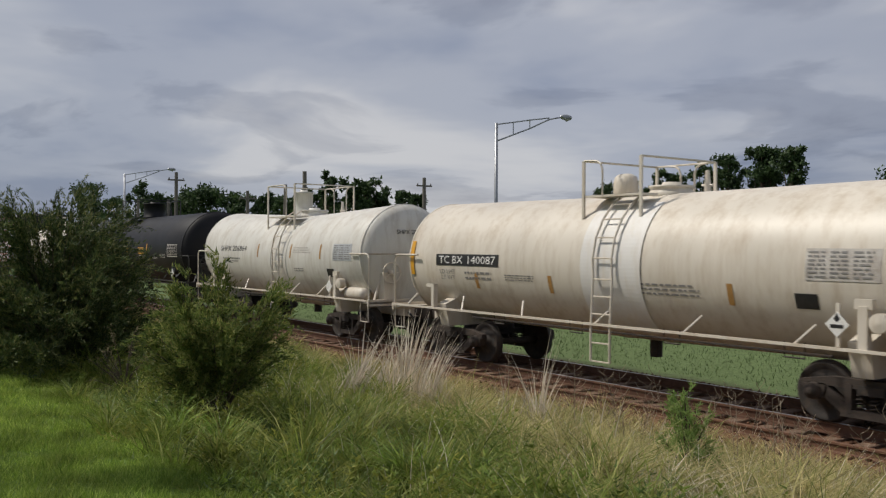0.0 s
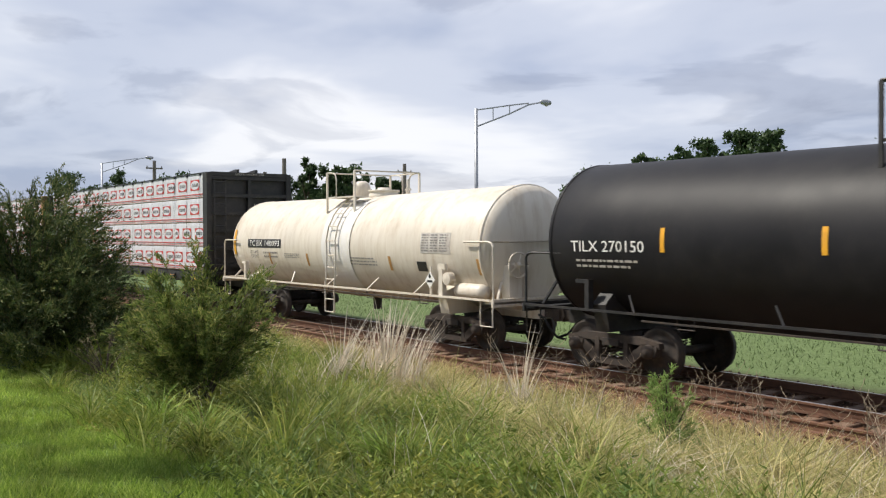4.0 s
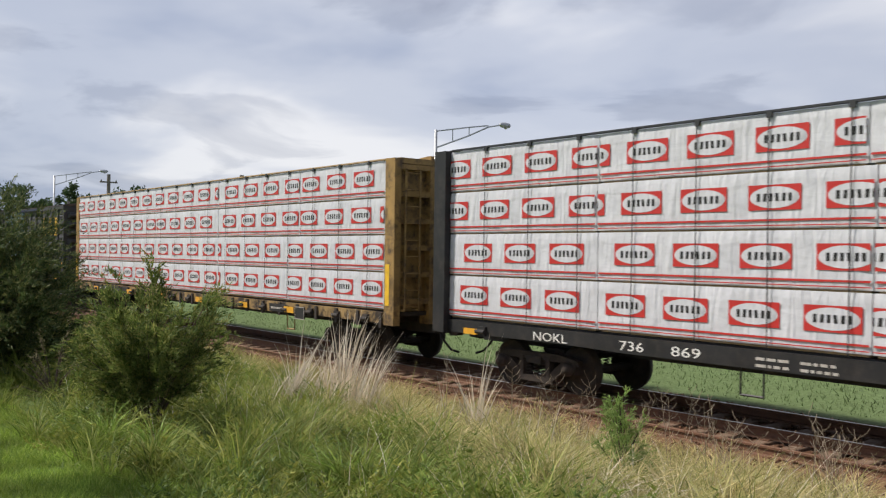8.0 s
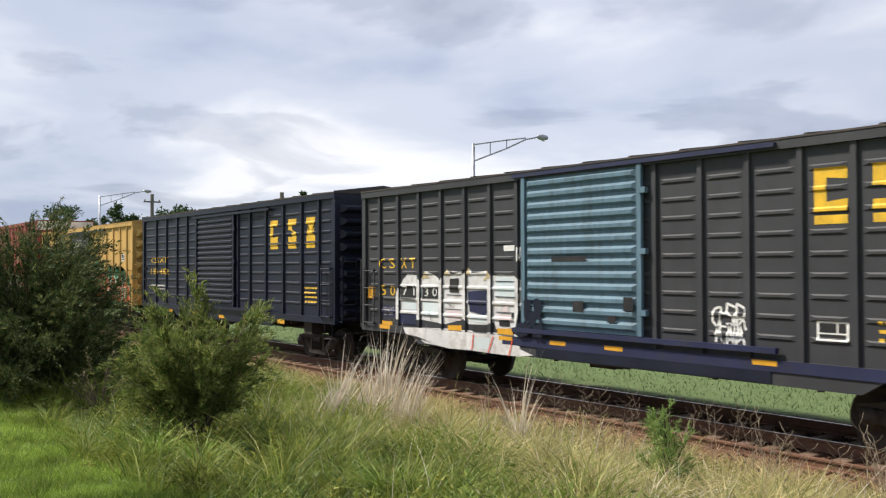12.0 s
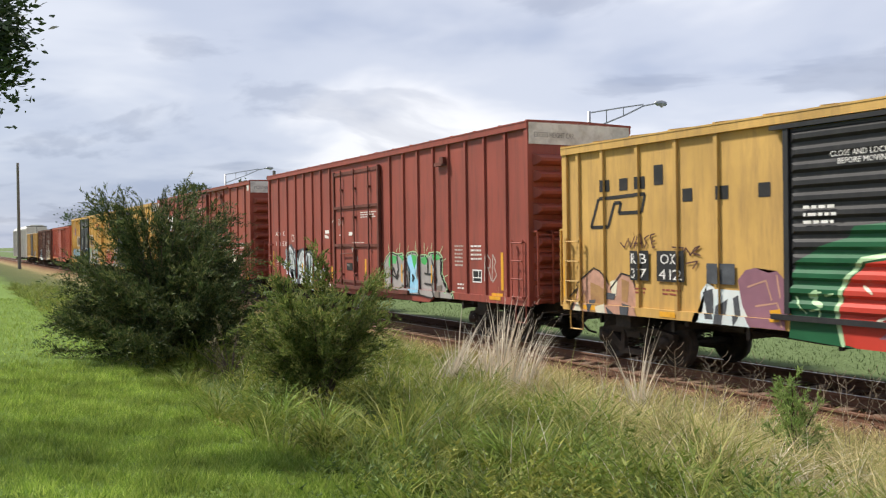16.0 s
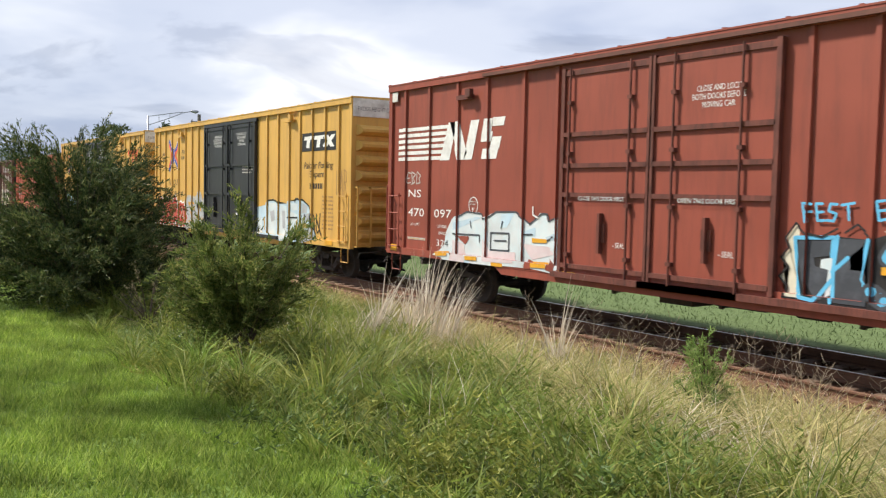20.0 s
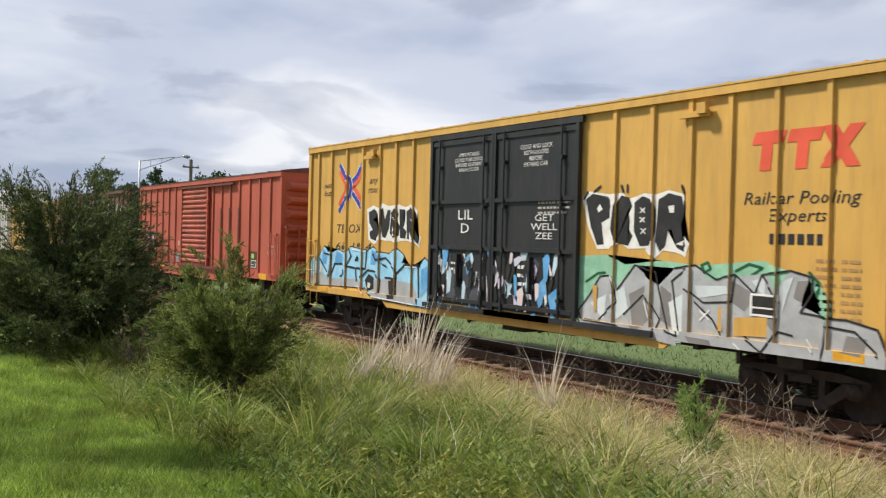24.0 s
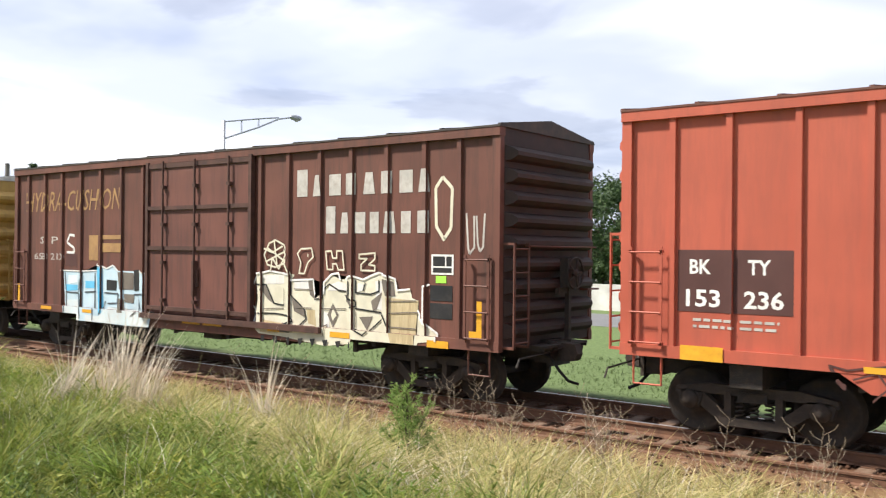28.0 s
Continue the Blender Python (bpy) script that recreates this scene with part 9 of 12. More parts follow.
posts = [0.8, 1.68, 2.55, 3.4, 4.2, 5.05, 5.95, 12.8, 13.6, 14.4, 15.3, 16.2, 17.1, 17.9]
ttx = tall_yellow(-206.8, 18.55, "tall yellow box car with black double doors and grey graffiti", posts, 0, "6 66 91 0")
slab_mark(ttx, 3.2, 1.1, 3.85, 4.2, m_white_paint, m_black_paint)
art(ttx, 6.9, 1.2, 0.8, 2.4, "silver-white and pale blue graffiti with a black upper edge", [("fill", m_pale_blue, 0, [[(-0.01, 0.72), (0.16, 0.79), (0.18, 0.88), (0.3, 0.88), (0.33, 0.82), (0.45, 0.83), (0.47, 0.88), (0.55, 0.89), (0.58, 0.94), (0.66, 0.89), (0.73, 0.82), (0.75, 0.71), (0.74, 0.52), (0.77, 0.43), (0.82, 0.2), (0.74, 0.14), (0.63, 0.06), (0.46, 0.07), (0.25, 0.1), (0.0, 0.09)]])], 0.008)
art(ttx, 6.9, 1.2, 0.8, 2.4, "silver-white and pale blue graffiti with a black upper edge", [("fill", m_pale_art, 0, [[(0.19, 0.83), (0.3, 0.84), (0.31, 0.17), (0.19, 0.21)], [(0.48, 0.69), (0.6, 0.62), (0.61, 0.16), (0.49, 0.14)], [(0.35, 0.79), (0.44, 0.79), (0.45, 0.11), (0.35, 0.11)], [(0.01, 0.5), (0.1, 0.5), (0.09, 0.14), (0.02, 0.14)], [(0.49, 0.85), (0.61, 0.84), (0.6, 0.72), (0.51, 0.7)]])], 0.014)
art(ttx, 6.9, 1.2, 0.8, 2.4, "silver-white and pale blue graffiti with a black upper edge", [("fill", m_silver, 0, [[(0.21, 0.65), (0.27, 0.69), (0.28, 0.48), (0.23, 0.44)], [(0.65, 0.63), (0.73, 0.67), (0.73, 0.52), (0.66, 0.5)], [(0.64, 0.27), (0.77, 0.44), (0.8, 0.19), (0.65, 0.07)], [(0.65, 0.86), (0.71, 0.8), (0.7, 0.67), (0.64, 0.66)], [(0.38, 0.68), (0.42, 0.69), (0.43, 0.34), (0.39, 0.33)]])], 0.020)
art(ttx, 6.9, 1.2, 0.8, 2.4, "silver-white and pale blue graffiti with a black upper edge", [("fill", m_slate, 0, [[(0.67, 0.67), (0.7, 0.59), (0.67, 0.59)], [(0.68, 0.34), (0.72, 0.36), (0.72, 0.24), (0.68, 0.16)]])], 0.026)
art(ttx, 6.9, 1.2, 0.8, 2.4, "silver-white and pale blue graffiti with a black upper edge", [("line", m_black_paint, 0.05, [[(0.18, 0.78), (0.18, 0.88), (0.26, 0.9), (0.31, 0.86)], [(0.55, 0.88), (0.56, 0.94), (0.65, 0.92), (0.73, 0.81), (0.75, 0.71), (0.73, 0.52), (0.76, 0.43), (0.8, 0.35), (0.82, 0.18)], [(0.47, 0.56), (0.59, 0.57)], [(0.82, 0.57), (0.88, 0.27)], [(0.45, 0.86), (0.46, 0.69)]])], 0.032)
art(ttx, 6.9, 1.2, 0.8, 2.4, "silver-white and pale blue graffiti with a black upper edge", [("fill", m_yellow, 0, [[(0.63, 0.47), (0.72, 0.47), (0.72, 0.39), (0.63, 0.38)], [(0.57, 0.51), (0.59, 0.52), (0.59, 0.26), (0.58, 0.25)], [(0.12, 0.52), (0.15, 0.53), (0.15, 0.27), (0.13, 0.26)]])], 0.038)
tag(ttx, 2.7, 1.95, 1.3, 1.9, m_black_paint, 62, 0.05, 2)
graffiti(ttx, 18.3, 14.2, 1.0, 2.1, 4, m_red_spray, m_white_paint, m_dim_white, 63, m_pink, 0.34, "faded red graffiti", 0.008)
graffiti(ttx, 14.2, 12.1, 1.0, 2.3, 2, m_silver, m_dim_white, m_silver, 64, m_amber, 0.4, "grey rollered graffiti", 0.008)
tag(ttx, 9.0, 7.4, 2.6, 3.5, m_dim_white, 65, 0.05, 4)
tag(ttx, 11.4, 10.1, 2.2, 3.3, m_green_spray, 66, 0.03, 3)
tag(ttx, 1.0, 0.3, 2.4, 3.2, m_tan, 67, 0.03, 3)

tb2 = tall_yellow(-227.1, 18.5, "tall yellow box car with black double doors and blue graffiti", posts, 0, "6 66 19 4")
slab_mark(tb2, 3.05, 1.2, 3.75, 4.35, m_logo_red)
art(tb2, 6.75, 0.6, 0.8, 2.5, "silver spiky graffiti on a mint ground", [("fill", m_mint, 0, [[(-0.02, 0.89), (0.11, 0.92), (0.18, 0.82), (0.32, 0.88), (0.44, 0.85), (0.49, 0.86), (0.65, 0.92), (0.71, 0.85), (0.81, 0.76), (0.84, 0.59), (0.84, 0.45), (0.81, 0.16), (0.58, 0.17), (0.42, 0.07), (-0.01, 0.09)]])], 0.008)
art(tb2, 6.75, 0.6, 0.8, 2.5, "silver spiky graffiti on a mint ground", [("line", m_dark_green, 0.05, [[(0.46, 0.85), (0.48, 0.88), (0.49, 0.82), (0.47, 0.78), (0.46, 0.85)], [(0.57, 0.81), (0.61, 0.88), (0.65, 0.85), (0.62, 0.78)], [(0.78, 0.83), (0.81, 0.73), (0.8, 0.62), (0.77, 0.61)], [(0.02, 0.61), (0.07, 0.71), (0.1, 0.72)]])], 0.014)
art(tb2, 6.75, 0.6, 0.8, 2.5, "silver spiky graffiti on a mint ground", [("fill", m_silver, 0, [[(0.01, 0.12), (-0.01, 0.28), (0.04, 0.48), (0.07, 0.66), (0.13, 0.7), (0.14, 0.55), (0.22, 0.82), (0.3, 0.77), (0.31, 0.62), (0.37, 0.81), (0.44, 0.85), (0.49, 0.7), (0.56, 0.75), (0.67, 0.81), (0.69, 0.66), (0.73, 0.84), (0.78, 0.79), (0.79, 0.65), (0.76, 0.54), (0.82, 0.46), (0.84, 0.31), (0.83, 0.08), (0.7, 0.07), (0.58, 0.06), (0.5, -0.02), (0.39, 0.04), (0.2, 0.11)], [(0.83, 0.16), (0.83, 0.45), (0.87, 0.46), (0.92, 0.42), (0.96, 0.39), (0.98, 0.22), (0.98, 0.06), (0.82, 0.05)]])], 0.020)
art(tb2, 6.75, 0.6, 0.8, 2.5, "silver spiky graffiti on a mint ground", [("fill", m_grey_letter, 0, [[(0.2, 0.51), (0.26, 0.61), (0.29, 0.28), (0.22, 0.08)], [(0.32, 0.63), (0.36, 0.55), (0.36, 0.21), (0.32, 0.28)], [(0.56, 0.72), (0.63, 0.61), (0.6, 0.44), (0.56, 0.52)], [(0.42, 0.15), (0.5, 0.14), (0.53, -0.05), (0.45, 0.0)], [(0.67, 0.55), (0.7, 0.48), (0.69, 0.29), (0.67, 0.36)], [(0.75, 0.75), (0.78, 0.76), (0.76, 0.57), (0.74, 0.6)], [(0.88, 0.32), (0.93, 0.31), (0.92, 0.16), (0.87, 0.18)]])], 0.026)
art(tb2, 6.75, 0.6, 0.8, 2.5, "silver spiky graffiti on a mint ground", [("fill", m_pale_art, 0, [[(0.13, 0.49), (0.18, 0.59), (0.2, 0.34), (0.15, 0.23)], [(0.44, 0.65), (0.55, 0.67), (0.56, 0.6), (0.45, 0.53)], [(0.62, 0.73), (0.66, 0.77), (0.66, 0.58)], [(0.35, 0.46), (0.4, 0.56), (0.4, 0.15), (0.37, 0.14)], [(0.04, 0.38), (0.11, 0.49), (0.1, 0.21)], [(0.71, 0.74), (0.74, 0.79), (0.71, 0.48)]])], 0.032)
art(tb2, 6.75, 0.6, 0.8, 2.5, "silver spiky graffiti on a mint ground", [("line", m_black_paint, 0.032, [[(0.01, 0.12), (-0.01, 0.28), (0.04, 0.48), (0.08, 0.68), (0.13, 0.7), (0.15, 0.41), (0.08, 0.21)], [(0.14, 0.5), (0.22, 0.82), (0.3, 0.76), (0.31, 0.62)], [(0.18, 0.29), (0.26, 0.53), (0.32, 0.28), (0.3, 0.15)], [(0.31, 0.62), (0.35, 0.17), (0.39, 0.14), (0.36, 0.68), (0.41, 0.81)], [(0.37, 0.81), (0.44, 0.85), (0.51, 0.72), (0.57, 0.78), (0.56, 0.52), (0.47, 0.49), (0.41, 0.61)], [(0.44, 0.49), (0.5, 0.34), (0.53, 0.19)], [(0.57, 0.78), (0.63, 0.61), (0.65, 0.79), (0.68, 0.66), (0.7, 0.55)], [(0.65, 0.79), (0.73, 0.84), (0.79, 0.79), (0.79, 0.65), (0.76, 0.48), (0.82, 0.46)], [(0.6, 0.22), (0.66, 0.09), (0.7, 0.29), (0.74, 0.27)]])], 0.038)
art(tb2, 6.75, 0.6, 0.8, 2.5, "silver spiky graffiti on a mint ground", [("line", m_black_paint, 0.032, [[(0.83, 0.45), (0.88, 0.45), (0.96, 0.39), (0.98, 0.22)], [(0.83, 0.38), (0.9, 0.36), (0.96, 0.18)], [(0.02, 0.19), (0.16, 0.17), (0.2, 0.11)]])], 0.044)
art(tb2, 6.75, 0.6, 0.8, 2.5, "silver spiky graffiti on a mint ground", [("line", m_white_paint, 0.025, [[(0.26, 0.53), (0.29, 0.24)], [(0.46, 0.41), (0.49, 0.33)], [(0.49, 0.42), (0.46, 0.32)], [(0.58, 0.14), (0.61, 0.06)], [(0.78, 0.25), (0.8, 0.15)], [(0.13, 0.7), (0.16, 0.44)]])], 0.050)
art(tb2, 6.75, 0.6, 0.8, 2.5, "silver spiky graffiti on a mint ground", [("fill", m_yellow, 0, [[(0.57, 0.38), (0.67, 0.41), (0.67, 0.23), (0.57, 0.21)], [(0.52, 0.46), (0.53, 0.47), (0.54, 0.24), (0.52, 0.23)], [(0.05, 0.57), (0.07, 0.58), (0.07, 0.3), (0.06, 0.29)]])], 0.056)
art(tb2, 6.75, 4.2, 2.3, 3.6, "fat black throw-up graffiti with a white edge", [("fill", m_white_paint, 0, [[(-0.02, 0.87), (0.04, 0.96), (0.28, 0.9), (0.4, 0.92), (0.44, 0.82), (0.6, 0.9), (0.71, 0.88), (0.82, 0.93), (0.95, 0.87), (0.98, 0.55), (0.95, 0.39), (1.02, 0.23), (0.99, 0.05), (0.89, 0.11), (0.78, 0.13), (0.71, 0.02), (0.62, 0.15), (0.46, 0.14), (0.38, 0.22), (0.27, 0.13), (0.15, 0.12), (0.05, 0.44)]])], 0.008)
art(tb2, 6.75, 4.2, 2.3, 3.6, "fat black throw-up graffiti with a white edge", [("fill", m_black_paint, 0, [[(0.02, 0.84), (0.09, 0.92), (0.25, 0.87), (0.3, 0.74), (0.27, 0.57), (0.19, 0.5), (0.22, 0.19), (0.15, 0.18), (0.08, 0.44)], [(0.32, 0.74), (0.38, 0.88), (0.46, 0.85), (0.49, 0.73), (0.45, 0.68), (0.47, 0.55), (0.45, 0.44), (0.5, 0.32), (0.46, 0.18), (0.34, 0.22), (0.3, 0.41)], [(0.51, 0.78), (0.58, 0.86), (0.67, 0.82), (0.71, 0.67), (0.71, 0.38), (0.67, 0.19), (0.57, 0.18), (0.51, 0.38)], [(0.73, 0.81), (0.82, 0.89), (0.93, 0.84), (0.96, 0.66), (0.93, 0.47), (0.99, 0.2), (0.96, 0.12), (0.9, 0.17), (0.85, 0.42), (0.82, 0.39), (0.8, 0.19), (0.75, 0.11), (0.71, 0.25)]])], 0.014)
art(tb2, 6.75, 4.2, 2.3, 3.6, "fat black throw-up graffiti with a white edge", [("line", m_black_paint, 0.05, [[(0.04, 0.94), (-0.0, 0.85)], [(0.4, 0.93), (0.38, 1.02)], [(0.44, 0.93), (0.44, 1.02)], [(0.95, 0.88), (0.93, 0.98)], [(0.11, 0.95), (0.17, 1.02)]])], 0.020)
art(tb2, 6.75, 4.2, 2.3, 3.6, "fat black throw-up graffiti with a white edge", [("fill", m_white_paint, 0, [[(0.14, 0.7), (0.17, 0.77), (0.2, 0.69), (0.16, 0.65)], [(0.82, 0.72), (0.87, 0.73), (0.87, 0.63), (0.83, 0.63)], [(0.89, 0.22), (0.96, 0.27), (0.95, 0.2)]])], 0.026)
art(tb2, 6.75, 4.2, 2.3, 3.6, "fat black throw-up graffiti with a white edge", [("line", m_white_paint, 0.025, [[(0.57, 0.7), (0.61, 0.64)], [(0.61, 0.7), (0.57, 0.64)], [(0.57, 0.57), (0.61, 0.51)], [(0.61, 0.57), (0.57, 0.51)], [(0.58, 0.42), (0.62, 0.35)], [(0.62, 0.42), (0.58, 0.35)]])], 0.032)
art(tb2, 15.1, 12.3, 2.3, 3.5, "fat black throw-up graffiti with a white edge", [("fill", m_white_paint, 0, [[(0.01, 0.85), (0.13, 0.93), (0.25, 0.86), (0.3, 0.97), (0.4, 0.91), (0.51, 0.91), (0.59, 0.93), (0.7, 0.87), (0.81, 0.93), (0.9, 0.79), (0.91, 0.54), (0.88, 0.38), (0.96, 0.26), (0.94, 0.04), (0.85, 0.14), (0.75, 0.17), (0.65, 0.17), (0.54, 0.13), (0.47, 0.16), (0.37, 0.16), (0.27, 0.18), (0.16, 0.07), (0.05, 0.18), (0.03, 0.53)]])], 0.008)
art(tb2, 15.1, 12.3, 2.3, 3.5, "fat black throw-up graffiti with a white edge", [("fill", m_black_paint, 0, [[(0.05, 0.78), (0.15, 0.85), (0.25, 0.74), (0.19, 0.64), (0.13, 0.61), (0.24, 0.52), (0.28, 0.34), (0.21, 0.14), (0.09, 0.2), (0.07, 0.35), (0.13, 0.39), (0.06, 0.55)], [(0.27, 0.83), (0.31, 0.88), (0.35, 0.62), (0.4, 0.83), (0.45, 0.81), (0.43, 0.45), (0.37, 0.22), (0.31, 0.24), (0.27, 0.52)], [(0.46, 0.78), (0.55, 0.85), (0.59, 0.72), (0.56, 0.61), (0.61, 0.48), (0.6, 0.28), (0.51, 0.21), (0.44, 0.32), (0.47, 0.53)]])], 0.014)
art(tb2, 15.1, 12.3, 2.3, 3.5, "fat black throw-up graffiti with a white edge", [("fill", m_black_paint, 0, [[(0.6, 0.83), (0.7, 0.82), (0.7, 0.71), (0.66, 0.66), (0.7, 0.58), (0.67, 0.44), (0.73, 0.37), (0.71, 0.22), (0.62, 0.23), (0.62, 0.5)], [(0.72, 0.78), (0.81, 0.87), (0.88, 0.74), (0.89, 0.54), (0.84, 0.44), (0.94, 0.21), (0.91, 0.11), (0.84, 0.22), (0.79, 0.42), (0.79, 0.2), (0.74, 0.21)]])], 0.020)
art(tb2, 15.1, 12.3, 2.3, 3.5, "fat black throw-up graffiti with a white edge", [("line", m_white_paint, 0.02, [[(0.54, 0.41), (0.51, 0.38), (0.5, 0.32), (0.54, 0.28)], [(0.52, 0.45), (0.52, 0.24)], [(0.48, 0.66), (0.5, 0.62)], [(0.52, 0.66), (0.54, 0.61)], [(0.79, 0.62), (0.8, 0.58)], [(0.82, 0.62), (0.84, 0.58)]])], 0.026)
TB_BODY = [(0.0, 0.12), (0.0, 0.58), (0.03, 0.72), (0.07, 0.68), (0.11, 0.84), (0.14, 0.98), (0.17, 0.86), (0.22, 0.86), (0.27, 0.92), (0.32, 0.84), (0.36, 0.92), (0.37, 0.98), (0.52, 0.92), (0.56, 1.0), (0.60, 0.90), (0.68, 0.88), (0.74, 0.98), (0.79, 0.86), (0.78, 0.74), (0.84, 0.66), (0.90, 0.68), (0.93, 0.84), (0.97, 0.72), (0.97, 0.58), (1.0, 0.46), (0.96, 0.32), (1.0, 0.18), (0.99, -0.04), (0.62, 0.0), (0.55, 0.06), (0.5, 0.18), (0.3, 0.16), (0.0, 0.12)]
art(tb2, 18.4, 11.75, 0.98, 2.32, "light blue graffiti with black outlines over grey", [("line", m_plum, 0.07, [TB_BODY[19:28]])], 0.008)
art(tb2, 18.4, 11.75, 0.98, 2.32, "light blue graffiti with black outlines over grey", [("line", m_black_paint, 0.05, [TB_BODY])], 0.014)
art(tb2, 18.4, 11.75, 0.98, 2.32, "light blue graffiti with black outlines over grey", [("fill", m_cyan, 0, [TB_BODY[:-1]])], 0.02)
art(tb2, 18.4, 11.75, 0.98, 2.32, "light blue graffiti with black outlines over grey", [("fill", m_silver, 0, [[(0.01, 0.12), (0.01, 0.34), (0.12, 0.40), (0.20, 0.30), (0.46, 0.34), (0.50, 0.18), (0.30, 0.16)], [(0.56, 0.06), (0.52, 0.30), (0.66, 0.40), (0.86, 0.36), (0.90, 0.0), (0.62, 0.01)]])], 0.026)
art(tb2, 18.4, 11.75, 0.98, 2.32, "light blue graffiti with black outlines over grey", [("fill", m_blue_spray, 0, [[(0.11, 0.60), (0.13, 0.92), (0.17, 0.80), (0.16, 0.60)], [(0.24, 0.66), (0.25, 0.88), (0.32, 0.80), (0.30, 0.64)], [(0.54, 0.66), (0.55, 0.94), (0.60, 0.86), (0.64, 0.80), (0.58, 0.66)], [(0.91, 0.10), (0.91, 0.62), (0.95, 0.70), (0.96, 0.30)]])], 0.032)
art(tb2, 18.4, 11.75, 0.98, 2.32, "light blue graffiti with black outlines over grey", [("fill", m_black_paint, 0, [[(0.52, 0.12), (0.50, 0.34), (0.53, 0.46), (0.57, 0.40), (0.57, 0.18)], [(0.69, 0.02), (0.68, 0.36), (0.74, 0.42), (0.74, 0.04)], [(0.41, 0.70), (0.43, 0.82), (0.46, 0.70)], [(0.62, 0.70), (0.66, 0.66), (0.68, 0.60), (0.64, 0.64)]])], 0.038)
art(tb2, 18.4, 11.75, 0.98, 2.32, "light blue graffiti with black outlines over grey", [("fill", m_cream, 0, [[(0.52, 0.20), (0.525, 0.30), (0.545, 0.28), (0.54, 0.18)], [(0.10, 0.40), (0.10, 0.56), (0.12, 0.56), (0.12, 0.40)]])], 0.044)
art(tb2, 18.4, 11.75, 0.98, 2.32, "light blue graffiti with black outlines over grey", [("line", m_black_paint, 0.05, [[(0.05, 0.20), (0.05, 0.62)], [(0.10, 0.70), (0.15, 0.50), (0.19, 0.36), (0.18, 0.22)], [(0.14, 0.82), (0.21, 0.80), (0.20, 0.34)], [(0.20, 0.34), (0.24, 0.62), (0.31, 0.62), (0.33, 0.44), (0.29, 0.36)], [(0.36, 0.94), (0.38, 0.80), (0.34, 0.58), (0.42, 0.56), (0.43, 0.30)], [(0.51, 0.92), (0.50, 0.56), (0.43, 0.56)], [(0.47, 0.38), (0.52, 0.54), (0.58, 0.52), (0.62, 0.36), (0.61, 0.10)], [(0.56, 0.86), (0.58, 0.74), (0.66, 0.80), (0.73, 0.60), (0.74, 0.42), (0.66, 0.42)], [(0.74, 0.52), (0.80, 0.70), (0.89, 0.70), (0.90, 0.02)]])], 0.05)
art(tb2, 18.4, 11.75, 0.98, 2.32, "light blue graffiti with black outlines over grey", [("line", m_white_paint, 0.03, [[(0.39, 0.93), (0.50, 0.90)], [(0.45, 0.22), (0.50, 0.06)], [(0.80, 0.66), (0.88, 0.66)], [(0.57, 0.03), (0.88, -0.02)]])], 0.056)
L = "worn blue, lilac and white graffiti on the doors"
for k, (m, n, w) in enumerate(((m_slate, 16, 0.30), (m_pale_blue, 14, 0.15), (m_lilac, 9, 0.12), (m_black_paint, 13, 0.12), (m_warm_white, 9, 0.06), (m_blue_spray, 8, 0.10), (m_pale_pink, 7, 0.09), (m_black_paint, 8, 0.08))):
    rnd = random.Random(750 + k)
    bm = bmesh.new()
    for q in range(n):
        x, z = rnd.uniform(-11.6, -7.2), rnd.uniform(1.28, 2.3)
        tall = rnd.uniform(0.12, 0.42)
        a, b = rnd.uniform(-0.12, 0.12), rnd.uniform(-0.12, 0.12)
        poly(bm, [(x, max(1.12, z - tall)), (x + w * rnd.uniform(0.6, 1.2), max(1.12, z - tall * rnd.uniform(0.6, 1.0))), (x + w + b, z + tall * 0.2), (x + w * 0.5 + b, min(2.45, z + tall * rnd.uniform(0.3, 0.9))), (x + a, z + tall * 0.3)], 0.0003 * q)
    draped("graffiti_patch", bm, m, tb2, 0.004 + 0.005 * k, L, plain_y=-1.552)
smudges(tb2, 11.8, 6.9, 0.96, 1.1, [m_blue_spray, m_slate], 8, 76, 0.004, -1.56, 0.1)
words(tb2, "LIL\nD", 10.75, 10.2, 2.72, 3.24, m_white_paint, 0.008, plain_y=-1.556)
words(tb2, "GET\nWELL\nZEE", 8.2, 7.4, 2.62, 3.12, m_white_paint, 0.008, plain_y=-1.556)
label_box(tb2, 2.95, 2.45, 1.5, 1.85, 0.06)

# orange-red car
posts = [0.9, 1.78, 2.62, 3.53, 4.39, 5.23, 6.1, 9.75, 10.45, 11.3, 12.15, 13.0, 13.9, 14.7]
bk = box_car("box_car", "orange-red box car with a ribbed door and a brown number patch", -247.55, 15.45, 4.58, 1.1, m_orange, posts, 1.75, roof=m_sp, ends=7, belly=(3.0, 12.5, 0.24))
ribbed_door(bk, 9.44, 6.5, 1.35, 4.3, m_orange_door, 15, "orange-red ribbed sliding door with sooty stains", frame_m=m_orange, track_m=m_grime_red)
rects(bk, "number_panel", m_brown_box, [(14.62, 13.05, 1.76, 2.61)], 0.008, "brown number patch")
words(bk, "BK", 14.45, 14.15, 2.28, 2.48, m_white_paint, 0.012, fat=0.022)
words(bk, "TY", 13.65, 13.35, 2.28, 2.48, m_white_paint, 0.012, fat=0.022)
words(bk, "153", 14.5, 14.02, 1.83, 2.07, m_white_paint, 0.012, fat=0.022)
words(bk, "236", 13.7, 13.18, 1.83, 2.07, m_white_paint, 0.012, fat=0.022)
bars(bk, 14.4, 13.1, 1.52, 1.7, 2, m_dim_white, 3, 0.008, cols=2)
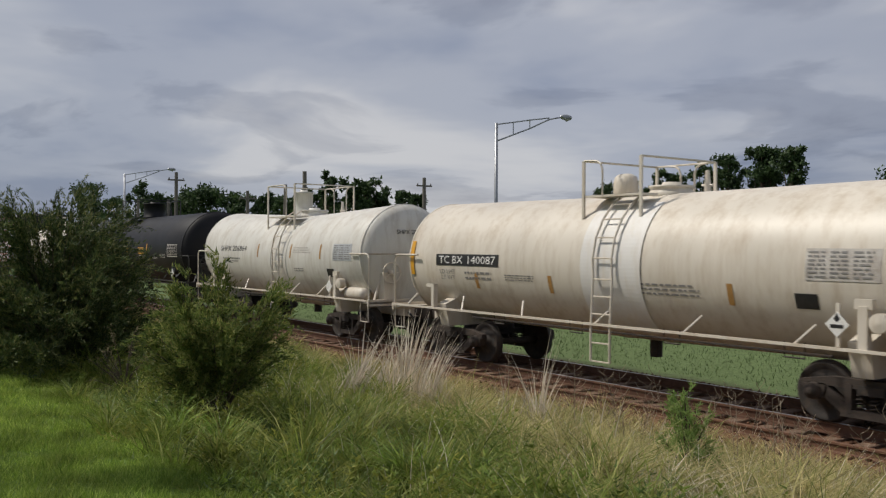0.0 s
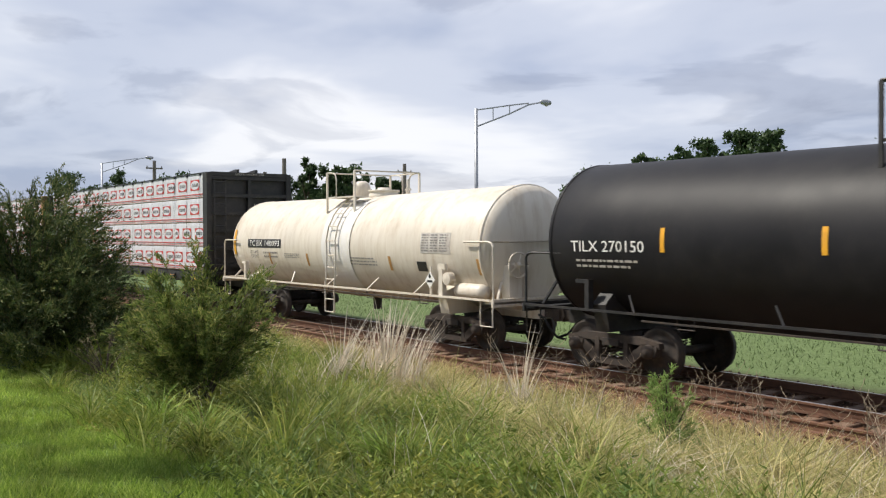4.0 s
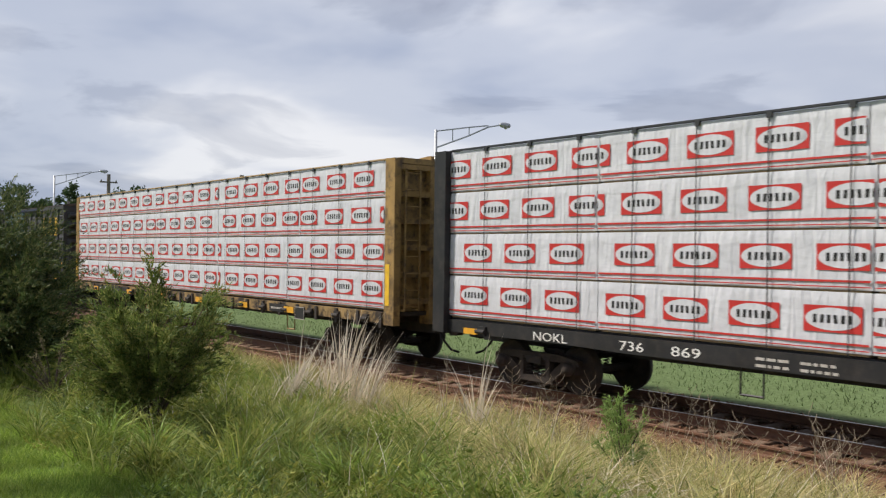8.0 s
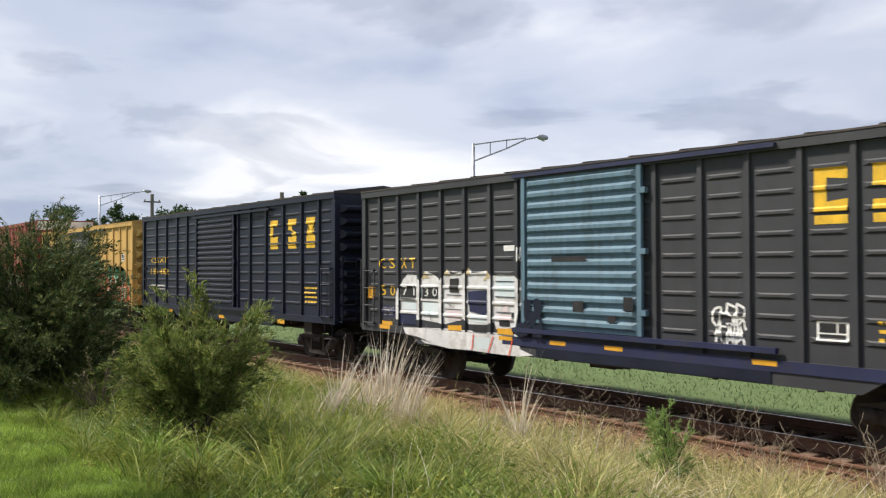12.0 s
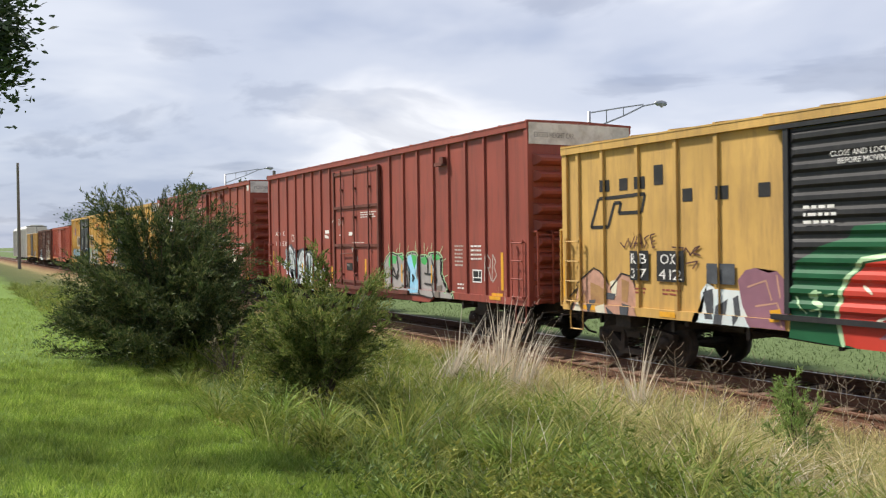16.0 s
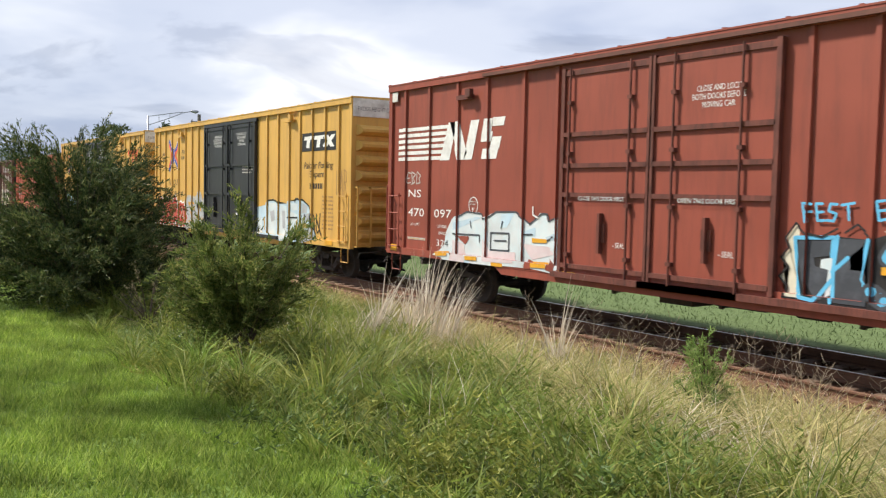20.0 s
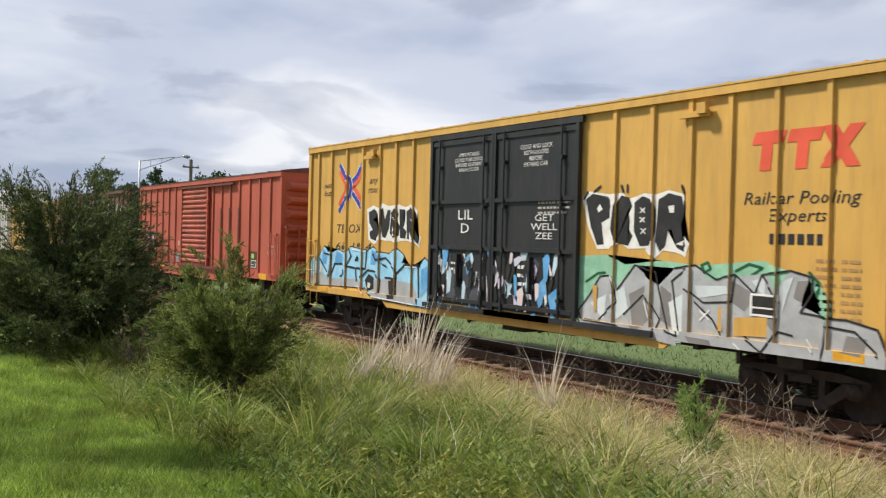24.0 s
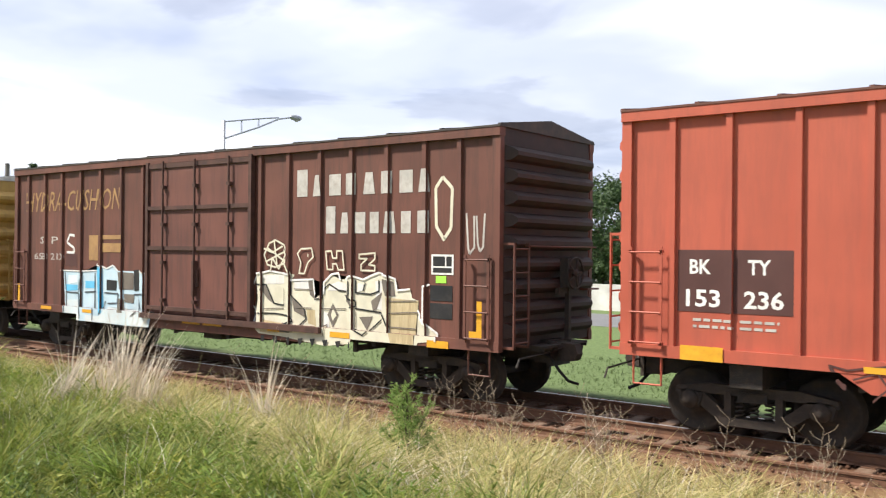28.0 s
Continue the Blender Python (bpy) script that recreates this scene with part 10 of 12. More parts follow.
rects(bk, "reflector", m_amber, [(1.6, 0.96, 1.1, 1.3), (14.55, 13.95, 1.1, 1.3), (8.8, 8.2, 1.12, 1.24), (12.2, 11.5, 1.12, 1.2), (4.8, 4.2, 1.12, 1.2)], 0.012, plain_y=-1.548)
label_box(bk, 2.45, 2.0, 1.46, 1.7, 0.012)
rects(bk, "stencil_field", m_brown_box, [(2.55, 1.9, 1.42, 2.0)], 0.008)
rects(bk, "sticker", m_lime, [(2.42, 2.2, 1.76, 1.92)], 0.012, "lime green sticker")
rects(bk, "painted_patch", m_grey_letter, [(10.3, 9.6, 1.38, 1.75)], 0.06)
rects(bk, "sticker", m_white_paint, [(9.95, 9.72, 2.05, 2.25)], 0.06)
rects(bk, "sticker_frame", m_pink, [(11.5, 11.22, 2.06, 2.32)], 0.008)
rects(bk, "sticker_field", m_orange, [(11.47, 11.25, 2.09, 2.29)], 0.012)
art(bk, 12.8, 11.0, 1.1, 2.0, "dark scrawled figure on the panel", [("line", m_brown_box, 0.05, [[(0.12, 0.06), (0.16, -0.1), (0.21, -0.21)], [(0.21, -0.17), (0.14, -0.43), (0.16, -0.67), (0.27, -0.76), (0.49, -0.69), (0.71, -0.58)]])], 0.008)
art(bk, 12.8, 11.0, 1.1, 2.0, "dark scrawled figure on the panel", [("line", m_brown_box, 0.025, [[(0.11, 0.09), (0.23, 0.04), (0.38, 0.1), (0.67, 0.19)], [(0.27, -0.08), (0.42, 0.03), (0.49, -0.16), (0.38, -0.38), (0.33, -0.59)], [(0.49, -0.08), (0.61, -0.37), (0.57, -0.57)], [(0.34, -0.58), (0.49, -0.47), (0.64, -0.12)]])], 0.014)
scrawl(bk, 12.0, 10.6, 1.2, 1.95, m_brown_box, 85, 0.018, 7)
scrawl(bk, 5.2, 4.0, 1.35, 1.85, m_brown_box, 82, 0.022, 4)
tag(bk, 9.3, 6.6, 1.45, 2.3, m_black_paint, 83, 0.05, 4)
scrawl(bk, 1.0, 0.4, 1.9, 2.3, m_dim_white, 84, 0.012, 3)
scrawl(bk, 9.0, 7.0, 1.5, 2.3, m_black_paint, 89, 0.035, 5)
# darker brown strips over three of the side posts
for u in (5.23, 4.39, 3.53):
    rects(bk, "dark_post_strip", m_brown_box, [(u + 0.05, u - 0.05, 1.5, 3.5)], 0.012)

# old brown car
posts = [0.81, 1.55, 2.4, 3.25, 4.05, 4.9, 5.7, 9.65, 10.5, 11.35, 12.2, 13.05, 13.85, 14.65]
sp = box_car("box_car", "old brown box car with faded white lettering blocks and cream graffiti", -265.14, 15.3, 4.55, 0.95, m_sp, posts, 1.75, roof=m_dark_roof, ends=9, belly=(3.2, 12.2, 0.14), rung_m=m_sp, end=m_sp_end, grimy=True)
plug_door(sp, 9.37, 5.92, 1.15, 4.42, m_sp_door, "brown plug door with crossbars", (0.0, 0.42, 0.7), (0.18, 0.5, 0.82), frame_m=m_grime_brown)
for a, b, z0, z1, n in ((4.68, 1.27, 3.56, 3.95, 8), (3.9, 1.35, 2.86, 3.24, 7)):
    w = (a - b) / n
    bm = bmesh.new()
    for k in range(n):
        # plain worn slabs
        top = z1 + 0.12 if k == 0 else z1
        x, wide = -a + w * k, (0.66, 0.6, 0.7, 0.58)[k % 4]
        poly(bm, [(x, z0), (x + w * wide, z0), (x + w * wide * (0.8 if k % 3 == 1 else 1.0), top), (x + w * wide * (0.2 if k % 3 == 1 else 0.0), top)])
    draped("company_mark", bm, m_dim_white, sp, 0.012)
words(sp, "HYDRA-CUSHION", 14.8, 10.5, 3.45, 3.95, m_tan, 0.01, 0.25)
words(sp, "S P", 14.1, 13.25, 2.64, 2.82, m_dim_white, 0.008)
words(sp, "658 210", 14.38, 12.97, 2.24, 2.4, m_dim_white, 0.008)
rects(sp, "painted_patch", m_tan, [(11.85, 11.4, 2.25, 2.85), (11.3, 10.45, 2.75, 2.85), (11.3, 10.45, 2.45, 2.66)], 0.01, "faded tan patch")
rects(sp, "painted_patch", m_brown_box, [(12.9, 12.4, 2.1, 2.4)], 0.008)
art(sp, 13.0, 9.5, 0.85, 2.2, "pale blue and white graffiti with grey blocks", [("fill", m_pale_blue, 0, [[(0.01, 0.83), (0.24, 0.82), (0.45, 0.85), (0.45, 0.97), (0.54, 0.9), (0.63, 0.96), (0.68, 0.87), (0.85, 0.87), (0.99, 0.84), (1.07, 0.7), (1.11, 0.52), (1.03, 0.48), (1.01, 0.26), (1.08, 0.18), (1.05, -0.04), (0.79, -0.05), (0.52, -0.04), (0.22, -0.04), (0.04, -0.03)]])], 0.010)
art(sp, 13.0, 9.5, 0.85, 2.2, "pale blue and white graffiti with grey blocks", [("fill", m_pale_art, 0, [[(0.05, 0.31), (0.22, 0.33), (0.25, -0.04), (0.04, -0.03)], [(0.32, 0.07), (0.49, 0.07), (0.57, 0.24), (0.71, 0.22), (0.95, 0.22), (1.03, 0.17), (1.05, -0.04), (0.52, -0.04), (0.32, -0.04)], [(0.07, 0.76), (0.19, 0.77), (0.19, 0.64), (0.07, 0.59)]])], 0.016)
art(sp, 13.0, 9.5, 0.85, 2.2, "pale blue and white graffiti with grey blocks", [("fill", m_sky, 0, [[(0.45, 0.93), (0.49, 0.9), (0.52, 0.13), (0.48, 0.1)], [(0.03, 0.59), (0.22, 0.59), (0.22, 0.5), (0.05, 0.47)], [(0.29, 0.67), (0.41, 0.67), (0.41, 0.55), (0.29, 0.54)]])], 0.022)
art(sp, 13.0, 9.5, 0.85, 2.2, "pale blue and white graffiti with grey blocks", [("fill", m_taupe, 0, [[(0.7, 0.85), (0.86, 0.84), (0.86, 0.56), (0.72, 0.55)], [(0.7, 0.41), (0.75, 0.39), (0.76, 0.16), (0.7, 0.16)], [(0.75, 0.48), (0.87, 0.48), (0.86, 0.33), (0.76, 0.34)]])], 0.028)
art(sp, 13.0, 9.5, 0.85, 2.2, "pale blue and white graffiti with grey blocks", [("fill", m_black_paint, 0, [[(0.55, 0.71), (0.67, 0.7), (0.66, 0.53), (0.55, 0.53)], [(0.86, 0.89), (0.92, 0.9), (0.93, 0.56), (0.87, 0.54)]])], 0.034)
art(sp, 13.0, 9.5, 0.85, 2.2, "pale blue and white graffiti with grey blocks", [("line", m_slate, 0.03, [[(0.03, 0.81), (0.05, 0.45), (0.23, 0.45), (0.25, 0.82)], [(0.05, 0.44), (0.05, 0.01)], [(0.23, 0.44), (0.25, 0.0)], [(0.41, 0.81), (0.41, -0.01)], [(0.29, 0.47), (0.42, 0.49)], [(0.53, 0.48), (0.71, 0.48), (0.7, 0.32), (0.57, 0.3)], [(0.93, 0.56), (0.95, 0.25), (0.86, 0.12)], [(0.99, 0.82), (0.99, 0.26)], [(0.87, 0.48), (1.11, 0.52)], [(0.49, 0.1), (0.54, 0.33)]])], 0.040)
art(sp, 13.0, 9.5, 0.85, 2.2, "pale blue and white graffiti with grey blocks", [("line", m_white_paint, 0.03, [[(0.0, 0.84), (0.24, 0.84), (0.44, 0.86), (0.44, 0.97), (0.55, 0.9), (0.62, 0.96), (0.68, 0.87)], [(0.93, 0.88), (1.05, 0.78), (1.11, 0.52)]])], 0.046)
art(sp, 5.9, 1.2, 0.8, 2.3, "cream graffiti with white edges, grey shadows and dark lines", [("fill", m_cream, 0, [[(0.01, 0.75), (0.03, 0.85), (0.1, 0.88), (0.2, 0.87), (0.25, 0.85), (0.23, 0.78), (0.36, 0.8), (0.37, 0.61), (0.37, 0.55), (0.42, 0.63), (0.42, 0.77), (0.46, 0.87), (0.5, 0.88), (0.51, 0.81), (0.54, 0.82), (0.57, 0.85), (0.63, 0.82), (0.67, 0.87), (0.71, 0.9), (0.79, 0.84), (0.8, 0.71), (0.86, 0.73), (0.87, 0.63), (0.9, 0.6), (0.9, 0.49), (0.93, 0.35), (0.99, 0.25), (0.99, 0.16), (0.91, 0.13), (0.89, -0.02), (0.81, -0.03), (0.74, 0.06), (0.64, 0.07), (0.44, -0.01), (0.29, 0.03), (0.17, 0.06), (0.05, 0.07), (0.0, 0.19), (0.03, 0.35), (0.04, 0.51)]])], 0.010)
art(sp, 5.9, 1.2, 0.8, 2.3, "cream graffiti with white edges, grey shadows and dark lines", [("fill", m_stained, 0, [[(0.75, 0.62), (0.9, 0.6), (0.89, 0.3), (0.89, 0.01), (0.82, -0.01), (0.78, 0.09), (0.76, 0.28)], [(0.32, 0.42), (0.38, 0.42), (0.39, 0.21), (0.33, 0.25)], [(0.05, 0.25), (0.18, 0.22), (0.17, 0.09), (0.06, 0.09)]])], 0.016)
art(sp, 5.9, 1.2, 0.8, 2.3, "cream graffiti with white edges, grey shadows and dark lines", [("fill", m_warm_white, 0, [[(0.06, 0.83), (0.19, 0.85), (0.19, 0.73), (0.08, 0.72)], [(0.25, 0.76), (0.33, 0.78), (0.34, 0.68), (0.25, 0.67)], [(0.45, 0.74), (0.5, 0.79), (0.54, 0.76), (0.55, 0.68), (0.44, 0.67)], [(0.6, 0.78), (0.63, 0.77), (0.63, 0.69), (0.6, 0.67)], [(0.69, 0.81), (0.73, 0.81), (0.73, 0.46), (0.7, 0.48)], [(0.42, 0.41), (0.45, 0.39), (0.45, 0.22), (0.42, 0.24)]])], 0.022)
art(sp, 5.9, 1.2, 0.8, 2.3, "cream graffiti with white edges, grey shadows and dark lines", [("fill", m_taupe, 0, [[(0.06, 0.73), (0.1, 0.63), (0.13, 0.46), (0.09, 0.52), (0.05, 0.63)], [(0.33, 0.78), (0.36, 0.79), (0.37, 0.55), (0.34, 0.61)], [(0.23, 0.6), (0.31, 0.42), (0.31, 0.32), (0.25, 0.39)], [(0.47, 0.52), (0.5, 0.38), (0.47, 0.22), (0.44, 0.37)], [(0.73, 0.84), (0.78, 0.81), (0.79, 0.64), (0.75, 0.64), (0.74, 0.72)], [(0.67, 0.57), (0.73, 0.69), (0.7, 0.48), (0.68, 0.45)], [(0.61, 0.37), (0.68, 0.39), (0.65, 0.22)], [(0.18, 0.23), (0.26, 0.2), (0.24, 0.11), (0.18, 0.11)], [(0.53, 0.63), (0.56, 0.63), (0.58, 0.46), (0.56, 0.53)]])], 0.028)
art(sp, 5.9, 1.2, 0.8, 2.3, "cream graffiti with white edges, grey shadows and dark lines", [("fill", m_cream, 0, [[(0.47, 0.46), (0.49, 0.37), (0.47, 0.3), (0.46, 0.37)]])], 0.034)
art(sp, 5.9, 1.2, 0.8, 2.3, "cream graffiti with white edges, grey shadows and dark lines", [("line", m_black_paint, 0.028, [[(0.03, 0.71), (0.08, 0.71), (0.13, 0.47), (0.2, 0.45), (0.2, 0.67)], [(0.23, 0.77), (0.23, 0.59), (0.31, 0.42), (0.32, 0.3), (0.25, 0.13)], [(0.04, 0.33), (0.13, 0.34), (0.22, 0.33), (0.24, 0.26), (0.19, 0.2)], [(0.37, 0.55), (0.41, 0.57), (0.42, 0.69), (0.45, 0.75), (0.5, 0.68), (0.54, 0.67), (0.56, 0.58), (0.59, 0.56), (0.59, 0.5), (0.57, 0.48)], [(0.56, 0.79), (0.56, 0.63)], [(0.59, 0.81), (0.59, 0.66), (0.67, 0.65), (0.71, 0.69), (0.71, 0.81)], [(0.64, 0.78), (0.63, 0.69)], [(0.59, 0.47), (0.73, 0.44), (0.76, 0.28)], [(0.59, 0.22), (0.64, 0.16), (0.73, 0.37)]])], 0.040)
art(sp, 5.9, 1.2, 0.8, 2.3, "cream graffiti with white edges, grey shadows and dark lines", [("line", m_taupe, 0.02, [[(0.25, 0.67), (0.35, 0.67)], [(0.25, 0.43), (0.35, 0.44)], [(0.41, 0.44), (0.55, 0.46)], [(0.59, 0.44), (0.59, 0.25)], [(0.76, 0.58), (0.89, 0.6)], [(0.76, 0.44), (0.9, 0.47)], [(0.76, 0.28), (0.89, 0.28)], [(0.41, 0.21), (0.44, 0.25), (0.43, 0.11)], [(0.07, 0.39), (0.2, 0.42)]])], 0.046)
art(sp, 5.9, 1.2, 0.8, 2.3, "cream graffiti with white edges, grey shadows and dark lines", [("line", m_white_paint, 0.035, [[(0.0, 0.19), (0.03, 0.35), (-0.03, 0.51), (-0.01, 0.64), (0.01, 0.75), (0.03, 0.85), (0.1, 0.89), (0.23, 0.85)], [(0.23, 0.78), (0.36, 0.8), (0.37, 0.61)], [(0.42, 0.63), (0.42, 0.77), (0.46, 0.87), (0.5, 0.89), (0.51, 0.81)], [(0.54, 0.82), (0.57, 0.86), (0.63, 0.82), (0.67, 0.87), (0.71, 0.91), (0.79, 0.84), (0.8, 0.71), (0.86, 0.73)], [(0.9, 0.49), (0.93, 0.35), (0.99, 0.25), (0.99, 0.17)], [(0.93, 0.35), (0.93, 0.77), (0.95, 0.79)]])], 0.052)
art(sp, 5.9, 1.2, 0.8, 2.3, "cream graffiti with white edges, grey shadows and dark lines", [("fill", m_black_paint, 0, [[(0.07, 0.05), (0.09, 0.05), (0.09, -0.03), (0.07, -0.03)], [(0.14, 0.05), (0.17, 0.05), (0.17, -0.03), (0.15, -0.03)], [(0.22, 0.05), (0.24, 0.06), (0.24, -0.03), (0.23, -0.03)], [(0.29, 0.05), (0.32, 0.06), (0.31, -0.02), (0.3, -0.03)], [(0.36, 0.06), (0.39, 0.07), (0.38, -0.02), (0.37, -0.02)], [(0.43, 0.06), (0.46, 0.07), (0.45, -0.01), (0.44, -0.02)], [(0.5, 0.06), (0.53, 0.07), (0.52, -0.01), (0.51, -0.01)], [(0.57, 0.07), (0.59, 0.07), (0.59, -0.01), (0.57, -0.01)], [(0.63, 0.07), (0.66, 0.07), (0.65, -0.01), (0.64, -0.01)], [(0.7, 0.07), (0.72, 0.07), (0.71, 0.0), (0.7, -0.01)]])], 0.058)
art(sp, 5.9, 1.2, 0.8, 2.3, "cream graffiti with white edges, grey shadows and dark lines", [("line", m_cream, 0.032, [[(0.28, 0.87), (0.29, 1.01), (0.27, 1.12), (0.29, 1.18), (0.35, 1.19), (0.36, 1.08), (0.33, 1.01), (0.31, 0.87), (0.28, 0.87)], [(0.33, 1.11), (0.33, 1.09)], [(0.43, 1.15), (0.46, 1.16), (0.47, 1.07), (0.49, 1.07), (0.49, 1.16), (0.52, 1.16), (0.53, 0.93), (0.5, 0.93), (0.49, 1.0), (0.47, 1.0), (0.47, 0.93), (0.44, 0.93), (0.43, 1.15)], [(0.61, 1.12), (0.69, 1.14), (0.69, 1.07), (0.66, 1.0), (0.69, 0.99), (0.69, 0.93), (0.62, 0.93), (0.62, 1.0), (0.65, 1.07), (0.61, 1.07), (0.61, 1.12)]])], 0.064)
art(sp, 5.9, 1.2, 0.8, 2.3, "cream graffiti with white edges, grey shadows and dark lines", [("line", m_cream, 0.035, [[(0.07, 1.1), (0.1, 1.25), (0.14, 1.29), (0.19, 1.23), (0.21, 1.1), (0.19, 0.99), (0.14, 0.94), (0.09, 0.97), (0.07, 1.1)], [(0.09, 1.19), (0.2, 1.01)], [(0.13, 1.29), (0.15, 0.95)], [(0.07, 1.18), (0.12, 1.13), (0.18, 1.21)], [(0.11, 0.9), (0.12, 1.06), (0.16, 0.92), (0.19, 1.05), (0.23, 0.85)], [(0.09, 1.02), (0.2, 1.15)]])], 0.070)
tag(sp, 1.4, 0.9, 2.75, 3.8, m_cream, 95, 0.06, 1)
tag(sp, 0.7, 0.3, 2.55, 3.2, m_dim_white, 96, 0.035, 2)
tag(sp, 12.9, 12.4, 2.4, 2.85, m_white_paint, 97, 0.06, 1)
tag(sp, 9.0, 6.3, 1.7, 2.1, m_dim_white, 98, 0.05, 3)
label_box(sp, 1.4, 0.93, 2.16, 2.5, 0.012)
rects(sp, "sticker", m_lime, [(1.3, 1.08, 2.02, 2.14)], 0.012, "lime green sticker")
rects(sp, "stencil_field", m_black_paint, [(1.42, 0.95, 1.72, 1.98), (1.42, 0.95, 1.42, 1.68)], 0.012)
rects(sp, "reflector", m_amber, [(1.42, 0.97, 0.94, 1.06), (5.4, 4.95, 0.96, 1.06), (3.7, 3.2, 0.96, 1.06), (8.1, 7.5, 0.96, 1.06), (7.4, 6.8, 0.96, 1.06), (12.0, 11.6, 1.0, 1.08), (13.9, 13.4, 1.0, 1.08)], 0.012, plain_y=-1.548)
rects(sp, "reflector", m_amber, [(0.4, 0.3, 1.16, 1.75), (0.55, 0.4, 1.16, 1.26), (15.05, 14.95, 1.16, 1.6)], 0.012, plain_y=-1.548)

# yellow car at the rear, with a ribbed dark door
posts = [0.85, 1.9, 2.95, 4.0, 5.05, 6.0, 9.8, 10.9, 12.0, 13.1, 14.2]
y3 = box_car("box_car", "faded yellow box car with a dark ribbed door and scrawls", -282.0, 15.4, 4.38, 1.02, m_yellow_dull, posts, 1.75, roof=m_pale_end, ends=6)
ribbed_door(y3, 9.2, 6.2, 1.3, 4.25, m_dark_roof, 12, "dark grey-green ribbed sliding door")
graffiti(y3, 6.0, 2.6, 1.1, 1.9, 3, m_dim_white, m_grey_letter, m_dim_white, 101, None, 0.4)
graffiti(y3, 9.0, 6.4, 1.35, 2.2, 3, m_dim_white, m_grey_letter, None, 103, None, 0.3, lift=0.08)
tag(y3, 4.2, 2.0, 1.9, 2.5, m_black_paint, 102, 0.05, 2)
tag(y3, 1.2, 0.3, 2.4, 3.7, m_grey_letter, 104, 0.04, 2)
bm = bmesh.new()
stroke(bm, [(-4.1, 2.75), (-3.5, 3.35)], 0.1, 0)
stroke(bm, [(-4.1, 3.35), (-3.5, 2.75)], 0.1, 0.002)
draped("company_mark", bm, m_white_paint, y3, 0.008)

# tall pale car rack at the tail
rack = new_car("auto_rack", "tall pale grey enclosed car carrier wagon", -299.6, 27.0, 2.6, "car carrier")
PROFILE[rack.name] = (None, [], -1.5, -1.5)
bm = bmesh.new()
box(bm, -27.0, 0.0, -1.5, 1.5, 0.85, 5.25)
part("body", bm, m_wall_pale, rack)
bm = bmesh.new()
prism_x(bm, -27.05, 0.03, [(-1.52, 5.25), (1.52, 5.25), (1.3, 5.62), (0.7, 5.85), (-0.7, 5.85), (-1.3, 5.62)])
part("roof", bm, m_wall_pale, rack)
for k in range(25):
    x = -0.6 - 25.8 * k / 24
    bm = bmesh.new()
    box(bm, x - 0.06, x + 0.06, -1.56, -1.495, 0.9, 5.25)
    part("side_post", bm, m_galv, rack)
bm = bmesh.new()
box(bm, 0.0, 0.06, -0.03, 0.03, 1.0, 5.6)
box(bm, 0.0, 0.05, -1.45, 1.45, 5.58, 5.68)
part("end_door_bar", bm, m_dark_steel, rack)


# ---- ground ----
GY = [-900, -60, -30, -13.4, -9, -6, -4.2, -2.9, -2.3, -1.9, 1.9, 2.5, 3.3, 5.0, 9.0, 14, 30, 60, 900]
GZ = [1.3, 1.3, 1.15, 1.0, 0.62, 0.2, -0.24, -0.36, -0.33, -0.22, -0.22, -0.33, -0.5, -0.55, -0.5, -0.6, -0.75, -0.8, -1.5]


def ground_z(x, y):
    return np.interp(y, GY, GZ) + 0.05 * np.sin(x * 0.45 + y * 0.3) * np.clip((-2.9 - y) / 2, 0, 1)


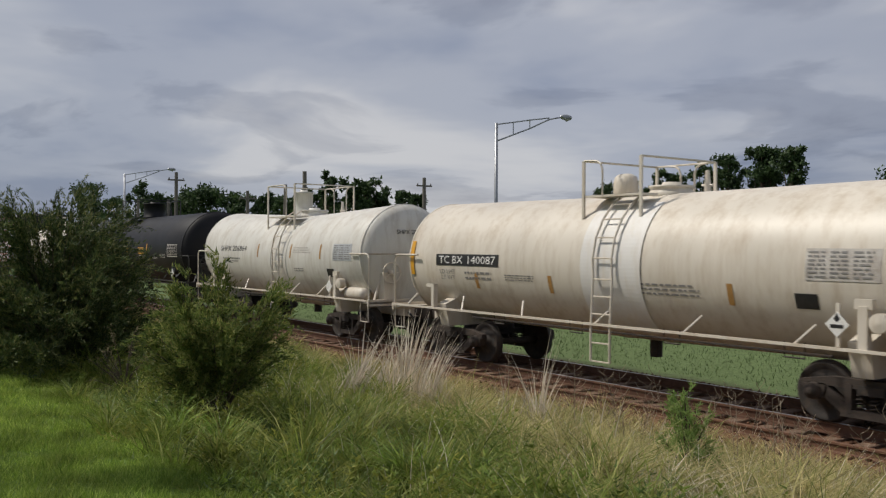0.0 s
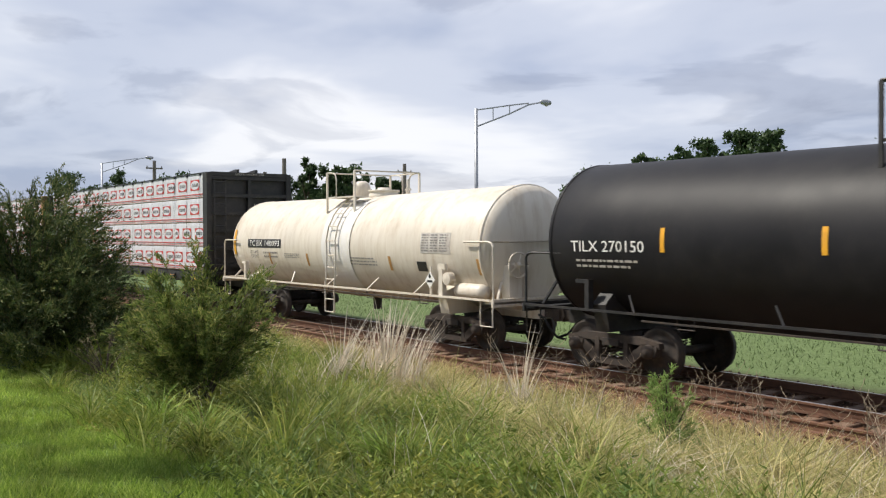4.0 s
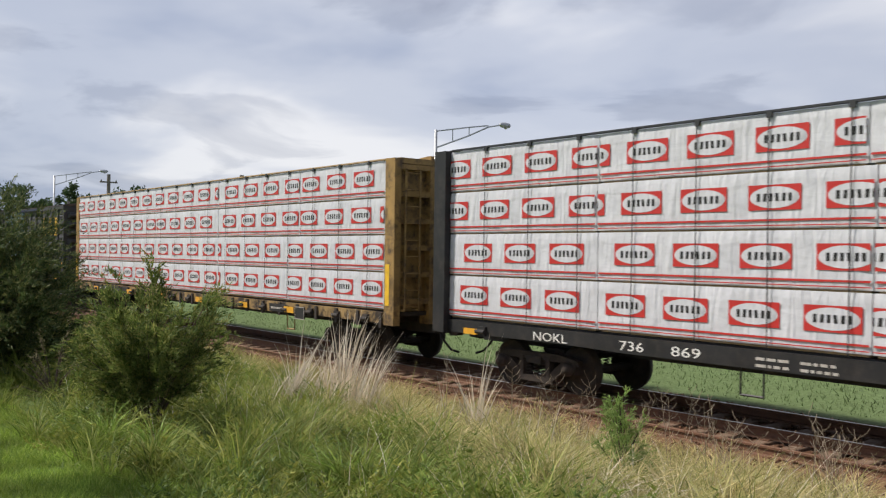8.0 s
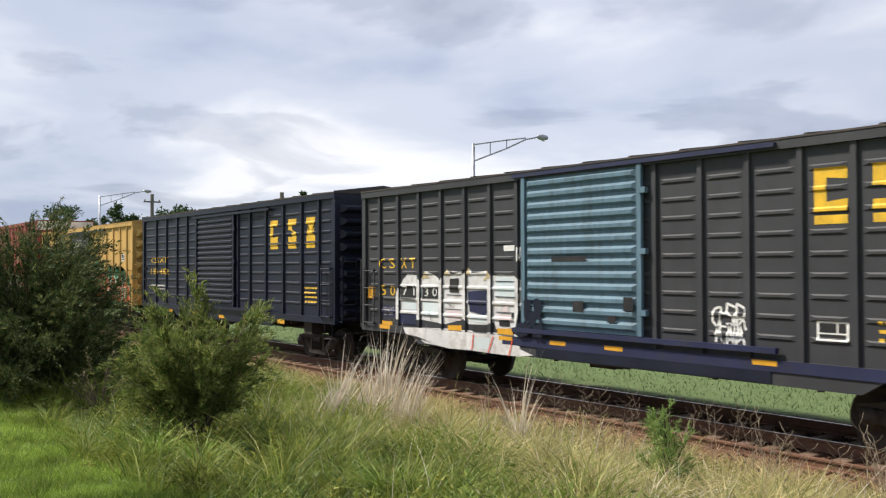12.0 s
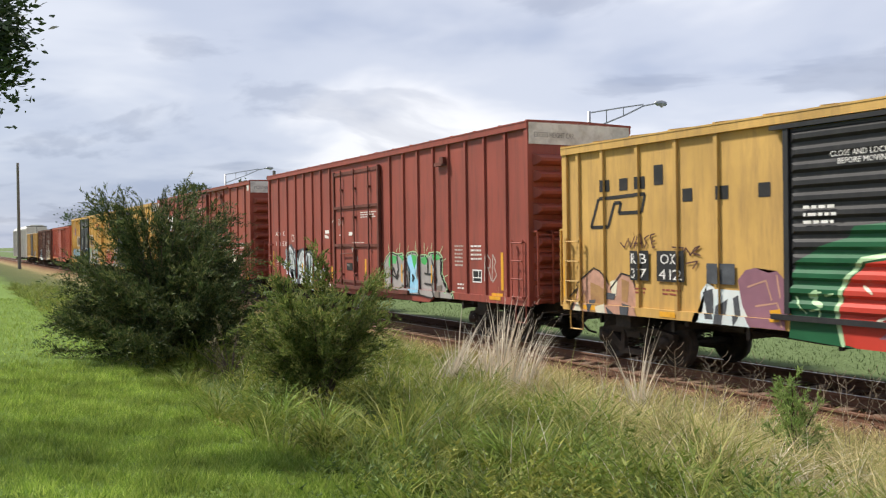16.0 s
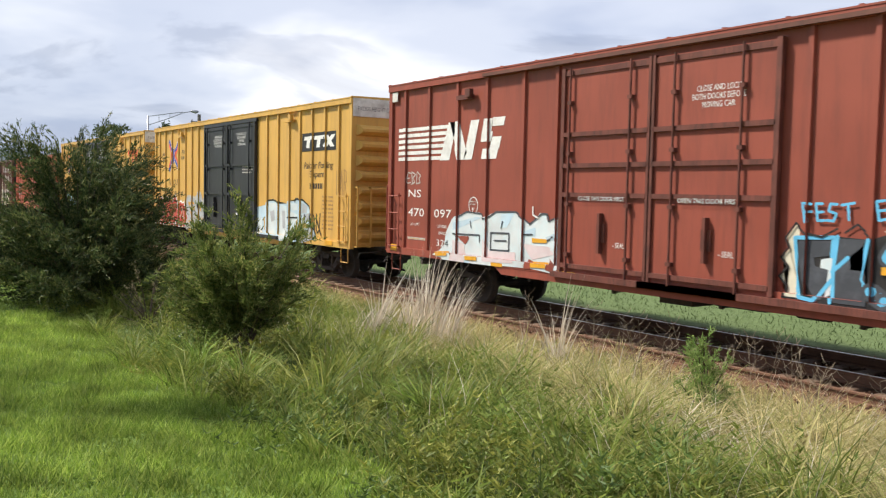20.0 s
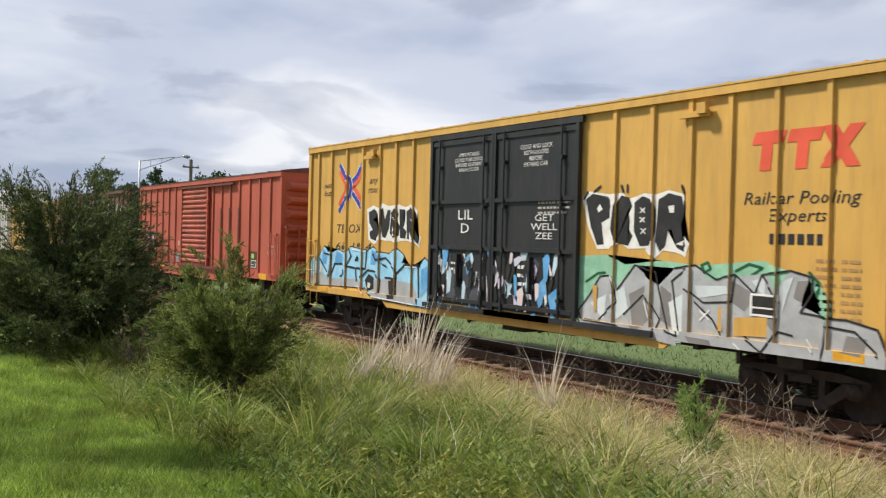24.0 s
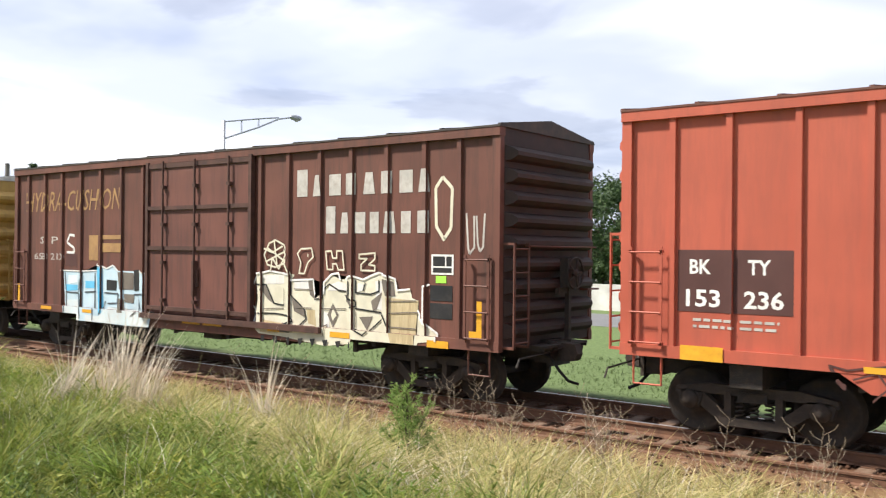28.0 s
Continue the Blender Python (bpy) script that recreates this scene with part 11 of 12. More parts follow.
def ground_material():
    """Lawn, rough turf, rust-stained ballast, painted train shade and far grass by their place across the line."""
    m = bpy.data.materials.new("ground")
    m.use_nodes = True
    n, l = m.node_tree.nodes, m.node_tree.links
    b = n["Principled BSDF"]
    b.inputs["Roughness"].default_value = 0.95
    b.inputs["Specular IOR Level"].default_value = 0.1
    co = n.new("ShaderNodeTexCoord")
    sep = n.new("ShaderNodeSeparateXYZ")
    l.new(co.outputs["Object"], sep.inputs[0])
    nz = n.new("ShaderNodeTexNoise")
    nz.inputs["Scale"].default_value, nz.inputs["Detail"].default_value = 0.8, 8
    l.new(co.outputs["Object"], nz.inputs["Vector"])
    ad = n.new("ShaderNodeMath")
    ad.operation = "MULTIPLY_ADD"
    ad.inputs[1].default_value, ad.inputs[2].default_value = 1.6, -0.8
    l.new(nz.outputs["Fac"], ad.inputs[0])
    yy = n.new("ShaderNodeMath")
    yy.operation = "ADD"
    l.new(sep.outputs["Y"], yy.inputs[0])
    l.new(ad.outputs[0], yy.inputs[1])
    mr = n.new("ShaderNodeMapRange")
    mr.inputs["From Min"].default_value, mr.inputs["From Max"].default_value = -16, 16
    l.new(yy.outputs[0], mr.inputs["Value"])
    # the turf stop is darkened to paint shade in the gaps between tufts
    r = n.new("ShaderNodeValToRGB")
    # stops under and behind the train are darkened to paint its shade
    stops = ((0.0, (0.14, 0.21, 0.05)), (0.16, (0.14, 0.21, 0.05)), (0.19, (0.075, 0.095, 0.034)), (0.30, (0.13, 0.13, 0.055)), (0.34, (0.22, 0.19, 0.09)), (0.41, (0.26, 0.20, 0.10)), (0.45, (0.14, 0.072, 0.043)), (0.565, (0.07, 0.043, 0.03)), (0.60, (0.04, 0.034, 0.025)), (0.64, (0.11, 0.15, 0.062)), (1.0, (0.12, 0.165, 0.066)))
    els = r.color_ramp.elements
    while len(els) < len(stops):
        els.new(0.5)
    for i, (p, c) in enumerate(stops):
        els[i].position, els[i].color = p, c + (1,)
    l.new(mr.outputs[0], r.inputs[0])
    n2 = n.new("ShaderNodeTexNoise")
    n2.inputs["Scale"].default_value, n2.inputs["Detail"].default_value, n2.inputs["Roughness"].default_value = 9, 8, 0.7
    l.new(co.outputs["Object"], n2.inputs["Vector"])
    m2 = n.new("ShaderNodeMapRange")
    m2.inputs["From Min"].default_value, m2.inputs["From Max"].default_value, m2.inputs["To Min"].default_value, m2.inputs["To Max"].default_value = 0.3, 0.7, 0.6, 1.4
    l.new(n2.outputs["Fac"], m2.inputs["Value"])
    mu = n.new("ShaderNodeMixRGB")
    mu.blend_type, mu.inputs[0].default_value = "MULTIPLY", 1
    l.new(r.outputs[0], mu.inputs[1])
    l.new(m2.outputs[0], mu.inputs[2])
    l.new(mu.outputs[0], b.inputs["Base Color"])
    bp = n.new("ShaderNodeBump")
    bp.inputs["Strength"].default_value, bp.inputs["Distance"].default_value = 0.7, 0.05
    l.new(n2.outputs["Fac"], bp.inputs["Height"])
    l.new(bp.outputs[0], b.inputs["Normal"])
    return m


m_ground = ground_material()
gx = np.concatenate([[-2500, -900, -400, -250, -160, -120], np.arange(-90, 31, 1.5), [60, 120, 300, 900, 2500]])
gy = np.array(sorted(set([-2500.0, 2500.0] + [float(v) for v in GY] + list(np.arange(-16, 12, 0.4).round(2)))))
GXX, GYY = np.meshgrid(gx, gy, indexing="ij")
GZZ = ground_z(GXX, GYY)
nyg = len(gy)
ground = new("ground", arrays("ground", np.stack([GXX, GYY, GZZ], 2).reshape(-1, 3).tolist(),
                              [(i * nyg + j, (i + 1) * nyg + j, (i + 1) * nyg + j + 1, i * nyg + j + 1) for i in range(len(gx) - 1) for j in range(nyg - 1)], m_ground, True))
tagged(ground, "sloping grass verge, rust-brown trackbed with train shade in its colour, green meadow beyond", "ground", kind="structure")

# ---- the track ----
track = thing("railway_track", "rusty railway track on weathered wooden ties", "railway track", kind="structure")


def rail_profile(y, top, h=0.17):
    return [(y - 0.075, top - h), (y + 0.075, top - h), (y + 0.07, top - h + 0.02), (y + 0.012, top - h + 0.035), (y + 0.012, top - 0.045), (y + 0.036, top - 0.035), (y + 0.036, top - 0.006), (y + 0.028, top), (y - 0.028, top), (y - 0.036, top - 0.006), (y - 0.036, top - 0.035), (y - 0.012, top - 0.045), (y - 0.012, top - h + 0.035), (y - 0.07, top - h + 0.02)]


for y in (-0.7525, 0.7525):
    bm = bmesh.new()
    prism_x(bm, -420, 40, rail_profile(y, -0.002))
    rl = part("rail", bm, m_rail, track)
    bm = bmesh.new()
    box(bm, -420, 40, y - 0.026, y + 0.026, -0.0015, 0.0)
    part("rail_head", bm, m_rail_top, rl, "bright worn running surface")
spare = thing("loose_rail", "rust-brown spare rail lying along the tie ends", "rail")
bm = bmesh.new()
prism_x(bm, -60, 14, rail_profile(-1.66, -0.075, 0.16))
part("rail_bar", bm, m_rail, spare)
for x in (-50, -38, -26, -14, -2, 10):
    bm = bmesh.new()
    box(bm, x - 0.45, x + 0.45, -1.705, -1.672, -0.2, -0.125)
    for k in range(4):
        lathe(bm, [(0.018, -0.012), (0.018, 0.0), (0.01, 0.004)], 6, "y", (x - 0.36 + 0.24 * k, -1.708, -0.16))
    part("joint_bar", bm, m_rail, spare)

# ---- far side: grass, road, lamps, poles, building, car ----
road = new("road", arrays("road", [(-700, 22, -0.665), (200, 22, -0.665), (200, 30, -0.72), (-700, 30, -0.72)], [(0, 1, 2, 3)], m_asphalt))
tagged(road, "pale grey asphalt road beyond the meadow", "road", kind="structure")


def street_lamp(x, y, top, arm):
    lamp = thing("street_lamp", "galvanised street lamp with a trussed arm", "street lamp", "street lamps", at=pose(x, y, float(ground_z(x, y)) - 0.1))
    h = top - float(ground_z(x, y)) + 0.1
    bm = bmesh.new()
    tube(bm, [(0, 0, 0), (0, 0, h)], [0.13, 0.085], 10)
    part("mast", bm, m_lamp_steel, lamp, smooth=True)
    bm = bmesh.new()
    tube(bm, [(0, 0, h - 0.95), (0, arm * 0.5, h - 0.1), (0, arm * 0.8, h + 0.5), (0, arm, h + 0.7)], 0.045, 6)
    tube(bm, [(0, 0, h - 0.08), (0, arm * 0.5, h + 0.35), (0, arm * 0.8, h + 0.58)], 0.04, 6)
    for f in (0.25, 0.5):
        tube(bm, [(0, arm * f, h - 0.95 + 0.85 * f / 0.5), (0, arm * f, h - 0.08 + 0.43 * f / 0.5)], 0.03, 5)
    part("arm", bm, m_lamp_steel, lamp)
    bm = bmesh.new()
    lathe(bm, [(0.04, -0.45), (0.13, -0.3), (0.17, 0.0), (0.13, 0.3), (0.04, 0.4)], 10, "y", (0, arm + 0.35, h + 0.72))
    part("lamp_head", bm, m_lamp_steel, lamp, smooth=True)
    bm = bmesh.new()
    lathe(bm, [(0.12, -0.05), (0.09, -0.13), (0.02, -0.16)], 10, "z", (0, arm + 0.4, h + 0.66))
    part("lens", bm, m_dim_white, lamp, smooth=True)


street_lamp(-36.7, 16.0, 9.1, 4.6)
street_lamp(-91.5, 12.5, 9.72, 4.4)


def utility_pole(x, y, top, bar=True, r=0.15):
    z = float(ground_z(x, y)) - 0.2
    p = thing("utility_pole", "weathered grey wooden utility pole", "utility pole", "utility poles", at=pose(x, y, z))
    bm = bmesh.new()
    tube(bm, [(0, 0, 0), (0, 0, top - z)], [r, r * 0.7], 8)
    part("pole", bm, m_pole_wood, p)
    if bar:
        bm = bmesh.new()
        box(bm, -0.06, 0.06, -0.7, 0.7, top - z - 0.7, top - z - 0.58)
        part("cross_arm", bm, m_pole_wood, p)
        for y2 in (-0.6, 0.6):
            bm = bmesh.new()
            lathe(bm, [(0.04, 0), (0.06, 0.06), (0.03, 0.14)], 8, "z", (0, y2, top - z - 0.58))
            part("insulator", bm, m_grey_letter, p)


for x, y, top, bar in ((-73.8, 11.7, 8.7, True), (-54.2, 13.7, 7.6, False), (-64.1, 17.0, 7.4, False), (-58.0, 25.9, 8.0, True), (-80.6, 10.6, 6.7, False), (-79.1, 12.8, 6.7, False), (-70.5, 16.6, 7.2, True), (-99.0, -6.3, 10.9, False)):
    utility_pole(x, y, top, bar, 0.2 if x > -76 else 0.17)

# low shops beyond the road
shop = thing("shop_building", "low pale shop with a dark fascia and windows beyond the road", "building")
bm = bmesh.new()
box(bm, -46, -14, 47.0, 58.0, -1.2, 3.4)
part("wall", bm, m_wall_pale, shop)
bm = bmesh.new()
box(bm, -46.5, -13.5, 46.3, 58.5, 3.2, 4.2)
part("roof", bm, m_wall_grey, shop)
for k in range(8):
    bm = bmesh.new()
    x = -44.5 + 3.8 * k
    box(bm, x, x + 2.6, 46.94, 47.06, 0.2, 2.5)
    w = part("window", bm, m_glass, shop)
    bm = bmesh.new()
    for a, b in ((x - 0.08, x), (x + 2.6, x + 2.68), (x + 1.27, x + 1.33)):
        box(bm, a, b, 46.9, 46.99, 0.1, 2.6)
    part("window_frame", bm, m_white_paint, w)
wall = thing("boundary_wall", "pale low block wall beside the road", "wall", kind="structure")
bm = bmesh.new()
box(bm, -30, 30, 33.0, 33.25, -1.1, 0.75)
part("wall", bm, m_wall_pale, wall)


def parked_car(x, y, rz):
    z = float(ground_z(x, y))
    car = thing("sport_utility_vehicle", "white sport utility vehicle on the far road", "car", at=pose(x, y, z, 0, 0, rz))
    bm = bmesh.new()
    prism(bm, [(-2.35, 0.35), (2.3, 0.35), (2.38, 0.62), (2.25, 0.95), (1.25, 1.08), (0.45, 1.62), (-1.6, 1.68), (-2.3, 1.15), (-2.4, 0.7)], -0.9, 0.9)
    bmesh.ops.bevel(bm, geom=list(bm.edges), offset=0.09, segments=2, affect="EDGES")
    body = part("body", bm, m_car_white, car, smooth=True)
    for s in (-1, 1):
        bm = bmesh.new()
        prism(bm, [(1.05, 1.06), (0.42, 1.54), (-1.5, 1.58), (-1.95, 1.12)], s * 0.90, s * 0.915)
        part("side_window", bm, m_glass, car)
        for wx in (-1.45, 1.45):
            bm = bmesh.new()
            lathe(bm, [(0.02, -0.11), (0.30, -0.11), (0.36, -0.08), (0.36, 0.08), (0.30, 0.11), (0.02, 0.11)], 18, "y", (wx, s * 0.82, 0.36))
            wh = part("wheel", bm, m_rubber, car, smooth=True)
            bm = bmesh.new()
            lathe(bm, [(0.02, -0.02), (0.22, -0.01), (0.23, 0.02), (0.02, 0.03)], 14, "y", (wx, s * 0.93, 0.36))
            part("rim", bm, m_galv, wh, smooth=True)
    bm = bmesh.new()
    prism_x(bm, 2.31, 2.42, [(-0.55, 0.6), (0.55, 0.6), (0.48, 0.92), (-0.48, 0.92)])
    part("grille", bm, m_black_paint, car)
    for s in (-1, 1):
        bm = bmesh.new()
        box(bm, 2.1, 2.38, s * 0.72 - 0.14, s * 0.72 + 0.14, 0.76, 0.92)
        part("headlight", bm, m_silver, car)
    bm = bmesh.new()
    v = [bm.verts.new(p) for p in ((1.27, -0.76, 1.1), (1.27, 0.76, 1.1), (0.50, 0.70, 1.615), (0.50, -0.70, 1.615))]
    bm.faces.new(v)
    bmesh.ops.translate(bm, verts=bm.verts, vec=(0.02, 0, 0.02))
    part("windscreen", bm, m_glass, car)


parked_car(-30.2, 31.6, -60)

# ---- trees and bushes ----
rng = np.random.default_rng(7)
m_leaf_tree = leafy("dark_tree_leaves", [(0.028, 0.055, 0.019), (0.048, 0.085, 0.029), (0.078, 0.118, 0.042)], 0.6, 0.25)
m_leaf_bush = leafy("bush_leaves", [(0.030, 0.052, 0.019), (0.056, 0.090, 0.029), (0.105, 0.140, 0.043), (0.23, 0.22, 0.08)], 0.6, 0.32, patch=2.2)
m_leaf_bush2 = leafy("young_bush_leaves", [(0.0656, 0.105, 0.0262), (0.123, 0.172, 0.041), (0.197, 0.242, 0.0607), (0.328, 0.312, 0.0984)], 0.6, 0.45, patch=2.6)
m_leaf_weed = leafy("bright_weed_leaves", [(0.16, 0.26, 0.065), (0.25, 0.36, 0.10), (0.34, 0.45, 0.15)], 0.5, 0.55)


def unit(v):
    return v / np.maximum(np.linalg.norm(v, axis=1), 1e-6)[:, None]


def leaf_mesh(name, centres, size, material, long=1.8, up=0.3, along=None, wide=0.42):
    """Small folded leaves, each turned its own way, or along given directions."""
    n = len(centres)
    if along is None:
        d = rng.normal(size=(n, 3))
        d[:, 2] = np.abs(d[:, 2]) * up + rng.normal(size=n) * 0.3
        d = unit(d)
    else:
        d = unit(along)
    a = unit(np.cross(d, rng.normal(size=(n, 3))))
    s = (size * rng.uniform(0.6, 1.35, n))[:, None]
    base, mid, tip = centres, centres + d * s * long * 0.5, centres + d * s * long
    nrm = np.cross(a, d) * s * 0.12
    v = np.empty((n, 6, 3))
    v[:, 0], v[:, 1] = base - a * s * 0.08, base + a * s * 0.08
    v[:, 2], v[:, 3] = mid - a * s * wide + nrm, mid + a * s * wide + nrm
    v[:, 4], v[:, 5] = tip - a * s * 0.05, tip + a * s * 0.05
    return strips(name, v, 3, material)


def needle_mesh(name, roots, size, material, along, wide=0.13):
    """Narrow pointed leaflets."""
    n = len(roots)
    d = unit(along)
    a = unit(np.cross(d, rng.normal(size=(n, 3))))
    s = (size * rng.uniform(0.6, 1.35, n))[:, None]
    v = np.empty((n, 4, 3))
    v[:, 0], v[:, 1] = roots - a * s * wide, roots + a * s * wide
    v[:, 2], v[:, 3] = roots + d * s - a * s * 0.03, roots + d * s + a * s * 0.03
    return strips(name, v, 2, material)


def tree(x, y, height, spread, seed, leaves=4200, leaf=0.15, kind_label="dark green broadleaf tree", trunk_r=0.24, crown_from=0.3, lobes=40):
    r = np.random.default_rng(seed)
    z0 = float(ground_z(x, y)) - 0.1
    t = thing("tree", kind_label, "tree", "trees", at=pose(x, y, z0))
    bm = bmesh.new()
    pts = [(0, 0, 0), (0.1, 0.05, height * 0.25), (-0.05, 0.1, height * 0.5), (0.1, 0, height * 0.8)]
    tube(bm, pts, [trunk_r * 1.2, trunk_r, trunk_r * 0.7, trunk_r * 0.25], 9)
    part("trunk", bm, m_bark, t, smooth=True)
    centres = []
    for k in range(lobes):
        a, f = r.uniform(0, 6.28), r.uniform(crown_from, 1.0)
        rad = spread * (0.25 + 0.75 * math.sin(math.pi * min(0.95, max(0.15, (1.12 - f) / (1.12 - crown_from))))) * r.uniform(0.2, 1.0)
        c = np.array([rad * math.cos(a), rad * math.sin(a), height * (f * 0.94)])
        size = spread * r.uniform(0.14, 0.34)
        p = unit(r.normal(size=(leaves // lobes, 3)))
        p *= (r.uniform(0.1, 1.0, len(p)) ** 0.5)[:, None] * np.array([size, size, size * 0.62])
        p += r.normal(size=p.shape) * size * 0.3
        centres.append(c + p)
        if k % 2 == 0:
            bm = bmesh.new()
            tube(bm, [(0, 0, max(height * 0.2, c[2] * 0.55)), (c[0] * 0.5, c[1] * 0.5, c[2] * 0.8), tuple(c)], [trunk_r * 0.4, trunk_r * 0.25, trunk_r * 0.08], 5)
            part("limb", bm, m_bark, t)
    cc = np.concatenate(centres)
    part("crown", needle_mesh("crown", cc, leaf * 1.7, m_leaf_tree, rng.normal(size=cc.shape) + np.array([0, 0, 0.25]), 0.42), None, t)
    return t


TREES = [(-130.4, 19, 12.2, 3.5), (-121.3, 20, 10.2, 2.5), (-104, 18, 10.8, 2.9), (-101.7, 20, 9.75, 2.3), (-100.2, 22, 10.1, 2.2), (-97.1, 23, 10.2, 2.9), (-93.3, 24, 9.65, 2.2), (-88.6, 24, 8.95, 1.7), (-90, 27, 9.45, 1.3),
         (-85.8, 27, 8.85, 1.8), (-82.2, 27, 8.95, 1.7), (-77.6, 28, 11.6, 1), (-84.3, 30, 9.65, 1.7), (-75.6, 29, 10.2, 1.8), (-75.5, 31, 10.3, 1.7), (-76.1, 33, 9.65, 1.4), (-73.8, 34, 9.25, 1.2), (-71.1, 34, 8.95, 0.91),
         (-52.2, 40, 9.4, 1.9), (-49.7, 40, 9.2, 1.8), (-46.4, 40, 10.1, 1.2), (-45.7, 41, 9.5, 1.1), (-41, 38, 10.3, 1.2), (-40.5, 40, 10.6, 1.8), (-38.3, 41, 11, 1.6), (-38, 42, 11.5, 1.9), (-35.3, 40, 10.9, 1.2)]
OTHER_TREES = [(-31, 46, 9, 3.4), (-27, 42, 8, 3.2), (-22, 41, 8, 3), (-170, 45, 11, 7), (-200, 15, 11, 7), (-16, 43, 8.5, 3.2), (-10, 46, 9, 3.5), (-160, -25, 9, 6)]
for i, (x, y, h, s) in enumerate(TREES + OTHER_TREES):
    tree(x, y, h, s, 100 + i, leaves=7200 if x > -62 else 4400, leaf=0.12 if x > -62 else 0.19, trunk_r=0.2, crown_from=0.2, lobes=52)


def bush(x, y, height, width, seed, stems, sprays, per, leaf, material, name="bush", label="", spread=1.0, round_top=0.55, skirt=True):
    """Arching stems from the root, each with feathery side sprays of narrow leaves."""
    r = np.random.default_rng(seed)
    z0 = float(ground_z(x, y)) - 0.05
    b = thing(name, label, name, at=pose(x, y, z0))
    bm = bmesh.new()
    cs, ds = [], []
    for k in range(stems):
        a = r.uniform(0, 6.28)
        lean = r.uniform(0.0, 1.0) ** 0.6
        tall = r.uniform(0.5, 1.0) if k % 3 else r.uniform(0.85, 1.1)
        if k % 4 == 1 and skirt:
            lean, tall = r.uniform(0.7, 1.05), r.uniform(0.25, 0.7)
        tip = np.array([math.cos(a) * width / 2 * lean, math.sin(a) * width / 2 * lean, height * (1.0 - round_top * lean ** 3.2) * tall])
        mid = tip * np.array([0.36, 0.36, 0.55])
        tube(bm, [(0, 0, 0), tuple(mid), tuple(tip)], [0.016, 0.010, 0.003], 4)
        f = np.concatenate([r.uniform(0.16, 1.0, sprays - 2) ** 0.7, [0.97, 1.0]])
        q = np.where((f < 0.5)[:, None], mid * (f / 0.5)[:, None], mid + (tip - mid) * ((f - 0.5) / 0.5)[:, None])
        axis = (tip - mid) / np.linalg.norm(tip - mid)
        out = unit(q * np.array([1, 1, 0.2]) + 1e-4)
        d = unit(axis * 0.5 + out * 0.6 + r.normal(size=(sprays, 3)) * 0.5 + np.array([0, 0, 0.32]))
        size = 0.2 * height ** 0.6 * r.uniform(0.55, 1.35, sprays) * (1.2 - 0.35 * f) * spread
        g = np.tile(np.linspace(0.0, 1.0, per), (sprays, 1))
        pts = q[:, None] + d[:, None] * (g * size[:, None])[..., None] + np.array([0, 0, -0.34]) * ((g ** 2) * size[:, None])[..., None]
        pts = pts + r.normal(size=pts.shape) * 0.012
        dirs = d[:, None] * 0.9 + r.normal(size=pts.shape) * 0.42
        cs.append(pts.reshape(-1, 3))
        ds.append(dirs.reshape(-1, 3))
    c, d = np.concatenate(cs), np.concatenate(ds)
    ok = c[:, 2] > 0.06
    part("stem", bm, m_bark, b)["kind"] = "stuff"
    part("foliage", needle_mesh("foliage", c[ok], leaf, material, d[ok]), None, b)["kind"] = "stuff"
    return b


bush(-14.2, -10.4, 2.5, 2.9, 11, 150, 36, 30, 0.055, m_leaf_bush, label="large dark green feathery bush at the lawn's edge", spread=1.35)
bush(-9.72, -9.6, 1.7, 1.62, 12, 62, 26, 26, 0.052, m_leaf_bush2, label="smaller lighter green bush beside the large one", spread=1.25, round_top=0.42, skirt=False)
bush(-6.06, -6.0, 0.92, 0.62, 13, 44, 14, 9, 0.045, m_leaf_weed, "weed", "green leafy weed clump in dry grass", 0.7, 0.6)
bush(-12.3, -9.9, 0.95, 0.9, 14, 14, 9, 9, 0.03, leafy("dull_weed_leaves", [(0.16, 0.13, 0.07), (0.26, 0.22, 0.12), (0.34, 0.30, 0.18)], 0.6, 0.3), "weed", "brown gone-to-seed weed before the bush", 0.6)


# ---- grass ----
def blades(name, xs, ys, height, width, bend, material, label, rows=4, angle=None, rise=None, category="grass"):
    """Tapered blades that arch over, rooted on the ground."""
    n = len(xs)
    zs = ground_z(xs, ys)
    h = height
    a = rng.uniform(0, 2 * math.pi, n) if angle is None else angle
    dx, dy = np.cos(a), np.sin(a)
    b = bend * rng.uniform(0.3, 1.3, n)
    t = np.linspace(0, 1, rows)
    w = width * rng.uniform(0.7, 1.3, n)
    turn = rng.uniform(0, math.pi, n)
    wx, wy = np.cos(turn), np.sin(turn)
    lean = np.zeros(n) if rise is None else rise
    v = np.empty((n, 2 * rows, 3))
    for i, f in enumerate(t):
        out = b * h * f ** 2 + lean * h * f
        cx, cy, cz = xs + dx * out, ys + dy * out, zs - 0.02 + h * (f - 0.28 * b * f ** 2.4) * np.sqrt(np.maximum(0.2, 1 - 0.6 * lean ** 2))
        ww = w * (1 - f ** 1.6) * 0.5 + 0.0004
        v[:, 2 * i] = np.stack([cx - wx * ww, cy - wy * ww, cz], 1)
        v[:, 2 * i + 1] = np.stack([cx + wx * ww, cy + wy * ww, cz], 1)
    ob = new(name, strips(name, v, rows, material))
    return tagged(ob, label, category, kind="stuff")


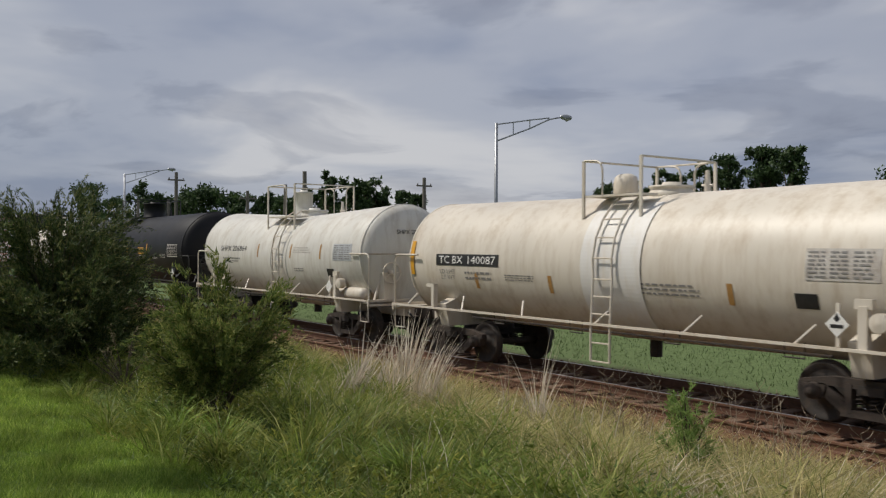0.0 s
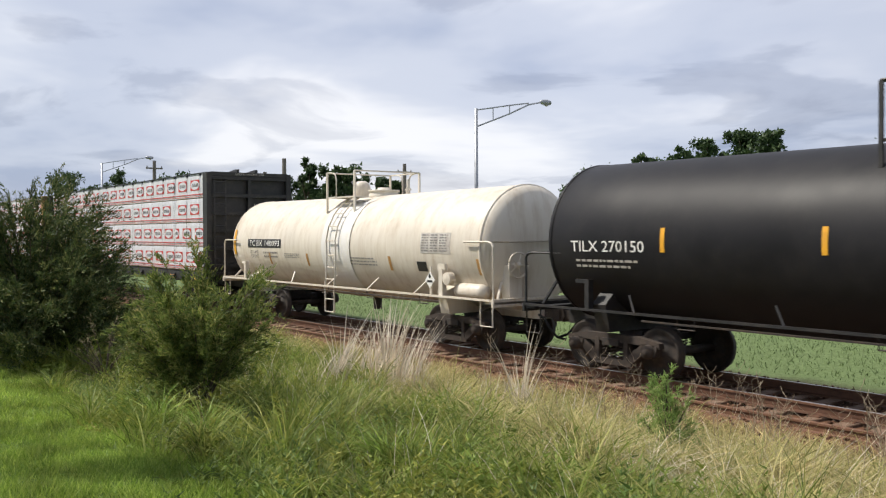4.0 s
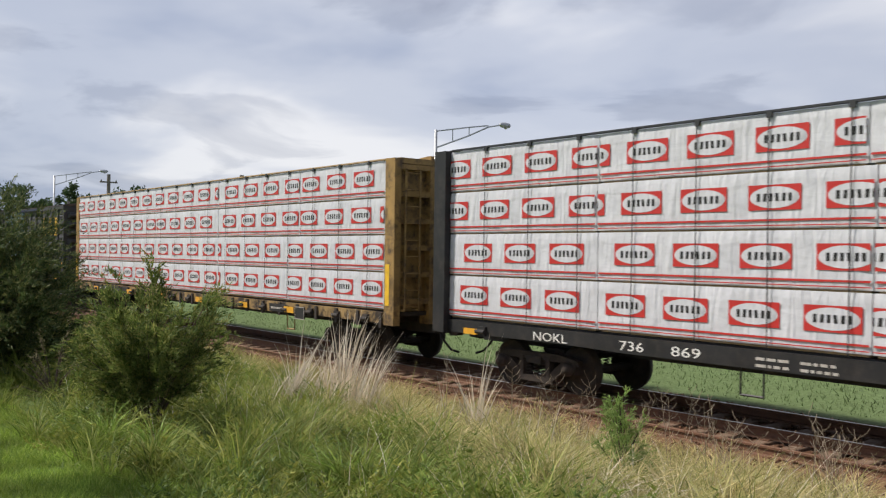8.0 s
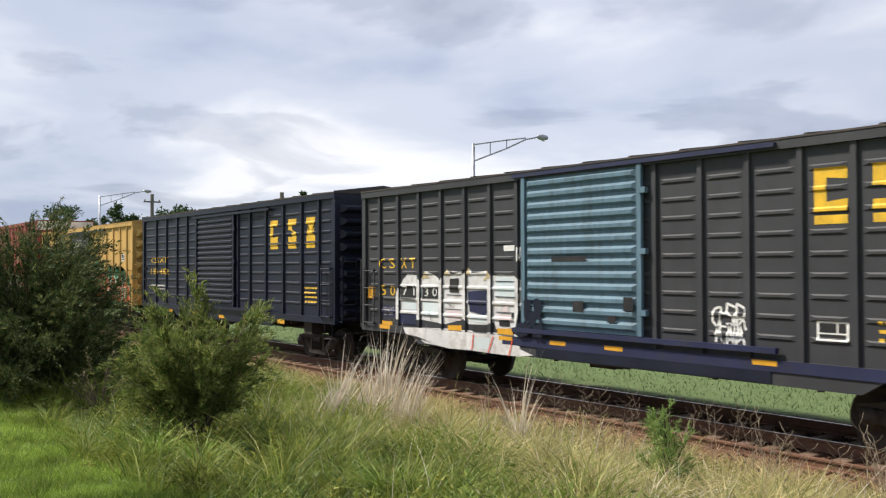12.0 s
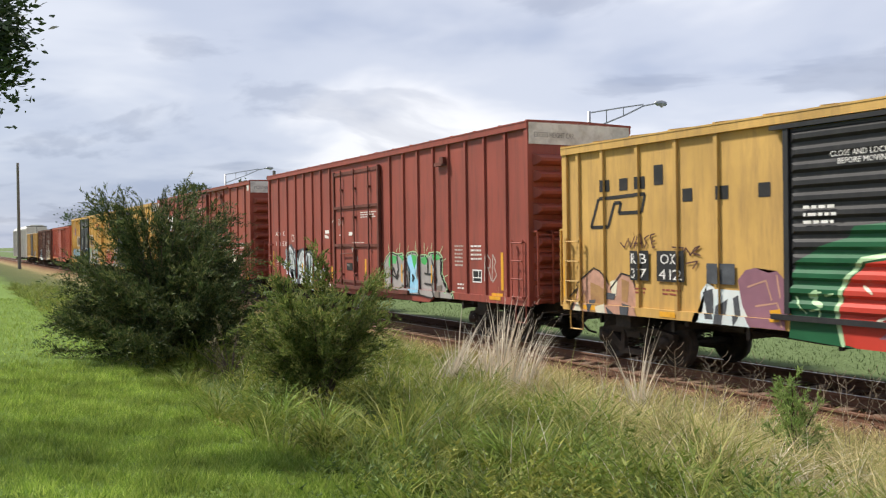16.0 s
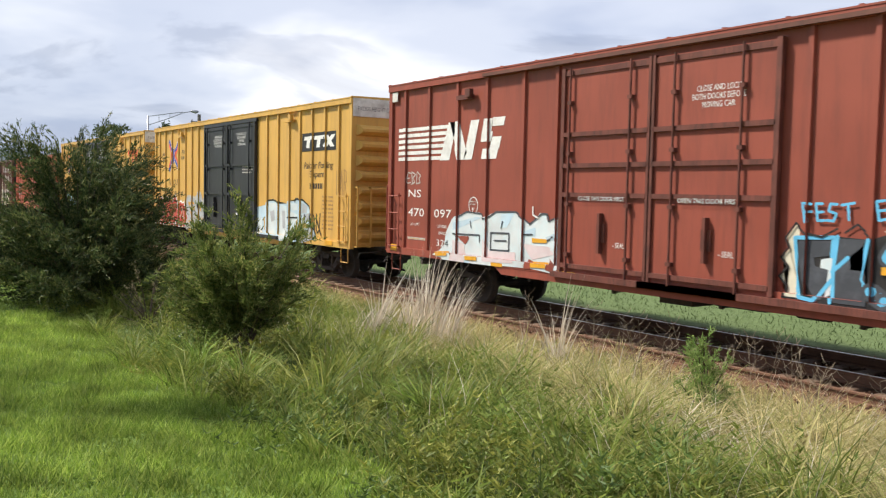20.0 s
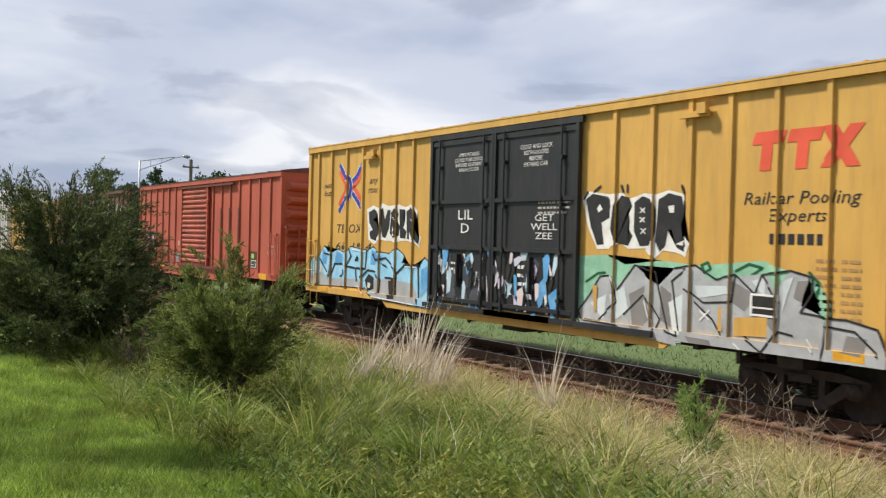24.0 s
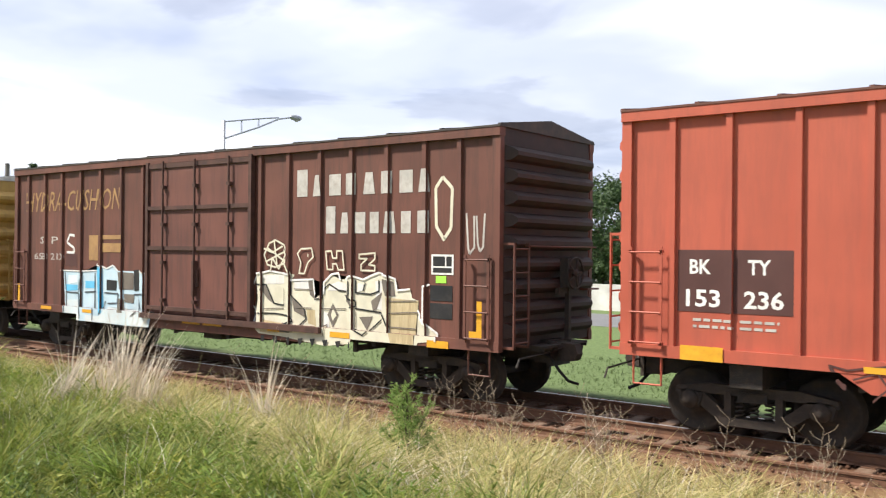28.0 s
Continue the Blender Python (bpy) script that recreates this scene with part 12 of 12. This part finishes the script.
def tufts(name, cx, cy, per, radius, height, width, bend, material, label, rows=4):
    """Fans of blades from many roots; height: one for each root."""
    n = len(cx)
    r = np.abs(rng.normal(size=(n, per)))
    a = rng.uniform(0, 2 * math.pi, (n, per))
    xs, ys = cx[:, None] + np.cos(a) * r * radius, cy[:, None] + np.sin(a) * r * radius
    hh = np.asarray(height)[:, None] * rng.uniform(0.45, 1.15, (n, per)) * np.clip(1.1 - 0.2 * r, 0.4, 1.1)
    return blades(name, xs.ravel(), ys.ravel(), hh.ravel(), width, bend, material, label, rows, (a + rng.normal(size=a.shape) * 0.7).ravel(), np.clip(0.22 * r, 0, 0.7).ravel())


m_green_grass = leafy("green_grass_blades", [(0.0894, 0.138, 0.0223), (0.152, 0.206, 0.0359), (0.233, 0.28, 0.0557), (0.358, 0.353, 0.0994)], 0.55, 0.45, patch=2.2)
m_mixed_grass = leafy("drying_grass_blades", [(0.137, 0.207, 0.0367), (0.238, 0.295, 0.0634), (0.339, 0.343, 0.0979), (0.439, 0.396, 0.152)], 0.6, 0.4, patch=2.2)
m_pale_grass = leafy("pale_grass_blades", [(0.21, 0.235, 0.0723), (0.357, 0.34, 0.128), (0.514, 0.44, 0.204), (0.651, 0.54, 0.289)], 0.65, 0.4, patch=2.0)
m_straw = leafy("straw_stalks", [(0.56, 0.48, 0.37), (0.74, 0.65, 0.53), (0.88, 0.80, 0.68)], 0.7, 0.25)
m_seed = leafy("brown_seed_stalks", [(0.20, 0.15, 0.10), (0.34, 0.27, 0.19), (0.50, 0.42, 0.32)], 0.7, 0.2)
m_lawn = leafy("lawn_blades", [(0.138, 0.227, 0.0307), (0.246, 0.35, 0.0545), (0.413, 0.492, 0.109)], 0.6, 0.5, patch=2.6)
m_herb = leafy("herb_leaves", [(0.119, 0.176, 0.0317), (0.183, 0.251, 0.0444), (0.275, 0.33, 0.0665)], 0.55, 0.42, patch=2.2)
m_herb_dark = leafy("dark_herb_leaves", [(0.078, 0.13, 0.0302), (0.125, 0.19, 0.0432), (0.187, 0.255, 0.0612)], 0.55, 0.3, patch=2.2)
m_herb_yellow = leafy("yellow_green_herb_leaves", [(0.192, 0.22, 0.0367), (0.275, 0.295, 0.0539), (0.385, 0.378, 0.0821)], 0.6, 0.35, patch=2.2)


def scatter(n, x0, x1, y0, y1, near=1.0):
    """Random roots, denser towards the viewer's end."""
    u = rng.uniform(0, 1, n) ** near
    return x1 + (x0 - x1) * u, rng.uniform(y0, y1, n)


def patchy(x, y, s, seed):
    """Smooth random patches between 0 and 1."""
    v = 0
    for k in range(5):
        a, b, c = np.sin(seed + k * 2.1) * 1.9, np.cos(seed * 1.7 + k) * 1.9, seed * 3.3 + k
        v = v + np.sin(x * a / s + y * b / s + c)
    return 0.5 + v / 7


def dryness(x, y):
    """0 in the green verge, 1 beside the track, uneven between."""
    return np.clip((y + 9.7 + 0.32 * (x + 6)) / 3.6 + 0.6 * (patchy(x, y, 0.8, 3.0) - 0.5), 0, 1)


# a low thick mat under the tufts
xs, ys = scatter(60000, -44, 3.0, -11.1, -2.2, 1.7)
dry = dryness(xs, ys) > rng.uniform(0, 1, len(xs))
edge = np.clip((ys + 11.4) / 1.0, 0.3, 1) * np.clip((-1.7 - ys) / 0.9, 0.15, 1)
hh = (0.11 + 0.26 * np.clip(patchy(xs, ys, 0.6, 1.0), 0, 1)) * edge * rng.uniform(0.5, 1.3, len(xs))
blades("verge_grass", xs[~dry], ys[~dry], hh[~dry], 0.010, 0.9, m_green_grass, "thick unmown green grass on the verge", 3)
blades("verge_grass", xs[dry], ys[dry], hh[dry], 0.009, 1.1, m_pale_grass, "pale drying grass on the verge", 3)
# tufts: green on the verge, mixed in between, straw beside the track
cx, cy = scatter(3300, -44, 2.0, -10.9, -2.9, 1.6)
extra = scatter(1700, -24, -0.8, -6.2, -2.15, 1.2)
near = scatter(620, -8.6, -2.0, -9.4, -5.4, 1.0)
cx, cy = np.concatenate([cx, extra[0], near[0]]), np.concatenate([cy, extra[1], near[1]])
d = dryness(cx, cy)
tall = (0.23 + 0.50 * np.clip(patchy(cx, cy, 0.45, 5.0), 0, 1) ** 1.7) * rng.uniform(0.55, 1.35, len(cx)) * np.clip((cy + 11.6) / 1.1, 0.45, 1) * np.clip((-1.2 - cy) / 1.3, 0.4, 1) * np.where((cy > -3.0) & (cx > -5.0), 0.45, 1.0)
pick = rng.uniform(0, 1, len(cx))
for name, label, m, ok, b, w, per in (("green_grass_tufts", "arching green grass tufts", m_green_grass, ((d < 0.35) | (d < 0.6) & (pick < 0.4)) & (pick < 0.72), 0.95, 0.0155, 25),
                                      ("drying_grass_tufts", "half-dry yellow-green grass tufts", m_mixed_grass, (d >= 0.12) & (d < 0.8) & (pick > 0.35), 1.1, 0.0155, 21),
                                      ("straw_grass_tufts", "pale straw-yellow grass tufts", m_pale_grass, d >= 0.55, 1.25, 0.0145, 21)):
    tufts(name, cx[ok], cy[ok], per, 0.085, tall[ok], w, b, m, label)
# thin pale flower stalks over the grass
xs, ys = scatter(1700, -34, -1.0, -10.0, -3.2, 1.6)
blades("grass_stalks", xs, ys, rng.uniform(0.3, 0.72, len(xs)), 0.005, 0.6, m_straw, "thin pale grass stalks", 5)
# mounds of leafy herbs among the grass, each mound of one tone
for tone, (m, seed, count) in enumerate(((m_herb, 9.0, 520), (m_herb_dark, 4.0, 240), (m_herb_yellow, 6.0, 420))):
    hx, hy = scatter(count, -30, -2, -11.0, -5.2, 1.5)
    keep = (patchy(hx, hy, 0.9, seed) > 0.44) & (dryness(hx, hy) < 0.44 + 0.16 * (hx < -9))
    hc, hd = [], []
    for x, y in zip(hx[keep], hy[keep]):
        hh = rng.uniform(0.2, 0.5) * min(1.0, 0.45 + (y + 10.9) * 0.6)
        n, stalks = 150, 9
        root = rng.normal(size=(stalks, 2)) * 0.085
        lean = root * rng.uniform(0.6, 1.8, (stalks, 1)) + rng.normal(size=(stalks, 2)) * 0.03
        k = rng.integers(0, stalks, n)
        f = rng.uniform(0.12, 1, n) ** 0.8
        h = hh * rng.uniform(0.65, 1.1, stalks)[k]
        a = rng.uniform(0, 6.28, n)
        hc.append(np.stack([x + root[k, 0] + lean[k, 0] * f, y + root[k, 1] + lean[k, 1] * f, float(ground_z(x, y)) + h * f], 1))
        hd.append(np.stack([np.cos(a), np.sin(a), 0.25 + 0.5 * f + rng.normal(size=n) * 0.25], 1))
    herbs = new("leafy_herbs", needle_mesh("leafy_herbs", np.concatenate(hc), 0.05, m, np.concatenate(hd), 0.14))
    tagged(herbs, ("low leafy green weeds among the grass", "dark green leafy weeds among the grass", "yellow-green leafy weeds among the grass")[tone], "weeds", kind="stuff")
# rough meadow beyond the track
m_meadow = leafy("meadow_blades", [(0.09, 0.13, 0.05), (0.12, 0.17, 0.065), (0.16, 0.21, 0.085)], 0.7, 0.2, patch=2.0)
xs, ys = scatter(15000, -48, 4.0, 4.4, 10.5, 1.3)
blades("meadow_grass", xs, ys, rng.uniform(0.05, 0.17, len(xs)), 0.03, 0.7, m_meadow, "short rough green grass beyond the track", rows=2)
# mown lawn
xs, ys = scatter(90000, -32, 3.0, -17.0, -10.6, 1.7)
nx, ny = scatter(150000, -14, -3, -14.2, -10.6, 1.3)
near = rng.uniform(0, 1, len(nx)) < np.clip((ny + 14.2) / 1.8, 0, 1) * np.clip((-3 - nx) / 2.5, 0, 1) * np.clip((nx + 14) / 2, 0, 1)
xs, ys = np.concatenate([xs, nx[near]]), np.concatenate([ys, ny[near]])
keep = rng.uniform(0, 1, len(xs)) < np.clip((ys + 17.0) / 2.2, 0, 1) * np.clip((3.0 - xs) / 4, 0, 1)
xs, ys = xs[keep], ys[keep]
blades("lawn_grass", xs, ys, (0.05 + 0.05 * np.clip(patchy(xs, ys, 0.22, 8.0), 0, 1)) * rng.uniform(0.5, 1.6, len(xs)), 0.013, 0.8, m_lawn, "short mown green lawn", rows=2)


def reeds(x, y, n, radius, h, lean, spread=0.06, wide=0.026):
    """Dry upright stalks from one root, of uneven height."""
    a = rng.uniform(0, 2 * math.pi, n)
    r = np.abs(rng.normal(size=n))
    xs, ys = x + np.cos(a) * r * radius, y + np.sin(a) * r * radius * 0.8
    hh = h * np.where(rng.uniform(0, 1, n) < 0.4, rng.uniform(0.8, 1.05, n), rng.uniform(0.35, 0.85, n))
    hh = hh * np.clip(1.08 - 0.22 * r, 0.45, 1.08)
    ox, oy = np.cos(a) * r * spread + lean[0], np.sin(a) * r * spread + lean[1]
    blades("dry_reed_clump", xs, ys, hh, wide * 0.8, 0.3, m_straw, "tall straw-coloured dry reeds", 5, np.arctan2(oy, ox) + rng.normal(size=n) * 0.5, np.hypot(ox, oy), "reeds")


for x, y, n, r, h, lean in ((-11.75, -5.75, 130, 0.22, 1.75, (0.0, 0.02)), (-12.1, -5.9, 40, 0.22, 1.5, (0.06, 0.05)), (-11.35, -5.6, 70, 0.16, 1.45, (0.12, 0.1)), (-13.2, -5.7, 22, 0.22, 1.45, (0.02, 0)), (-12.5, -6.3, 70, 0.2, 1.25, (0.22, 0.22)),
                            (-12.0, -5.9, 90, 0.4, 0.8, (0.1, 0.1)), (-8.9, -5.5, 44, 0.08, 1.5, (0.02, 0)), (-8.3, -5.2, 10, 0.3, 1.0, (0.05, 0)), (-9.9, -5.2, 14, 0.3, 0.9, (0, 0))):
    reeds(x, y, n, r, h, lean)
for x, y, n, r, h, lean in ((-5.2, -4.9, 16, 0.1, 1.05, (0.22, 0.12)), (-4.9, -5.0, 12, 0.16, 0.95, (0.5, 0.25)), (-2.6, -5.0, 10, 0.25, 0.8, (0.2, 0)), (-7.4, -5.0, 12, 0.3, 0.8, (0.1, 0.1)), (-3.6, -4.8, 9, 0.2, 0.8, (0.1, 0.2))):
    reeds(x, y, n, r, h, lean, 0.1, 0.013)
tx = np.array([-8.6, -11.5, -5.2, -3.6, -6.6, -9.3, -10.6, -7.4, -12.9])
ty = np.array([-10.6, -10.7, -10.2, -9.4, -9.6, -10.9, -10.3, -10.4, -10.6])
for x, y in zip(tx, ty):
    tufts("grass_tuft", np.array([x]), np.array([y]), 150, 0.14, np.array([0.36]), 0.011, 1.2, m_green_grass if x < -6 else m_mixed_grass, "large arching green grass tuft", 5)
m_bright_grass = leafy("fresh_grass_blades", [(0.156, 0.26, 0.0432), (0.26, 0.37, 0.072), (0.374, 0.47, 0.115)], 0.5, 0.4, patch=2.0)
for x, y, h in ((-8.9, -10.35, 0.6), (-8.3, -10.1, 0.5), (-6.3, -9.3, 0.55), (-5.8, -9.0, 0.5), (-4.6, -8.5, 0.5), (-7.2, -9.2, 0.45), (-9.8, -10.2, 0.5), (-5.0, -9.3, 0.5), (-4.0, -8.0, 0.5), (-7.7, -8.3, 0.45), (-10.8, -9.4, 0.5), (-6.9, -7.6, 0.45)):
    tufts("grass_tuft", np.array([x]), np.array([y]), 110, 0.12, np.array([h * 0.8]), 0.019, 1.15, m_bright_grass, "fresh bright green arching grass tuft", 5)
for x, y in ((-5.6, -7.6), (-5.2, -7.3), (-4.6, -7.6), (-3.2, -6.0), (-1.6, -6.2)):
    tufts("dead_grass_tuft", np.array([x]), np.array([y]), 90, 0.12, np.array([0.5]), 0.008, 1.5, m_straw, "flattened dead straw tuft", 5)

def fallen(x, y, n, length, turn):
    """A few long dead stalks that arch over to one side."""
    xs, ys = x + rng.normal(size=n) * 0.12, y + rng.normal(size=n) * 0.12
    blades("fallen_stalks", xs, ys, length * rng.uniform(0.6, 1.1, n), 0.010, 1.15, m_pale_grass, "long dead straw stalks arching over", 7, radians(turn) + rng.normal(size=n) * 0.35, rng.uniform(0.5, 0.95, n), "grass")


for x, y, n, length, turn in ((-4.5, -8.0, 7, 0.85, 40), (-3.9, -7.4, 5, 0.8, 20), (-5.9, -7.9, 8, 0.6, 150), (-3.0, -6.2, 6, 0.8, 35), (-6.6, -6.6, 7, 0.6, 170), (-2.3, -5.6, 6, 0.8, 60), (-7.6, -6.9, 5, 0.6, 10), (-4.2, -5.6, 6, 0.75, 25), (-1.6, -5.4, 5, 0.7, 120)):
    fallen(x, y, n, length, turn)

# seed-headed weeds
WEEDS = [(-7.3, -4.6), (-6.6, -4.4), (-5.9, -4.7), (-5.0, -4.2), (-4.3, -4.5), (-3.4, -4.3), (-2.4, -4.6), (-7.9, -4.9), (-12.6, -9.0), (-12.0, -9.2), (-9.2, -4.6), (-10.4, -4.8), (-1.4, -4.4), (-6.2, -4.0), (-4.7, -3.9), (-8.4, -4.2)]
for i, (x, y) in enumerate(WEEDS):
    r = random.Random(i)
    w = thing("seed_weed", "thin brown weed with drooping seed heads", "weed", "seed-headed weeds", at=pose(x, y, float(ground_z(x, y)) - 0.02))
    for k in range(4):
        bm = bmesh.new()
        ox, oy, h = r.uniform(-0.3, 0.3), r.uniform(-0.2, 0.2), r.uniform(0.7, 1.2)
        top = (ox * 1.6, oy * 1.6, h)
        tube(bm, [(ox * 0.4, oy * 0.4, 0), (ox, oy, h * 0.6), top], [0.0045, 0.004, 0.0025], 4)
        side = r.uniform(0, 6.28)
        for j in range(12):
            f = 0.45 + 0.55 * j / 11
            a = side + math.pi * (j % 2) + r.uniform(-0.5, 0.5)
            c = Vector((ox * 0.4 + (top[0] - ox * 0.4) * f, oy * 0.4 + (top[1] - oy * 0.4) * f, h * f))
            e = c + Vector((math.cos(a), math.sin(a), r.uniform(0.5, 0.9))) * r.uniform(0.08, 0.15) * (1.35 - f * 0.7)
            g = e + Vector((math.cos(a) * 0.03, math.sin(a) * 0.03, 0.05))
            tube(bm, [tuple(c), tuple(e), tuple(g)], [0.0018, 0.003, 0.0035], 4)
        part("stalk", bm, m_seed, w)["kind"] = "stuff"

# hanging bough of a shade tree beside the viewer
# trunk and crown are unseen, added to carry the bough and shade the lawn
shade = tree(-11.6, -18.4, 8.0, 3.0, 77, leaves=9000, leaf=0.075, kind_label="leafy shade tree with a low hanging bough", trunk_r=0.2, crown_from=0.55)
r7 = np.random.default_rng(70)
bc = np.concatenate([r7.normal(size=(900, 3)) * np.array([0.2, 0.14, 0.24]) + np.array(c) for c in ((2.7, 5.50, 3.55), (2.75, 5.42, 3.25), (2.7, 5.1, 3.7))])
part("bough_leaves", leaf_mesh("bough_leaves", bc, 0.042, m_leaf_tree), None, shade)["kind"] = "stuff"
bm = bmesh.new()
tube(bm, [(0, 0, 4.2), (1.3, 2.6, 4.7), (2.6, 5.1, 4.2), (2.7, 5.6, 3.4)], [0.07, 0.05, 0.03, 0.01], 6)
part("bough", bm, m_bark, shade)

# ---- ties and ballast stones ----
bm = bmesh.new()
box(bm, -0.115, 0.115, -1.3, 1.3, -0.32, -0.172)
bmesh.ops.bevel(bm, geom=list(bm.edges), offset=0.012, segments=1, affect="EDGES")
M_TIE = mesh_of("tie", bm, m_tie)
for k in range(118):
    x = 6 - 0.54 * k
    part("tie", M_TIE, None, track, at=pose(x + random.uniform(-0.03, 0.03), random.uniform(-0.06, 0.06), random.uniform(-0.01, 0.005), 0, 0, random.uniform(-1.5, 1.5)))
bm = bmesh.new()
box(bm, -0.18, 0.18, -0.09, 0.09, -0.176, -0.163)
M_PLATE = mesh_of("tie_plate", bm, m_rail)
for k in range(70):
    part("tie_plate", M_PLATE, None, track, at=pose(6 - 0.54 * k, -0.7525, 0.0, 0, 0, 90))
nst = 20000
sx = 8 - 68 * rng.uniform(0, 1, nst) ** 1.4
sy = rng.uniform(-2.7, 2.2, nst)
sz = np.interp(sy, GY, GZ) + rng.uniform(-0.01, 0.03, nst)
ss = rng.uniform(0.018, 0.05, nst)
octa = np.array([(1, 0, 0), (0, 1, 0), (-1, 0, 0), (0, -1, 0), (0, 0, 0.8), (0, 0, -0.8)], float)
v = octa[None] * rng.uniform(0.6, 1.2, (nst, 6, 1)) * ss[:, None, None] + np.stack([sx, sy, sz], 1)[:, None]
fo = np.array([(0, 1, 4), (1, 2, 4), (2, 3, 4), (3, 0, 4), (1, 0, 5), (2, 1, 5), (3, 2, 5), (0, 3, 5)])
me = bpy.data.meshes.new("ballast_stones")
me.vertices.add(nst * 6)
me.vertices.foreach_set("co", v.reshape(-1).astype(np.float32))
idx = (fo[None] + (np.arange(nst) * 6)[:, None, None]).reshape(-1)
me.loops.add(len(idx))
me.loops.foreach_set("vertex_index", idx.astype(np.int32))
me.polygons.add(nst * 8)
me.polygons.foreach_set("loop_start", np.arange(0, nst * 24, 3, dtype=np.int32))
me.update(calc_edges=True)
m_ballast = leafy("ballast_stone", [(0.045, 0.024, 0.015), (0.11, 0.055, 0.033), (0.19, 0.095, 0.057), (0.28, 0.18, 0.125)], 0.9, 0.0, 0.2)
me.materials.append(m_ballast)
tagged(new("ballast_stones", me), "rust-stained ballast stones between weathered ties", "gravel", kind="stuff")


# ---- what moves ----
def rolled(t):
    """Metres rolled by the train after t seconds."""
    k = min(int(t // 2), len(ROLLED) - 2)
    u = (t - 2 * k) / 2
    p1, p2 = ROLLED[k], ROLLED[k + 1]
    p0 = ROLLED[k - 1] if k > 0 else 2 * p1 - p2
    p3 = ROLLED[k + 2] if k + 2 < len(ROLLED) else 2 * p2 - p1
    return p1 + 0.5 * u * (p2 - p0 + u * (2 * p0 - 5 * p1 + 4 * p2 - p3 + u * (3 * (p1 - p2) + p3 - p0)))


def motions():
    stops = [float(t) for t in range(0, 29)]
    for car, s0 in TRAIN:
        walk(car, [(t, pose(s0 + rolled(t), 0, 0)) for t in stops])
    for pack, m in PACKS:
        walk(pack, [(t, Matrix.Translation((rolled(t), 0, 0)) @ m) for t in stops])
    turns = [k / 15 for k in range(0, 421)]
    for wheel, x in WHEELS:
        walk(wheel, [(t, pose(x, 0, WHEEL_R, 0, math.degrees(rolled(t) / WHEEL_R), 0)) for t in turns])


motions()
